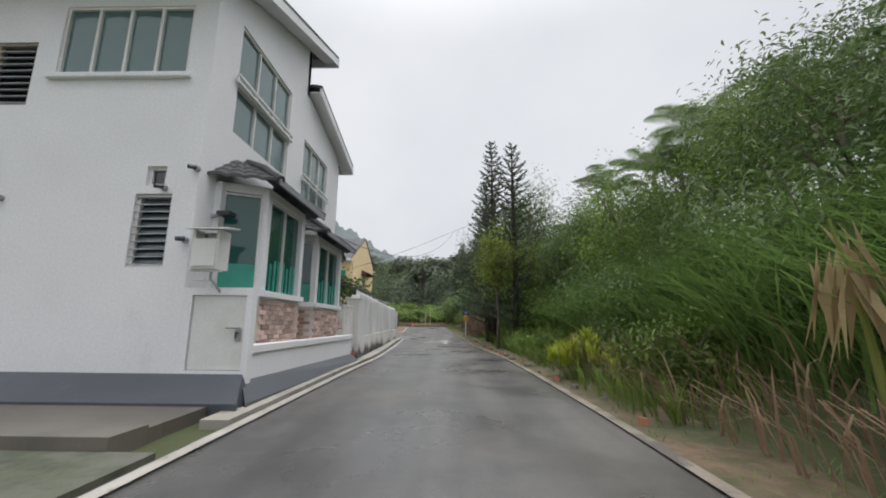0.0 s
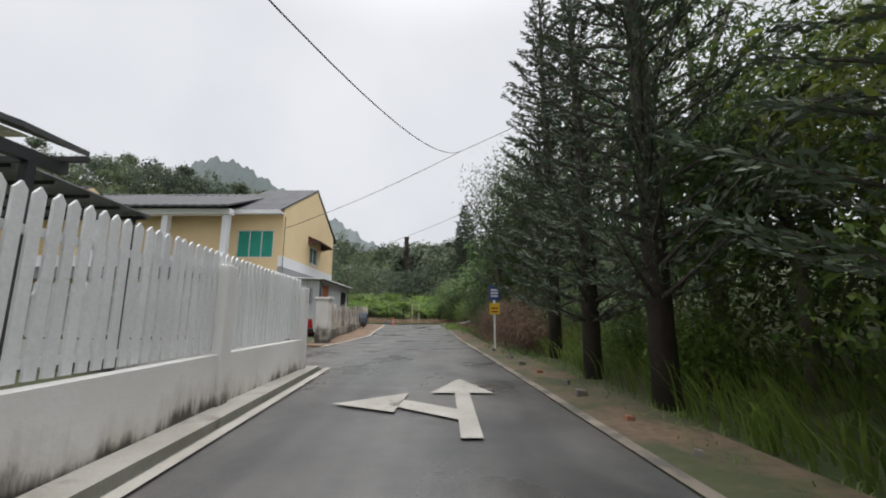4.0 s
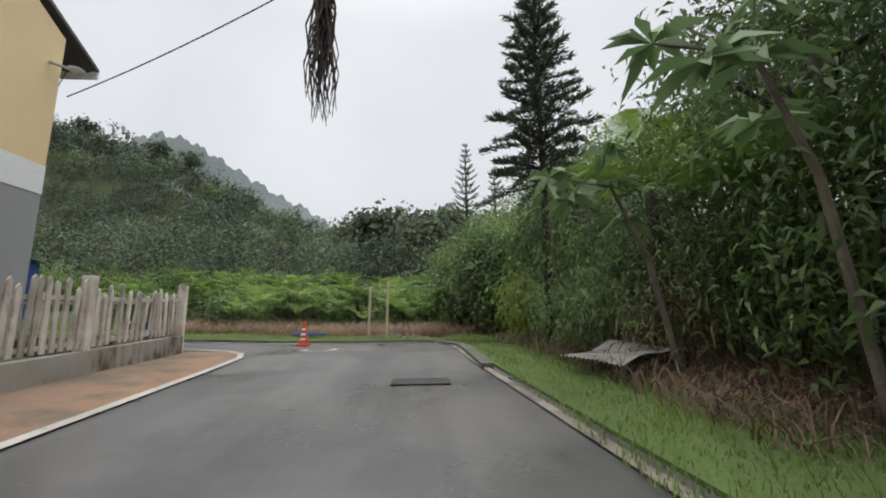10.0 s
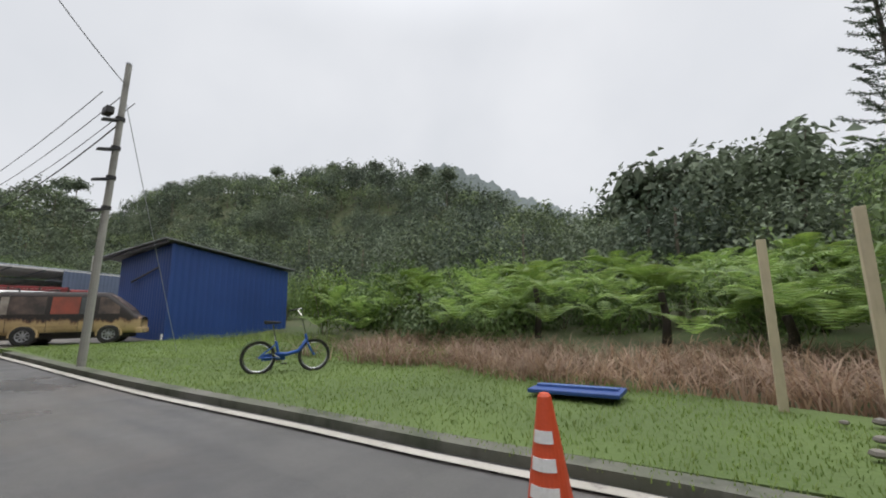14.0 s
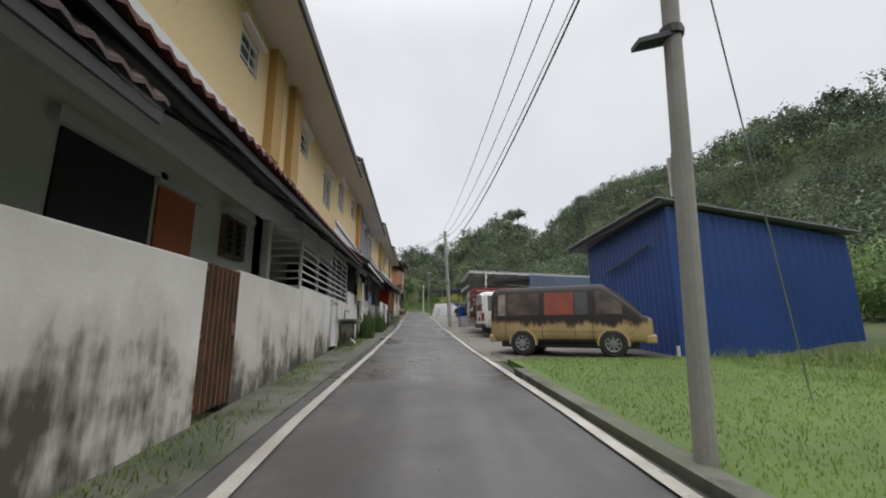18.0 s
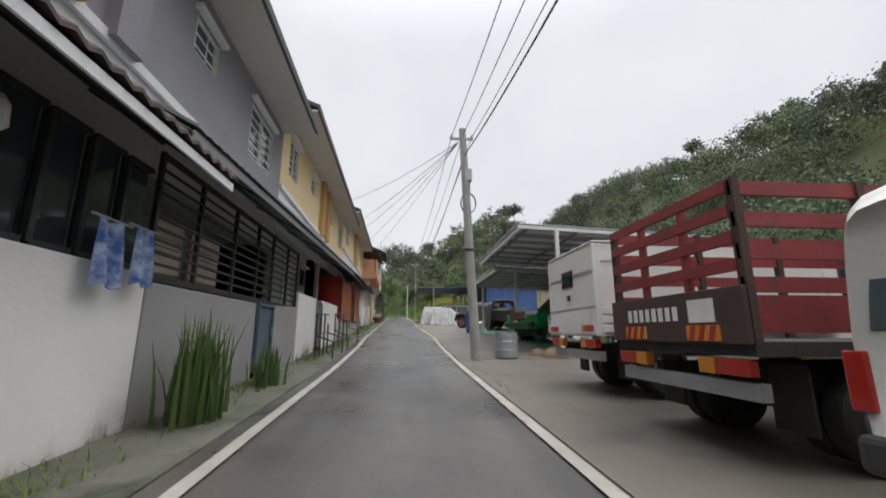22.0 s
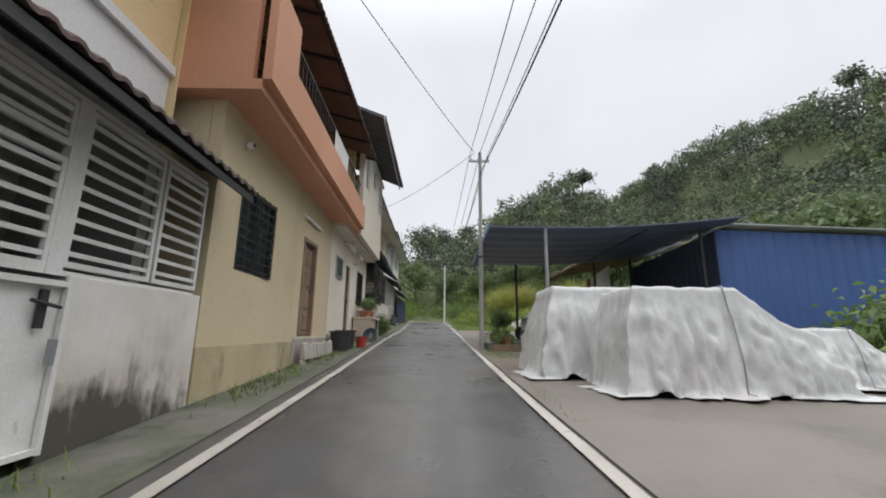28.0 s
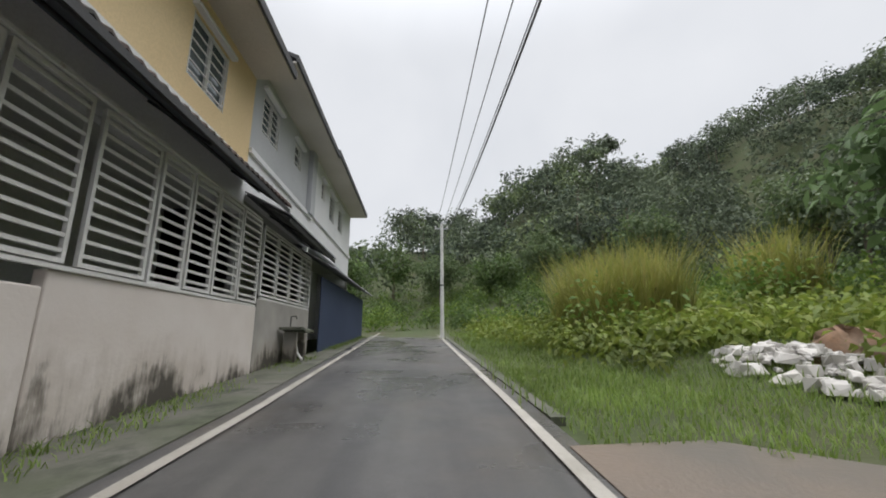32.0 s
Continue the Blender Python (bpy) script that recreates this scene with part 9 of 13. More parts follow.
def broad_front(o, y1, hw, zt, zb, paint):
    """Wide chrome grille, swept lamps, bumper with dark intakes; the vehicle heads along +y."""
    g = part("grille", Build().hexa([(-hw * 0.5, y1 - 0.02, zt - 0.36), (hw * 0.5, y1 - 0.02, zt - 0.36), (hw * 0.5, y1 + 0.05, zt - 0.36), (-hw * 0.5, y1 + 0.05, zt - 0.36), (-hw * 0.56, y1 - 0.1, zt - 0.06), (hw * 0.56, y1 - 0.1, zt - 0.06), (hw * 0.56, y1 + 0.01, zt - 0.06), (-hw * 0.56, y1 + 0.01, zt - 0.06)]), M["black_plastic"], o, bevel=0.01)
    for q in range(4):
        f = 0.12 + 0.25 * q
        part("grille_bar", Build().box(-hw * (0.49 + 0.05 * f), hw * (0.49 + 0.05 * f), y1 + 0.02 - 0.04 * f, y1 + 0.065 - 0.04 * f, zt - 0.36 + 0.3 * f - 0.02, zt - 0.36 + 0.3 * f + 0.02), M["chrome"], g, bevel=0.006)
    part("badge", Build().rod((0, y1 + 0.02, zt - 0.16), (0, y1 + 0.045, zt - 0.16), 0.055, 16), M["chrome"], g)
    for s in (1, -1):
        l = part("head_lamp", Build().hexa([(s * hw * 0.53, y1 - 0.06, zt - 0.3), (s * hw * 0.93, y1 - 0.28, zt - 0.22), (s * hw * 0.93, y1 - 0.2, zt - 0.22), (s * hw * 0.53, y1 + 0.04, zt - 0.3), (s * hw * 0.58, y1 - 0.12, zt - 0.09), (s * hw * 0.97, y1 - 0.42, zt - 0.03), (s * hw * 0.97, y1 - 0.28, zt - 0.03), (s * hw * 0.58, y1 + 0.0, zt - 0.09)]), M["lamp_glass"], o, bevel=0.01)
        part("lamp_eye", Build().lathe([(0.05, 0), (0.055, 0.02), (0.03, 0.03)], n=12).moved(Matrix.Translation((s * hw * 0.68, y1 + 0.0, zt - 0.2)) @ Matrix.Rotation(radians(-90), 4, "X")), M["chrome"], l)
        part("fog_recess", Build().box(s * hw * 0.58, s * hw * 0.86, y1 - 0.06, y1 + 0.075, zb + 0.1, zb + 0.24), M["black_plastic"], o, bevel=0.02)
    part("lower_intake", Build().box(-hw * 0.5, hw * 0.5, y1 - 0.02, y1 + 0.085, zb + 0.08, zb + 0.2), M["black_plastic"], o, bevel=0.01)
    part("bumper_skin", Build().hexa([(-hw * 0.9, y1 - 0.3, zb), (hw * 0.9, y1 - 0.3, zb), (hw * 0.72, y1 + 0.05, zb), (-hw * 0.72, y1 + 0.05, zb), (-hw * 0.97, y1 - 0.3, zt - 0.38), (hw * 0.97, y1 - 0.3, zt - 0.38), (hw * 0.76, y1 + 0.06, zt - 0.38), (-hw * 0.76, y1 + 0.06, zt - 0.38)]), M[paint], o, bevel=0.04)
    part("number_plate", Build().box(-0.21, 0.21, y1 + 0.06, y1 + 0.095, zb + 0.24, zb + 0.34), M["black_plastic"], o)
    part("plate_bar", Build().box(-0.15, 0.15, y1 + 0.095, y1 + 0.099, zb + 0.265, zb + 0.315), M["white_metal"], o)


mpv = onebox("white_mpv", on(-38.35, 29.2), "clean white people carrier with a chrome grille, under the shelter", 4.5, 1.78, 1.92, (-1.4, 1.4), 0.36, "pearl_car", ((0.05, 0.26, ""), (0.285, 0.5, ""), (0.53, 0.72, ""), (0.735, 0.8, "")), turn=188, nose=0.72, rim="chrome", lamps=False, bumper="pearl_car")
broad_front(mpv, 2.24, 0.88, 1.2, 0.3, "pearl_car")
for s_ in (1, -1):
    part("mirror", Build().box(s_ * 0.84, s_ * 1.03, 1.0, 1.14, 1.02, 1.2), M["pearl_car"], mpv, bevel=0.04)
PICK = [(-2.5, 0.55, 1.1, 0.96), (-2.3, 0.45, 1.12, 1.0), (0.5, 0.42, 1.12, 1.0), (1.4, 0.42, 1.14, 1.0), (2.2, 0.45, 1.08, 0.97), (2.45, 0.5, 0.92, 0.88)]
pickup = vehicle("green_pickup", on(-42.35, 28.95), 200, "glossy dark green pickup truck with a chrome grille, under the shelter", "pickup truck", 1.8, PICK, (-0.9, -0.75, 0.3, 1.1, 1.1, 1.78, 0.8), (-1.55, 1.5), 0.38, "green_car", ((0.08, 0.45), (0.5, 0.86)), seams=(-0.1, 0.85), cab_paint="black_plastic", front=False)
broad_front(pickup, 2.5, 0.88, 1.16, 0.44, "green_car")
SAL = [(-2.15, 0.35, 0.86, 0.93), (-1.9, 0.26, 0.92, 1.0), (0.4, 0.24, 0.9, 1.0), (1.2, 0.24, 0.86, 1.0), (1.95, 0.26, 0.74, 0.96), (2.15, 0.3, 0.64, 0.86)]
vehicle("blue_car", on(-45.7, 29.95), 191, "shiny dark blue saloon car under the shelter", "car", 1.7, SAL, (-1.6, -1.05, 0.25, 1.05, 0.87, 1.38, 0.78), (-1.3, 1.3), 0.31, "blue_car", ((0.08, 0.46), (0.5, 0.9)), seams=(-0.15, 0.75))
vehicle("red_car", (-6.6, 3.4, gz(-6.6, 3.4) + 0.03), 75, "red hatchback car parked on the side road", "car", 1.62, [(y * 0.88, a, b, c) for y, a, b, c in SAL], (-1.75, -1.5, 0.3, 1.0, 0.87, 1.42, 0.78), (-1.15, 1.15), 0.29, "red_car", ((0.08, 0.46), (0.5, 0.9)), seams=(-0.1,))


def lorry_base(name, at, label, L, W, cab_paint, bed_z=0.85):
    """Small lorry seen from its tail: chassis, axles, cab far end; heading +y."""
    o = thing(name, at, label, "lorry")
    for s in (1, -1):
        part("chassis_rail", Build().box(s * 0.3, s * 0.4, 0.1, L - 0.6, 0.5, 0.66), M["grime"], o)
        part("mud_flap", Build().box(s * W * 0.28, s * W * 0.46, 0.42, 0.44, 0.22, 0.7), M["rubber"], o)
        for y in (0.95, L - 1.0):
            wheel(o, s * (W / 2 - 0.14), y, 0.33, 0.2, "grey_metal")
            if y < 2:
                wheel(o, s * (W / 2 - 0.36), y, 0.33, 0.2, "grey_metal")
        part("tail_lamp", Build().box(s * W * 0.3, s * W * 0.47, -0.03, 0.05, 0.62, 0.74), M["tail_red"], o, bevel=0.008)
        part("indicator", Build().box(s * W * 0.2, s * W * 0.295, -0.03, 0.05, 0.62, 0.74), M["amber"], o)
    part("rear_bar", Build().box(-W * 0.48, W * 0.48, 0.02, 0.1, 0.46, 0.58), M["grey_metal"], o)
    part("axle", Build().rod((-W / 2 + 0.2, 0.95, 0.33), (W / 2 - 0.2, 0.95, 0.33), 0.06), M["grime"], o)
    part("cab", Build().hexa([(-W * 0.47, L - 1.5, 0.45), (W * 0.47, L - 1.5, 0.45), (W * 0.47, L, 0.45), (-W * 0.47, L, 0.45), (-W * 0.43, L - 1.45, 1.95), (W * 0.43, L - 1.45, 1.95), (W * 0.43, L - 0.4, 1.95), (-W * 0.43, L - 0.4, 1.95)]), M[cab_paint], o, bevel=0.06)
    part("cab_window", Build().box(-W * 0.36, W * 0.36, L - 1.51, L - 1.49, 1.3, 1.75), M["glass_dark"], o)
    for s in (1, -1):
        part("side_window", Build().box(s * W * 0.44, s * W * 0.462, L - 1.25, L - 0.6, 1.2, 1.75), M["glass_dark"], o)
    return o


def stake_lorry():
    W, L = 1.78, 4.6
    o = lorry_base("stake_lorry", on(-29.35, 24.6), "small lorry with red slatted sides and a rusty tailboard", L, W, "red_stake")
    part("bed", Build().box(-W / 2, W / 2, 0, 3.1, 0.76, 0.86), M["grime"], o)
    tb = part("tailboard", Build().box(-W / 2, W / 2, -0.05, 0.0, 0.84, 1.25), M["rusty_dark"], o, "dark rusty steel tailboard", bevel=0.008)
    for k in range(8):
        part("letter_bar", Build().box(-0.56 + 0.1 * k, -0.5 + 0.1 * k, -0.055, -0.05, 1.02, 1.14), M["white_metal"], tb)
    for x in (-0.62, 0.3):
        r = part("reflector", Build().box(x, x + 0.36, -0.06, -0.05, 0.86, 0.98), M["amber"], tb)
        for q in range(3):
            part("stripe", Build().hexa([(x + 0.02 + 0.11 * q, -0.064, 0.862), (x + 0.07 + 0.11 * q, -0.064, 0.862), (x + 0.07 + 0.11 * q, -0.06, 0.862), (x + 0.02 + 0.11 * q, -0.06, 0.862), (x + 0.06 + 0.11 * q, -0.064, 0.978), (x + 0.11 + 0.11 * q, -0.064, 0.978), (x + 0.11 + 0.11 * q, -0.06, 0.978), (x + 0.06 + 0.11 * q, -0.06, 0.978)]), M["tail_red"], r)
    part("notice", Build().box(0.34, 0.62, -0.058, -0.05, 1.0, 1.18), M["white_metal"], tb)
    for x in (-W / 2 + 0.03, W / 2 - 0.03):
        for y in (0.03, 1.05, 2.05, 3.05):
            part("stake", Build().box(x - 0.035, x + 0.035, y - 0.03, y + 0.03, 0.84, 2.05), M["rusty_dark"], o)
        for k, z in enumerate((0.92, 1.2, 1.44, 1.68, 1.92)):
            part("side_slat", Build().box(x - 0.015, x + 0.015, 0.0, 3.08, z, z + (0.26 if k == 0 else 0.11)), M["red_stake"], o)
    for z in (1.36, 1.56, 1.76, 1.95):
        part("tail_slat", Build().box(-W / 2 + 0.06, W / 2 - 0.06, -0.02, 0.02, z, z + 0.09), M["red_stake"], o)
    for x in (-0.3, 0.3):
        part("tail_post", Build().box(x - 0.03, x + 0.03, -0.01, 0.04, 1.25, 2.05), M["red_stake"], o)
    for z in (1.0, 1.4, 1.8):
        part("head_slat", Build().box(-W / 2 + 0.06, W / 2 - 0.06, 3.05, 3.09, z, z + 0.2), M["red_stake"], o)


M["rusty_dark"] = surface("dark_rusty_steel", (0.075, 0.04, 0.03), (0.05, 0.032, 0.028), 3, 40, 0.8)
stake_lorry()


def box_lorry():
    W, L = 1.66, 5.0
    o = lorry_base("box_lorry", on(-31.85, 24.75), "small white box lorry with a tiny rounded rear window", L, W, "white_car")
    z1 = 3.8 - gz(-31.85, 25)
    bx = part("box", Build().box(-W / 2, W / 2, 0, 3.4, 0.78, z1 - 0.03), M["white_car"], o, bevel=0.03)
    part("roof_cap", Build().box(-W / 2 - 0.015, W / 2 + 0.015, -0.015, 3.42, z1 - 0.03, z1), M["white_metal"], bx, bevel=0.01)
    part("top_seam", Build().box(-W / 2 + 0.03, W / 2 - 0.03, -0.012, -0.002, z1 - 0.42, z1 - 0.39), M["grey_metal"], bx)
    part("tail_flap", Build().box(-W / 2 - 0.005, W / 2 + 0.005, -0.025, -0.002, 0.8, 1.15), M["white_metal"], bx, bevel=0.008)
    part("flap_hinge", Build().box(-W / 2, W / 2, -0.03, -0.02, 1.15, 1.175), M["grey_metal"], bx)
    part("rear_window", Build().box(-0.28, 0.14, -0.014, -0.004, 1.5, 1.76), M["glass_dark"], bx, bevel=0.06)
    part("lock", Build().box(-0.06, 0.0, -0.03, 0, 1.3, 1.38), M["dark_metal"], bx)
    part("number_plate", Build().box(0.38, 0.7, -0.034, -0.025, 0.95, 1.1), M["white_metal"], bx)
    for x in (-0.75, 0.5):
        part("reflector", Build().box(x, x + 0.26, -0.036, -0.025, 0.84, 0.92), M["tail_red"], bx)
        part("amber_reflector", Build().box(x - 0.09, x, -0.036, -0.025, 0.84, 0.92), M["amber"], bx)
    for s in (1, -1):
        for k, z in enumerate((0.82, 0.94, 1.06)):
            part("drop_side", Build().box(s * W / 2, s * (W / 2 + 0.025), 0.05, 3.35, z, z + 0.1), M["white_metal"], bx, bevel=0.008)
        part("corner_post", Build().box(s * (W / 2 - 0.03), s * (W / 2 + 0.02), -0.02, 0.1, 0.78, z1 - 0.04), M["white_metal"], bx, bevel=0.01)
        part("side_rail", Build().box(s * (W / 2), s * (W / 2 + 0.018), 0.1, 3.38, z1 - 0.28, z1 - 0.2), M["white_metal"], bx)


box_lorry()


# ---------- sheds and shelters ----------
def ribbed_wall(parent, a, b, z0, z1, mat, z0b=None, z1b=None, pitch=0.2, amp=0.02, name="wall_sheet"):
    """Upright ribbed metal sheet from a to b, with thickness."""
    z0b, z1b = z0 if z0b is None else z0b, z1 if z1b is None else z1b
    d = Vector((b[0] - a[0], b[1] - a[1]))
    le = d.length
    n = Vector((d.y, -d.x)).normalized()
    k = max(4, int(le / pitch * 4))
    us = np.linspace(0, 1, k + 1)
    bm = Build()
    for side in (0.0, -0.015):
        vs = []
        for u in us:
            ph = (u * le / pitch) % 1
            r = amp if 0.2 < ph < 0.55 else 0
            q = Vector(a) + d * u + n * (r + side)
            vs += [(q.x, q.y, z0 + (z0b - z0) * u), (q.x, q.y, z1 + (z1b - z1) * u)]
        bm.add(vs, [(2 * i, 2 * i + 2, 2 * i + 3, 2 * i + 1) if side == 0 else (2 * i + 1, 2 * i + 3, 2 * i + 2, 2 * i) for i in range(k)])
    return part(name, bm, mat, parent, there=True)


def blue_shed():
    o = thing("blue_shed", (-22.2, 31, 1.2), "large blue corrugated metal shed with a dark lean-to roof", "shed", "blue metal sheds")
    ribbed_wall(o, (-19.6, 28.2), (-20.9, 34.2), 1.2, 4.85, M["blue_sheet"], 1.3, 4.4, 0.3)
    ribbed_wall(o, (-24.8, 28.4), (-19.6, 28.2), 1.2, 4.75, M["blue_sheet"], 1.2, 4.85, 0.25)
    ribbed_wall(o, (-20.9, 34.2), (-25.6, 34.3), 1.2, 4.4, M["blue_sheet"], 1.2, 4.3, 0.25)
    ribbed_wall(o, (-25.6, 34.3), (-24.8, 28.4), 1.2, 4.3, M["blue_sheet"], 1.2, 4.7, 0.25)
    part("roof", Build().sheet(lambda u, v: (-19.35 - 6.4 * u - 1.3 * v, 27.85 + 6.6 * v, 5.02 - 0.5 * v - 0.1 * u + 0.015 * math.sin(u * 200)), np.linspace(0, 1, 90), np.linspace(0, 1, 4), 0.04), M["roof_under"], o, there=True)
    part("eave_beam", Build().bar((-19.4, 27.95, 4.88), (-25.6, 28.0, 4.78), 0.06, 0.1), M["dark_metal"], o, there=True)
    part("door_rail", Build().bar((-20.4, 28.12, 4.0), (-23.0, 28.22, 3.62), 0.05), M["dark_metal"], o, there=True)
    part("foot_post", Build().rod((-19.55, 28.1, 1.1), (-19.55, 28.1, 1.5), 0.04, 8), M["white_metal"], o, there=True)


blue_shed()


M["shelter_roof"] = surface("dark_slate_blue_roof_sheet", (0.36, 0.39, 0.44), (0.29, 0.32, 0.37), 0.8, 25, 0.5, metal=0.2)


def car_shelter():
    o = thing("car_shelter", (-42.5, 31, 2.1), "open car shelter with white steel posts and dark corrugated roofs", "shelter")
    for nm, xa, xb, ya, za, zc in (("roof", -36.4, -42.65, 25.3, 5.58, 5.1), ("roof", -42.2, -48.8, 25.9, 5.3, 4.85)):
        r = part(nm, corrugated(Build(), xa, xb, 36.2, zc, ya, za, 0.25, 0.025, 0.02), M["shelter_roof"], o, there=True)
        n = 7
        for k in range(n):
            x = xa + (xb - xa) * (k + 0.5) / n
            part("rafter", Build().bar((x, ya + 0.1, za - 0.1), (x, 36, zc - 0.1), 0.05, 0.09), M["white_metal"], r, there=True)
        for k in range(8):
            y = ya + 0.25 + (35.5 - ya) * k / 7
            z = za - 0.17 + (zc - za) * (y - ya) / (36.2 - ya)
            part("purlin", Build().bar((xa - 0.05, y, z), (xb + 0.05, y, z), 0.045, 0.05), M["steel_blue"], r, there=True)
        part("edge_beam", Build().bar((xa, ya + 0.08, za - 0.1), (xb, ya + 0.08, za - 0.1), 0.07, 0.12), M["white_metal"], r, there=True)
        part("side_beam", Build().bar((xa - 0.04, ya, za - 0.09), (xa - 0.04, 36, zc - 0.09), 0.06, 0.1), M["white_metal"], r, there=True)
    for x, y, zt in ((-36.45, 26.4, 5.4), (-42.6, 26.9, 5.2), (-48.0, 26.5, 5.1), (-36.6, 31.5, 5.15), (-42.6, 31.5, 5.0), (-48.3, 31.4, 4.9)):
        part("post", Build().bar((x, y, gz(x, y)), (x, y, zt), 0.1), M["white_metal"], o, there=True)
    ribbed_wall(o, (-43.2, 35.8), (-36.4, 35.8), 2.0, 5.0, M["navy_sheet"])
    ribbed_wall(o, (-36.4, 35.8), (-36.4, 29.3), 1.9, 5.0, M["navy_sheet"], 1.9, 5.3)
    sk = part("skylight", Build().box(-38.6, -37.6, 31, 33.2, 5.16, 5.19), M["cream_sheet"], o, "pale translucent roof sheet", there=True)
    return sk


M["navy_sheet"] = surface("navy_blue_wall_sheet", (0.13, 0.165, 0.25), (0.105, 0.135, 0.205), 0.5, 30, 0.5)
M["steel_blue"] = surface("blue_grey_painted_steel", (0.26, 0.29, 0.34), (0.20, 0.23, 0.27), 1, 40, 0.5, metal=0.3)
car_shelter()


def cream_shed():
    o = thing("cream_shed", (-50.9, 33.2, 2.6), "cream corrugated metal shed streaked with black mould", "shed")
    ribbed_wall(o, (-53.7, 31.5), (-47.5, 31.5), 2.55, 5.5, M["cream_sheet"], 2.5, 5.6)
    ribbed_wall(o, (-53.7, 35), (-53.7, 31.5), 2.55, 4.9, M["cream_sheet"], 2.55, 5.2)
    part("roof", corrugated(Build(), -47.3, -54.2, 35.4, 5.25, 31.2, 5.72, 0.2, 0.02, 0.02), M["roof_under"], o, there=True)
    part("mesh_panel", Build().box(-53.2, -51.9, 31.42, 31.46, 3.1, 4.1), M["grey_metal"], o, there=True)
    p = thing("rusty_sheet", (-50.6, 31.2, 2.6), "square sheet of rust-red metal leaning on the shed", "metal sheet")
    part("sheet", Build().hexa([(-51.35, 31.02, 2.62), (-50.0, 31.02, 2.62), (-50.0, 31.05, 2.62), (-51.35, 31.05, 2.62), (-51.3, 31.38, 4.3), (-50.05, 31.38, 4.35), (-50.05, 31.41, 4.35), (-51.3, 31.41, 4.3)]), M["red_rust"], p, there=True)
    part("patch", Build().hexa([(-50.9, 31.13, 3.2), (-50.7, 31.13, 3.2), (-50.7, 31.15, 3.2), (-50.9, 31.15, 3.2), (-50.9, 31.27, 3.85), (-50.7, 31.27, 3.85), (-50.7, 31.29, 3.85), (-50.9, 31.29, 3.85)]), M["white_metal"], p, there=True)


M["red_rust"] = surface("orange_red_rust", (0.45, 0.10, 0.05), (0.30, 0.075, 0.045), 3, 30, 0.85)
cream_shed()


def wreck(x, y, turn, label):
    """Stripped off-road wreck: rusty tub, bonnet, bare frame hoops, missing glass."""
    o = thing("wrecked_jeep", on(x, y), label, "wreck", "wrecked jeeps", turn=turn)
    part("tub", Build().hexa([(-0.75, -1.7, 0.5), (0.75, -1.7, 0.5), (0.75, 0.5, 0.5), (-0.75, 0.5, 0.5), (-0.78, -1.75, 1.15), (0.78, -1.75, 1.15), (0.78, 0.5, 1.15), (-0.78, 0.5, 1.15)]), M["olive_wreck"], o, bevel=0.03)
    part("bonnet", Build().hexa([(-0.62, 0.5, 0.55), (0.62, 0.5, 0.55), (0.56, 1.75, 0.6), (-0.56, 1.75, 0.6), (-0.62, 0.5, 1.14), (0.62, 0.5, 1.14), (0.55, 1.72, 1.02), (-0.55, 1.72, 1.02)]), M["olive_wreck"], o, bevel=0.05)
    for s in (1, -1):
        f = Build()
        for k in range(8):
            a0, a1 = math.pi * (k / 8), math.pi * ((k + 1) / 8)
            f.hexa([(s * 0.5, 1.2 + 0.5 * math.cos(a0), 0.5 + 0.45 * math.sin(a0)), (s * 0.82, 1.2 + 0.5 * math.cos(a0), 0.5 + 0.45 * math.sin(a0)), (s * 0.82, 1.2 + 0.5 * math.cos(a1), 0.5 + 0.45 * math.sin(a1)), (s * 0.5, 1.2 + 0.5 * math.cos(a1), 0.5 + 0.45 * math.sin(a1)), (s * 0.5, 1.2 + 0.54 * math.cos(a0), 0.53 + 0.45 * math.sin(a0)), (s * 0.82, 1.2 + 0.54 * math.cos(a0), 0.53 + 0.45 * math.sin(a0)), (s * 0.82, 1.2 + 0.54 * math.cos(a1), 0.53 + 0.45 * math.sin(a1)), (s * 0.5, 1.2 + 0.54 * math.cos(a1), 0.53 + 0.45 * math.sin(a1))])
        part("fender", f, M["olive_wreck"], o)
        for y in (-1.15, 1.2):
            wheel(o, s * 0.68, y, 0.38, 0.22, "rusty")
    for y in (-1.5, 0.1):
        part("roll_hoop", Build().tube([(-0.7, y, 1.1), (-0.66, y, 1.75), (0.66, y, 1.75), (0.7, y, 1.1)], 0.03, 6), M["rusty"], o)
    part("screen_frame", Build().tube([(-0.65, 0.5, 1.14), (-0.6, 0.3, 1.7), (0.6, 0.3, 1.7), (0.65, 0.5, 1.14)], 0.025, 6), M["rusty"], o)
    part("grille", Build().box(-0.5, 0.5, 1.73, 1.77, 0.62, 0.98), M["grime"], o)
    part("canvas_top", Build().sheet(lambda u, v: (-0.74 + 1.48 * u, -1.6 + 1.9 * v, 1.76 + 0.05 * math.sin(3 * v * 3.14) - 0.35 * abs(2 * u - 1) ** 6), np.linspace(0, 1, 13), np.linspace(0, 1, 12), 0.015), M["black_plastic"], o, smooth=True)
    for s in (1, -1):
        part("door_panel", Build().box(s * 0.76, s * 0.8, -0.5, 0.45, 0.75, 1.35), M["olive_wreck"], o, bevel=0.02)
        part("head_lamp", Build().rod((s * 0.42, 1.74, 0.85), (s * 0.42, 1.8, 0.85), 0.09, 12), M["lamp_glass"], o)
    return o


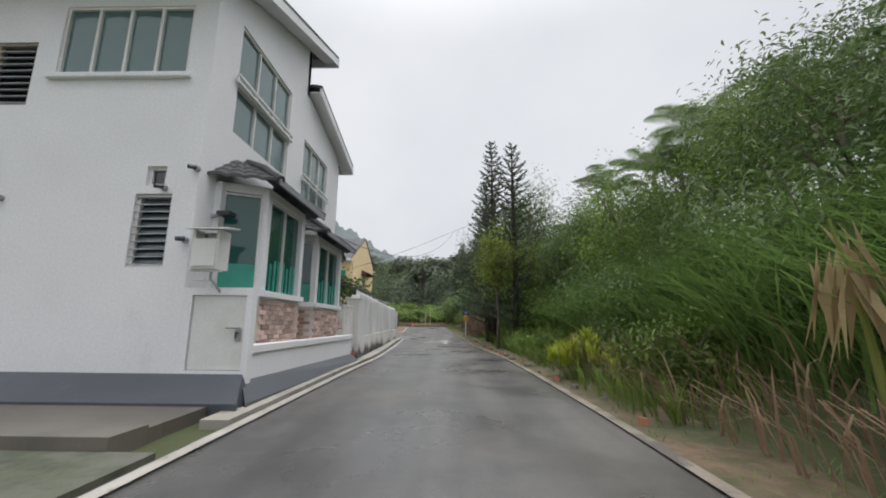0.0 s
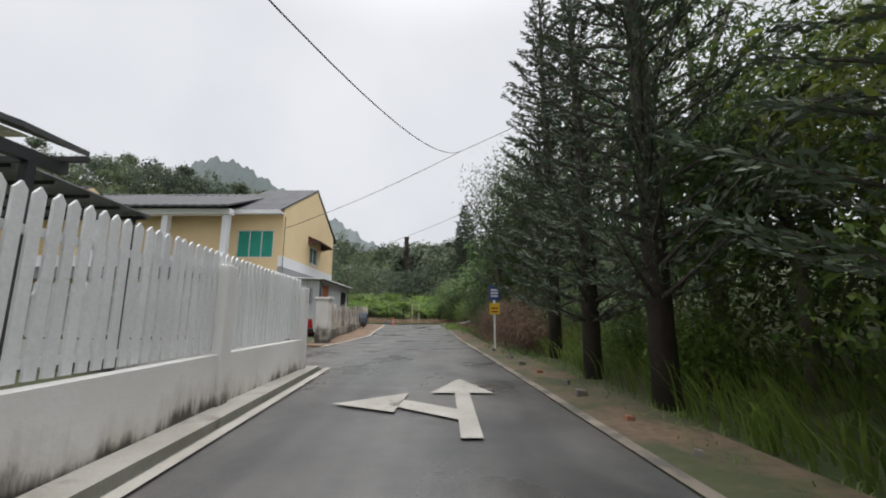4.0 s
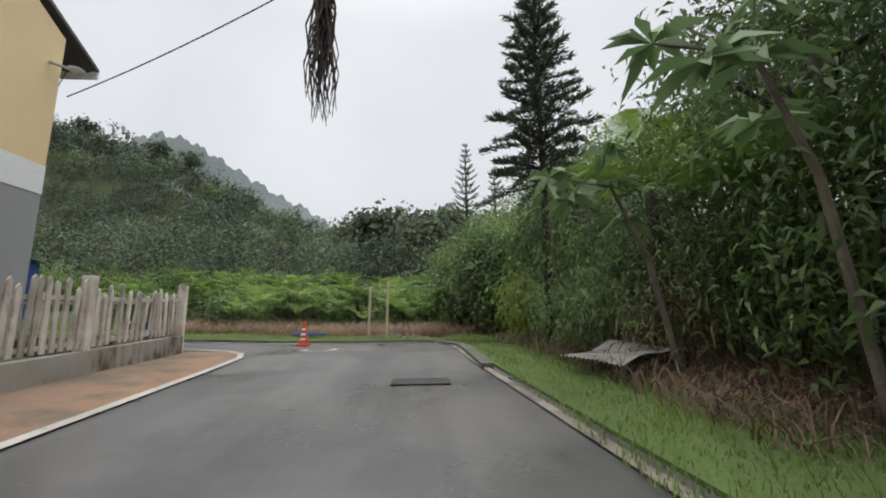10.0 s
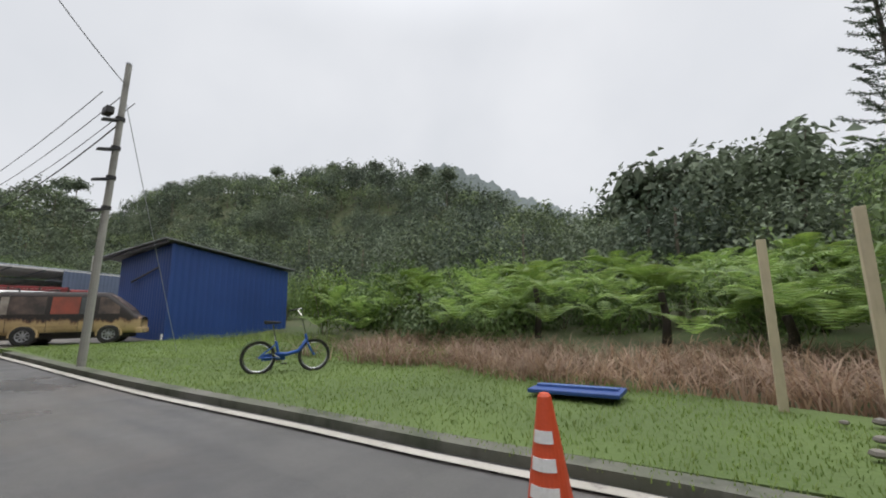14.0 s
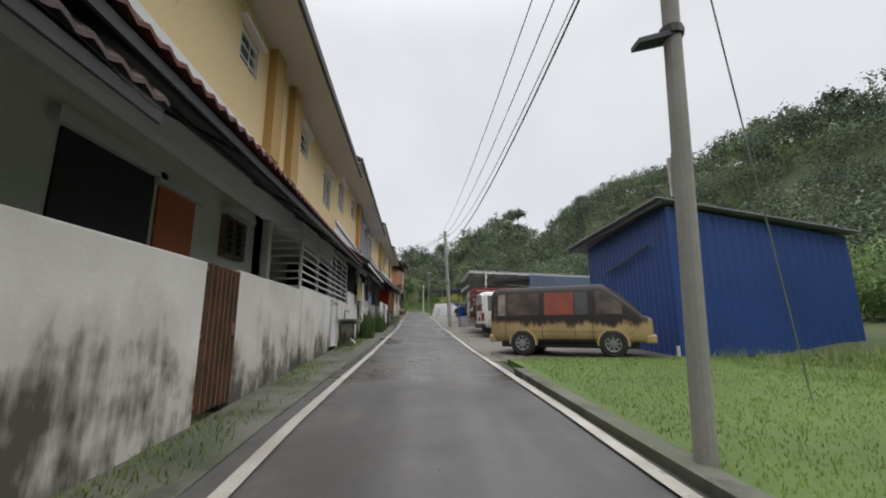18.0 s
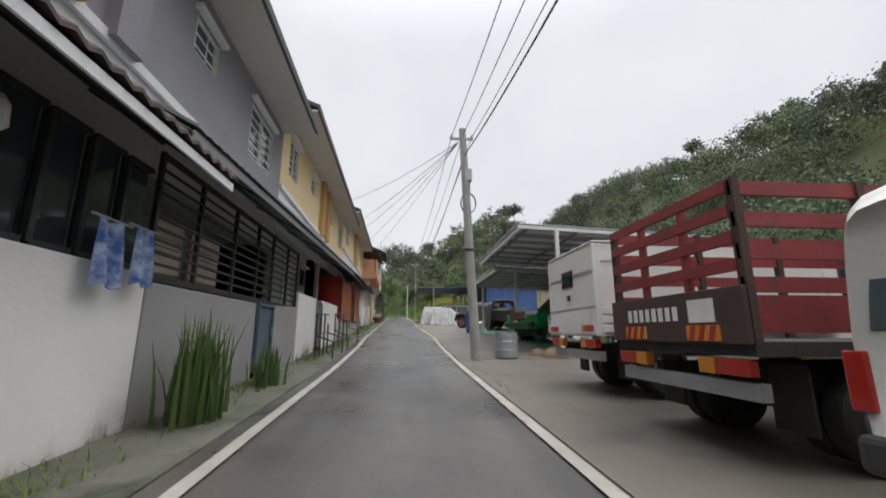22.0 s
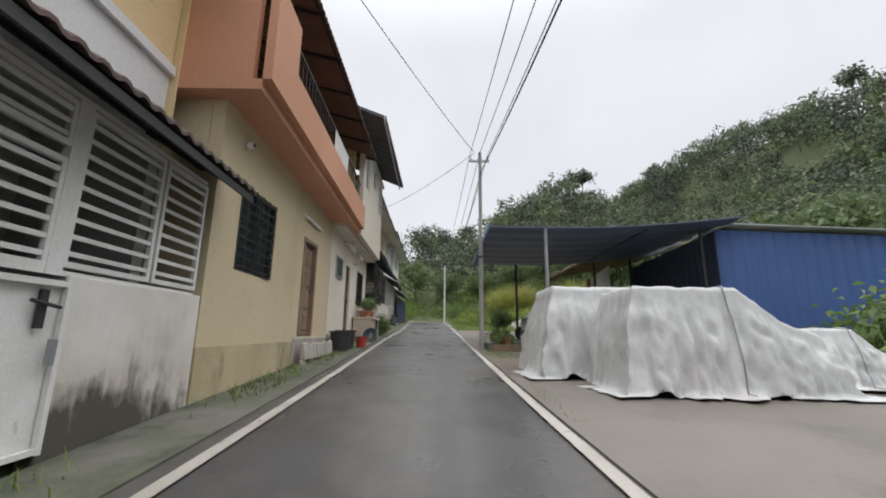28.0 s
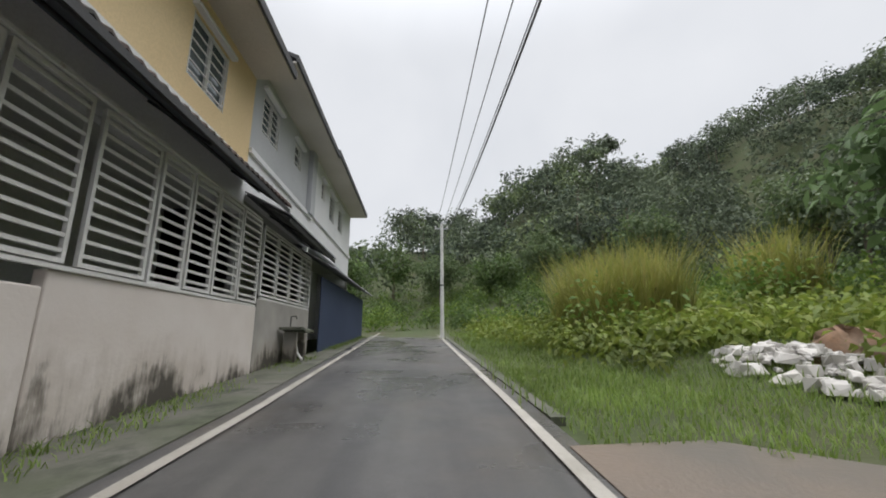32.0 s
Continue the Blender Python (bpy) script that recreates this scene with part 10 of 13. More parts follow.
wreck(-51.6, 28.4, 80, "stripped dark rusty jeep wreck with bare roll hoops")
wreck(-54.6, 27.6, 150, "derelict dark jeep wreck with sagging bonnet")
o = thing("dark_cover", on(-50.7, 27.6), "large dark plastic sheet hung over a wreck", "plastic sheet")
part("sheet", Build().sheet(lambda u, v: (-0.9 + 1.9 * u, -0.5 + 0.1 * math.sin(9 * u) + 0.6 * v, 0.05 + 1.6 * math.sin(min(1, v * 1.4) * math.pi / 2) + 0.1 * math.sin(5 * u)), np.linspace(0, 1, 24), np.linspace(0, 1, 10), 0.02), M["black_plastic"], o, smooth=True)


def drum(x, y, r, h, mat, label, name="plastic_drum", lid=True):
    o = thing(name, on(x, y, 0.03), label, "drum")
    part("body", Build().lathe([(r * 0.94, 0), (r, 0.03), (r, h * 0.3), (r * 1.03, h * 0.33), (r, h * 0.36), (r, h * 0.64), (r * 1.03, h * 0.67), (r, h * 0.7), (r, h - 0.03), (r * 0.95, h)], n=24), M[mat], o)
    if lid:
        part("rim", Build().lathe([(r * 0.98, h), (r * 1.02, h + 0.01), (r * 1.02, h + 0.035), (r * 0.9, h + 0.035)], n=24), M[mat], o)


drum(-48.25, 25.9, 0.33, 1.12, "blue_drum", "tall blue plastic drum beside the shelter post")
drum(-36.4, 24.85, 0.3, 0.62, "grey_metal", "grey ribbed metal dustbin beside the pole", "dustbin")
drum(-49.3, 26.5, 0.19, 0.36, "cloth_white", "white plastic paint bucket on the concrete", "paint_bucket")
for x, y, r in ((-49.9, 26.6, 0.32), (-50.4, 26.9, 0.26), (-36.6, 26.2, 0.35), (-37.3, 26.5, 0.3), (-37.0, 25.9, 0.26)):
    q = Build()
    us, vs = np.linspace(0, 2 * math.pi, 13), np.linspace(0, math.pi / 2, 6)
    q.grid(lambda u, v: (r * 1.3 * math.cos(v) * math.cos(u) * (1 + 0.12 * math.sin(3 * u)), r * math.cos(v) * math.sin(u), r * 0.7 * math.sin(v) * (1 + 0.1 * math.sin(4 * u))), us, vs)
    o = thing("sack" if x < -45 else "rubble_heap", on(x, y, 0.02), "crumpled white sack on the concrete" if x < -45 else "small heap of reddish rubble and soil", "sack" if x < -45 else "rubble")
    part("cloth" if x < -45 else "mound", q, M["tarp" if x < -45 else "soil"], o, smooth=True)
for k in range(5):
    x, y = -49.3 - 0.7 * k, 30.2 + 0.3 * math.sin(k * 2.1)
    o = thing("scrap_part", on(x, y), "dark greasy engine part among the scrap", "scrap", "scrap by the cream shed")
    part("block", Build().hexa([(-0.3, -0.25, 0), (0.3, -0.22, 0), (0.28, 0.25, 0), (-0.26, 0.25, 0), (-0.2, -0.18, 0.4 + 0.1 * (k % 2)), (0.22, -0.2, 0.32), (0.2, 0.2, 0.42), (-0.22, 0.18, 0.36)]), M[("grime", "red_car", "grime", "rusty_dark", "black_plastic")[k]], o, bevel=0.03)
    part("pipe", Build().tube([(-0.2, 0, 0.3), (-0.1, 0.1, 0.7), (0.15, 0.1, 0.75)], 0.03, 6), M["rusty"], o)


def tarp_car(x0, x1, y0, y1, h, label, seed, low=0.0):
    """A car under a crumpled tarpaulin sheet that drapes to the ground."""
    o = thing("covered_car", on((x0 + x1) / 2, (y0 + y1) / 2, 0.0), label, "covered car", "cars under tarpaulins")
    w, le = x1 - x0, y1 - y0
    r = np.random.default_rng(seed)
    ph = r.random(14) * 6.28

    def side(q, k):
        """Flat on top, then a nearly upright drop: place across (-1 to 1) and depth of the drop (0 to 1)."""
        t = max(0.0, (abs(q) - k) / (1 - k))
        return math.copysign(min(abs(q) / k, 1.0) * 0.9 + 0.1 * t, q), t

    def ridge(x, y, z, k):
        return 1 - 2 * abs(noise.noise((x * k + ph[0] * 3, y * k + ph[1] * 3, z * k + ph[2] * 3)))

    def fn(u, v):
        a, ta = side(2 * u - 1, 0.55)
        b, tb = side(2 * v - 1, 0.72)
        t = max(ta, tb)
        prof = np.interp(b, [-1, -0.9, 0.12, 0.55, 1], [0.95, 1.0, 0.99, 0.66, 0.5]) - low * max(0, b)
        run = a * w + b * le
        hem = 1.0 + 0.1 * math.sin(1.9 * run + ph[4]) + 0.06 * math.sin(4.3 * run + ph[6])
        drop = min(1.0, t * 1.12 * hem)
        spread = max(0.0, t * 1.12 * hem - 1.0)
        x, y, z = a * w / 2, b * le / 2, h * prof * (1 - drop)
        k = min(1.0, 2.2 * t)
        c1 = ridge(x * 1.1, y, z * (1 - 0.7 * k) + t, 1.1)
        c2 = ridge(x + 0.35 * z, y - 0.3 * z, z * (1 - 0.75 * k), 3.2)
        c3 = ridge(x - 0.5 * z, y + 0.5 * z, z * (1 - 0.5 * k), 7.5)
        fold = 1 - 2 * abs(noise.noise((run * 2.5, t * 0.5, ph[3]))) + 0.5 * (1 - 2 * abs(noise.noise((run * 6.5 + 2 * z, t * 1.2, ph[5]))))
        push = 0.075 * fold * k + (0.02 * c1 + 0.035 * c2 + 0.035 * c3) * (0.2 + 0.8 * k) + 0.12 * t * t + 0.9 * spread
        return (x + math.copysign(push, a) * min(1, ta * 4), y + math.copysign(push, b) * min(1, tb * 4), max(0.012 + 0.03 * abs(c2), z + (0.018 * c1 + 0.02 * c2 + 0.012 * c3) * (1 - 0.6 * t)))

    part("tarpaulin", Build().sheet(fn, np.linspace(0, 1, 84), np.linspace(0, 1, 110), 0.008), M["tarp"], o, smooth=True)
    part("rope", Build().tube([tuple(Vector(fn(u, 0.5)) + Vector((0.02, 0, 0.02))) for u in np.linspace(0.02, 0.98, 40)], 0.01, 5), M["grey_metal"], o)


tarp_car(-63.75, -62.4, 23.75, 26.9, 1.54, "car hidden under a dirty white crumpled tarpaulin", 3)
tarp_car(-62.25, -61.0, 24.5, 27.4, 1.46, "car under a pale crumpled tarpaulin", 5)
tarp_car(-63.2, -61.7, 27.6, 29.1, 0.85, "heap covered by a white crumpled sheet", 8)


def blue_shelter():
    o = thing("faded_blue_shed", (-69, 33, 3.4), "faded blue corrugated shed with a sagging dark blue shelter roof", "shed", "blue metal sheds")
    ribbed_wall(o, (-67.6, 30.6), (-66.0, 38.5), 3.3, 7.35, M["blue_sheet_pale"], 3.6, 6.7, 0.35, 0.03)
    ribbed_wall(o, (-73.5, 30.6), (-67.6, 30.6), 3.3, 7.0, M["shade_net"], 3.3, 7.3, 0.3)
    part("roof", Build().sheet(lambda u, v: (-66.7 - 6.1 * u, 23.35 + 7.65 * v, 7.15 + 0.4 * v - 0.1 * u - 0.16 * math.sin(math.pi * v) + 0.03 * math.sin(u * 40)), np.linspace(0, 1, 60), np.linspace(0, 1, 8), 0.03), M["navy_sheet"], o, there=True)
    part("shed_roof", Build().sheet(lambda u, v: (-67.3 - 6.0 * u + 1.6 * v, 30.9 + 7.9 * v, 7.5 - 0.7 * v - 0.4 * u + 0.02 * math.sin(u * 160)), np.linspace(0, 1, 80), [0, 0.5, 1], 0.03), M["grey_sheet"], o, there=True)
    part("front_strip", Build().bar((-66.7, 23.35, 7.14), (-72.8, 23.35, 7.04), 0.04, 0.14), M["blue_sheet_pale"], o, there=True)
    for x, y, zt in ((-66.8, 25.0, 7.15), (-72.5, 25.2, 7.05), (-72.5, 30.2, 7.3), (-67.4, 30.0, 7.3)):
        part("post", Build().rod((x, y, gz(x, y)), (x, y, zt), 0.055, 10), M["grey_metal" if y < 25.1 else "dark_metal"], o, there=True)
    for y in (26.0, 28.2):
        part("roof_beam", Build().bar((-67.1, y, 7.2), (-72.7, y, 7.1), 0.05), M["dark_metal"], o, there=True)


blue_shelter()


def hut():
    o = thing("thatched_hut", (-76, 31, 4.2), "low open hut with a thatched eave and metal sheet walls", "hut")
    ribbed_wall(o, (-76.9, 29.9), (-75.9, 29.7), 5.05, 6.9, M["red_stake"], pitch=0.25)
    ribbed_wall(o, (-75.88, 29.7), (-71.9, 29.0), 5.05, 6.9, M["grey_sheet"], pitch=0.25)
    a, b = Vector((-79.3, 28.25, 7.12)), Vector((-72.3, 28.35, 7.14))
    part("roof", Build().sheet(lambda u, v: tuple(a.lerp(b, u) + Vector((0.1 * v, 4.6 * v, 0.22 + 0.75 * v + 0.03 * math.sin(u * 37)))), np.linspace(0, 1, 50), np.linspace(0, 1, 8), 0.05), M["thatch"], o, there=True)
    d = (b - a)
    n = 1500
    u = RNG.random(n)
    base = np.array(a) + np.array(d) * u[:, None] + np.stack([RNG.normal(0, 0.03, n), 0.06 + 0.4 * RNG.random(n), RNG.normal(0.25, 0.02, n)], 1)
    dirs = np.stack([RNG.normal(0, 0.2, n), -0.8 + RNG.normal(0, 0.12, n), -0.42 + RNG.normal(0, 0.12, n)], 1)
    v, f = leaf_quads(base, dirs, 0.3, 0.05, 0.2)
    part("eave_thatch", fast_mesh("eave_thatch", v, f, M["thatch"]), None, o).location = -base_of(o)
    part("eave_pole", Build().rod(tuple(a + Vector((0.2, 0.3, 0.12))), tuple(b + Vector((0, 0.3, 0.12))), 0.05, 8), M["bark"], o, there=True)
    for x, y in ((-78.06, 28.4), (-72.6, 28.6), (-78.2, 32.3), (-72.6, 32.4)):
        part("post", Build().rod((x, y, gz(x, y)), (x + 0.15, y, 7.2 if y < 30 else 7.75), 0.075, 8, 0.06), M["red_post"], o, there=True)
    part("back_rail", Build().rod((-78.1, 32.35, 6.0), (-72.5, 32.45, 6.05), 0.04, 6), M["bark"], o, there=True)
    part("counter", Build().box(-76.6, -72.2, 29.75, 30.2, 5.0, 5.06), M["wood_grey"], o, there=True)


M["red_post"] = surface("weathered_reddish_pole", (0.20, 0.11, 0.08), (0.15, 0.10, 0.08), 2, 30, 0.9)


# ---------- plants ----------
M["leaf_mid"] = foliage("mid_green_leaves", [(0.13, 0.20, 0.075), (0.17, 0.25, 0.09), (0.22, 0.30, 0.11), (0.15, 0.22, 0.08)], patch=0.5, sway=0.4)
M["leaf_pale"] = foliage("pale_broad_leaves", [(0.14, 0.23, 0.09), (0.19, 0.28, 0.12), (0.10, 0.17, 0.06)], trans=0.3)
M["leaf_lime"] = foliage("lime_green_leaves", [(0.15, 0.21, 0.035), (0.20, 0.26, 0.045), (0.25, 0.29, 0.06)])
M["leaf_fern"] = foliage("fern_fronds", [(0.14, 0.235, 0.055), (0.195, 0.305, 0.07), (0.25, 0.345, 0.09)], patch=0.5)
M["leaf_reed"] = foliage("reed_leaves", [(0.10, 0.18, 0.05), (0.15, 0.25, 0.065), (0.20, 0.29, 0.085)], trans=0.35)
def unit(v):
    return v / np.maximum(np.linalg.norm(v, axis=-1, keepdims=True), 1e-9)


def leaf_quads(c, d, length, width, droop=0.0, fold=0.2, face=None):
    """One folded diamond leaf for each base point c and direction d, or lying across the outward direction face."""
    n = len(c)
    r = RNG.normal(size=(n, 3))
    if face is not None:
        face = unit(unit(face) + RNG.normal(size=(n, 3)) * 0.42)
        d, r = np.cross(face, r), face
    d = unit(d)
    s = unit(np.cross(d, r))
    up = np.cross(s, d)
    length, width = np.broadcast_to(length, n)[:, None], np.broadcast_to(width, n)[:, None]
    mid = c + d * length * 0.5 + up * width * fold
    tip = c + d * length - np.array([0, 0, 1.0]) * length * droop
    v = np.stack([c, mid + s * width * 0.5, tip, mid - s * width * 0.5], 1)
    return v.reshape(-1, 3), np.arange(4 * n).reshape(n, 4)


def merge(chunks):
    vs, fs, k = [], [], 0
    for v, f in chunks:
        vs.append(v)
        fs.append(f + k)
        k += len(v)
    return np.concatenate(vs), np.concatenate(fs)


def clump_points(centre, radii, clumps, per, spread, shell=0.55):
    """Points in uneven tufts inside an ellipsoid; returns the points and their outward direction."""
    u = unit(RNG.normal(size=(clumps, 3)))
    r = shell + (1 - shell) * RNG.random((clumps, 1))
    cc = np.asarray(centre) + u * r * np.asarray(radii) * (0.8 + 0.35 * RNG.random((clumps, 1)))
    p = np.repeat(cc, per, 0) + RNG.normal(size=(clumps * per, 3)) * spread
    out = unit(p - np.repeat(cc, per, 0)) * 0.75 + unit(p - np.asarray(centre)) * 0.45 + RNG.normal(size=p.shape) * 0.3
    return p, out


def blade_strips(base, d, length, width, bend, seg=3):
    """Arching grass blades: base points, horizontal lean, length, width."""
    n = len(base)
    lean = np.stack([np.cos(d), np.sin(d), np.zeros(n)], 1)
    side = np.stack([-np.sin(d), np.cos(d), np.zeros(n)], 1)
    length, width, bend = [np.broadcast_to(q, n)[:, None] for q in (length, width, bend)]
    rows = []
    for k in range(seg + 1):
        t = k / seg
        p = base + np.array([0, 0, 1.0]) * length * (t - bend * 0.55 * t * t) + lean * length * bend * t * t
        w = width * (1 - t) ** 0.7 * 0.5
        rows += [p - side * w, p + side * w]
    v = np.stack(rows, 1)
    k = 2 * (seg + 1)
    f = np.concatenate([np.arange(n)[:, None] * k + np.array([[2 * q, 2 * q + 1, 2 * q + 3, 2 * q + 2]]) for q in range(seg)])
    return v.reshape(-1, 3), f


def stuff(name, chunks, material, label, category, smooth=False):
    v, f = merge(chunks)
    return tagged(new(name, fast_mesh(name, v, f, material, smooth)), label, category, "", "stuff")


def tree(x, y, height, radii, label, leaf="leaf", bark="bark", trunk_r=0.14, crown_at=0.7, clumps=70, per=45, leaf_l=0.28, leaf_w=0.13, spread=0.35, limbs=7, lean=(0, 0), name="tree", droop=0.15, z=None, group="", shell=0.45, category="tree"):
    z = float(ground_z(x, y)) - 0.1 if z is None else z
    o = thing(name, (x, y, z), label, category, group)
    top = np.array([lean[0], lean[1], height * crown_at])
    tr = Build()
    pts = [(0, 0, 0), (lean[0] * 0.2 + 0.05, lean[1] * 0.2, height * 0.25), (lean[0] * 0.55 - 0.05, lean[1] * 0.55, height * 0.5), (lean[0], lean[1], height * (crown_at + 0.12))]
    tr.tube(pts, 0, 9, [trunk_r * 1.25, trunk_r, trunk_r * 0.75, trunk_r * 0.35])
    part("trunk", tr, M[bark], o, smooth=True)
    for k in range(limbs):
        a = 2 * math.pi * (k + RNG.random() * 0.6) / limbs
        h0 = height * (crown_at - 0.28 + 0.3 * RNG.random())
        f = h0 / (height * (crown_at + 0.12))
        s = Vector((lean[0] * f, lean[1] * f, h0))
        e = Vector((top[0] + math.cos(a) * radii[0] * 0.75, top[1] + math.sin(a) * radii[1] * 0.75, top[2] + radii[2] * (RNG.random() * 1.2 - 0.4)))
        m = s.lerp(e, 0.5) + Vector((0, 0, 0.12 * height * RNG.random()))
        part("limb", Build().tube([s, m, e], 0, 6, [trunk_r * 0.45, trunk_r * 0.28, trunk_r * 0.1]), M[bark], o, smooth=True)
    p, d = clump_points(top, radii, clumps, per, spread, shell)
    v, f = leaf_quads(p, d, leaf_l * (0.6 + 0.8 * RNG.random(len(p))), leaf_w * (0.6 + 0.8 * RNG.random(len(p))), droop, face=d + np.array([0, 0, 0.5]))
    part("crown", fast_mesh("crown", v, f, M[leaf]), None, o)
    return o


def bush(x, y, r, h, label, leaf="leaf", clumps=28, per=30, leaf_l=0.2, leaf_w=0.09, z=None, name="bush", category="bush", droop=0.2, spread=None):
    z = float(ground_z(x, y)) - 0.08 if z is None else z
    o = thing(name, (x, y, z), label, category)
    for k in range(3):
        a = RNG.random() * 6.28
        part("stem", Build().tube([(0.05 * math.cos(a), 0.05 * math.sin(a), 0), (r * 0.3 * math.cos(a), r * 0.3 * math.sin(a), h * 0.45), (r * 0.6 * math.cos(a), r * 0.6 * math.sin(a), h * 0.8)], 0, 5, [0.025, 0.018, 0.008]), M["bark"], o)
    p, d = clump_points((0, 0, h * 0.52), (r, r, h * 0.5), clumps, per, spread or min(r, h) * 0.2, 0.35)
    p[:, 2] = np.abs(p[:, 2])
    v, f = leaf_quads(p, d, leaf_l * (0.6 + 0.8 * RNG.random(len(p))), leaf_w * (0.6 + 0.8 * RNG.random(len(p))), droop, face=d + np.array([0, 0, 0.6]))
    part("leaves", fast_mesh("leaves", v, f, M[leaf]), None, o)
    return o


def pine(x, y, height, r, label, z=None, whorl=0.42, tilt=0.42, first=0.12, leaf="leaf_pine", tuft=0.15, droop=0.22, group="tall pines by the road", dense=1.0, girth=1.0):
    """Whorled conifer: straight trunk, tiers of branches clad in short needle tufts."""
    z = float(ground_z(x, y)) - 0.1 if z is None else z
    o = thing("pine_tree", (x, y, z), label, "tree", group)
    part("trunk", Build().tube([(0, 0, 0), (0.03, 0, height * 0.4), (0, 0.03, height * 0.8), (0, 0, height)], 0, 9, [0.17 * girth, 0.13 * girth, 0.06 * girth, 0.02]), M["bark_dark"], o, smooth=True)
    chunks = []
    h = height * first
    while h < height - 0.1:
        t = (h - height * first) / (height * (1 - first))
        reach = r * (1 - t) ** 0.8 * (0.85 + 0.3 * RNG.random()) + 0.12
        n = 6 if t < 0.85 else 5
        br = Build()
        a0 = RNG.random() * 6.28
        for k in range(n):
            a = a0 + 2 * math.pi * k / n + RNG.normal(0, 0.12)
            le = reach * (0.75 + 0.35 * RNG.random())
            s = np.linspace(0, 1, 5)
            rise = tilt * s - droop * s * s * (1 - t) * 1.3 + 0.25 * s ** 3
            pts = np.stack([np.cos(a) * le * s, np.sin(a) * le * s, h + le * rise], 1)
            br.tube([tuple(q) for q in pts[::2]], 0, 4, [0.025 * (1 - t) + 0.008, 0.015, 0.004])
            m = max(24, int(le * 95 * dense))
            q = RNG.random(m) ** 0.75
            c = np.stack([np.interp(q, s, pts[:, j]) for j in range(3)], 1) + RNG.normal(0, 0.022, (m, 3)) + (RNG.normal(0, 1, (m, 1)) * 0.11 * le * (1 - q[:, None])) * np.array([[-math.sin(a), math.cos(a), 0.0]])
            d = np.stack([np.cos(a) + RNG.normal(0, 0.5, m), np.sin(a) + RNG.normal(0, 0.5, m), 0.6 + RNG.normal(0, 0.4, m)], 1)
            chunks.append(leaf_quads(c, d, tuft * (0.5 + 0.5 * RNG.random(m)), 0.034, 0.05, 0.1))
        part("branch_whorl", br, M["bark_dark"], o)
        h += whorl * (0.8 + 0.4 * RNG.random()) * (1 - 0.35 * t)
    v, f = merge(chunks)
    part("needles", fast_mesh("needles", v, f, M[leaf]), None, o)
    return o


def fern_chunks(x, y, z, n, length, rise=0.5, droop=0.9, pinna=0.3, m=26, thin=0.42):
    """Feathered fronds arching from one crown."""
    ch = []
    for k in range(n):
        a = 2 * math.pi * (k + RNG.random() * 0.7) / n
        le = length * (0.75 + 0.4 * RNG.random())
        s = np.linspace(0.08, 1, m)
        hx = le * (s - 0.15 * s * s)
        hz = le * (rise * (0.8 + 0.4 * RNG.random()) * s - droop * 0.5 * s * s)
        rib = np.stack([x + np.cos(a) * hx, y + np.sin(a) * hx, z + hz], 1)
        tang = unit(np.gradient(rib, axis=0))
        side = np.array([-math.sin(a), math.cos(a), 0])
        w = pinna * le * np.sin(np.pi * np.clip(s * 0.93 + 0.05, 0, 1)) ** 0.7
        for sg in (1, -1):
            d = side * sg * 1.0 + tang * 0.45 + np.array([0, 0, -0.22])
            d = unit(d)
            tip = rib + d * w[:, None]
            half = tang * (le / m * thin)
            v = np.stack([rib - half, rib + half, tip + half * 0.25, tip - half * 0.25], 1)
            ch.append((v.reshape(-1, 3), np.arange(4 * m).reshape(m, 4)))
    return ch


def tree_fern(x, y, trunk_h, length, label, n=13, leaf="leaf_dark", z=None):
    z = float(ground_z(x, y)) - 0.1 if z is None else z
    o = thing("tree_fern", (x, y, z), label, "tree fern", "tree ferns on the bank")
    part("trunk", Build().tube([(0, 0, 0), (0.08, 0.03, trunk_h * 0.5), (0, 0, trunk_h)], 0, 8, [0.13, 0.1, 0.09]), M["bark_dark"], o, smooth=True)
    v, f = merge(fern_chunks(0, 0, trunk_h, n + 3, length, 0.95, 1.35, 0.24, 40, 0.4))
    part("fronds", fast_mesh("fronds", v, f, M[leaf]), None, o)
    return o


# ---------- the bank along the first road ----------
def scatter(x0, x1, y0, y1, n):
    return x0 + (x1 - x0) * RNG.random(n), y0 + (y1 - y0) * RNG.random(n)


def grass_patch(name, xs, ys, length, width, bend, mat, label, lean=None, up=0.0, seg=3, category="grass"):
    n = len(xs)
    base = np.stack([xs, ys, ground_z(xs, ys) - 0.05 + up], 1)
    d = RNG.random(n) * 6.28 if lean is None else lean + RNG.normal(0, 0.7, n)
    stuff(name, [blade_strips(base, d, length * (0.55 + 0.7 * RNG.random(n)), width, bend * (0.6 + 0.7 * RNG.random(n)), seg)], mat, label, category)


# overhanging reeds of the cut bank
gxs, gys = scatter(4.9, 9.0, -28, -11, 8000)
grass_patch("reed_bank", gxs, gys, 2.1, 0.035, 0.85, M["leaf_reed"], "long arching green reeds hanging over the bank", math.pi, seg=4, category="reeds")
gxs, gys = scatter(3.3, 5.5, -24, 3, 5000)
grass_patch("bank_grass", gxs, gys, 0.75, 0.03, 0.6, M["grass"], "rough green grass at the foot of the bank", math.pi)
gxs, gys = scatter(3.7, 4.8, -27, -20, 260)
grass_patch("dry_stalks", gxs, gys, 1.3, 0.03, 0.8, M["leaf_dry"], "brown dead grass stalks hanging on the bank", math.pi)
o = thing("withered_plant", (4.3, -25.2, float(ground_z(4.3, -25.2))), "withered plant with long straw-coloured hanging leaves", "plant")
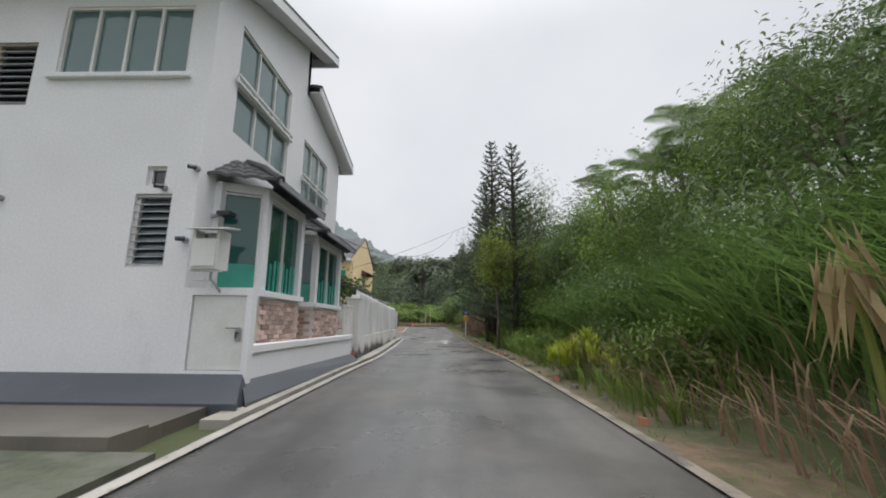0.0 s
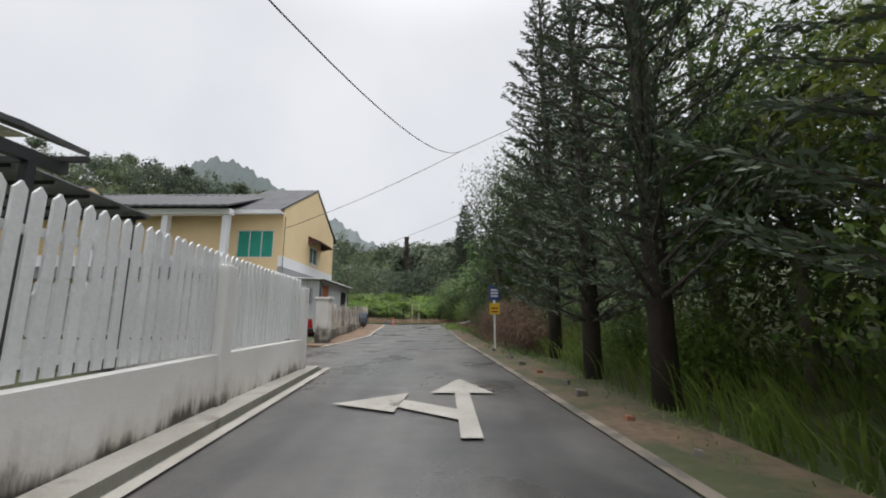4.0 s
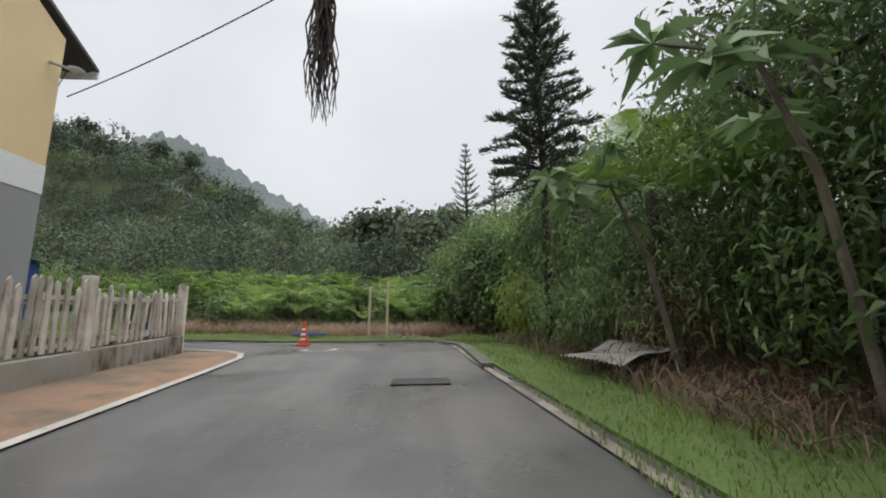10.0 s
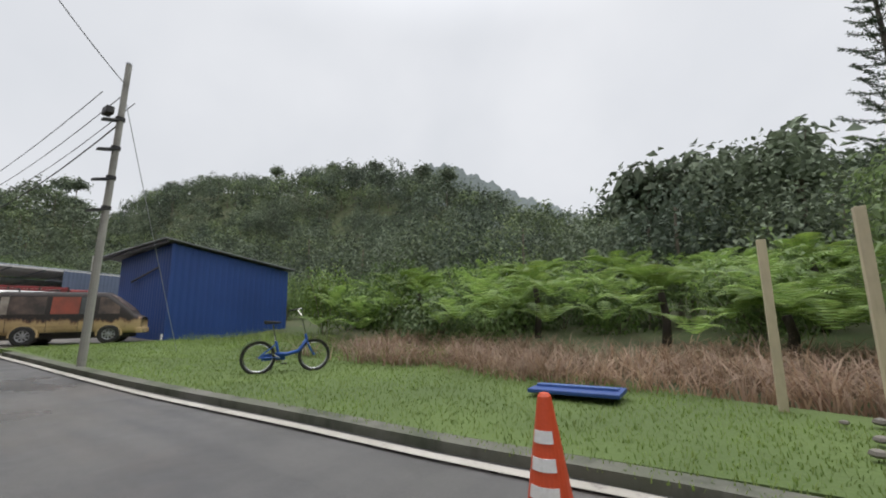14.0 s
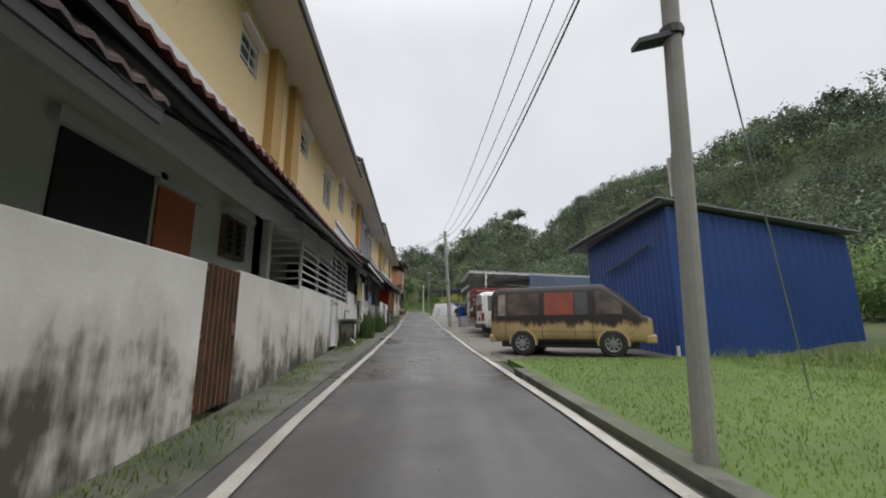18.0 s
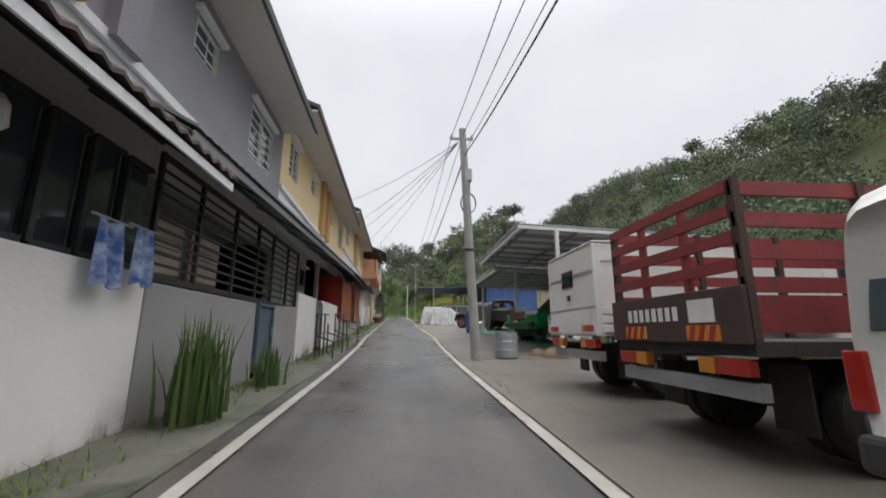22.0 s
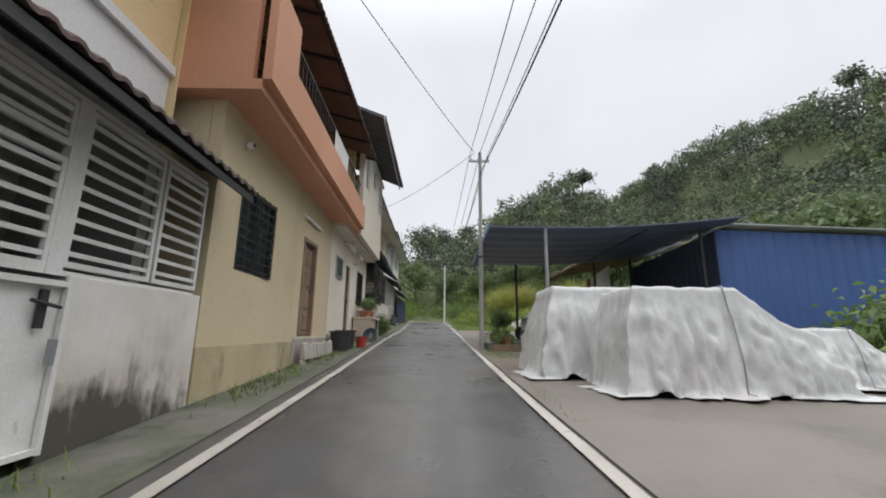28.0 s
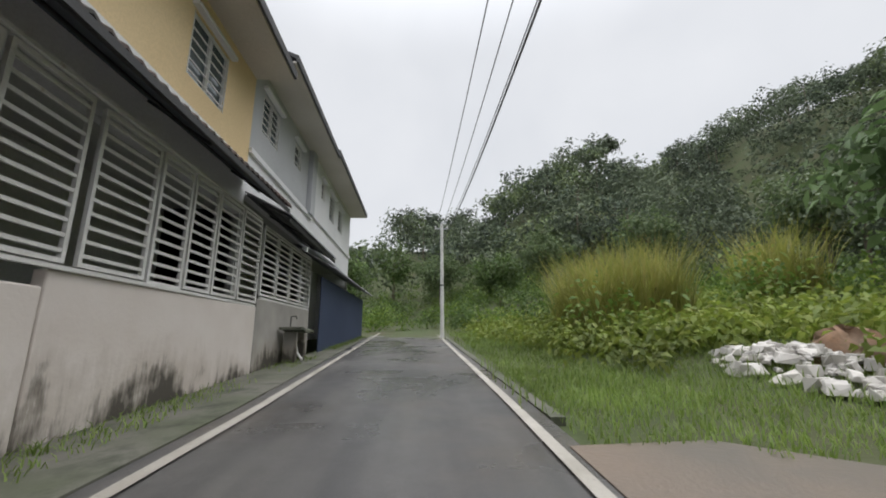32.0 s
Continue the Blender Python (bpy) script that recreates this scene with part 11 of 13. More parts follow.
part("stem", Build().tube([(0.2, 0, -0.1), (0.12, 0.02, 1.0), (0.0, 0.05, 1.9)], 0, 6, [0.04, 0.03, 0.012]), M["leaf_straw"], o)
n = 22
dry = leaf_quads(np.stack([RNG.normal(0, 0.07, n), RNG.normal(0.05, 0.07, n), 1.45 + 0.45 * RNG.random(n)], 1), np.stack([RNG.normal(0, 0.22, n), RNG.normal(0, 0.22, n), -np.ones(n)], 1), 0.5 + 0.3 * RNG.random(n), 0.075, 0.1, 0.3)
part("leaves", fast_mesh("leaves", dry[0], dry[1], M["leaf_withered"]), None, o)
for x, y, r, h, lf in ((4.2, -15.9, 0.6, 0.9, "leaf_bright"), (3.8, -13.6, 0.55, 0.8, "leaf_bright"), (3.9, -11.8, 0.6, 0.9, "leaf"), (4.4, -20.2, 0.7, 1.0, "leaf"), (4.5, -22.4, 0.8, 1.2, "leaf_bright"), (5.6, -18.5, 1.3, 2.1, "leaf"), (6.8, -20.5, 1.5, 2.4, "leaf"), (5.4, -15.2, 1.2, 2.2, "leaf"), (6.6, -14.0, 1.5, 3.0, "leaf"), (5.0, -12.4, 1.1, 2.0, "leaf_bright"),
                       (6.2, -11.0, 1.5, 2.8, "leaf"), (4.9, -9.4, 1.1, 2.2, "leaf_bright"), (5.4, -7.2, 1.3, 2.4, "leaf"), (8.5, -17.0, 1.8, 3.4, "leaf"), (8.8, -13.2, 1.8, 3.6, "leaf_dark"), (7.6, -8.4, 1.8, 3.4, "leaf"), (4.2, -10.6, 0.8, 1.0, "leaf_bright"),
                       (6.0, -23.5, 1.4, 2.6, "leaf"), (8.0, -24.5, 1.8, 3.6, "leaf_dark"), (4.6, -4.0, 0.9, 1.3, "leaf"), (6.5, -3.2, 1.6, 3.0, "leaf_dark"), (4.4, -6.4, 0.8, 1.2, "leaf_bright"), (7.4, -0.6, 1.8, 3.4, "leaf_dark"), (4.6, 0.9, 1.0, 1.5, "leaf"), (5.8, 2.2, 1.5, 2.8, "leaf_dark")):
    bush(x, y, r, h, {"leaf_yellow": "small yellow-green garden bush at the road edge", "leaf": "leafy green bush on the bank", "leaf_dark": "dense dark green bush on the bank", "leaf_bright": "fresh green bush on the bank"}[lf], lf, clumps=int(30 + 22 * r), per=44 if r > 1 else 56, leaf_l=0.13 if r > 1 else 0.09, leaf_w=0.05 if r > 1 else 0.035)
for x, y, th, le in ((9.4, -8.4, 6.0, 2.3), (7.9, -7.6, 4.4, 1.9), (11.6, -8.6, 6.2, 2.5), (12.6, -11.5, 6.0, 2.6), (10.6, -12.6, 4.2, 2.4), (11.0, -17.5, 3.2, 2.6), (6.6, -7.0, 2.2, 1.7), (12.0, -21, 3.4, 2.6), (9.8, -6.4, 3.0, 2.0), (13, -14.5, 3.6, 2.4)):
    tree_fern(x, y, th, le, "tree fern with feathered fronds above the bank")
for x, y, h, r in ((10.2, -19, 4.6, 2.0), (12.4, -12, 5.4, 2.4), (14.0, -17, 5.8, 2.6), (11.2, -8.6, 5.2, 2.2), (13.5, -6, 6.5, 2.6), (9.4, -3.4, 6.0, 2.3), (16, -10, 6.5, 2.8), (12, -24, 5.5, 2.4), (10.5, 0.5, 7.0, 2.6), (14, 2, 7.5, 3)):
    tree(x, y, h, (r, r, h * 0.36), "dark leafy tree on top of the bank", "leaf_dark", clumps=85, per=60, leaf_l=0.18, leaf_w=0.065, group="trees on the bank")
for x, y, h, r, wh in ((3.4, -7.2, 11.2, 1.9, 0.4), (4.0, -10.6, 9.6, 1.9, 0.46), (3.5, -1.9, 10.7, 1.8, 0.38), (4.8, 4.0, 9.6, 1.5, 0.42), (3.3, -5.0, 8.4, 1.3, 0.42)):
    pine(x, y, h, r, "tall dark pine with tiers of upturned branches", whorl=wh)
# trees with bare trunks at the verge and a light green sapling before them
for x, y, h, r in ((6.0, -4.6, 9.5, 2.2), (5.4, -2.3, 8.2, 2.0), (4.8, 5.4, 9.0, 2.4)):
    tree(x, y, h, (r, r, 2.9), "slender tree with a bare pale trunk and dark drooping crown", "leaf", "bark", 0.11, 0.72, clumps=60, per=60, leaf_l=0.17, leaf_w=0.05, group="trees by the verge")
tree(3.1, -11.4, 5.8, (1.15, 1.15, 1.7), "young tree with light yellow-green leaves", "leaf_lime", "bark", 0.06, 0.66, clumps=80, per=60, leaf_l=0.12, leaf_w=0.05, spread=0.2, shell=0.25)
for x, y, h, r, lf in ((5.4, -12.6, 4.6, 1.5, "leaf"), (6.4, -16.4, 5.0, 1.9, "leaf_bright"), (5.0, -9.6, 5.2, 1.4, "leaf_lime"), (7.4, -12.0, 5.6, 1.9, "leaf"), (8.4, -19.0, 4.8, 2.0, "leaf_bright"), (7.2, -22.6, 4.4, 1.9, "leaf"), (4.9, -7.6, 5.0, 1.3, "leaf")):
    tree(x, y, h, (r, r, h * 0.36), "feathery light green tree on the bank with thin stems", lf, "bark", 0.07, 0.6, clumps=90, per=75, leaf_l=0.12, leaf_w=0.04, spread=0.26, shell=0.3, group="feathery trees on the bank")
tree(5.0, -5.8, 4.6, (1.0, 1.0, 1.6), "young tree with light green leaves", "leaf_bright", "bark", 0.06, 0.62, clumps=40, per=36, leaf_l=0.2, spread=0.22)
# the thicket before the bend, its shade put into the dark leaf colour
for x, y, h, rx, rz, lf in ((4.6, 6.0, 8.5, 2.2, 3.0, "leaf_dark"), (3.9, 9.4, 9.0, 2.1, 3.2, "leaf_dark"), (5.8, 12.6, 8.2, 2.2, 3.0, "leaf_dark"), (4.8, 16.0, 5.4, 1.9, 2.0, "leaf"), (6.4, 18.8, 6.6, 2.2, 2.4, "leaf_dark"), (7.6, 8.0, 10.0, 2.8, 3.6, "leaf_dark"), (8.6, 14, 9.4, 2.6, 3.4, "leaf_dark"), (8.8, 20.5, 8.2, 2.6, 3.0, "leaf"), (7.4, 3.0, 10.5, 2.6, 3.6, "leaf_dark")):
    tree(x, y, h, (rx, rx, rz), "dark broadleaf tree leaning over the road", "leaf_shaded" if lf == "leaf_dark" else lf, "bark_dark", 0.14, 0.66, clumps=100, per=60, leaf_l=0.17, leaf_w=0.05, lean=(-0.5 if x < 5 else 0, 0), group="trees of the thicket", droop=0.3)
for k in range(26):
    y = 4.5 + 17 * RNG.random()
    x = 3.5 + (0.4 if y > 15 else 0) + 2.0 * RNG.random()
    bush(x, y, 0.9 + 0.6 * RNG.random(), 1.6 + 1.8 * RNG.random(), "dense shrub in the dark thicket by the road", ("leaf_shaded", "leaf", "leaf_shaded")[k % 3], clumps=46, per=50, leaf_l=0.12, leaf_w=0.034, droop=0.5)


M["leaf_dead"] = foliage("dead_brown_brush", [(0.13, 0.08, 0.055), (0.19, 0.125, 0.085), (0.095, 0.062, 0.045), (0.24, 0.17, 0.11)], 0.9, 0.15)
for k in range(15):
    if k % 3 == 1:
        continue
    y = -0.5 + 0.75 * k + 0.4 * RNG.random() if k < 11 else 17.5 + 1.1 * (k - 11)
    x = float(np.interp(y, [0, 9, 14, 22], [3.1, 2.75, 3.0, 3.3])) + 0.5 * RNG.random()
    bush(x, y, 0.7 + 0.4 * RNG.random(), 1.1 + 0.9 * RNG.random(), "tangle of dead brown brush at the edge of the thicket", "leaf_dead", clumps=40, per=34, leaf_l=0.2, leaf_w=0.02, droop=0.6, name="dead_brush", category="brush")
gxs, gys = scatter(2.7, 4.8, -1.5, 11, 1300)
grass_patch("dead_stems", gxs, gys, 1.7, 0.016, 1.1, M["leaf_dead"], "long dead brown stems hanging in the thicket", math.pi, seg=4, category="dead stems")
gxs, gys = scatter(2.2, 3.4, -2, 12, 900)
grass_patch("litter_weeds", gxs, gys, 0.28, 0.03, 0.8, M["leaf"], "low weeds in the leaf litter of the verge", seg=3)


def big_leaf_branch(x, y, z, out):
    """Branch ending in rosettes of long broad leaves, reaching over the verge."""
    o = thing("broadleaf_branch", (x, y, z - 2.6), "sapling with rosettes of long broad pale green leaves", "sapling", "saplings with broad leaves")
    part("stem", Build().tube([(0.9, 0.2, -float(z - 2.6 - ground_z(x + 0.9, y + 0.2)) - 0.1), (0.5, 0.1, 1.6), (0, 0, 2.6), (out[0], out[1], 2.75)], 0, 6, [0.05, 0.04, 0.025, 0.012]), M["bark"], o)
    ch = []
    for c in ((0, 0, 2.6), (out[0], out[1], 2.75), (out[0] * 0.5 + 0.25, out[1] * 0.5 - 0.3, 2.95), (0.3, 0.35, 2.2), (out[0] * 0.9, out[1] - 0.45, 2.3)):
        n = 16
        a = RNG.random(n) * 6.28
        d = np.stack([np.cos(a), np.sin(a), 0.1 + 0.3 * RNG.normal(size=n)], 1)
        ch.append(leaf_quads(np.tile(c, (n, 1)).astype(float), d, 0.42 * (0.7 + 0.5 * RNG.random(n)), 0.13, 0.35, 0.12))
    v, f = merge(ch)
    part("leaves", fast_mesh("leaves", v, f, M["leaf_pale"]), None, o)


for x, y, z in ((2.2, 14.6, 3.6), (2.6, 12.4, 4.2), (2.0, 16.8, 3.2), (3.0, 11.0, 3.4), (2.9, 8.2, 4.0), (3.1, 8.6, 3.4), (2.8, 7.7, 4.7)):
    big_leaf_branch(x, y, z, (-0.8, 0.1))
gxs, gys = scatter(2.3, 4.6, 0, 22, 3600)
grass_patch("thicket_stalks", gxs, gys, 0.6, 0.012, 1.0, M["leaf_dry"], "dead brown stems and leaf litter under the thicket")
gxs, gys = scatter(0.75, 2.9, 13.6, 22.6, 7000)
grass_patch("strip_grass", gxs, gys, 0.11, 0.012, 0.6, M["grass"], "short wet grass of the verge strip", up=0.09, seg=2)
gxs, gys = scatter(1.6, 3.2, 10, 23, 1300)
grass_patch("verge_grass", gxs, gys, 0.35, 0.02, 0.5, M["grass"], "green verge grass below the thicket")
pine(2.5, 21.2, 10.4, 1.5, "bushy pine at the bend", whorl=0.34, tuft=0.24, dense=1.6, first=0.4, tilt=0.2, droop=0.45, girth=0.62)
for x, y, r, h in ((2.7, 18.9, 0.9, 2.0), (3.3, 20.6, 1.0, 2.4), (2.9, 21.9, 0.8, 1.6), (3.4, 17.6, 1.0, 2.6), (2.8, 20.7, 0.8, 4.6), (3.3, 19.9, 0.9, 3.8)):
    bush(x, y, r, h, "dense shrub at the foot of the bushy pine", "leaf_mid", clumps=60, per=50, leaf_l=0.12, leaf_w=0.035, droop=0.5)
pine(2.6, 38.0, 12.2, 1.7, "slim pine standing above the meadow", whorl=0.6, dense=1.4)
pine(4.4, 37.0, 10.4, 1.5, "slim pine standing above the meadow", whorl=0.65, dense=1.4)
for k in range(30):
    bush(3.2 + 7 * RNG.random(), 20 + 11 * RNG.random(), 0.9 + 0.7 * RNG.random(), 1.4 + 1.8 * RNG.random(), "dense shrub beyond the bend", ("leaf_mid", "leaf_dark", "leaf_bright", "leaf_lime")[k % 4], clumps=34, per=40, leaf_l=0.17, leaf_w=0.07, droop=0.35)
for x, y, r, h, lf in ((3.7, 25.2, 1.6, 5.0, "leaf_mid"), (5.2, 26.4, 2.2, 7.6, "leaf_mid"), (2.3, 28.6, 1.5, 4.4, "leaf_dark"), (1.3, 31.2, 1.4, 3.6, "leaf_mid"), (7.2, 24.2, 2.4, 7.0, "leaf_dark"), (4.4, 23.2, 1.5, 5.0, "leaf_shaded")):
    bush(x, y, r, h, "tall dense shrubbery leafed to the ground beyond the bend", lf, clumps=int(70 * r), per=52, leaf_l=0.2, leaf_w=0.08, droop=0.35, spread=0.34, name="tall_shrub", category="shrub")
bush(2.5, 22.6, 0.9, 1.9, "lime green feathery shrub at the bend", "leaf_lime", clumps=60, per=50, leaf_l=0.14, leaf_w=0.04, droop=0.3)
gxs, gys = scatter(1.9, 4.2, 14.5, 24.5, 4200)
grass_patch("bend_litter", gxs, gys, 0.75, 0.02, 1.1, M["leaf_dead"], "dark red-brown dead growth along the bend", category="bracken")
gxs, gys = scatter(2.8, 9, 21.5, 28.5, 5000)
grass_patch("bend_bracken", gxs, gys, 0.9, 0.026, 0.95, M["leaf_dry"], "brown dead bracken under the trees at the bend", category="bracken")
for x, y, h, r in ((4.3, 25.4, 5.8, 1.8), (6.4, 27, 8.0, 2.4), (2.6, 28.8, 5.0, 1.6), (8.2, 30, 8.0, 2.6), (4.6, 31.5, 6.4, 2.2), (11, 26, 9.4, 3), (1.6, 32.5, 4.2, 1.6)):
    tree(x, y, h, (r, r, h * 0.34), "leafy tree beyond the bend", "leaf_mid", clumps=130, per=64, leaf_l=0.16, leaf_w=0.07, group="trees beyond the bend")
for x, y, th, le in ((-4, 34, 1.6, 1.5), (-8, 35, 2.0, 1.5), (-12, 33.5, 1.7, 1.4), (-10, 38, 2.2, 1.6), (-15, 36, 2.0, 1.5), (-6, 40, 2.4, 1.7), (0, 38, 2.2, 1.6), (1.4, 30.6, 1.4, 1.7), (3.6, 29.8, 2.4, 1.9), (6.6, 33, 3.2, 2.2), (-1.5, 33, 0.9, 1.6), (3.4, 18.2, 2.9, 1.9), (4.3, 16.6, 2.2, 1.7)):
    tree_fern(x, y, th, le, "tree fern beyond the bend", leaf="leaf_bright")

# ---------- meadow of ferns and shrubs beyond the lane ----------
ch = []
for k in range(380):
    x, y = -20 + 31 * RNG.random(), 31 + 13 * RNG.random() ** 1.2
    if x < -16 and y < 36:
        continue
    ch += fern_chunks(x, y, float(ground_z(x, y)) + 0.3 + 1.3 * RNG.random() + 0.10 * (y - 31), 8, 0.75 + 0.5 * RNG.random(), 1.05, 1.35, 0.22, 14, 0.33)
stuff("fern_meadow", ch, M["leaf_fern"], "thick growth of bright green ferns on the slope", "ferns")
for k in range(85):
    x, y = -34 + 44 * RNG.random(), 32 + 14 * RNG.random()
    if -26 < x < -18.5 and y < 37:
        continue
    bush(x, y, 1.1 + 0.8 * RNG.random(), 1.5 + 2.0 * RNG.random(), "green shrub on the slope below the wood", ("leaf", "leaf_mid", "leaf_dark", "leaf_bright")[k % 4], clumps=34, per=34, leaf_l=0.19, leaf_w=0.08, droop=0.4)
gxs, gys = scatter(-12, 4.5, 27.4, 31.8, 12000)
keep = (gys > 27.2 + 0.22 * np.abs(gxs + 4) * 0.4) & (np.sin(gxs * 1.7 + 2 * np.sin(gys * 1.3)) + np.sin(gys * 2.9 + gxs * 0.8) > -0.55 + 0.5 * RNG.normal(size=len(gxs)))
grass_patch("dead_bracken", gxs[keep], gys[keep], 0.95, 0.026, 0.95, M["leaf_dry"], "patchy band of brown dead bracken at the lawn's edge", category="bracken")
gxs, gys = scatter(0.3, 3.0, 24.3, 27.2, 2600)
grass_patch("bend_weeds", gxs, gys, 0.3, 0.016, 0.7, M["grass"], "rough weeds where the lawn meets the trees", seg=2)
gxs, gys = scatter(-19.2, 0.2, 24.2, 28.6, 34000)
keep = gys < 24.6 + 4.0 * np.clip((0.4 - gxs) / 5, 0, 1)
grass_patch("lawn_grass", gxs[keep], gys[keep], 0.065, 0.012, 0.5, M["grass"], "short wet grass blades of the lawn", up=0.13, seg=2)
gxs, gys = scatter(-19, -8, 28, 32, 5000)
grass_patch("tall_grass", gxs, gys, 0.5, 0.016, 0.6, M["grass"], "longer green grass behind the lawn")
gxs, gys = scatter(-36, -24.9, 31.3, 37, 5000)
grass_patch("straw_grass", gxs, gys, 1.5, 0.03, 0.5, M["leaf_straw"], "tall dry yellow-green grass behind the parked vans")
# grass slope and weeds at the lane's end
gxs, gys = scatter(-108, -80.5, 22.8, 40, 15000)
grass_patch("slope_grass", gxs, gys, 0.3, 0.02, 0.5, M["grass"], "bright grass on the slope at the lane's end", up=0.08, seg=2)
gxs, gys = scatter(-99, -81, 23.2, 25.4, 9000)
n = 7000
gxs = np.r_[gxs, -84.5 + 5.3 * RNG.random(n)]
gys = np.r_[gys, 23.1 + 4.6 * RNG.random(n)]
keep = (gxs < -79.6) | (gys > 24.4) & (gxs < -78.6 - 0.25 * np.abs(gys - 25.8))
gxs, gys = gxs[keep], gys[keep]
grass_patch("strip_of_grass", gxs, gys, 0.16, 0.016, 0.6, M["grass"], "bright short grass strip at the end of the lane", up=0.04, seg=2)
gxs, gys = scatter(-91.0, -87.2, 26.4, 29.4, 3600)
gxs = np.r_[gxs, -89.5 + 2.0 * RNG.random(900)]
gys = np.r_[gys, 32.3 + 1.6 * RNG.random(900)]
grass_patch("yellow_reeds", gxs, gys, 3.1, 0.045, 0.4, M["leaf_straw"], "tall yellow-green reeds on the slope", category="reeds")
tree(-84.0, 34.4, 5.4, (2.6, 2.3, 1.3), "broad-leaved fruit tree behind the rubble heap", "leaf_pale", clumps=90, per=22, leaf_l=0.42, leaf_w=0.22, spread=0.4, group="trees at the lane's end")
for x, y, h, r, lf in ((-110, 28, 5.0, 2.2, "leaf"), (-116, 23, 6.0, 2.6, "leaf_dark"), (-106, 15, 6.4, 2.4, "leaf"), (-120, 18, 6.5, 2.6, "leaf"), (-113, 33, 6.0, 2.6, "leaf_dark"), (-104, 38, 6.0, 2.6, "leaf_dark"), (-95, 42, 6.5, 2.6, "leaf_dark"), (-80.5, 36, 6, 2.4, "leaf_dark"), (-75, 38, 6, 2.4, "leaf"), (-70, 37, 5.5, 2.2, "leaf_dark")):
    tree(x, y, h, (r, r, h * 0.34), "leafy tree at the end of the lane", lf, clumps=70, per=40, leaf_l=0.32, leaf_w=0.16, group="trees at the lane's end")

# undergrowth covering the slope at the lane's end
def undergrowth(name, n, x0, x1, y0, y1, h, mat, label, keep):
    ch = []
    while len(ch) < n:
        x, y = x0 + (x1 - x0) * RNG.random(), y0 + (y1 - y0) * RNG.random()
        if not keep(x, y):
            continue
        r = 0.9 + 0.9 * RNG.random()
        hh = h * (0.5 + 0.8 * RNG.random())
        p, d = clump_points((x, y, float(ground_z(x, y)) + hh * 0.45), (r, r, hh * 0.6), 15, 13, 0.2, 0.4)
        ch.append(leaf_quads(p, d, 0.2 * (0.6 + 0.8 * RNG.random(len(p))), 0.11, 0.2, face=d + np.array([0, 0, 0.6])))
    stuff(name, ch, mat, label, "undergrowth")


end_zone = lambda x, y: (y > 25.6 + 0.12 * max(0, x + 96) or x < -99) and not (x > -84.5 and y < 33) and not (-93.2 < x < -87.4 and 25.4 < y < 30.6) and (x < -101 or y > 23.5)  # noqa: E731
undergrowth("slope_undergrowth", 230, -124, -72, 8, 46, 1.7, M["leaf_bright"], "rank bright green weeds and shrubs covering the slope", end_zone)
undergrowth("slope_shrubs", 150, -126, -72, 6, 47, 2.4, M["leaf"], "leafy green shrubs covering the slope", end_zone)
weed_zone = lambda x, y: y > 24.6 + 0.1 * (x + 96) and not (-84.2 < x and y < 28.6)  # noqa: E731
undergrowth("slope_weeds", 300, -101, -79.4, 24.4, 34, 0.55, M["leaf_lime"], "low bright green creeping weeds on the slope", weed_zone)
# ---------- the wooded hill ----------
def forest():
    pts = []
    taken = set()
    while len(pts) < 1800:
        x, y = RNG.uniform(-215, 50), 38 + 76 * RNG.random() ** 1.25
        if x < -104 and RNG.random() < 0.4:
            x, y = RNG.uniform(-215, -118), RNG.uniform(-30, 60)
        foot = np.interp(x, [-200, -110, -60, -20, 40], [32, 39, 44, 45, 42])
        if y < foot and x > -106:
            continue
        cell = (int(x // 2.5), int(y // 2.5))
        if cell in taken:
            continue
        taken.add(cell)
        pts.append((x, y))
    pts = np.array(pts)
    z = ground_z(pts[:, 0], pts[:, 1])
    ch, far, deep = [], [], []
    trunks = Build()
    for (x, y), zz in zip(pts, z):
        dist = math.hypot(x + 45, y - 22)
        r = 2.4 + 1.8 * RNG.random()
        h = 3.6 + 4.4 * RNG.random() ** 1.6
        n, per = (50, 12) if dist < 70 else (24, 9)
        p, d = clump_points((x, y, zz + h - r * 0.3), (r, r, r * 0.75), n, per, 0.42, 0.6)
        up = p[:, 2] > zz + h * 0.25
        p, d = p[up], d[up]
        sz = 0.32 if dist < 70 else 0.58
        q = RNG.random()
        # three crowns in ten take the darker leaves, shading painted at crown scale
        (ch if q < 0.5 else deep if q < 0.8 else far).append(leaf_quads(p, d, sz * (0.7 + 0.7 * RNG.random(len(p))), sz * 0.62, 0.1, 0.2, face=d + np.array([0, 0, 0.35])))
        if RNG.random() < 0.22:
            trunks.rod((x, y, zz - 0.3), (x + RNG.normal(0, 0.3), y, zz + h), 0.16, 5, 0.06)
    stuff("hill_forest", ch, M["leaf_forest"], "dense dark green forest canopy on the hill", "forest")
    stuff("hill_forest_shaded", deep, M["leaf_forest_shaded"], "hill forest crowns coloured darker as crown-scale shading", "forest")
    stuff("hill_forest_pale", far, M["leaf_forest_pale"], "lighter green crowns scattered in the hill forest", "forest")
    tagged(new("hill_trunks", trunks.data("hill_trunks")), "pale trunks standing in the hill forest", "forest", "", "stuff").data.materials.append(M["bark"])


# darker copy of leaf_forest whose colour stands in for shading between crowns
M["leaf_forest_shaded"] = foliage("shade_dark_hill_leaves", [(0.072, 0.096, 0.066), (0.084, 0.108, 0.074), (0.064, 0.088, 0.062)], 0.85, 0.2, 0.2, 0.45)
M["leaf_forest_pale"] = foliage("lighter_hill_leaves", [(0.13, 0.175, 0.085), (0.15, 0.195, 0.092), (0.17, 0.21, 0.10)], 0.85, 0.2, 0.2, 0.45)
forest()
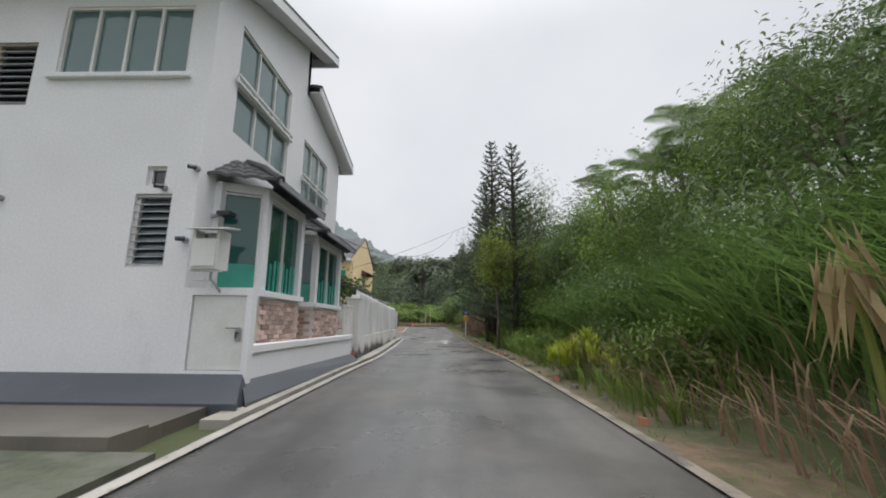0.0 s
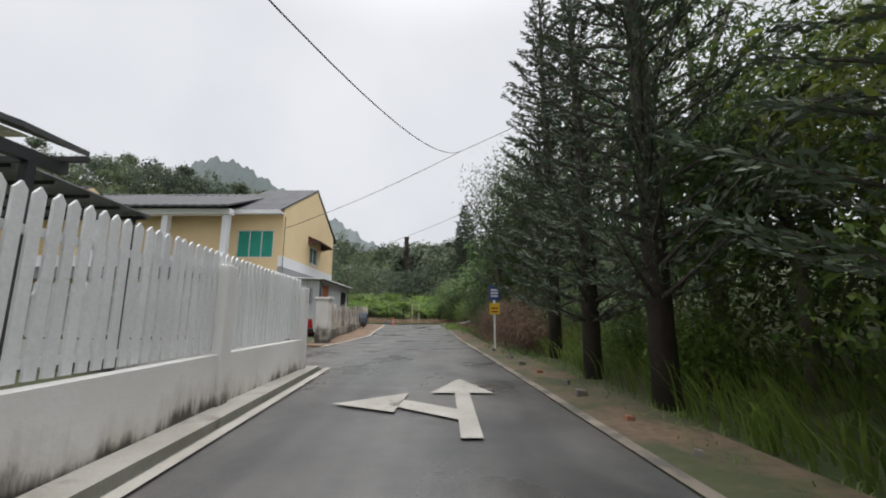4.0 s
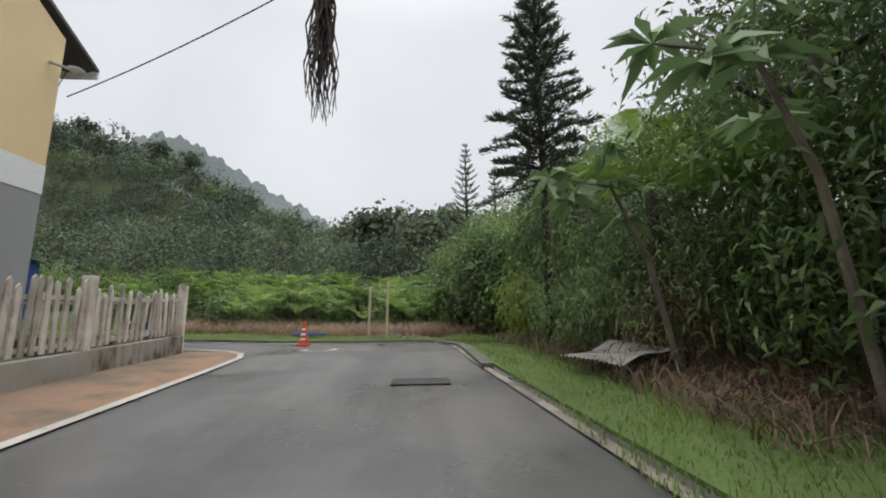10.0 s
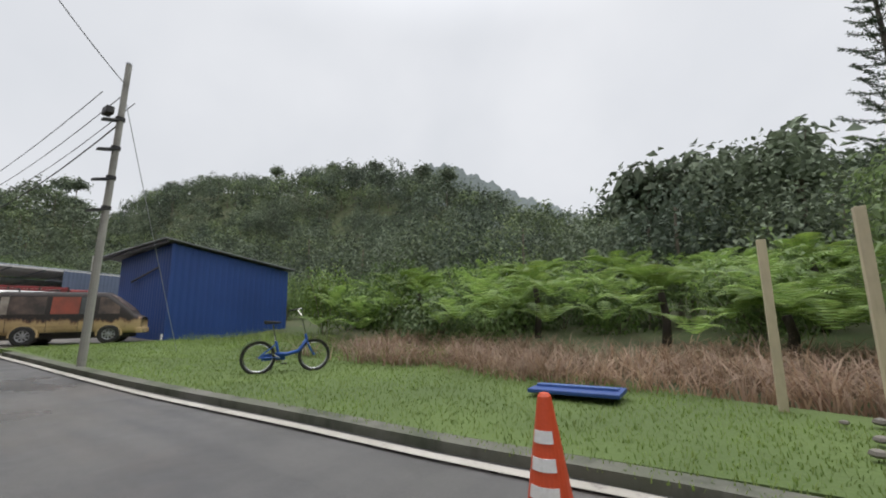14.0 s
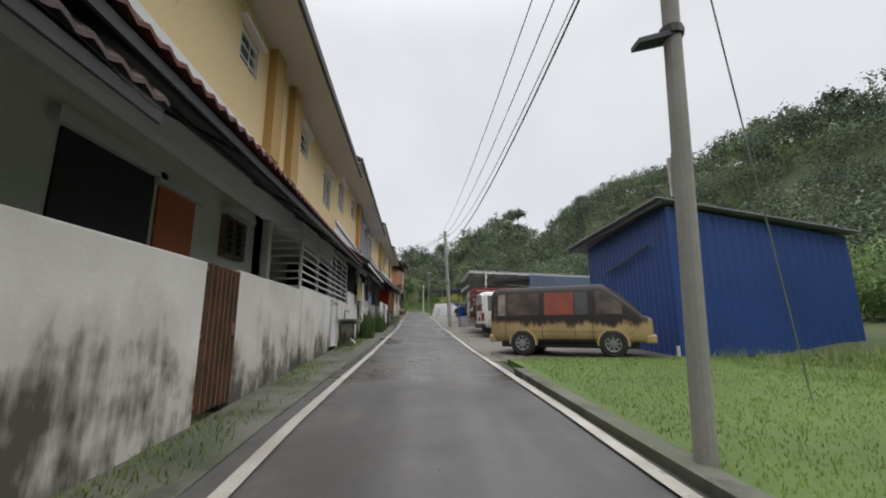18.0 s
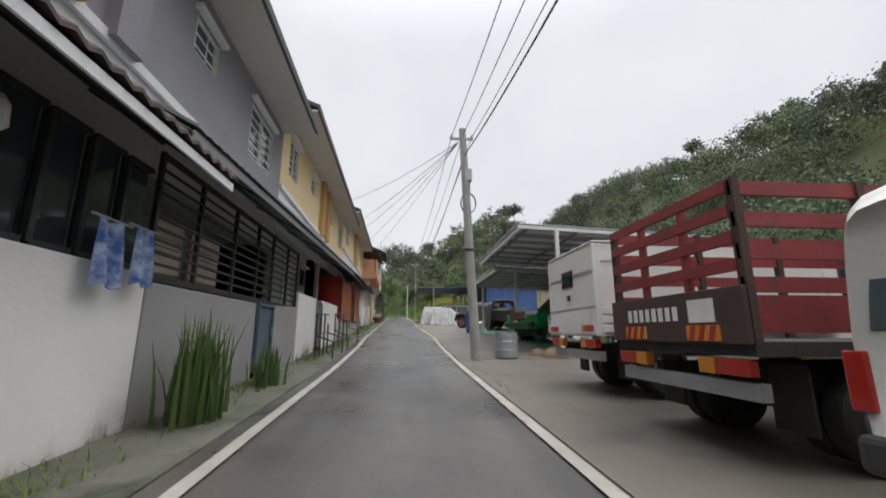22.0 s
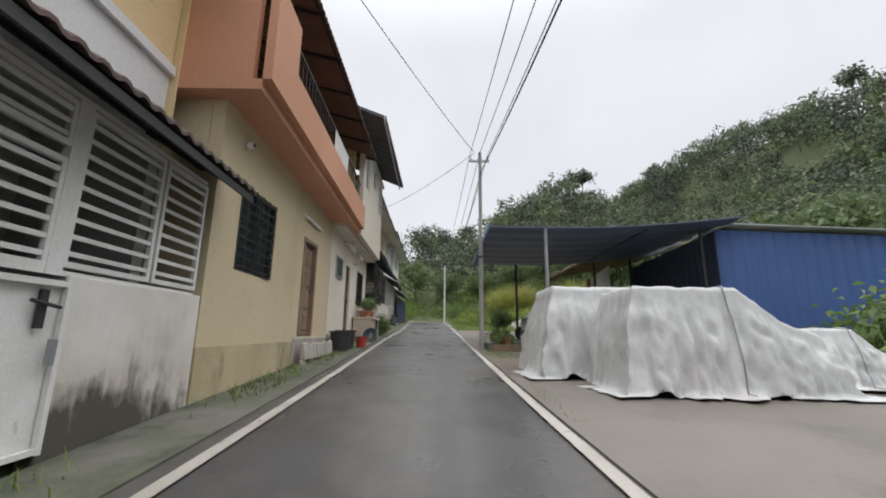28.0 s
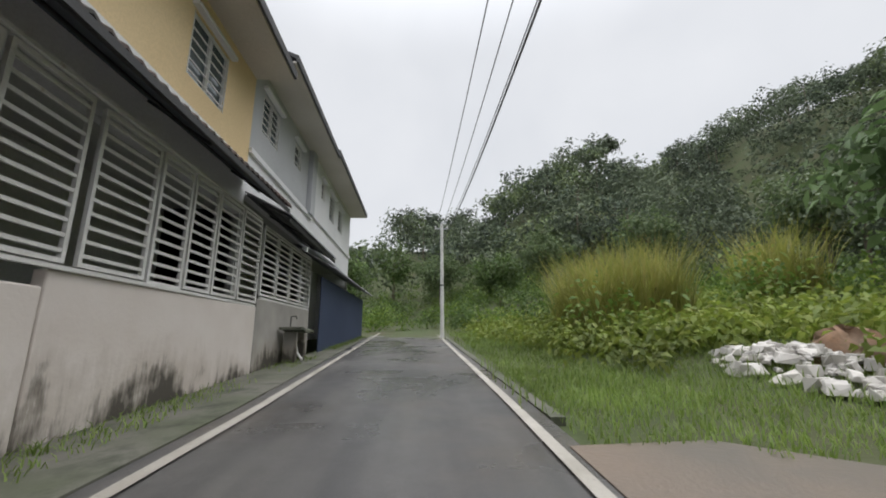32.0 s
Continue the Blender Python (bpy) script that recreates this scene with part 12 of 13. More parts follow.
# a further ridge far behind the hill, its mist put into the pale colour
M["far_wood"] = surface("haze_tinted_far_forest", (0.23, 0.26, 0.26), (0.18, 0.21, 0.205), 0.03, 0.4, 0.95, bump=0.3)


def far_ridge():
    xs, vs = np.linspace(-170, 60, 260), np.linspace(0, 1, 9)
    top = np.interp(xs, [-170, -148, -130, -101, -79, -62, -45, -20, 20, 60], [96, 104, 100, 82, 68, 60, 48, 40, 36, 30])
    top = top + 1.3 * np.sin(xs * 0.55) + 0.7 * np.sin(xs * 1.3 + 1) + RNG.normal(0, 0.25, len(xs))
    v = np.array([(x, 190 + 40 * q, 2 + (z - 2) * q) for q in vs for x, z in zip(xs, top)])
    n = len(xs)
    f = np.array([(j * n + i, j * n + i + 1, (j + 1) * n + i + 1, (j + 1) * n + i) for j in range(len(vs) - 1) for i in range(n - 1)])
    tagged(new("far_ridge", fast_mesh("far_ridge", v, f, M["far_wood"], True)), "wooded ridge far behind the hill, haze in its pale colour", "backdrop", "", "structure")


far_ridge()
# ragged bare-stemmed trees on the skyline
for x, y, h in ((-5.6, 52, 10.2), (-3.6, 53, 11.2), (-1.6, 52, 10.0), (2.3, 50, 10.2), (-8, 84, 9), (-4.5, 82, 10.5), (-1, 83, 9.5), (2.5, 84, 10), (-12, 86, 9), (6, 86, 9), (-52, 100, 10), (-60, 101, 9), (-78, 103, 9), (-96, 104, 10), (-126, 104, 11), (-146, 56, 12), (-151, 54, 11), (-158, 58, 12), (-170, 40, 12), (-176, 30, 11)):
    tree(x, y, h, (2.6, 2.6, 1.5), "tall thin tree with a sparse crown on the skyline", "leaf_forest", "bark", 0.16, 0.86, clumps=34, per=14, leaf_l=0.7, leaf_w=0.5, spread=0.5, group="skyline trees")

def spiky_bush(x, y, r, h, n, leaf, label):
    """Rosettes of narrow arching leaves on short stems."""
    z = float(ground_z(x, y)) - 0.05
    o = thing("spiky_bush", (x, y, z), label, "bush")
    ch = []
    for k in range(n):
        a, q = 6.28 * RNG.random(), r * math.sqrt(RNG.random())
        c = np.array([math.cos(a) * q, math.sin(a) * q, h * (0.35 + 0.4 * RNG.random()) * (1 - 0.4 * q / r)])
        part("stem", Build().tube([(c[0] * 0.4, c[1] * 0.4, 0), tuple(c)], 0, 5, [0.02, 0.012]), M["bark"], o)
        m = 26
        ch.append(blade_strips(np.tile(c, (m, 1)) + RNG.normal(0, 0.03, (m, 3)), 6.28 * RNG.random(m), 0.42 * (0.6 + 0.6 * RNG.random(m)), 0.035, 0.35 + 0.6 * RNG.random(m), 3))
    v, f = merge(ch)
    part("leaves", fast_mesh("leaves", v, f, M[leaf]), None, o)


spiky_bush(3.75, -20.6, 0.75, 1.15, 26, "leaf_yellow", "bright yellow-green bush with narrow spiky leaves at the road edge")
spiky_bush(4.3, -19.2, 0.6, 1.0, 18, "leaf_yellow", "bright yellow-green bush with narrow spiky leaves at the road edge")
spiky_bush(3.9, -15.0, 0.6, 0.8, 16, "leaf_bright", "green bush with narrow arching leaves at the road edge")
# creepers on the pergola and the red plant
p, d = clump_points((-4.1, -12.4, 2.5), (1.8, 3.4, 0.3), 170, 16, 0.16, 0.0)
v, f = leaf_quads(p, d, 0.15, 0.12, 0.3)
tagged(new("creeper", fast_mesh("creeper", v, f, M["leaf"])), "green and yellowish creeper covering the pergola", "creeper", "", "")
bush(-2.1, -20.3, 0.22, 0.5, "small shrub with bright red leaves in the planter", "leaf_red", 16, 14, 0.11, 0.06, z=0.7, name="red_plant", category="plant")
bush(-2.0, -18.6, 0.2, 0.7, "green climbing plant at the bay window", "leaf", 14, 14, 0.11, 0.06, z=0.7, name="climbing_plant", category="plant")

# ---------- hut, poles and cables ----------
hut()


def pole(x, y, z0, z1, r, label, mat="pole", steps_n=0, box=False, coil=False, lean=(0, 0), arm=True):
    o = thing("utility_pole", (x, y, z0), label, "utility pole", "poles along the lane")
    lx, ly = lean
    h = z1 - z0
    part("shaft", Build().rod((0, 0, -0.2), (lx, ly, h), r, 12, r * 0.72), M[mat], o, smooth=False)
    part("cap", Build().rod((lx, ly, h), (lx, ly, h + 0.03), r * 0.75, 12), M["grey_metal"], o)
    for k in range(steps_n):
        f = 0.5 + 0.4 * k / max(1, steps_n)
        br = part("bracket", Build().hexa([(-0.06, -0.3, -0.1), (0.06, -0.3, -0.1), (0.07, 0.06, 0.0), (-0.07, 0.06, 0.0), (-0.06, -0.3, -0.06), (0.06, -0.3, -0.06), (0.07, 0.06, 0.05), (-0.07, 0.06, 0.05)]).moved(Matrix.Translation((lx * f, ly * f, h * f))), M["dark_metal"], o)
        part("clamp", Build().lathe([(r * 0.9, 0), (r * 1.15, 0), (r * 1.15, 0.07), (r * 0.9, 0.07)], (lx * f, ly * f, h * f), 12), M["dark_metal"], br)
    if not arm:
        return o
    part("cross_arm", Build().bar((lx - 0.02, ly - 0.35, h - 0.25), (lx - 0.02, ly + 0.3, h - 0.25), 0.06), M["grey_metal"], o)
    for q in (-0.3, 0.0, 0.26):
        part("insulator", Build().lathe([(0.03, 0), (0.045, 0.03), (0.03, 0.06), (0.04, 0.09), (0.015, 0.12)], (lx - 0.02, ly + q, h - 0.22), 8), M["white_metal"], o)
    if box:
        b = part("service_box", Build().box(-0.1, 0.1, -0.24, -0.06, h * 0.76, h * 0.76 + 0.34), M["grey_metal"], o, bevel=0.01)
        part("conduit", Build().rod((0, -0.12, h * 0.5), (0, -0.12, h * 0.76), 0.02, 6), M["dark_metal"], b)
    if coil:
        for k in range(3):
            pts = [(0.02 * k, -0.16 + 0.2 * math.cos(a), h * 0.66 + 0.28 * math.sin(a)) for a in np.linspace(0, 6.28, 17)]
            part("cable_coil", Build().tube(pts, 0.014, 5), M["cable"], o)
    part("band", Build().lathe([(r * 1.0, 0), (r * 1.02, 0.0), (r * 1.02, 0.06), (r * 1.0, 0.06)], (lx * 0.45, ly * 0.45, h * 0.45), 12), M["dark_metal"], o)
    return o


p1 = pole(-13.25, 24.15, 0.95, 7.35, 0.075, "grey concrete utility pole with step brackets on the grass", steps_n=4, arm=False, lean=(0.38, 0.04))
part("notice_card", Build().box(0.07, 0.09, -0.06, 0.06, 1.95, 2.25), M["white_metal"], p1)
part("flood_lamp", Build().box(0.1, 0.38, -0.24, -0.1, 5.2, 5.36), M["dark_metal"], p1, bevel=0.02)
pole(-36.0, 24.0, 1.85, 8.1, 0.13, "pale concrete utility pole with a meter box and cable coil", box=True, coil=True, lean=(0, -0.3))
pole(-67.4, 23.15, 3.5, 9.75, 0.072, "pale green-grey steel utility pole in the planter", "pole")
pole(-95.0, 22.4, 5.0, 10.6, 0.1, "slim white utility pole at the end of the lane", "white_metal")


def cable(pts, sag, r=0.011, label="black overhead cable strung between the poles", name="overhead_cable", group="overhead cables", mat="cable"):
    a, b = Vector(pts[0]), Vector(pts[1])
    n = 20
    line = [tuple(a.lerp(b, k / n) - Vector((0, 0, sag * 4 * (k / n) * (1 - k / n)))) for k in range(n + 1)]
    return solid(name, Build().tube(line, r, 5), M[mat], label, "cable", group)


POLES = [(-12.9, 24.12, 6.55), (-36.0, 23.7, 7.9), (-67.0, 23.1, 9.55), (-95.0, 22.4, 10.4), (-150.0, 22.0, 14.5)]
for k in range(4):
    (xa, ya, za), (xb, yb, zb) = POLES[k], POLES[k + 1]
    for j in range(4):
        dy, dz = (-0.3, 0.0, 0.26, 0.05)[j], (0.0, 0.02, 0.0, -0.55)[j]
        cable(((xa, ya + dy, za + dz), (xb, yb + dy, zb + dz)), 0.55 + 0.12 * j, 0.009 if j < 3 else 0.015)
for x in (-43.0, -46.5, -50.5, -54.0, -58.5):
    cable(((-36.0, 23.6, 7.75), (x, face_y(x) + 0.9, 8.3 if x > -47 else 9.0)), 0.15, 0.008, "thin service cable to a house", group="service cables")
for x in (-56.0, -76.0):
    cable(((-66.6, 22.9, 9.4), (x, face_y(x) + 0.3, 9.3 if x > -70 else 10.4)), 0.22, 0.008, "thin service cable to a house", group="service cables")
cable(((-12.88, 24.15, 6.9), (-8.6, 20.6, 7.3)), 0.15, 0.009, "thin service cable to a house", group="service cables")
cable(((-12.9, 24.2, 6.6), (-14.9, 26.6, 1.0)), 0.02, 0.008, "steel stay wire of the pole", "stay_wire", "", "grey_metal")
# lines over the first road
cable(((-8.55, 10.2, 6.35), (1.44, 5.7, 9.1)), 0.2, 0.014, "black cable from the yellow house across the road")
cable(((1.44, 5.7, 9.1), (9.5, 2.0, 12.0)), 0.2, 0.014, "black cable from the yellow house across the road")
cable(((-2.5, -16.35, 3.76), (1.44, 5.7, 9.1)), 1.4, 0.011, "black cable from the white house across the road")
cable(((-8.3, 20.3, 6.3), (-2.24, 18.0, 7.5)), 0.12, 0.013, "black cable carrying a bunch of roots")
cable(((-2.24, 18.0, 7.5), (6.5, 14.6, 10.6)), 0.12, 0.013, "black cable carrying a bunch of roots")


def roots():
    o = thing("root_bunch", (-2.24, 18.0, 4.45), "bunch of dark dry aerial roots hanging from a cable", "roots")
    for k in range(64):
        a, r = RNG.random() * 6.28, 0.24 * RNG.random() ** 0.5
        le = 2.9 * (0.55 + 0.45 * RNG.random())
        pts = [(r * math.cos(a) * (0.5 + 0.5 * t) + 0.09 * math.sin(7 * t + k), r * math.sin(a) * (0.5 + t * 0.6) + 0.09 * math.sin(6 * t + 2 * k), 3.0 - le * t) for t in (0, 0.25, 0.5, 0.75, 1)]
        part("root_strand", Build().tube(pts, 0, 4, [0.022, 0.02, 0.016, 0.012, 0.006]), M["bark_dark"], o)


roots()


def cone():
    z = gz(-3.7, 23.6) + 0.02
    o = thing("traffic_cone", (-3.85, 23.55, z), "worn orange traffic cone with white lettering bars", "traffic cone")
    part("base", Build().box(-0.2, 0.2, -0.2, 0.2, 0, 0.045), M["cone_orange"], o, bevel=0.012)
    b = part("body", Build().lathe([(0.165, 0.045), (0.15, 0.08), (0.045, 0.72), (0.03, 0.74)], n=24), M["cone_orange"], o)
    for k in range(3):
        z0 = 0.16 + 0.15 * k
        r0 = 0.15 - 0.164 * (z0 - 0.08) + 0.004
        pts = []
        for a in np.linspace(-2.3, -0.8, 7):
            pts.append((a, r0))
        q = Build()
        for (a0, _), (a1, _) in zip(pts[:-1], pts[1:]):
            q.hexa([(rr * math.cos(a), rr * math.sin(a), zz) for zz, sh in ((z0, 0.0), (z0 + 0.07, 0.0115)) for rr, a in ((r0 - sh - 0.003, a0), (r0 - sh - 0.003, a1), (r0 - sh + 0.002, a1), (r0 - sh + 0.002, a0))])
        part("letter_bar", q, M["white_metal"], b)


M["cone_orange"] = surface("faded_orange_plastic", (0.62, 0.08, 0.025), (0.52, 0.07, 0.025), 2, 40, 0.5)
cone()
bpy.data.objects["traffic_cone"].scale = (0.86, 0.86, 0.9)
o = thing("manhole_cover", (-3.0, 21.9, gz(-3.0, 21.9) + 0.014), "round iron manhole cover in a pale concrete ring", "manhole", "", "structure")
part("lid", Build().lathe([(0.3, 0), (0.3, 0.012), (0.28, 0.014)], n=28), M["grime"], o)
part("ring", Build().lathe([(0.43, 0), (0.43, 0.008), (0.31, 0.01), (0.305, 0.0)], n=28), M["kerb_pale"], o)
o = thing("manhole_cover", (-0.55, 17.5, gz(-0.55, 17.5) + 0.014), "dark square-edged drain cover in the asphalt", "manhole", "", "structure")
part("lid", Build().box(-0.4, 0.4, -0.25, 0.25, 0, 0.012), M["grime"], o)
for x, y, zt in ((-2.45, 26.9, 2.6), (-1.75, 26.4, 2.75)):
    o = thing("timber_stake", (x, y, gz(x, y) + 0.1), "pale square timber stake standing in the grass", "stake", "timber stakes")
    part("shaft", Build().bar((0, 0, -0.1), (0.04, 0.02, zt - gz(x, y) - 0.1), 0.085), M["timber"], o, bevel=0.006)
o = thing("blue_board", (-4.5, 26.6, gz(-4.5, 26.6) + 0.16), "blue painted board lying on the grass", "board")
part("board", Build().box(-0.55, 0.55, -0.28, 0.28, 0, 0.05), M["blue_sheet"], o, bevel=0.01)
part("batten", Build().box(-0.5, 0.5, -0.05, 0.05, 0.05, 0.08), M["blue_sheet_pale"], o)
for k in range(16):
    x, y, r = -1.2 + 1.6 * RNG.random() - 1.0, 25.3 + 1.2 * RNG.random(), 0.04 + 0.06 * RNG.random()
    o = thing("stone", (x, y, gz(x, y) + 0.12), "pale rough stone on the grass edge", "stone", "stones by the stakes")
    part("rock", Build().lathe([(r * 0.7, 0), (r, r * 0.3), (r * 0.8, r * 0.7), (r * 0.2, r * 0.9)], n=6), M["concrete"], o)


def bicycle():
    """Small-wheeled folding bicycle: low blue frame, tall seat post and stem, bright mudguards."""
    o = thing("bicycle", (-9.5, 26.0, gz(-9.5, 26.0) + 0.09), "old blue folding bicycle with bright mudguards standing on the grass", "bicycle", turn=62)
    r = 0.27
    for x in (-0.48, 0.48):
        w = part("wheel", Build().tube([(x + r * math.cos(a), 0, r + r * math.sin(a)) for a in np.linspace(0, 2 * math.pi, 29)], 0.024, 6), M["rubber"], o)
        part("rim", Build().tube([(x + (r - 0.035) * math.cos(a), 0, r + (r - 0.035) * math.sin(a)) for a in np.linspace(0, 2 * math.pi, 29)], 0.01, 5), M["chrome"], w)
        part("hub", Build().rod((x, -0.05, r), (x, 0.05, r), 0.025, 8), M["chrome"], w)
        for k in range(14):
            a = 2 * math.pi * k / 14
            part("spoke", Build().rod((x, 0, r), (x + (r - 0.035) * math.cos(a), 0, r + (r - 0.035) * math.sin(a)), 0.003, 4), M["chrome"], w)
        ga = np.linspace(0.15, 2.9, 14) if x < 0 else np.linspace(0.5, 3.3, 14)
        part("mudguard", Build().sheet(lambda u, v: (x + (r + 0.045) * math.cos(np.interp(u, np.linspace(0, 1, 14), ga)), -0.03 + 0.06 * v, r + (r + 0.045) * math.sin(np.interp(u, np.linspace(0, 1, 14), ga))), np.linspace(0, 1, 14), [0, 0.5, 1], 0.006), M["chrome"], o, "bright steel mudguard")
        for sg in (-0.035, 0.035):
            part("guard_stay", Build().rod((x, sg, r), (x + (0.26 if x > 0 else -0.26), sg, r + 0.18), 0.004, 4), M["chrome"], o)
    bl = M["bike_blue"]
    part("main_beam", Build().tube([(-0.2, 0, 0.33), (0.0, 0, 0.31), (0.2, 0, 0.36), (0.33, 0, 0.56)], 0, 9, [0.03, 0.034, 0.034, 0.028]), bl, o, smooth=True)
    part("seat_tube", Build().rod((-0.13, 0, 0.24), (-0.2, 0, 0.55), 0.022, 8), bl, o)
    for sg in (-0.045, 0.045):
        part("chain_stay", Build().rod((-0.14, sg * 0.6, 0.26), (-0.48, sg, r), 0.011, 6), bl, o)
        part("seat_stay", Build().rod((-0.19, sg * 0.5, 0.5), (-0.48, sg, r), 0.01, 6), bl, o)
        part("fork_leg", Build().tube([(0.35, sg * 0.7, 0.5), (0.41, sg, 0.38), (0.48, sg, r)], 0.012, 6), bl, o)
    part("head_tube", Build().rod((0.355, 0, 0.48), (0.31, 0, 0.66), 0.024, 9), bl, o)
    part("chain_guard", Build().box(-0.42, -0.02, 0.05, 0.065, 0.21, 0.33), bl, o, bevel=0.02)
    part("seat_post", Build().rod((-0.2, 0, 0.54), (-0.26, 0, 0.84), 0.013, 7), M["chrome"], o)
    part("saddle", Build().hexa([(-0.4, -0.09, 0.85), (-0.13, -0.025, 0.86), (-0.13, 0.025, 0.86), (-0.4, 0.09, 0.85), (-0.41, -0.1, 0.92), (-0.12, -0.025, 0.89), (-0.12, 0.025, 0.89), (-0.41, 0.1, 0.92)]), M["rubber"], o, bevel=0.02)
    part("stem", Build().rod((0.31, 0, 0.66), (0.25, 0, 0.92), 0.014, 7), M["chrome"], o)
    part("handlebar", Build().tube([(0.08, -0.27, 1.1), (0.18, -0.22, 1.12), (0.25, -0.1, 1.0), (0.25, 0.1, 1.0), (0.18, 0.22, 1.12), (0.08, 0.27, 1.1)], 0.011, 6), M["chrome"], o)
    for sg in (-1, 1):
        part("grip", Build().rod((0.03, sg * 0.285, 1.09), (0.12, sg * 0.25, 1.115), 0.016, 7), M["rubber"], o)
        part("pedal", Build().box(-0.2 + 0.12 * sg, -0.1 + 0.12 * sg, sg * 0.09, sg * 0.17, 0.23 - 0.1 * sg, 0.25 - 0.1 * sg), M["rubber"], o)
        part("crank_arm", Build().rod((-0.13, sg * 0.06, 0.25), (-0.15 + 0.12 * sg, sg * 0.08, 0.24 - 0.1 * sg), 0.01, 5), M["chrome"], o)
    part("chain_wheel", Build().rod((-0.13, 0.066, 0.25), (-0.13, 0.075, 0.25), 0.085, 16), M["chrome"], o)
    part("stand", Build().rod((-0.2, 0.03, 0.2), (-0.26, 0.16, 0.0), 0.01, 5), M["dark_metal"], o)


M["bike_blue"] = surface("blue_bicycle_paint", (0.02, 0.10, 0.42), (0.016, 0.08, 0.34), 2, 40, 0.35)
bicycle()


def wheelbarrow():
    o = thing("wheelbarrow", (-4.75, 14.6, gz(-4.75, 14.6) + 0.05), "grey steel wheelbarrow tipped up against the fence", "wheelbarrow", turn=-65)
    part("tray", Build().sheet(lambda u, v: (-0.35 + 0.1 * math.sin(math.pi * v) + 0.1 * v, -0.32 + 0.64 * u, 0.1 + 0.85 * v + 0.0 * u), np.linspace(0, 1, 5), np.linspace(0, 1, 6), 0.02), M["steel_blue"], o)
    for s in (-0.32, 0.32):
        part("tray_side", Build().hexa([(-0.35, s - 0.01, 0.1), (0.0, s - 0.01, 0.2), (0.0, s + 0.01, 0.2), (-0.35, s + 0.01, 0.1), (-0.25, s - 0.01, 0.95), (0.02, s - 0.01, 0.85), (0.02, s + 0.01, 0.85), (-0.25, s + 0.01, 0.95)]), M["steel_blue"], o)
        part("handle_bar", Build().tube([(0.1, s * 0.6, 0.25), (0.15, s, 0.9), (-0.1, s * 1.05, 1.35)], 0.018, 6), M["dark_metal"], o)
    w = part("wheel", Build().rod((0.2, -0.05, 0.2), (0.2, 0.05, 0.2), 0.19, 18), M["rubber"], o)
    part("hub", Build().rod((0.2, -0.06, 0.2), (0.2, 0.06, 0.2), 0.1, 14), M["red_car"], w)


wheelbarrow()


def sign_post(x, y, zt, panels, label, mat="white_metal"):
    z = gz(x, y)
    o = thing("road_sign", (x, y, z), label, "sign")
    part("post", Build().rod((0, 0, -0.1), (0, 0, zt - z), 0.03, 8), M[mat], o)
    for za, zb, w, m, bars in panels:
        p = part("panel", Build().box(-w / 2, w / 2, -0.045, -0.03, za - z, zb - z), M[m], o, bevel=0.004)
        for q in range(bars):
            part("writing_bar", Build().box(-w * 0.34, w * 0.34, -0.05, -0.046, za - z + (zb - za) * (0.2 + 0.6 * q / max(1, bars)), za - z + (zb - za) * (0.32 + 0.6 * q / max(1, bars))), M["white_metal" if m == "blue_sheet" else "tail_red"], p)


M["sign_yellow"] = surface("yellow_sign_paint", (0.70, 0.48, 0.03), (0.6, 0.42, 0.03), 2, 40, 0.5)
sign_post(2.15, -0.27, 2.2, ((1.7, 2.15, 0.32, "blue_sheet", 3), (1.27, 1.6, 0.3, "sign_yellow", 2)), "blue and yellow sign panels on a slim white post")
for k in range(26):
    y = -24 + 1.05 * k + 0.4 * RNG.random()
    x = float(np.interp(y, [-24, -10, 3], [3.25, 2.55, 1.85])) + 0.15 * RNG.random()
    s = 0.045 + 0.05 * RNG.random()
    o = thing("edge_stone", (x, y, gz(x, y) + 0.02), ("pale concrete edge stone in the reddish soil", "broken orange brick in the reddish soil")[k % 3 == 0], "stone", "edge stones of the verge", turn=RNG.random() * 90)
    part("rock", Build().hexa([(-s, -s * 0.7, 0), (s, -s * 0.6, 0), (s * 0.9, s * 0.7, 0), (-s * 0.8, s * 0.8, 0), (-s * 0.8, -s * 0.5, s), (s * 0.8, -s * 0.5, s * 0.8), (s * 0.7, s * 0.5, s * 0.9), (-s * 0.6, s * 0.6, s * 1.1)]), M["terracotta" if k % 3 == 0 else "concrete"], o, bevel=0.012)
M["zinc_old"] = surface("dull_old_zinc", (0.42, 0.41, 0.39), (0.30, 0.28, 0.26), 3, 30, 0.7, stain=(0.16, 0.11, 0.08), stain_at=(0.5, 0.7), stain_scale=4)
o = thing("scrap_sheet", (2.25, 17.6, gz(2.2, 17.6) + 0.25), "crumpled weathered corrugated sheet lying under the thicket", "metal sheet", turn=25)
part("sheet", Build().sheet(lambda u, v: (-0.5 + 1.1 * u, -0.55 + 1.1 * v, 0.22 * u + 0.013 * math.sin(v * 88) + 0.05 * math.sin(u * 5 + 2 * v)), np.linspace(0, 1, 8), np.linspace(0, 1, 112), 0.006), M["zinc_old"], o)


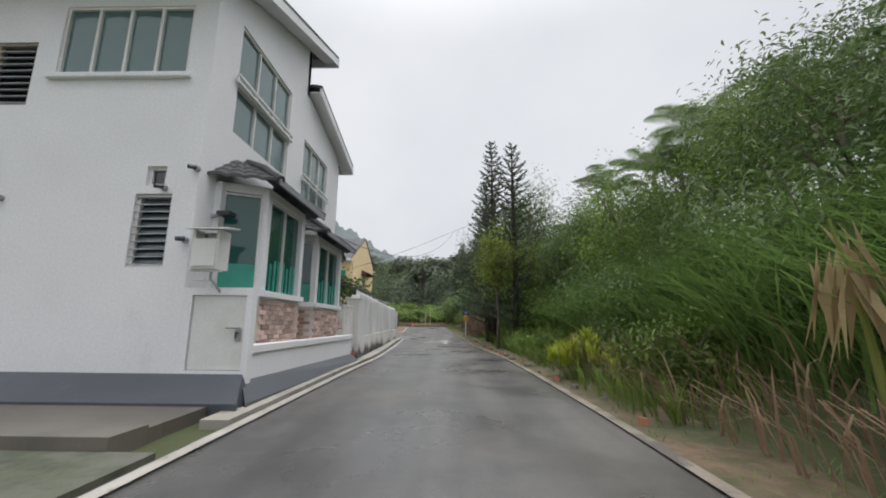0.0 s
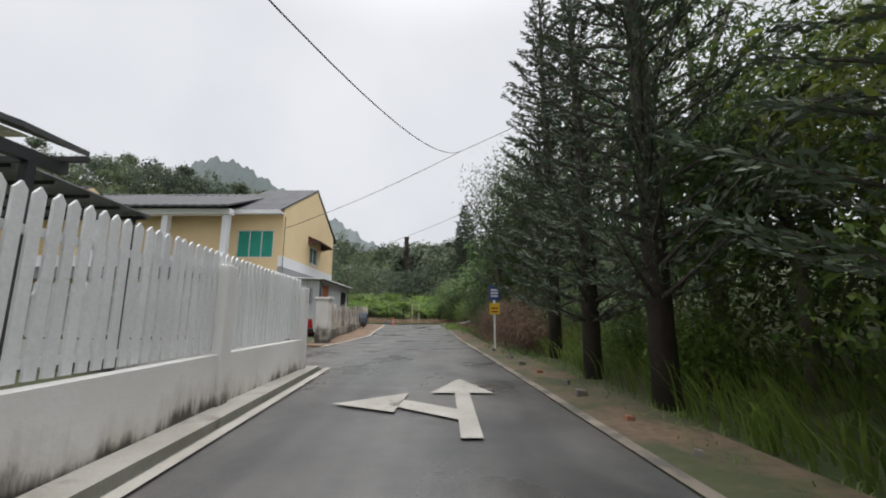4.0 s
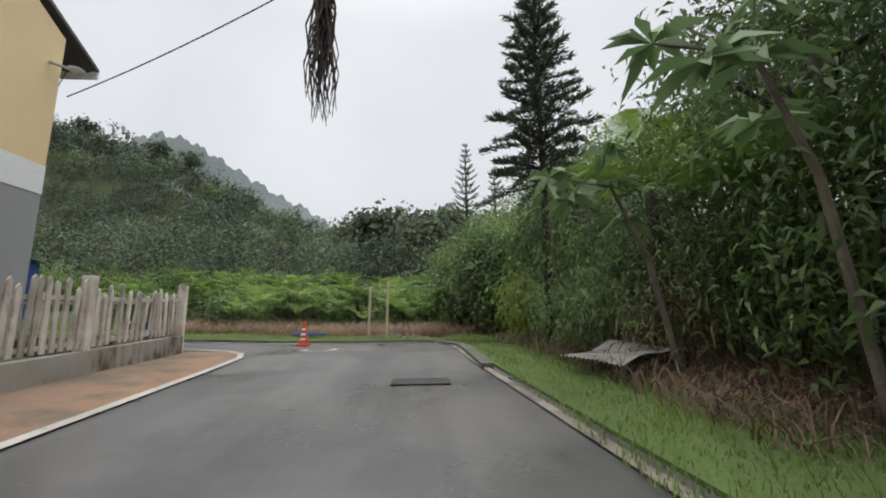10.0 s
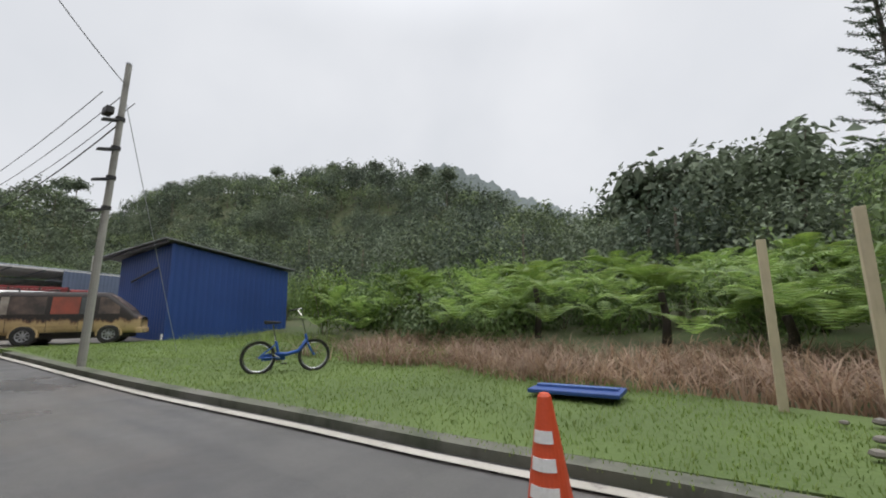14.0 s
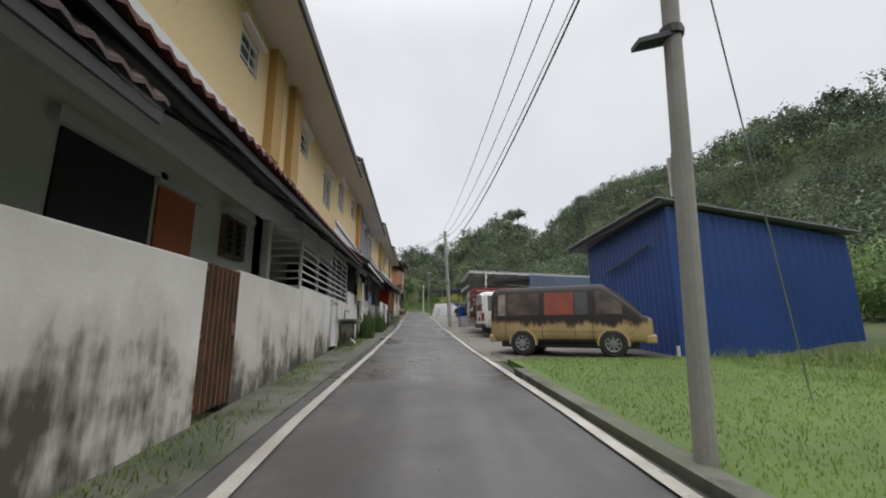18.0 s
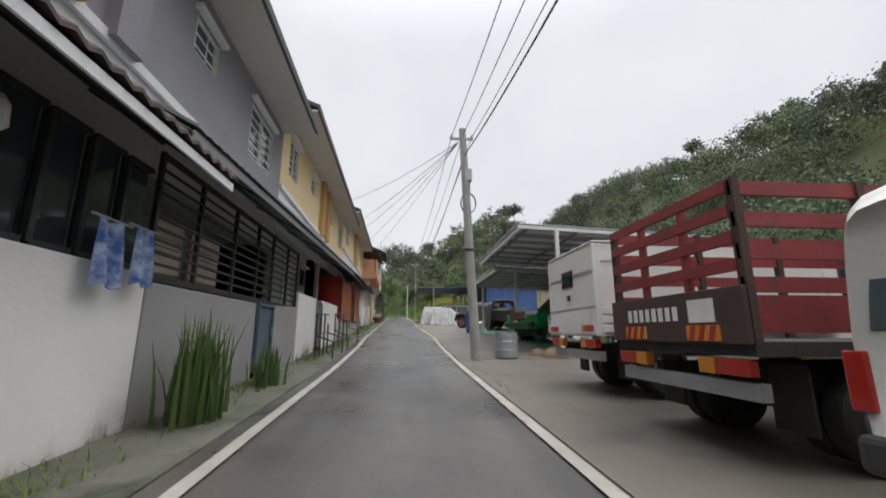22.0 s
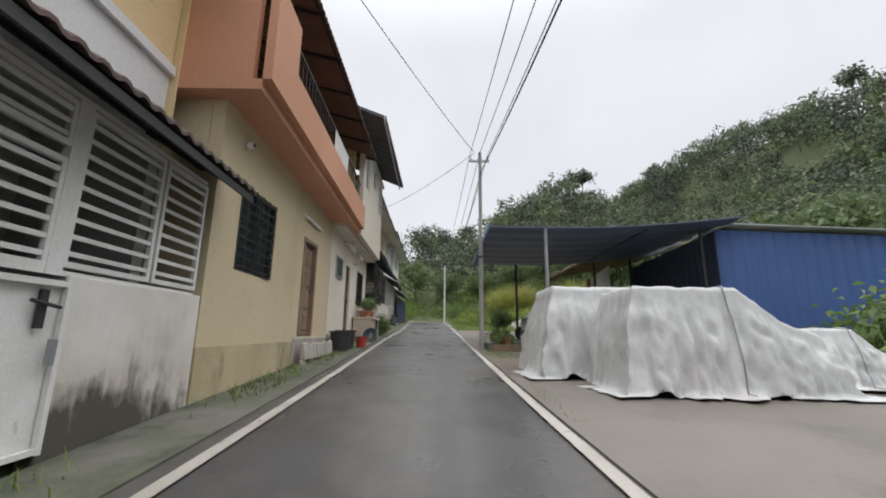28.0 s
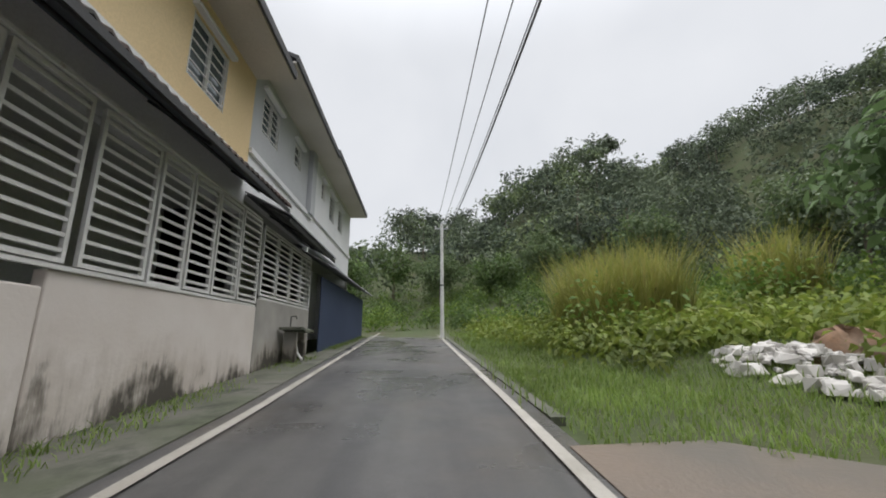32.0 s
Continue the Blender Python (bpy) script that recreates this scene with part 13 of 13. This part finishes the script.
# ---------- pots, plants and clutter along the lane ----------
def pot_plant(x, y, h, leaf, label, pot="terracotta", z=None, r=0.15):
    z = gz(x, y) + 0.04 if z is None else z
    o = thing("potted_plant", (x, y, z), label, "potted plant", "potted plants along the lane")
    part("pot", Build().lathe([(r * 0.7, 0), (r * 0.95, r * 1.5), (r * 1.08, r * 1.5), (r * 1.08, r * 1.75), (r * 0.9, r * 1.75)], n=16), M[pot], o)
    part("stem", Build().tube([(0, 0, r), (0.03, 0, h * 0.5), (0, 0.02, h * 0.8)], 0.012, 5), M["bark"], o)
    p, d = clump_points((0, 0, h * 0.68), (r * 1.9, r * 1.9, h * 0.32), 20, 18, 0.06, 0.2)
    v, f = leaf_quads(p, d, 0.085 * (0.6 + 0.8 * RNG.random(len(p))), 0.035, 0.3)
    part("leaves", fast_mesh("leaves", v, f, M[leaf]), None, o)


def blade_plant(x, y, n, h, label, leaf="leaf_bright", r=0.25, z=None):
    """Clump of upright sword-like leaves."""
    z = gz(x, y) + 0.03 if z is None else z
    o = thing("sword_plant", (x, y, z), label, "plant")
    for k in range(5):
        m = n // 5
        c = r * 0.45 * math.cos(1.3 * k + 0.4), r * 0.3 * math.sin(2.1 * k)
        base = np.stack([c[0] + RNG.normal(0, r * 0.22, m), c[1] + RNG.normal(0, r * 0.16, m), np.zeros(m)], 1)
        v, f = blade_strips(base, RNG.random(m) * 6.28, h * (0.6 + 0.5 * RNG.random(m)), 0.055, 0.25 * RNG.random(m))
        part("leaf_rosette", fast_mesh("leaf_rosette", v, f, M[leaf]), None, o)


for x, n, h in ((-26.3, 170, 1.15), (-30.5, 150, 1.1), (-32.6, 50, 0.7)):
    blade_plant(x, wall_y(x) + 0.45, n, h, "clump of upright sword-shaped green leaves by the wall", "leaf", 0.5)
o = thing("plant_stand", (-70.6, 19.15, gz(-70.6, 19.15)), "stained rendered stand with a barred front, carrying planters", "stand")
for x in (-0.72, 0.1, 0.66):
    part("side_wall", Build().box(x - 0.07, x + 0.07, -0.32, 0.36, -0.1, 0.78), M["cream_mould"], o, bevel=0.01)
part("back_wall", Build().box(-0.65, 0.59, -0.34, -0.28, -0.1, 0.78), M["cream_mould"], o)
part("top", Build().box(-0.82, 0.76, -0.36, 0.42, 0.78, 0.85), M["cream_mould"], o, bevel=0.012)
part("filled_front", Build().box(0.17, 0.59, 0.26, 0.32, -0.1, 0.78), M["cream_mould"], o)
for k in range(8):
    part("bar", Build().bar((-0.62 + 0.09 * k, 0.33, -0.05), (-0.62 + 0.09 * k, 0.33, 0.76), 0.022), M["dark_metal"], o)
for k, (x, w, h, r) in enumerate(((-70.15, 0.26, 0.22, 0.3), (-70.62, 0.2, 0.24, 0.34), (-71.1, 0.22, 0.24, 0.36))):
    z = gz(-70.6, 19.15) + 0.855
    o = thing("planter", (x, 19.16, z), "terracotta planter with a dense small-leaved shrub on the stand", "planter", "planters on the stand")
    part("trough", Build().hexa([(-w * 0.8, -0.13, 0), (w * 0.8, -0.13, 0), (w * 0.8, 0.13, 0), (-w * 0.8, 0.13, 0), (-w, -0.17, h), (w, -0.17, h), (w, 0.17, h), (-w, 0.17, h)]), M["terracotta"], o, bevel=0.012)
    part("rim", Build().box(-w - 0.015, w + 0.015, -0.185, 0.185, h - 0.035, h + 0.005), M["terracotta"], o, bevel=0.008)
    part("soil", Build().box(-w * 0.93, w * 0.93, -0.15, 0.15, h - 0.03, h + 0.01), M["soil"], o)
    for q in range(4):
        part("stem", Build().tube([(0.05 * (q - 1.5), 0, h), (0.1 * (q - 1.5), 0.03, h + 0.14), (0.14 * (q - 1.5), 0.05, h + 0.3)], 0, 5, [0.014, 0.01, 0.006]), M["bark"], o)
    if k:
        p, d = clump_points((0, 0.02, h + 0.26), (r, 0.26, 0.2), 46, 24, 0.06, 0.4)
        v, f = leaf_quads(p, d, 0.06, 0.032, 0.1, face=d + np.array([0, 0, 0.7]))
        part("leaves", fast_mesh("leaves", v, f, M["leaf_mid"]), None, o)
o = thing("leaning_basin", (-69.75, 19.45, gz(-69.75, 19.45) + 0.26), "round green-grey basin leaning against the plant stand", "basin")
part("bowl", Build().lathe([(0.06, 0.13), (0.2, 0.1), (0.27, 0.0), (0.29, -0.02), (0.26, 0.0), (0.18, 0.08), (0.05, 0.11)], n=24).moved(Matrix.Rotation(radians(-50), 4, "Z") @ Matrix.Rotation(radians(72), 4, "X")), M["blue_steel"], o, smooth=True)
for k, (x, y) in enumerate(((-66.6, 19.2), (-67.15, 19.2))):
    o = thing("black_tub", (x, y, gz(x, y) + 0.03), "round black plastic tub by the wall", "tub", "black tubs")
    part("body", Build().lathe([(0.24, 0), (0.28, 0.48), (0.31, 0.5), (0.31, 0.53), (0.26, 0.53)], n=20), M["black_plastic"], o)
o = thing("red_bucket", (-67.75, 19.55, gz(-67.75, 19.55) + 0.03), "small red plastic bucket by the wall", "bucket")
part("body", Build().lathe([(0.13, 0), (0.17, 0.3), (0.185, 0.31), (0.15, 0.315)], n=18), M["red_panel"], o)
part("handle", Build().tube([(0.15 * math.cos(a), 0.02, 0.27 + 0.14 * math.sin(a)) for a in np.linspace(0, math.pi, 9)], 0.005, 5), M["white_metal"], o)
for x in (-73.4, -74.2):
    bush(x, wall_y(x) + 0.5, 0.45, 0.9, "leafy green bush growing by the wall", "leaf", 34, 40, 0.085, 0.035, z=gz(x))


def wash_stand(x, label):
    y = wall_y(x) + 0.32
    o = thing("wash_stand", (x, y, gz(x, y) + 0.03), label, "wash basin")
    part("slab", Build().sheet(lambda u, v: (-0.55 + 1.1 * u, -0.28 + 0.5 * v, 0.72 + 0.05 * u + 0.03 * math.sin(9 * u)), np.linspace(0, 1, 10), np.linspace(0, 1, 4), 0.06), M["kerb"], o)
    for q in (-0.35, 0.25):
        part("leg", Build().box(q - 0.06, q + 0.06, -0.26, 0.05, -0.05, 0.68), M["dark_mould"], o, bevel=0.01)
    part("tap", Build().tube([(-0.1, -0.24, 0.7), (-0.1, -0.24, 1.05), (-0.1, -0.12, 1.07), (-0.1, -0.1, 1.0)], 0.014, 6), M["dark_metal"], o)
    part("waste_pipe", Build().tube([(0.0, -0.1, 0.66), (0.02, 0.0, 0.2), (0.3, 0.2, 0.06)], 0.03, 7), M["white_metal"], o)


wash_stand(-23.5, "concrete wash stand with a tap by the wall")
wash_stand(-86.0, "concrete wash stand with a tap by the wall")
# planter bed in front of the blue shelter
o = thing("planter_bed", (-68.4, 23.85, gz(-68.4, 23.85)), "low mossy concrete planter with pots", "planter")
part("kerb_wall", Build().box(-1.5, 1.5, -0.55, -0.43, -0.1, 0.16), M["kerb"], o)
part("kerb_wall", Build().box(-1.5, 1.5, 0.43, 0.55, -0.1, 0.16), M["kerb"], o)
part("soil", Build().box(-1.48, 1.48, -0.43, 0.43, -0.1, 0.12), M["soil"], o)
for k in range(4):
    x, y = -69.6 + 0.75 * k, 23.75 + 0.2 * RNG.random()
    pot_plant(x, y, 0.2 + 0.2 * RNG.random(), ("leaf", "leaf_bright", "leaf_dark")[k % 3], "leggy green plant in the planter bed", ("terracotta", "black_plastic", "red_panel")[k % 3], gz(x, y) + 0.12)
for k in range(6):
    x, y = -71.8 - 0.17 * k, 24.3 + 0.3 * RNG.random()
    pot_plant(x, y, 0.8 + 0.5 * RNG.random(), ("leaf", "leaf_pale", "leaf_dark")[k % 3], "potted shrub at the edge of the yard", "black_plastic", None, 0.17)
o = thing("covered_motorbike", on(-71.4, 25.9), "motorbike under a grey-white plastic cover", "covered motorbike")
part("cover", Build().sheet(lambda u, v: ((2 * u - 1) * (0.3 + 0.08 * math.sin(9 * v)), -0.85 + 1.7 * v, 0.04 + 1.0 * (1 - abs(2 * u - 1) ** 2.5) * (0.75 + 0.25 * math.sin(4 * v + 0.6)) * min(1, 5 * v + 0.1, 5 * (1 - v) + 0.1) + 0.03 * math.sin(13 * v + 7 * u)), np.linspace(0, 1, 24), np.linspace(0, 1, 36), 0.01), M["tarp"], o, smooth=True)
part("tyre", Build().rod((-0.05, -0.75, 0.27), (0.05, -0.75, 0.27), 0.27, 18), M["rubber"], o)
gxs, gys = scatter(-67.6, -65.2, 23.15, 23.9, 1400)
grass_patch("planter_grass", gxs, gys, 0.16, 0.014, 0.6, M["grass"], "tuft of bright grass at the road edge", seg=2)
# rubble heap, garden trellis, bean frame
for k in range(190):
    a, r = RNG.random() * 6.28, RNG.random() ** 0.6
    x, y = -82.0 + 1.9 * r * math.cos(a), 27.5 + 0.9 * r * math.sin(a)
    s = 0.035 + 0.085 * RNG.random() ** 2
    o = thing("rubble_stone", (x, y, float(ground_z(x, y)) + 0.04 + 0.26 * (1 - r)), "white broken stone of the rubble heap", "stone", "rubble heap", turn=RNG.random() * 180)
    part("rock", Build().hexa([tuple(Vector((c[0] * s * 1.3, c[1] * s, c[2] * s * 0.7)) + Vector(tuple(RNG.normal(0, 0.28 * s, 3)))) for c in ((-1, -1, -1), (1, -1, -1), (1, 1, -1), (-1, 1, -1), (-0.7, -0.7, 1), (0.7, -0.7, 1), (0.7, 0.7, 1), (-0.7, 0.7, 1))]), M["stone"], o, bevel=0.012)
o = thing("bean_frame", (-79.9, 28.3, gz(-79.9) + 0.2), "frame of rough reddish poles for climbing plants", "frame")
for x, k in ((-0.8, 1.5), (0.3, 1.45)):
    part("upright", Build().rod((x, 0.1 * k, -0.3), (x + 0.1, 0.1 * k, k), 0.045, 7), M["red_post"], o)
part("cross_pole", Build().rod((-1.0, 0.1, 1.42), (2.6, 0.14, 1.5), 0.03, 6), M["bark"], o)
part("low_pole", Build().rod((0.2, 0.1, 0.35), (3.0, 0.12, 0.32), 0.03, 6), M["bark"], o)
for k in range(16):
    x = -74.6 - 7.6 * RNG.random()
    bush(x, 31.6 + 3.4 * RNG.random(), 0.6 + 0.4 * RNG.random(), 0.7 + 0.6 * RNG.random(), "leafy vegetable plant behind the yard", ("leaf", "leaf_bright")[k % 2], 24, 24, 0.16, 0.1)
q = Build()
q.grid(lambda u, v: (0.7 * math.cos(v) * math.cos(u) * (1 + 0.14 * math.sin(3 * u)) + 0.05 * math.sin(11 * u + 5 * v), 0.5 * math.cos(v) * math.sin(u) + 0.04 * math.sin(9 * u - 7 * v), 0.5 * math.sin(v) * (1 + 0.2 * math.sin(4 * u + 1)) + 0.03 * math.sin(13 * u)), np.linspace(0, 2 * math.pi, 25), np.linspace(0, math.pi / 2, 9))
o = thing("soil_heap", (-82.2, 28.3, float(ground_z(-82.2, 28.3)) - 0.05), "heap of red-brown soil behind the white rubble", "heap")
part("soil", q, M["soil"], o, smooth=True)
# weeds on the bank beside the blue shed and along the verges
for k in range(40):
    x, y = -67.0 + 6.5 * RNG.random(), 29.8 + 7 * RNG.random()
    if x < -65.7 + 0.2 * (y - 30):
        continue
    bush(x, y, 0.8 + 0.5 * RNG.random(), 0.8 + 0.9 * RNG.random(), "weedy green growth beside the blue shed", ("leaf", "leaf_bright")[k % 2], 22, 20, 0.2, 0.11)
gxs, gys = scatter(-63.5, -55, 28.5, 36, 3500)
grass_patch("yard_grass", gxs, gys, 0.5, 0.02, 0.6, M["grass"], "green weeds behind the yard", seg=2)
n = 14000
gxs = -96 + 87 * RNG.random(n)
gys = np.array([wall_y(x) for x in gxs]) + 0.12 + 0.5 * RNG.random(n) ** 1.5
keep = np.sin(gxs * 1.3) + np.sin(gxs * 0.47 + 1) + RNG.normal(0, 0.5, n) > -0.45
grass_patch("wall_foot_grass", gxs[keep], gys[keep], 0.16, 0.014, 0.7, M["grass"], "grass tufts along the foot of the house walls", up=0.06, seg=2)
n = 2200
gxs = -62 + 58 * RNG.random(n)
gys = np.interp(gxs, [-99, -60, -35, -3.5], [22.65, 23.25, 23.62, 24.25]) + 0.15 * RNG.random(n)
keep = np.sin(gxs * 0.9) > 0.1
grass_patch("kerb_grass", gxs[keep], gys[keep], 0.14, 0.014, 0.7, M["grass"], "grass tufts along the lane kerb", up=0.02, seg=2)
gys2 = -30 + 34 * RNG.random(2600)
gxs2 = np.interp(gys2, [-30, -8, 4], [3.3, 2.6, 1.9]) + 0.9 * RNG.random(2600)
grass_patch("road_edge_grass", gxs2, gys2, 0.2, 0.014, 0.7, M["grass"], "grass tufts in the soil at the road edge", seg=2)
# dense growth filling the thicket beside the road, its tallest shrubs in shade-coloured leaves
for x, y, h in ((5.2, 9.4, 7.4), (6.0, 12.4, 7.6)):
    tree(x, y, h, (1.9, 1.9, 3.0), "dense green-leaved tree of the thicket", "leaf", "bark_dark", 0.12, 0.6, clumps=95, per=50, leaf_l=0.19, leaf_w=0.07, spread=0.34, group="trees of the thicket", droop=0.35, shell=0.3)
for x, y, r, h in ((3.5, 8.6, 1.0, 3.2), (3.7, 10.2, 1.2, 3.8), (3.6, 11.9, 1.1, 3.6), (3.8, 13.6, 1.2, 3.8), (5.2, 8.4, 1.4, 4.2), (5.6, 13.8, 1.4, 4.4), (3.7, 15.2, 1.0, 3.2)):
    bush(x, y, r, h, "tall dense shrub in the dark thicket by the road", "leaf_shaded" if h > 3.5 else "leaf", clumps=80, per=46, leaf_l=0.14, leaf_w=0.05, droop=0.45, spread=0.3)
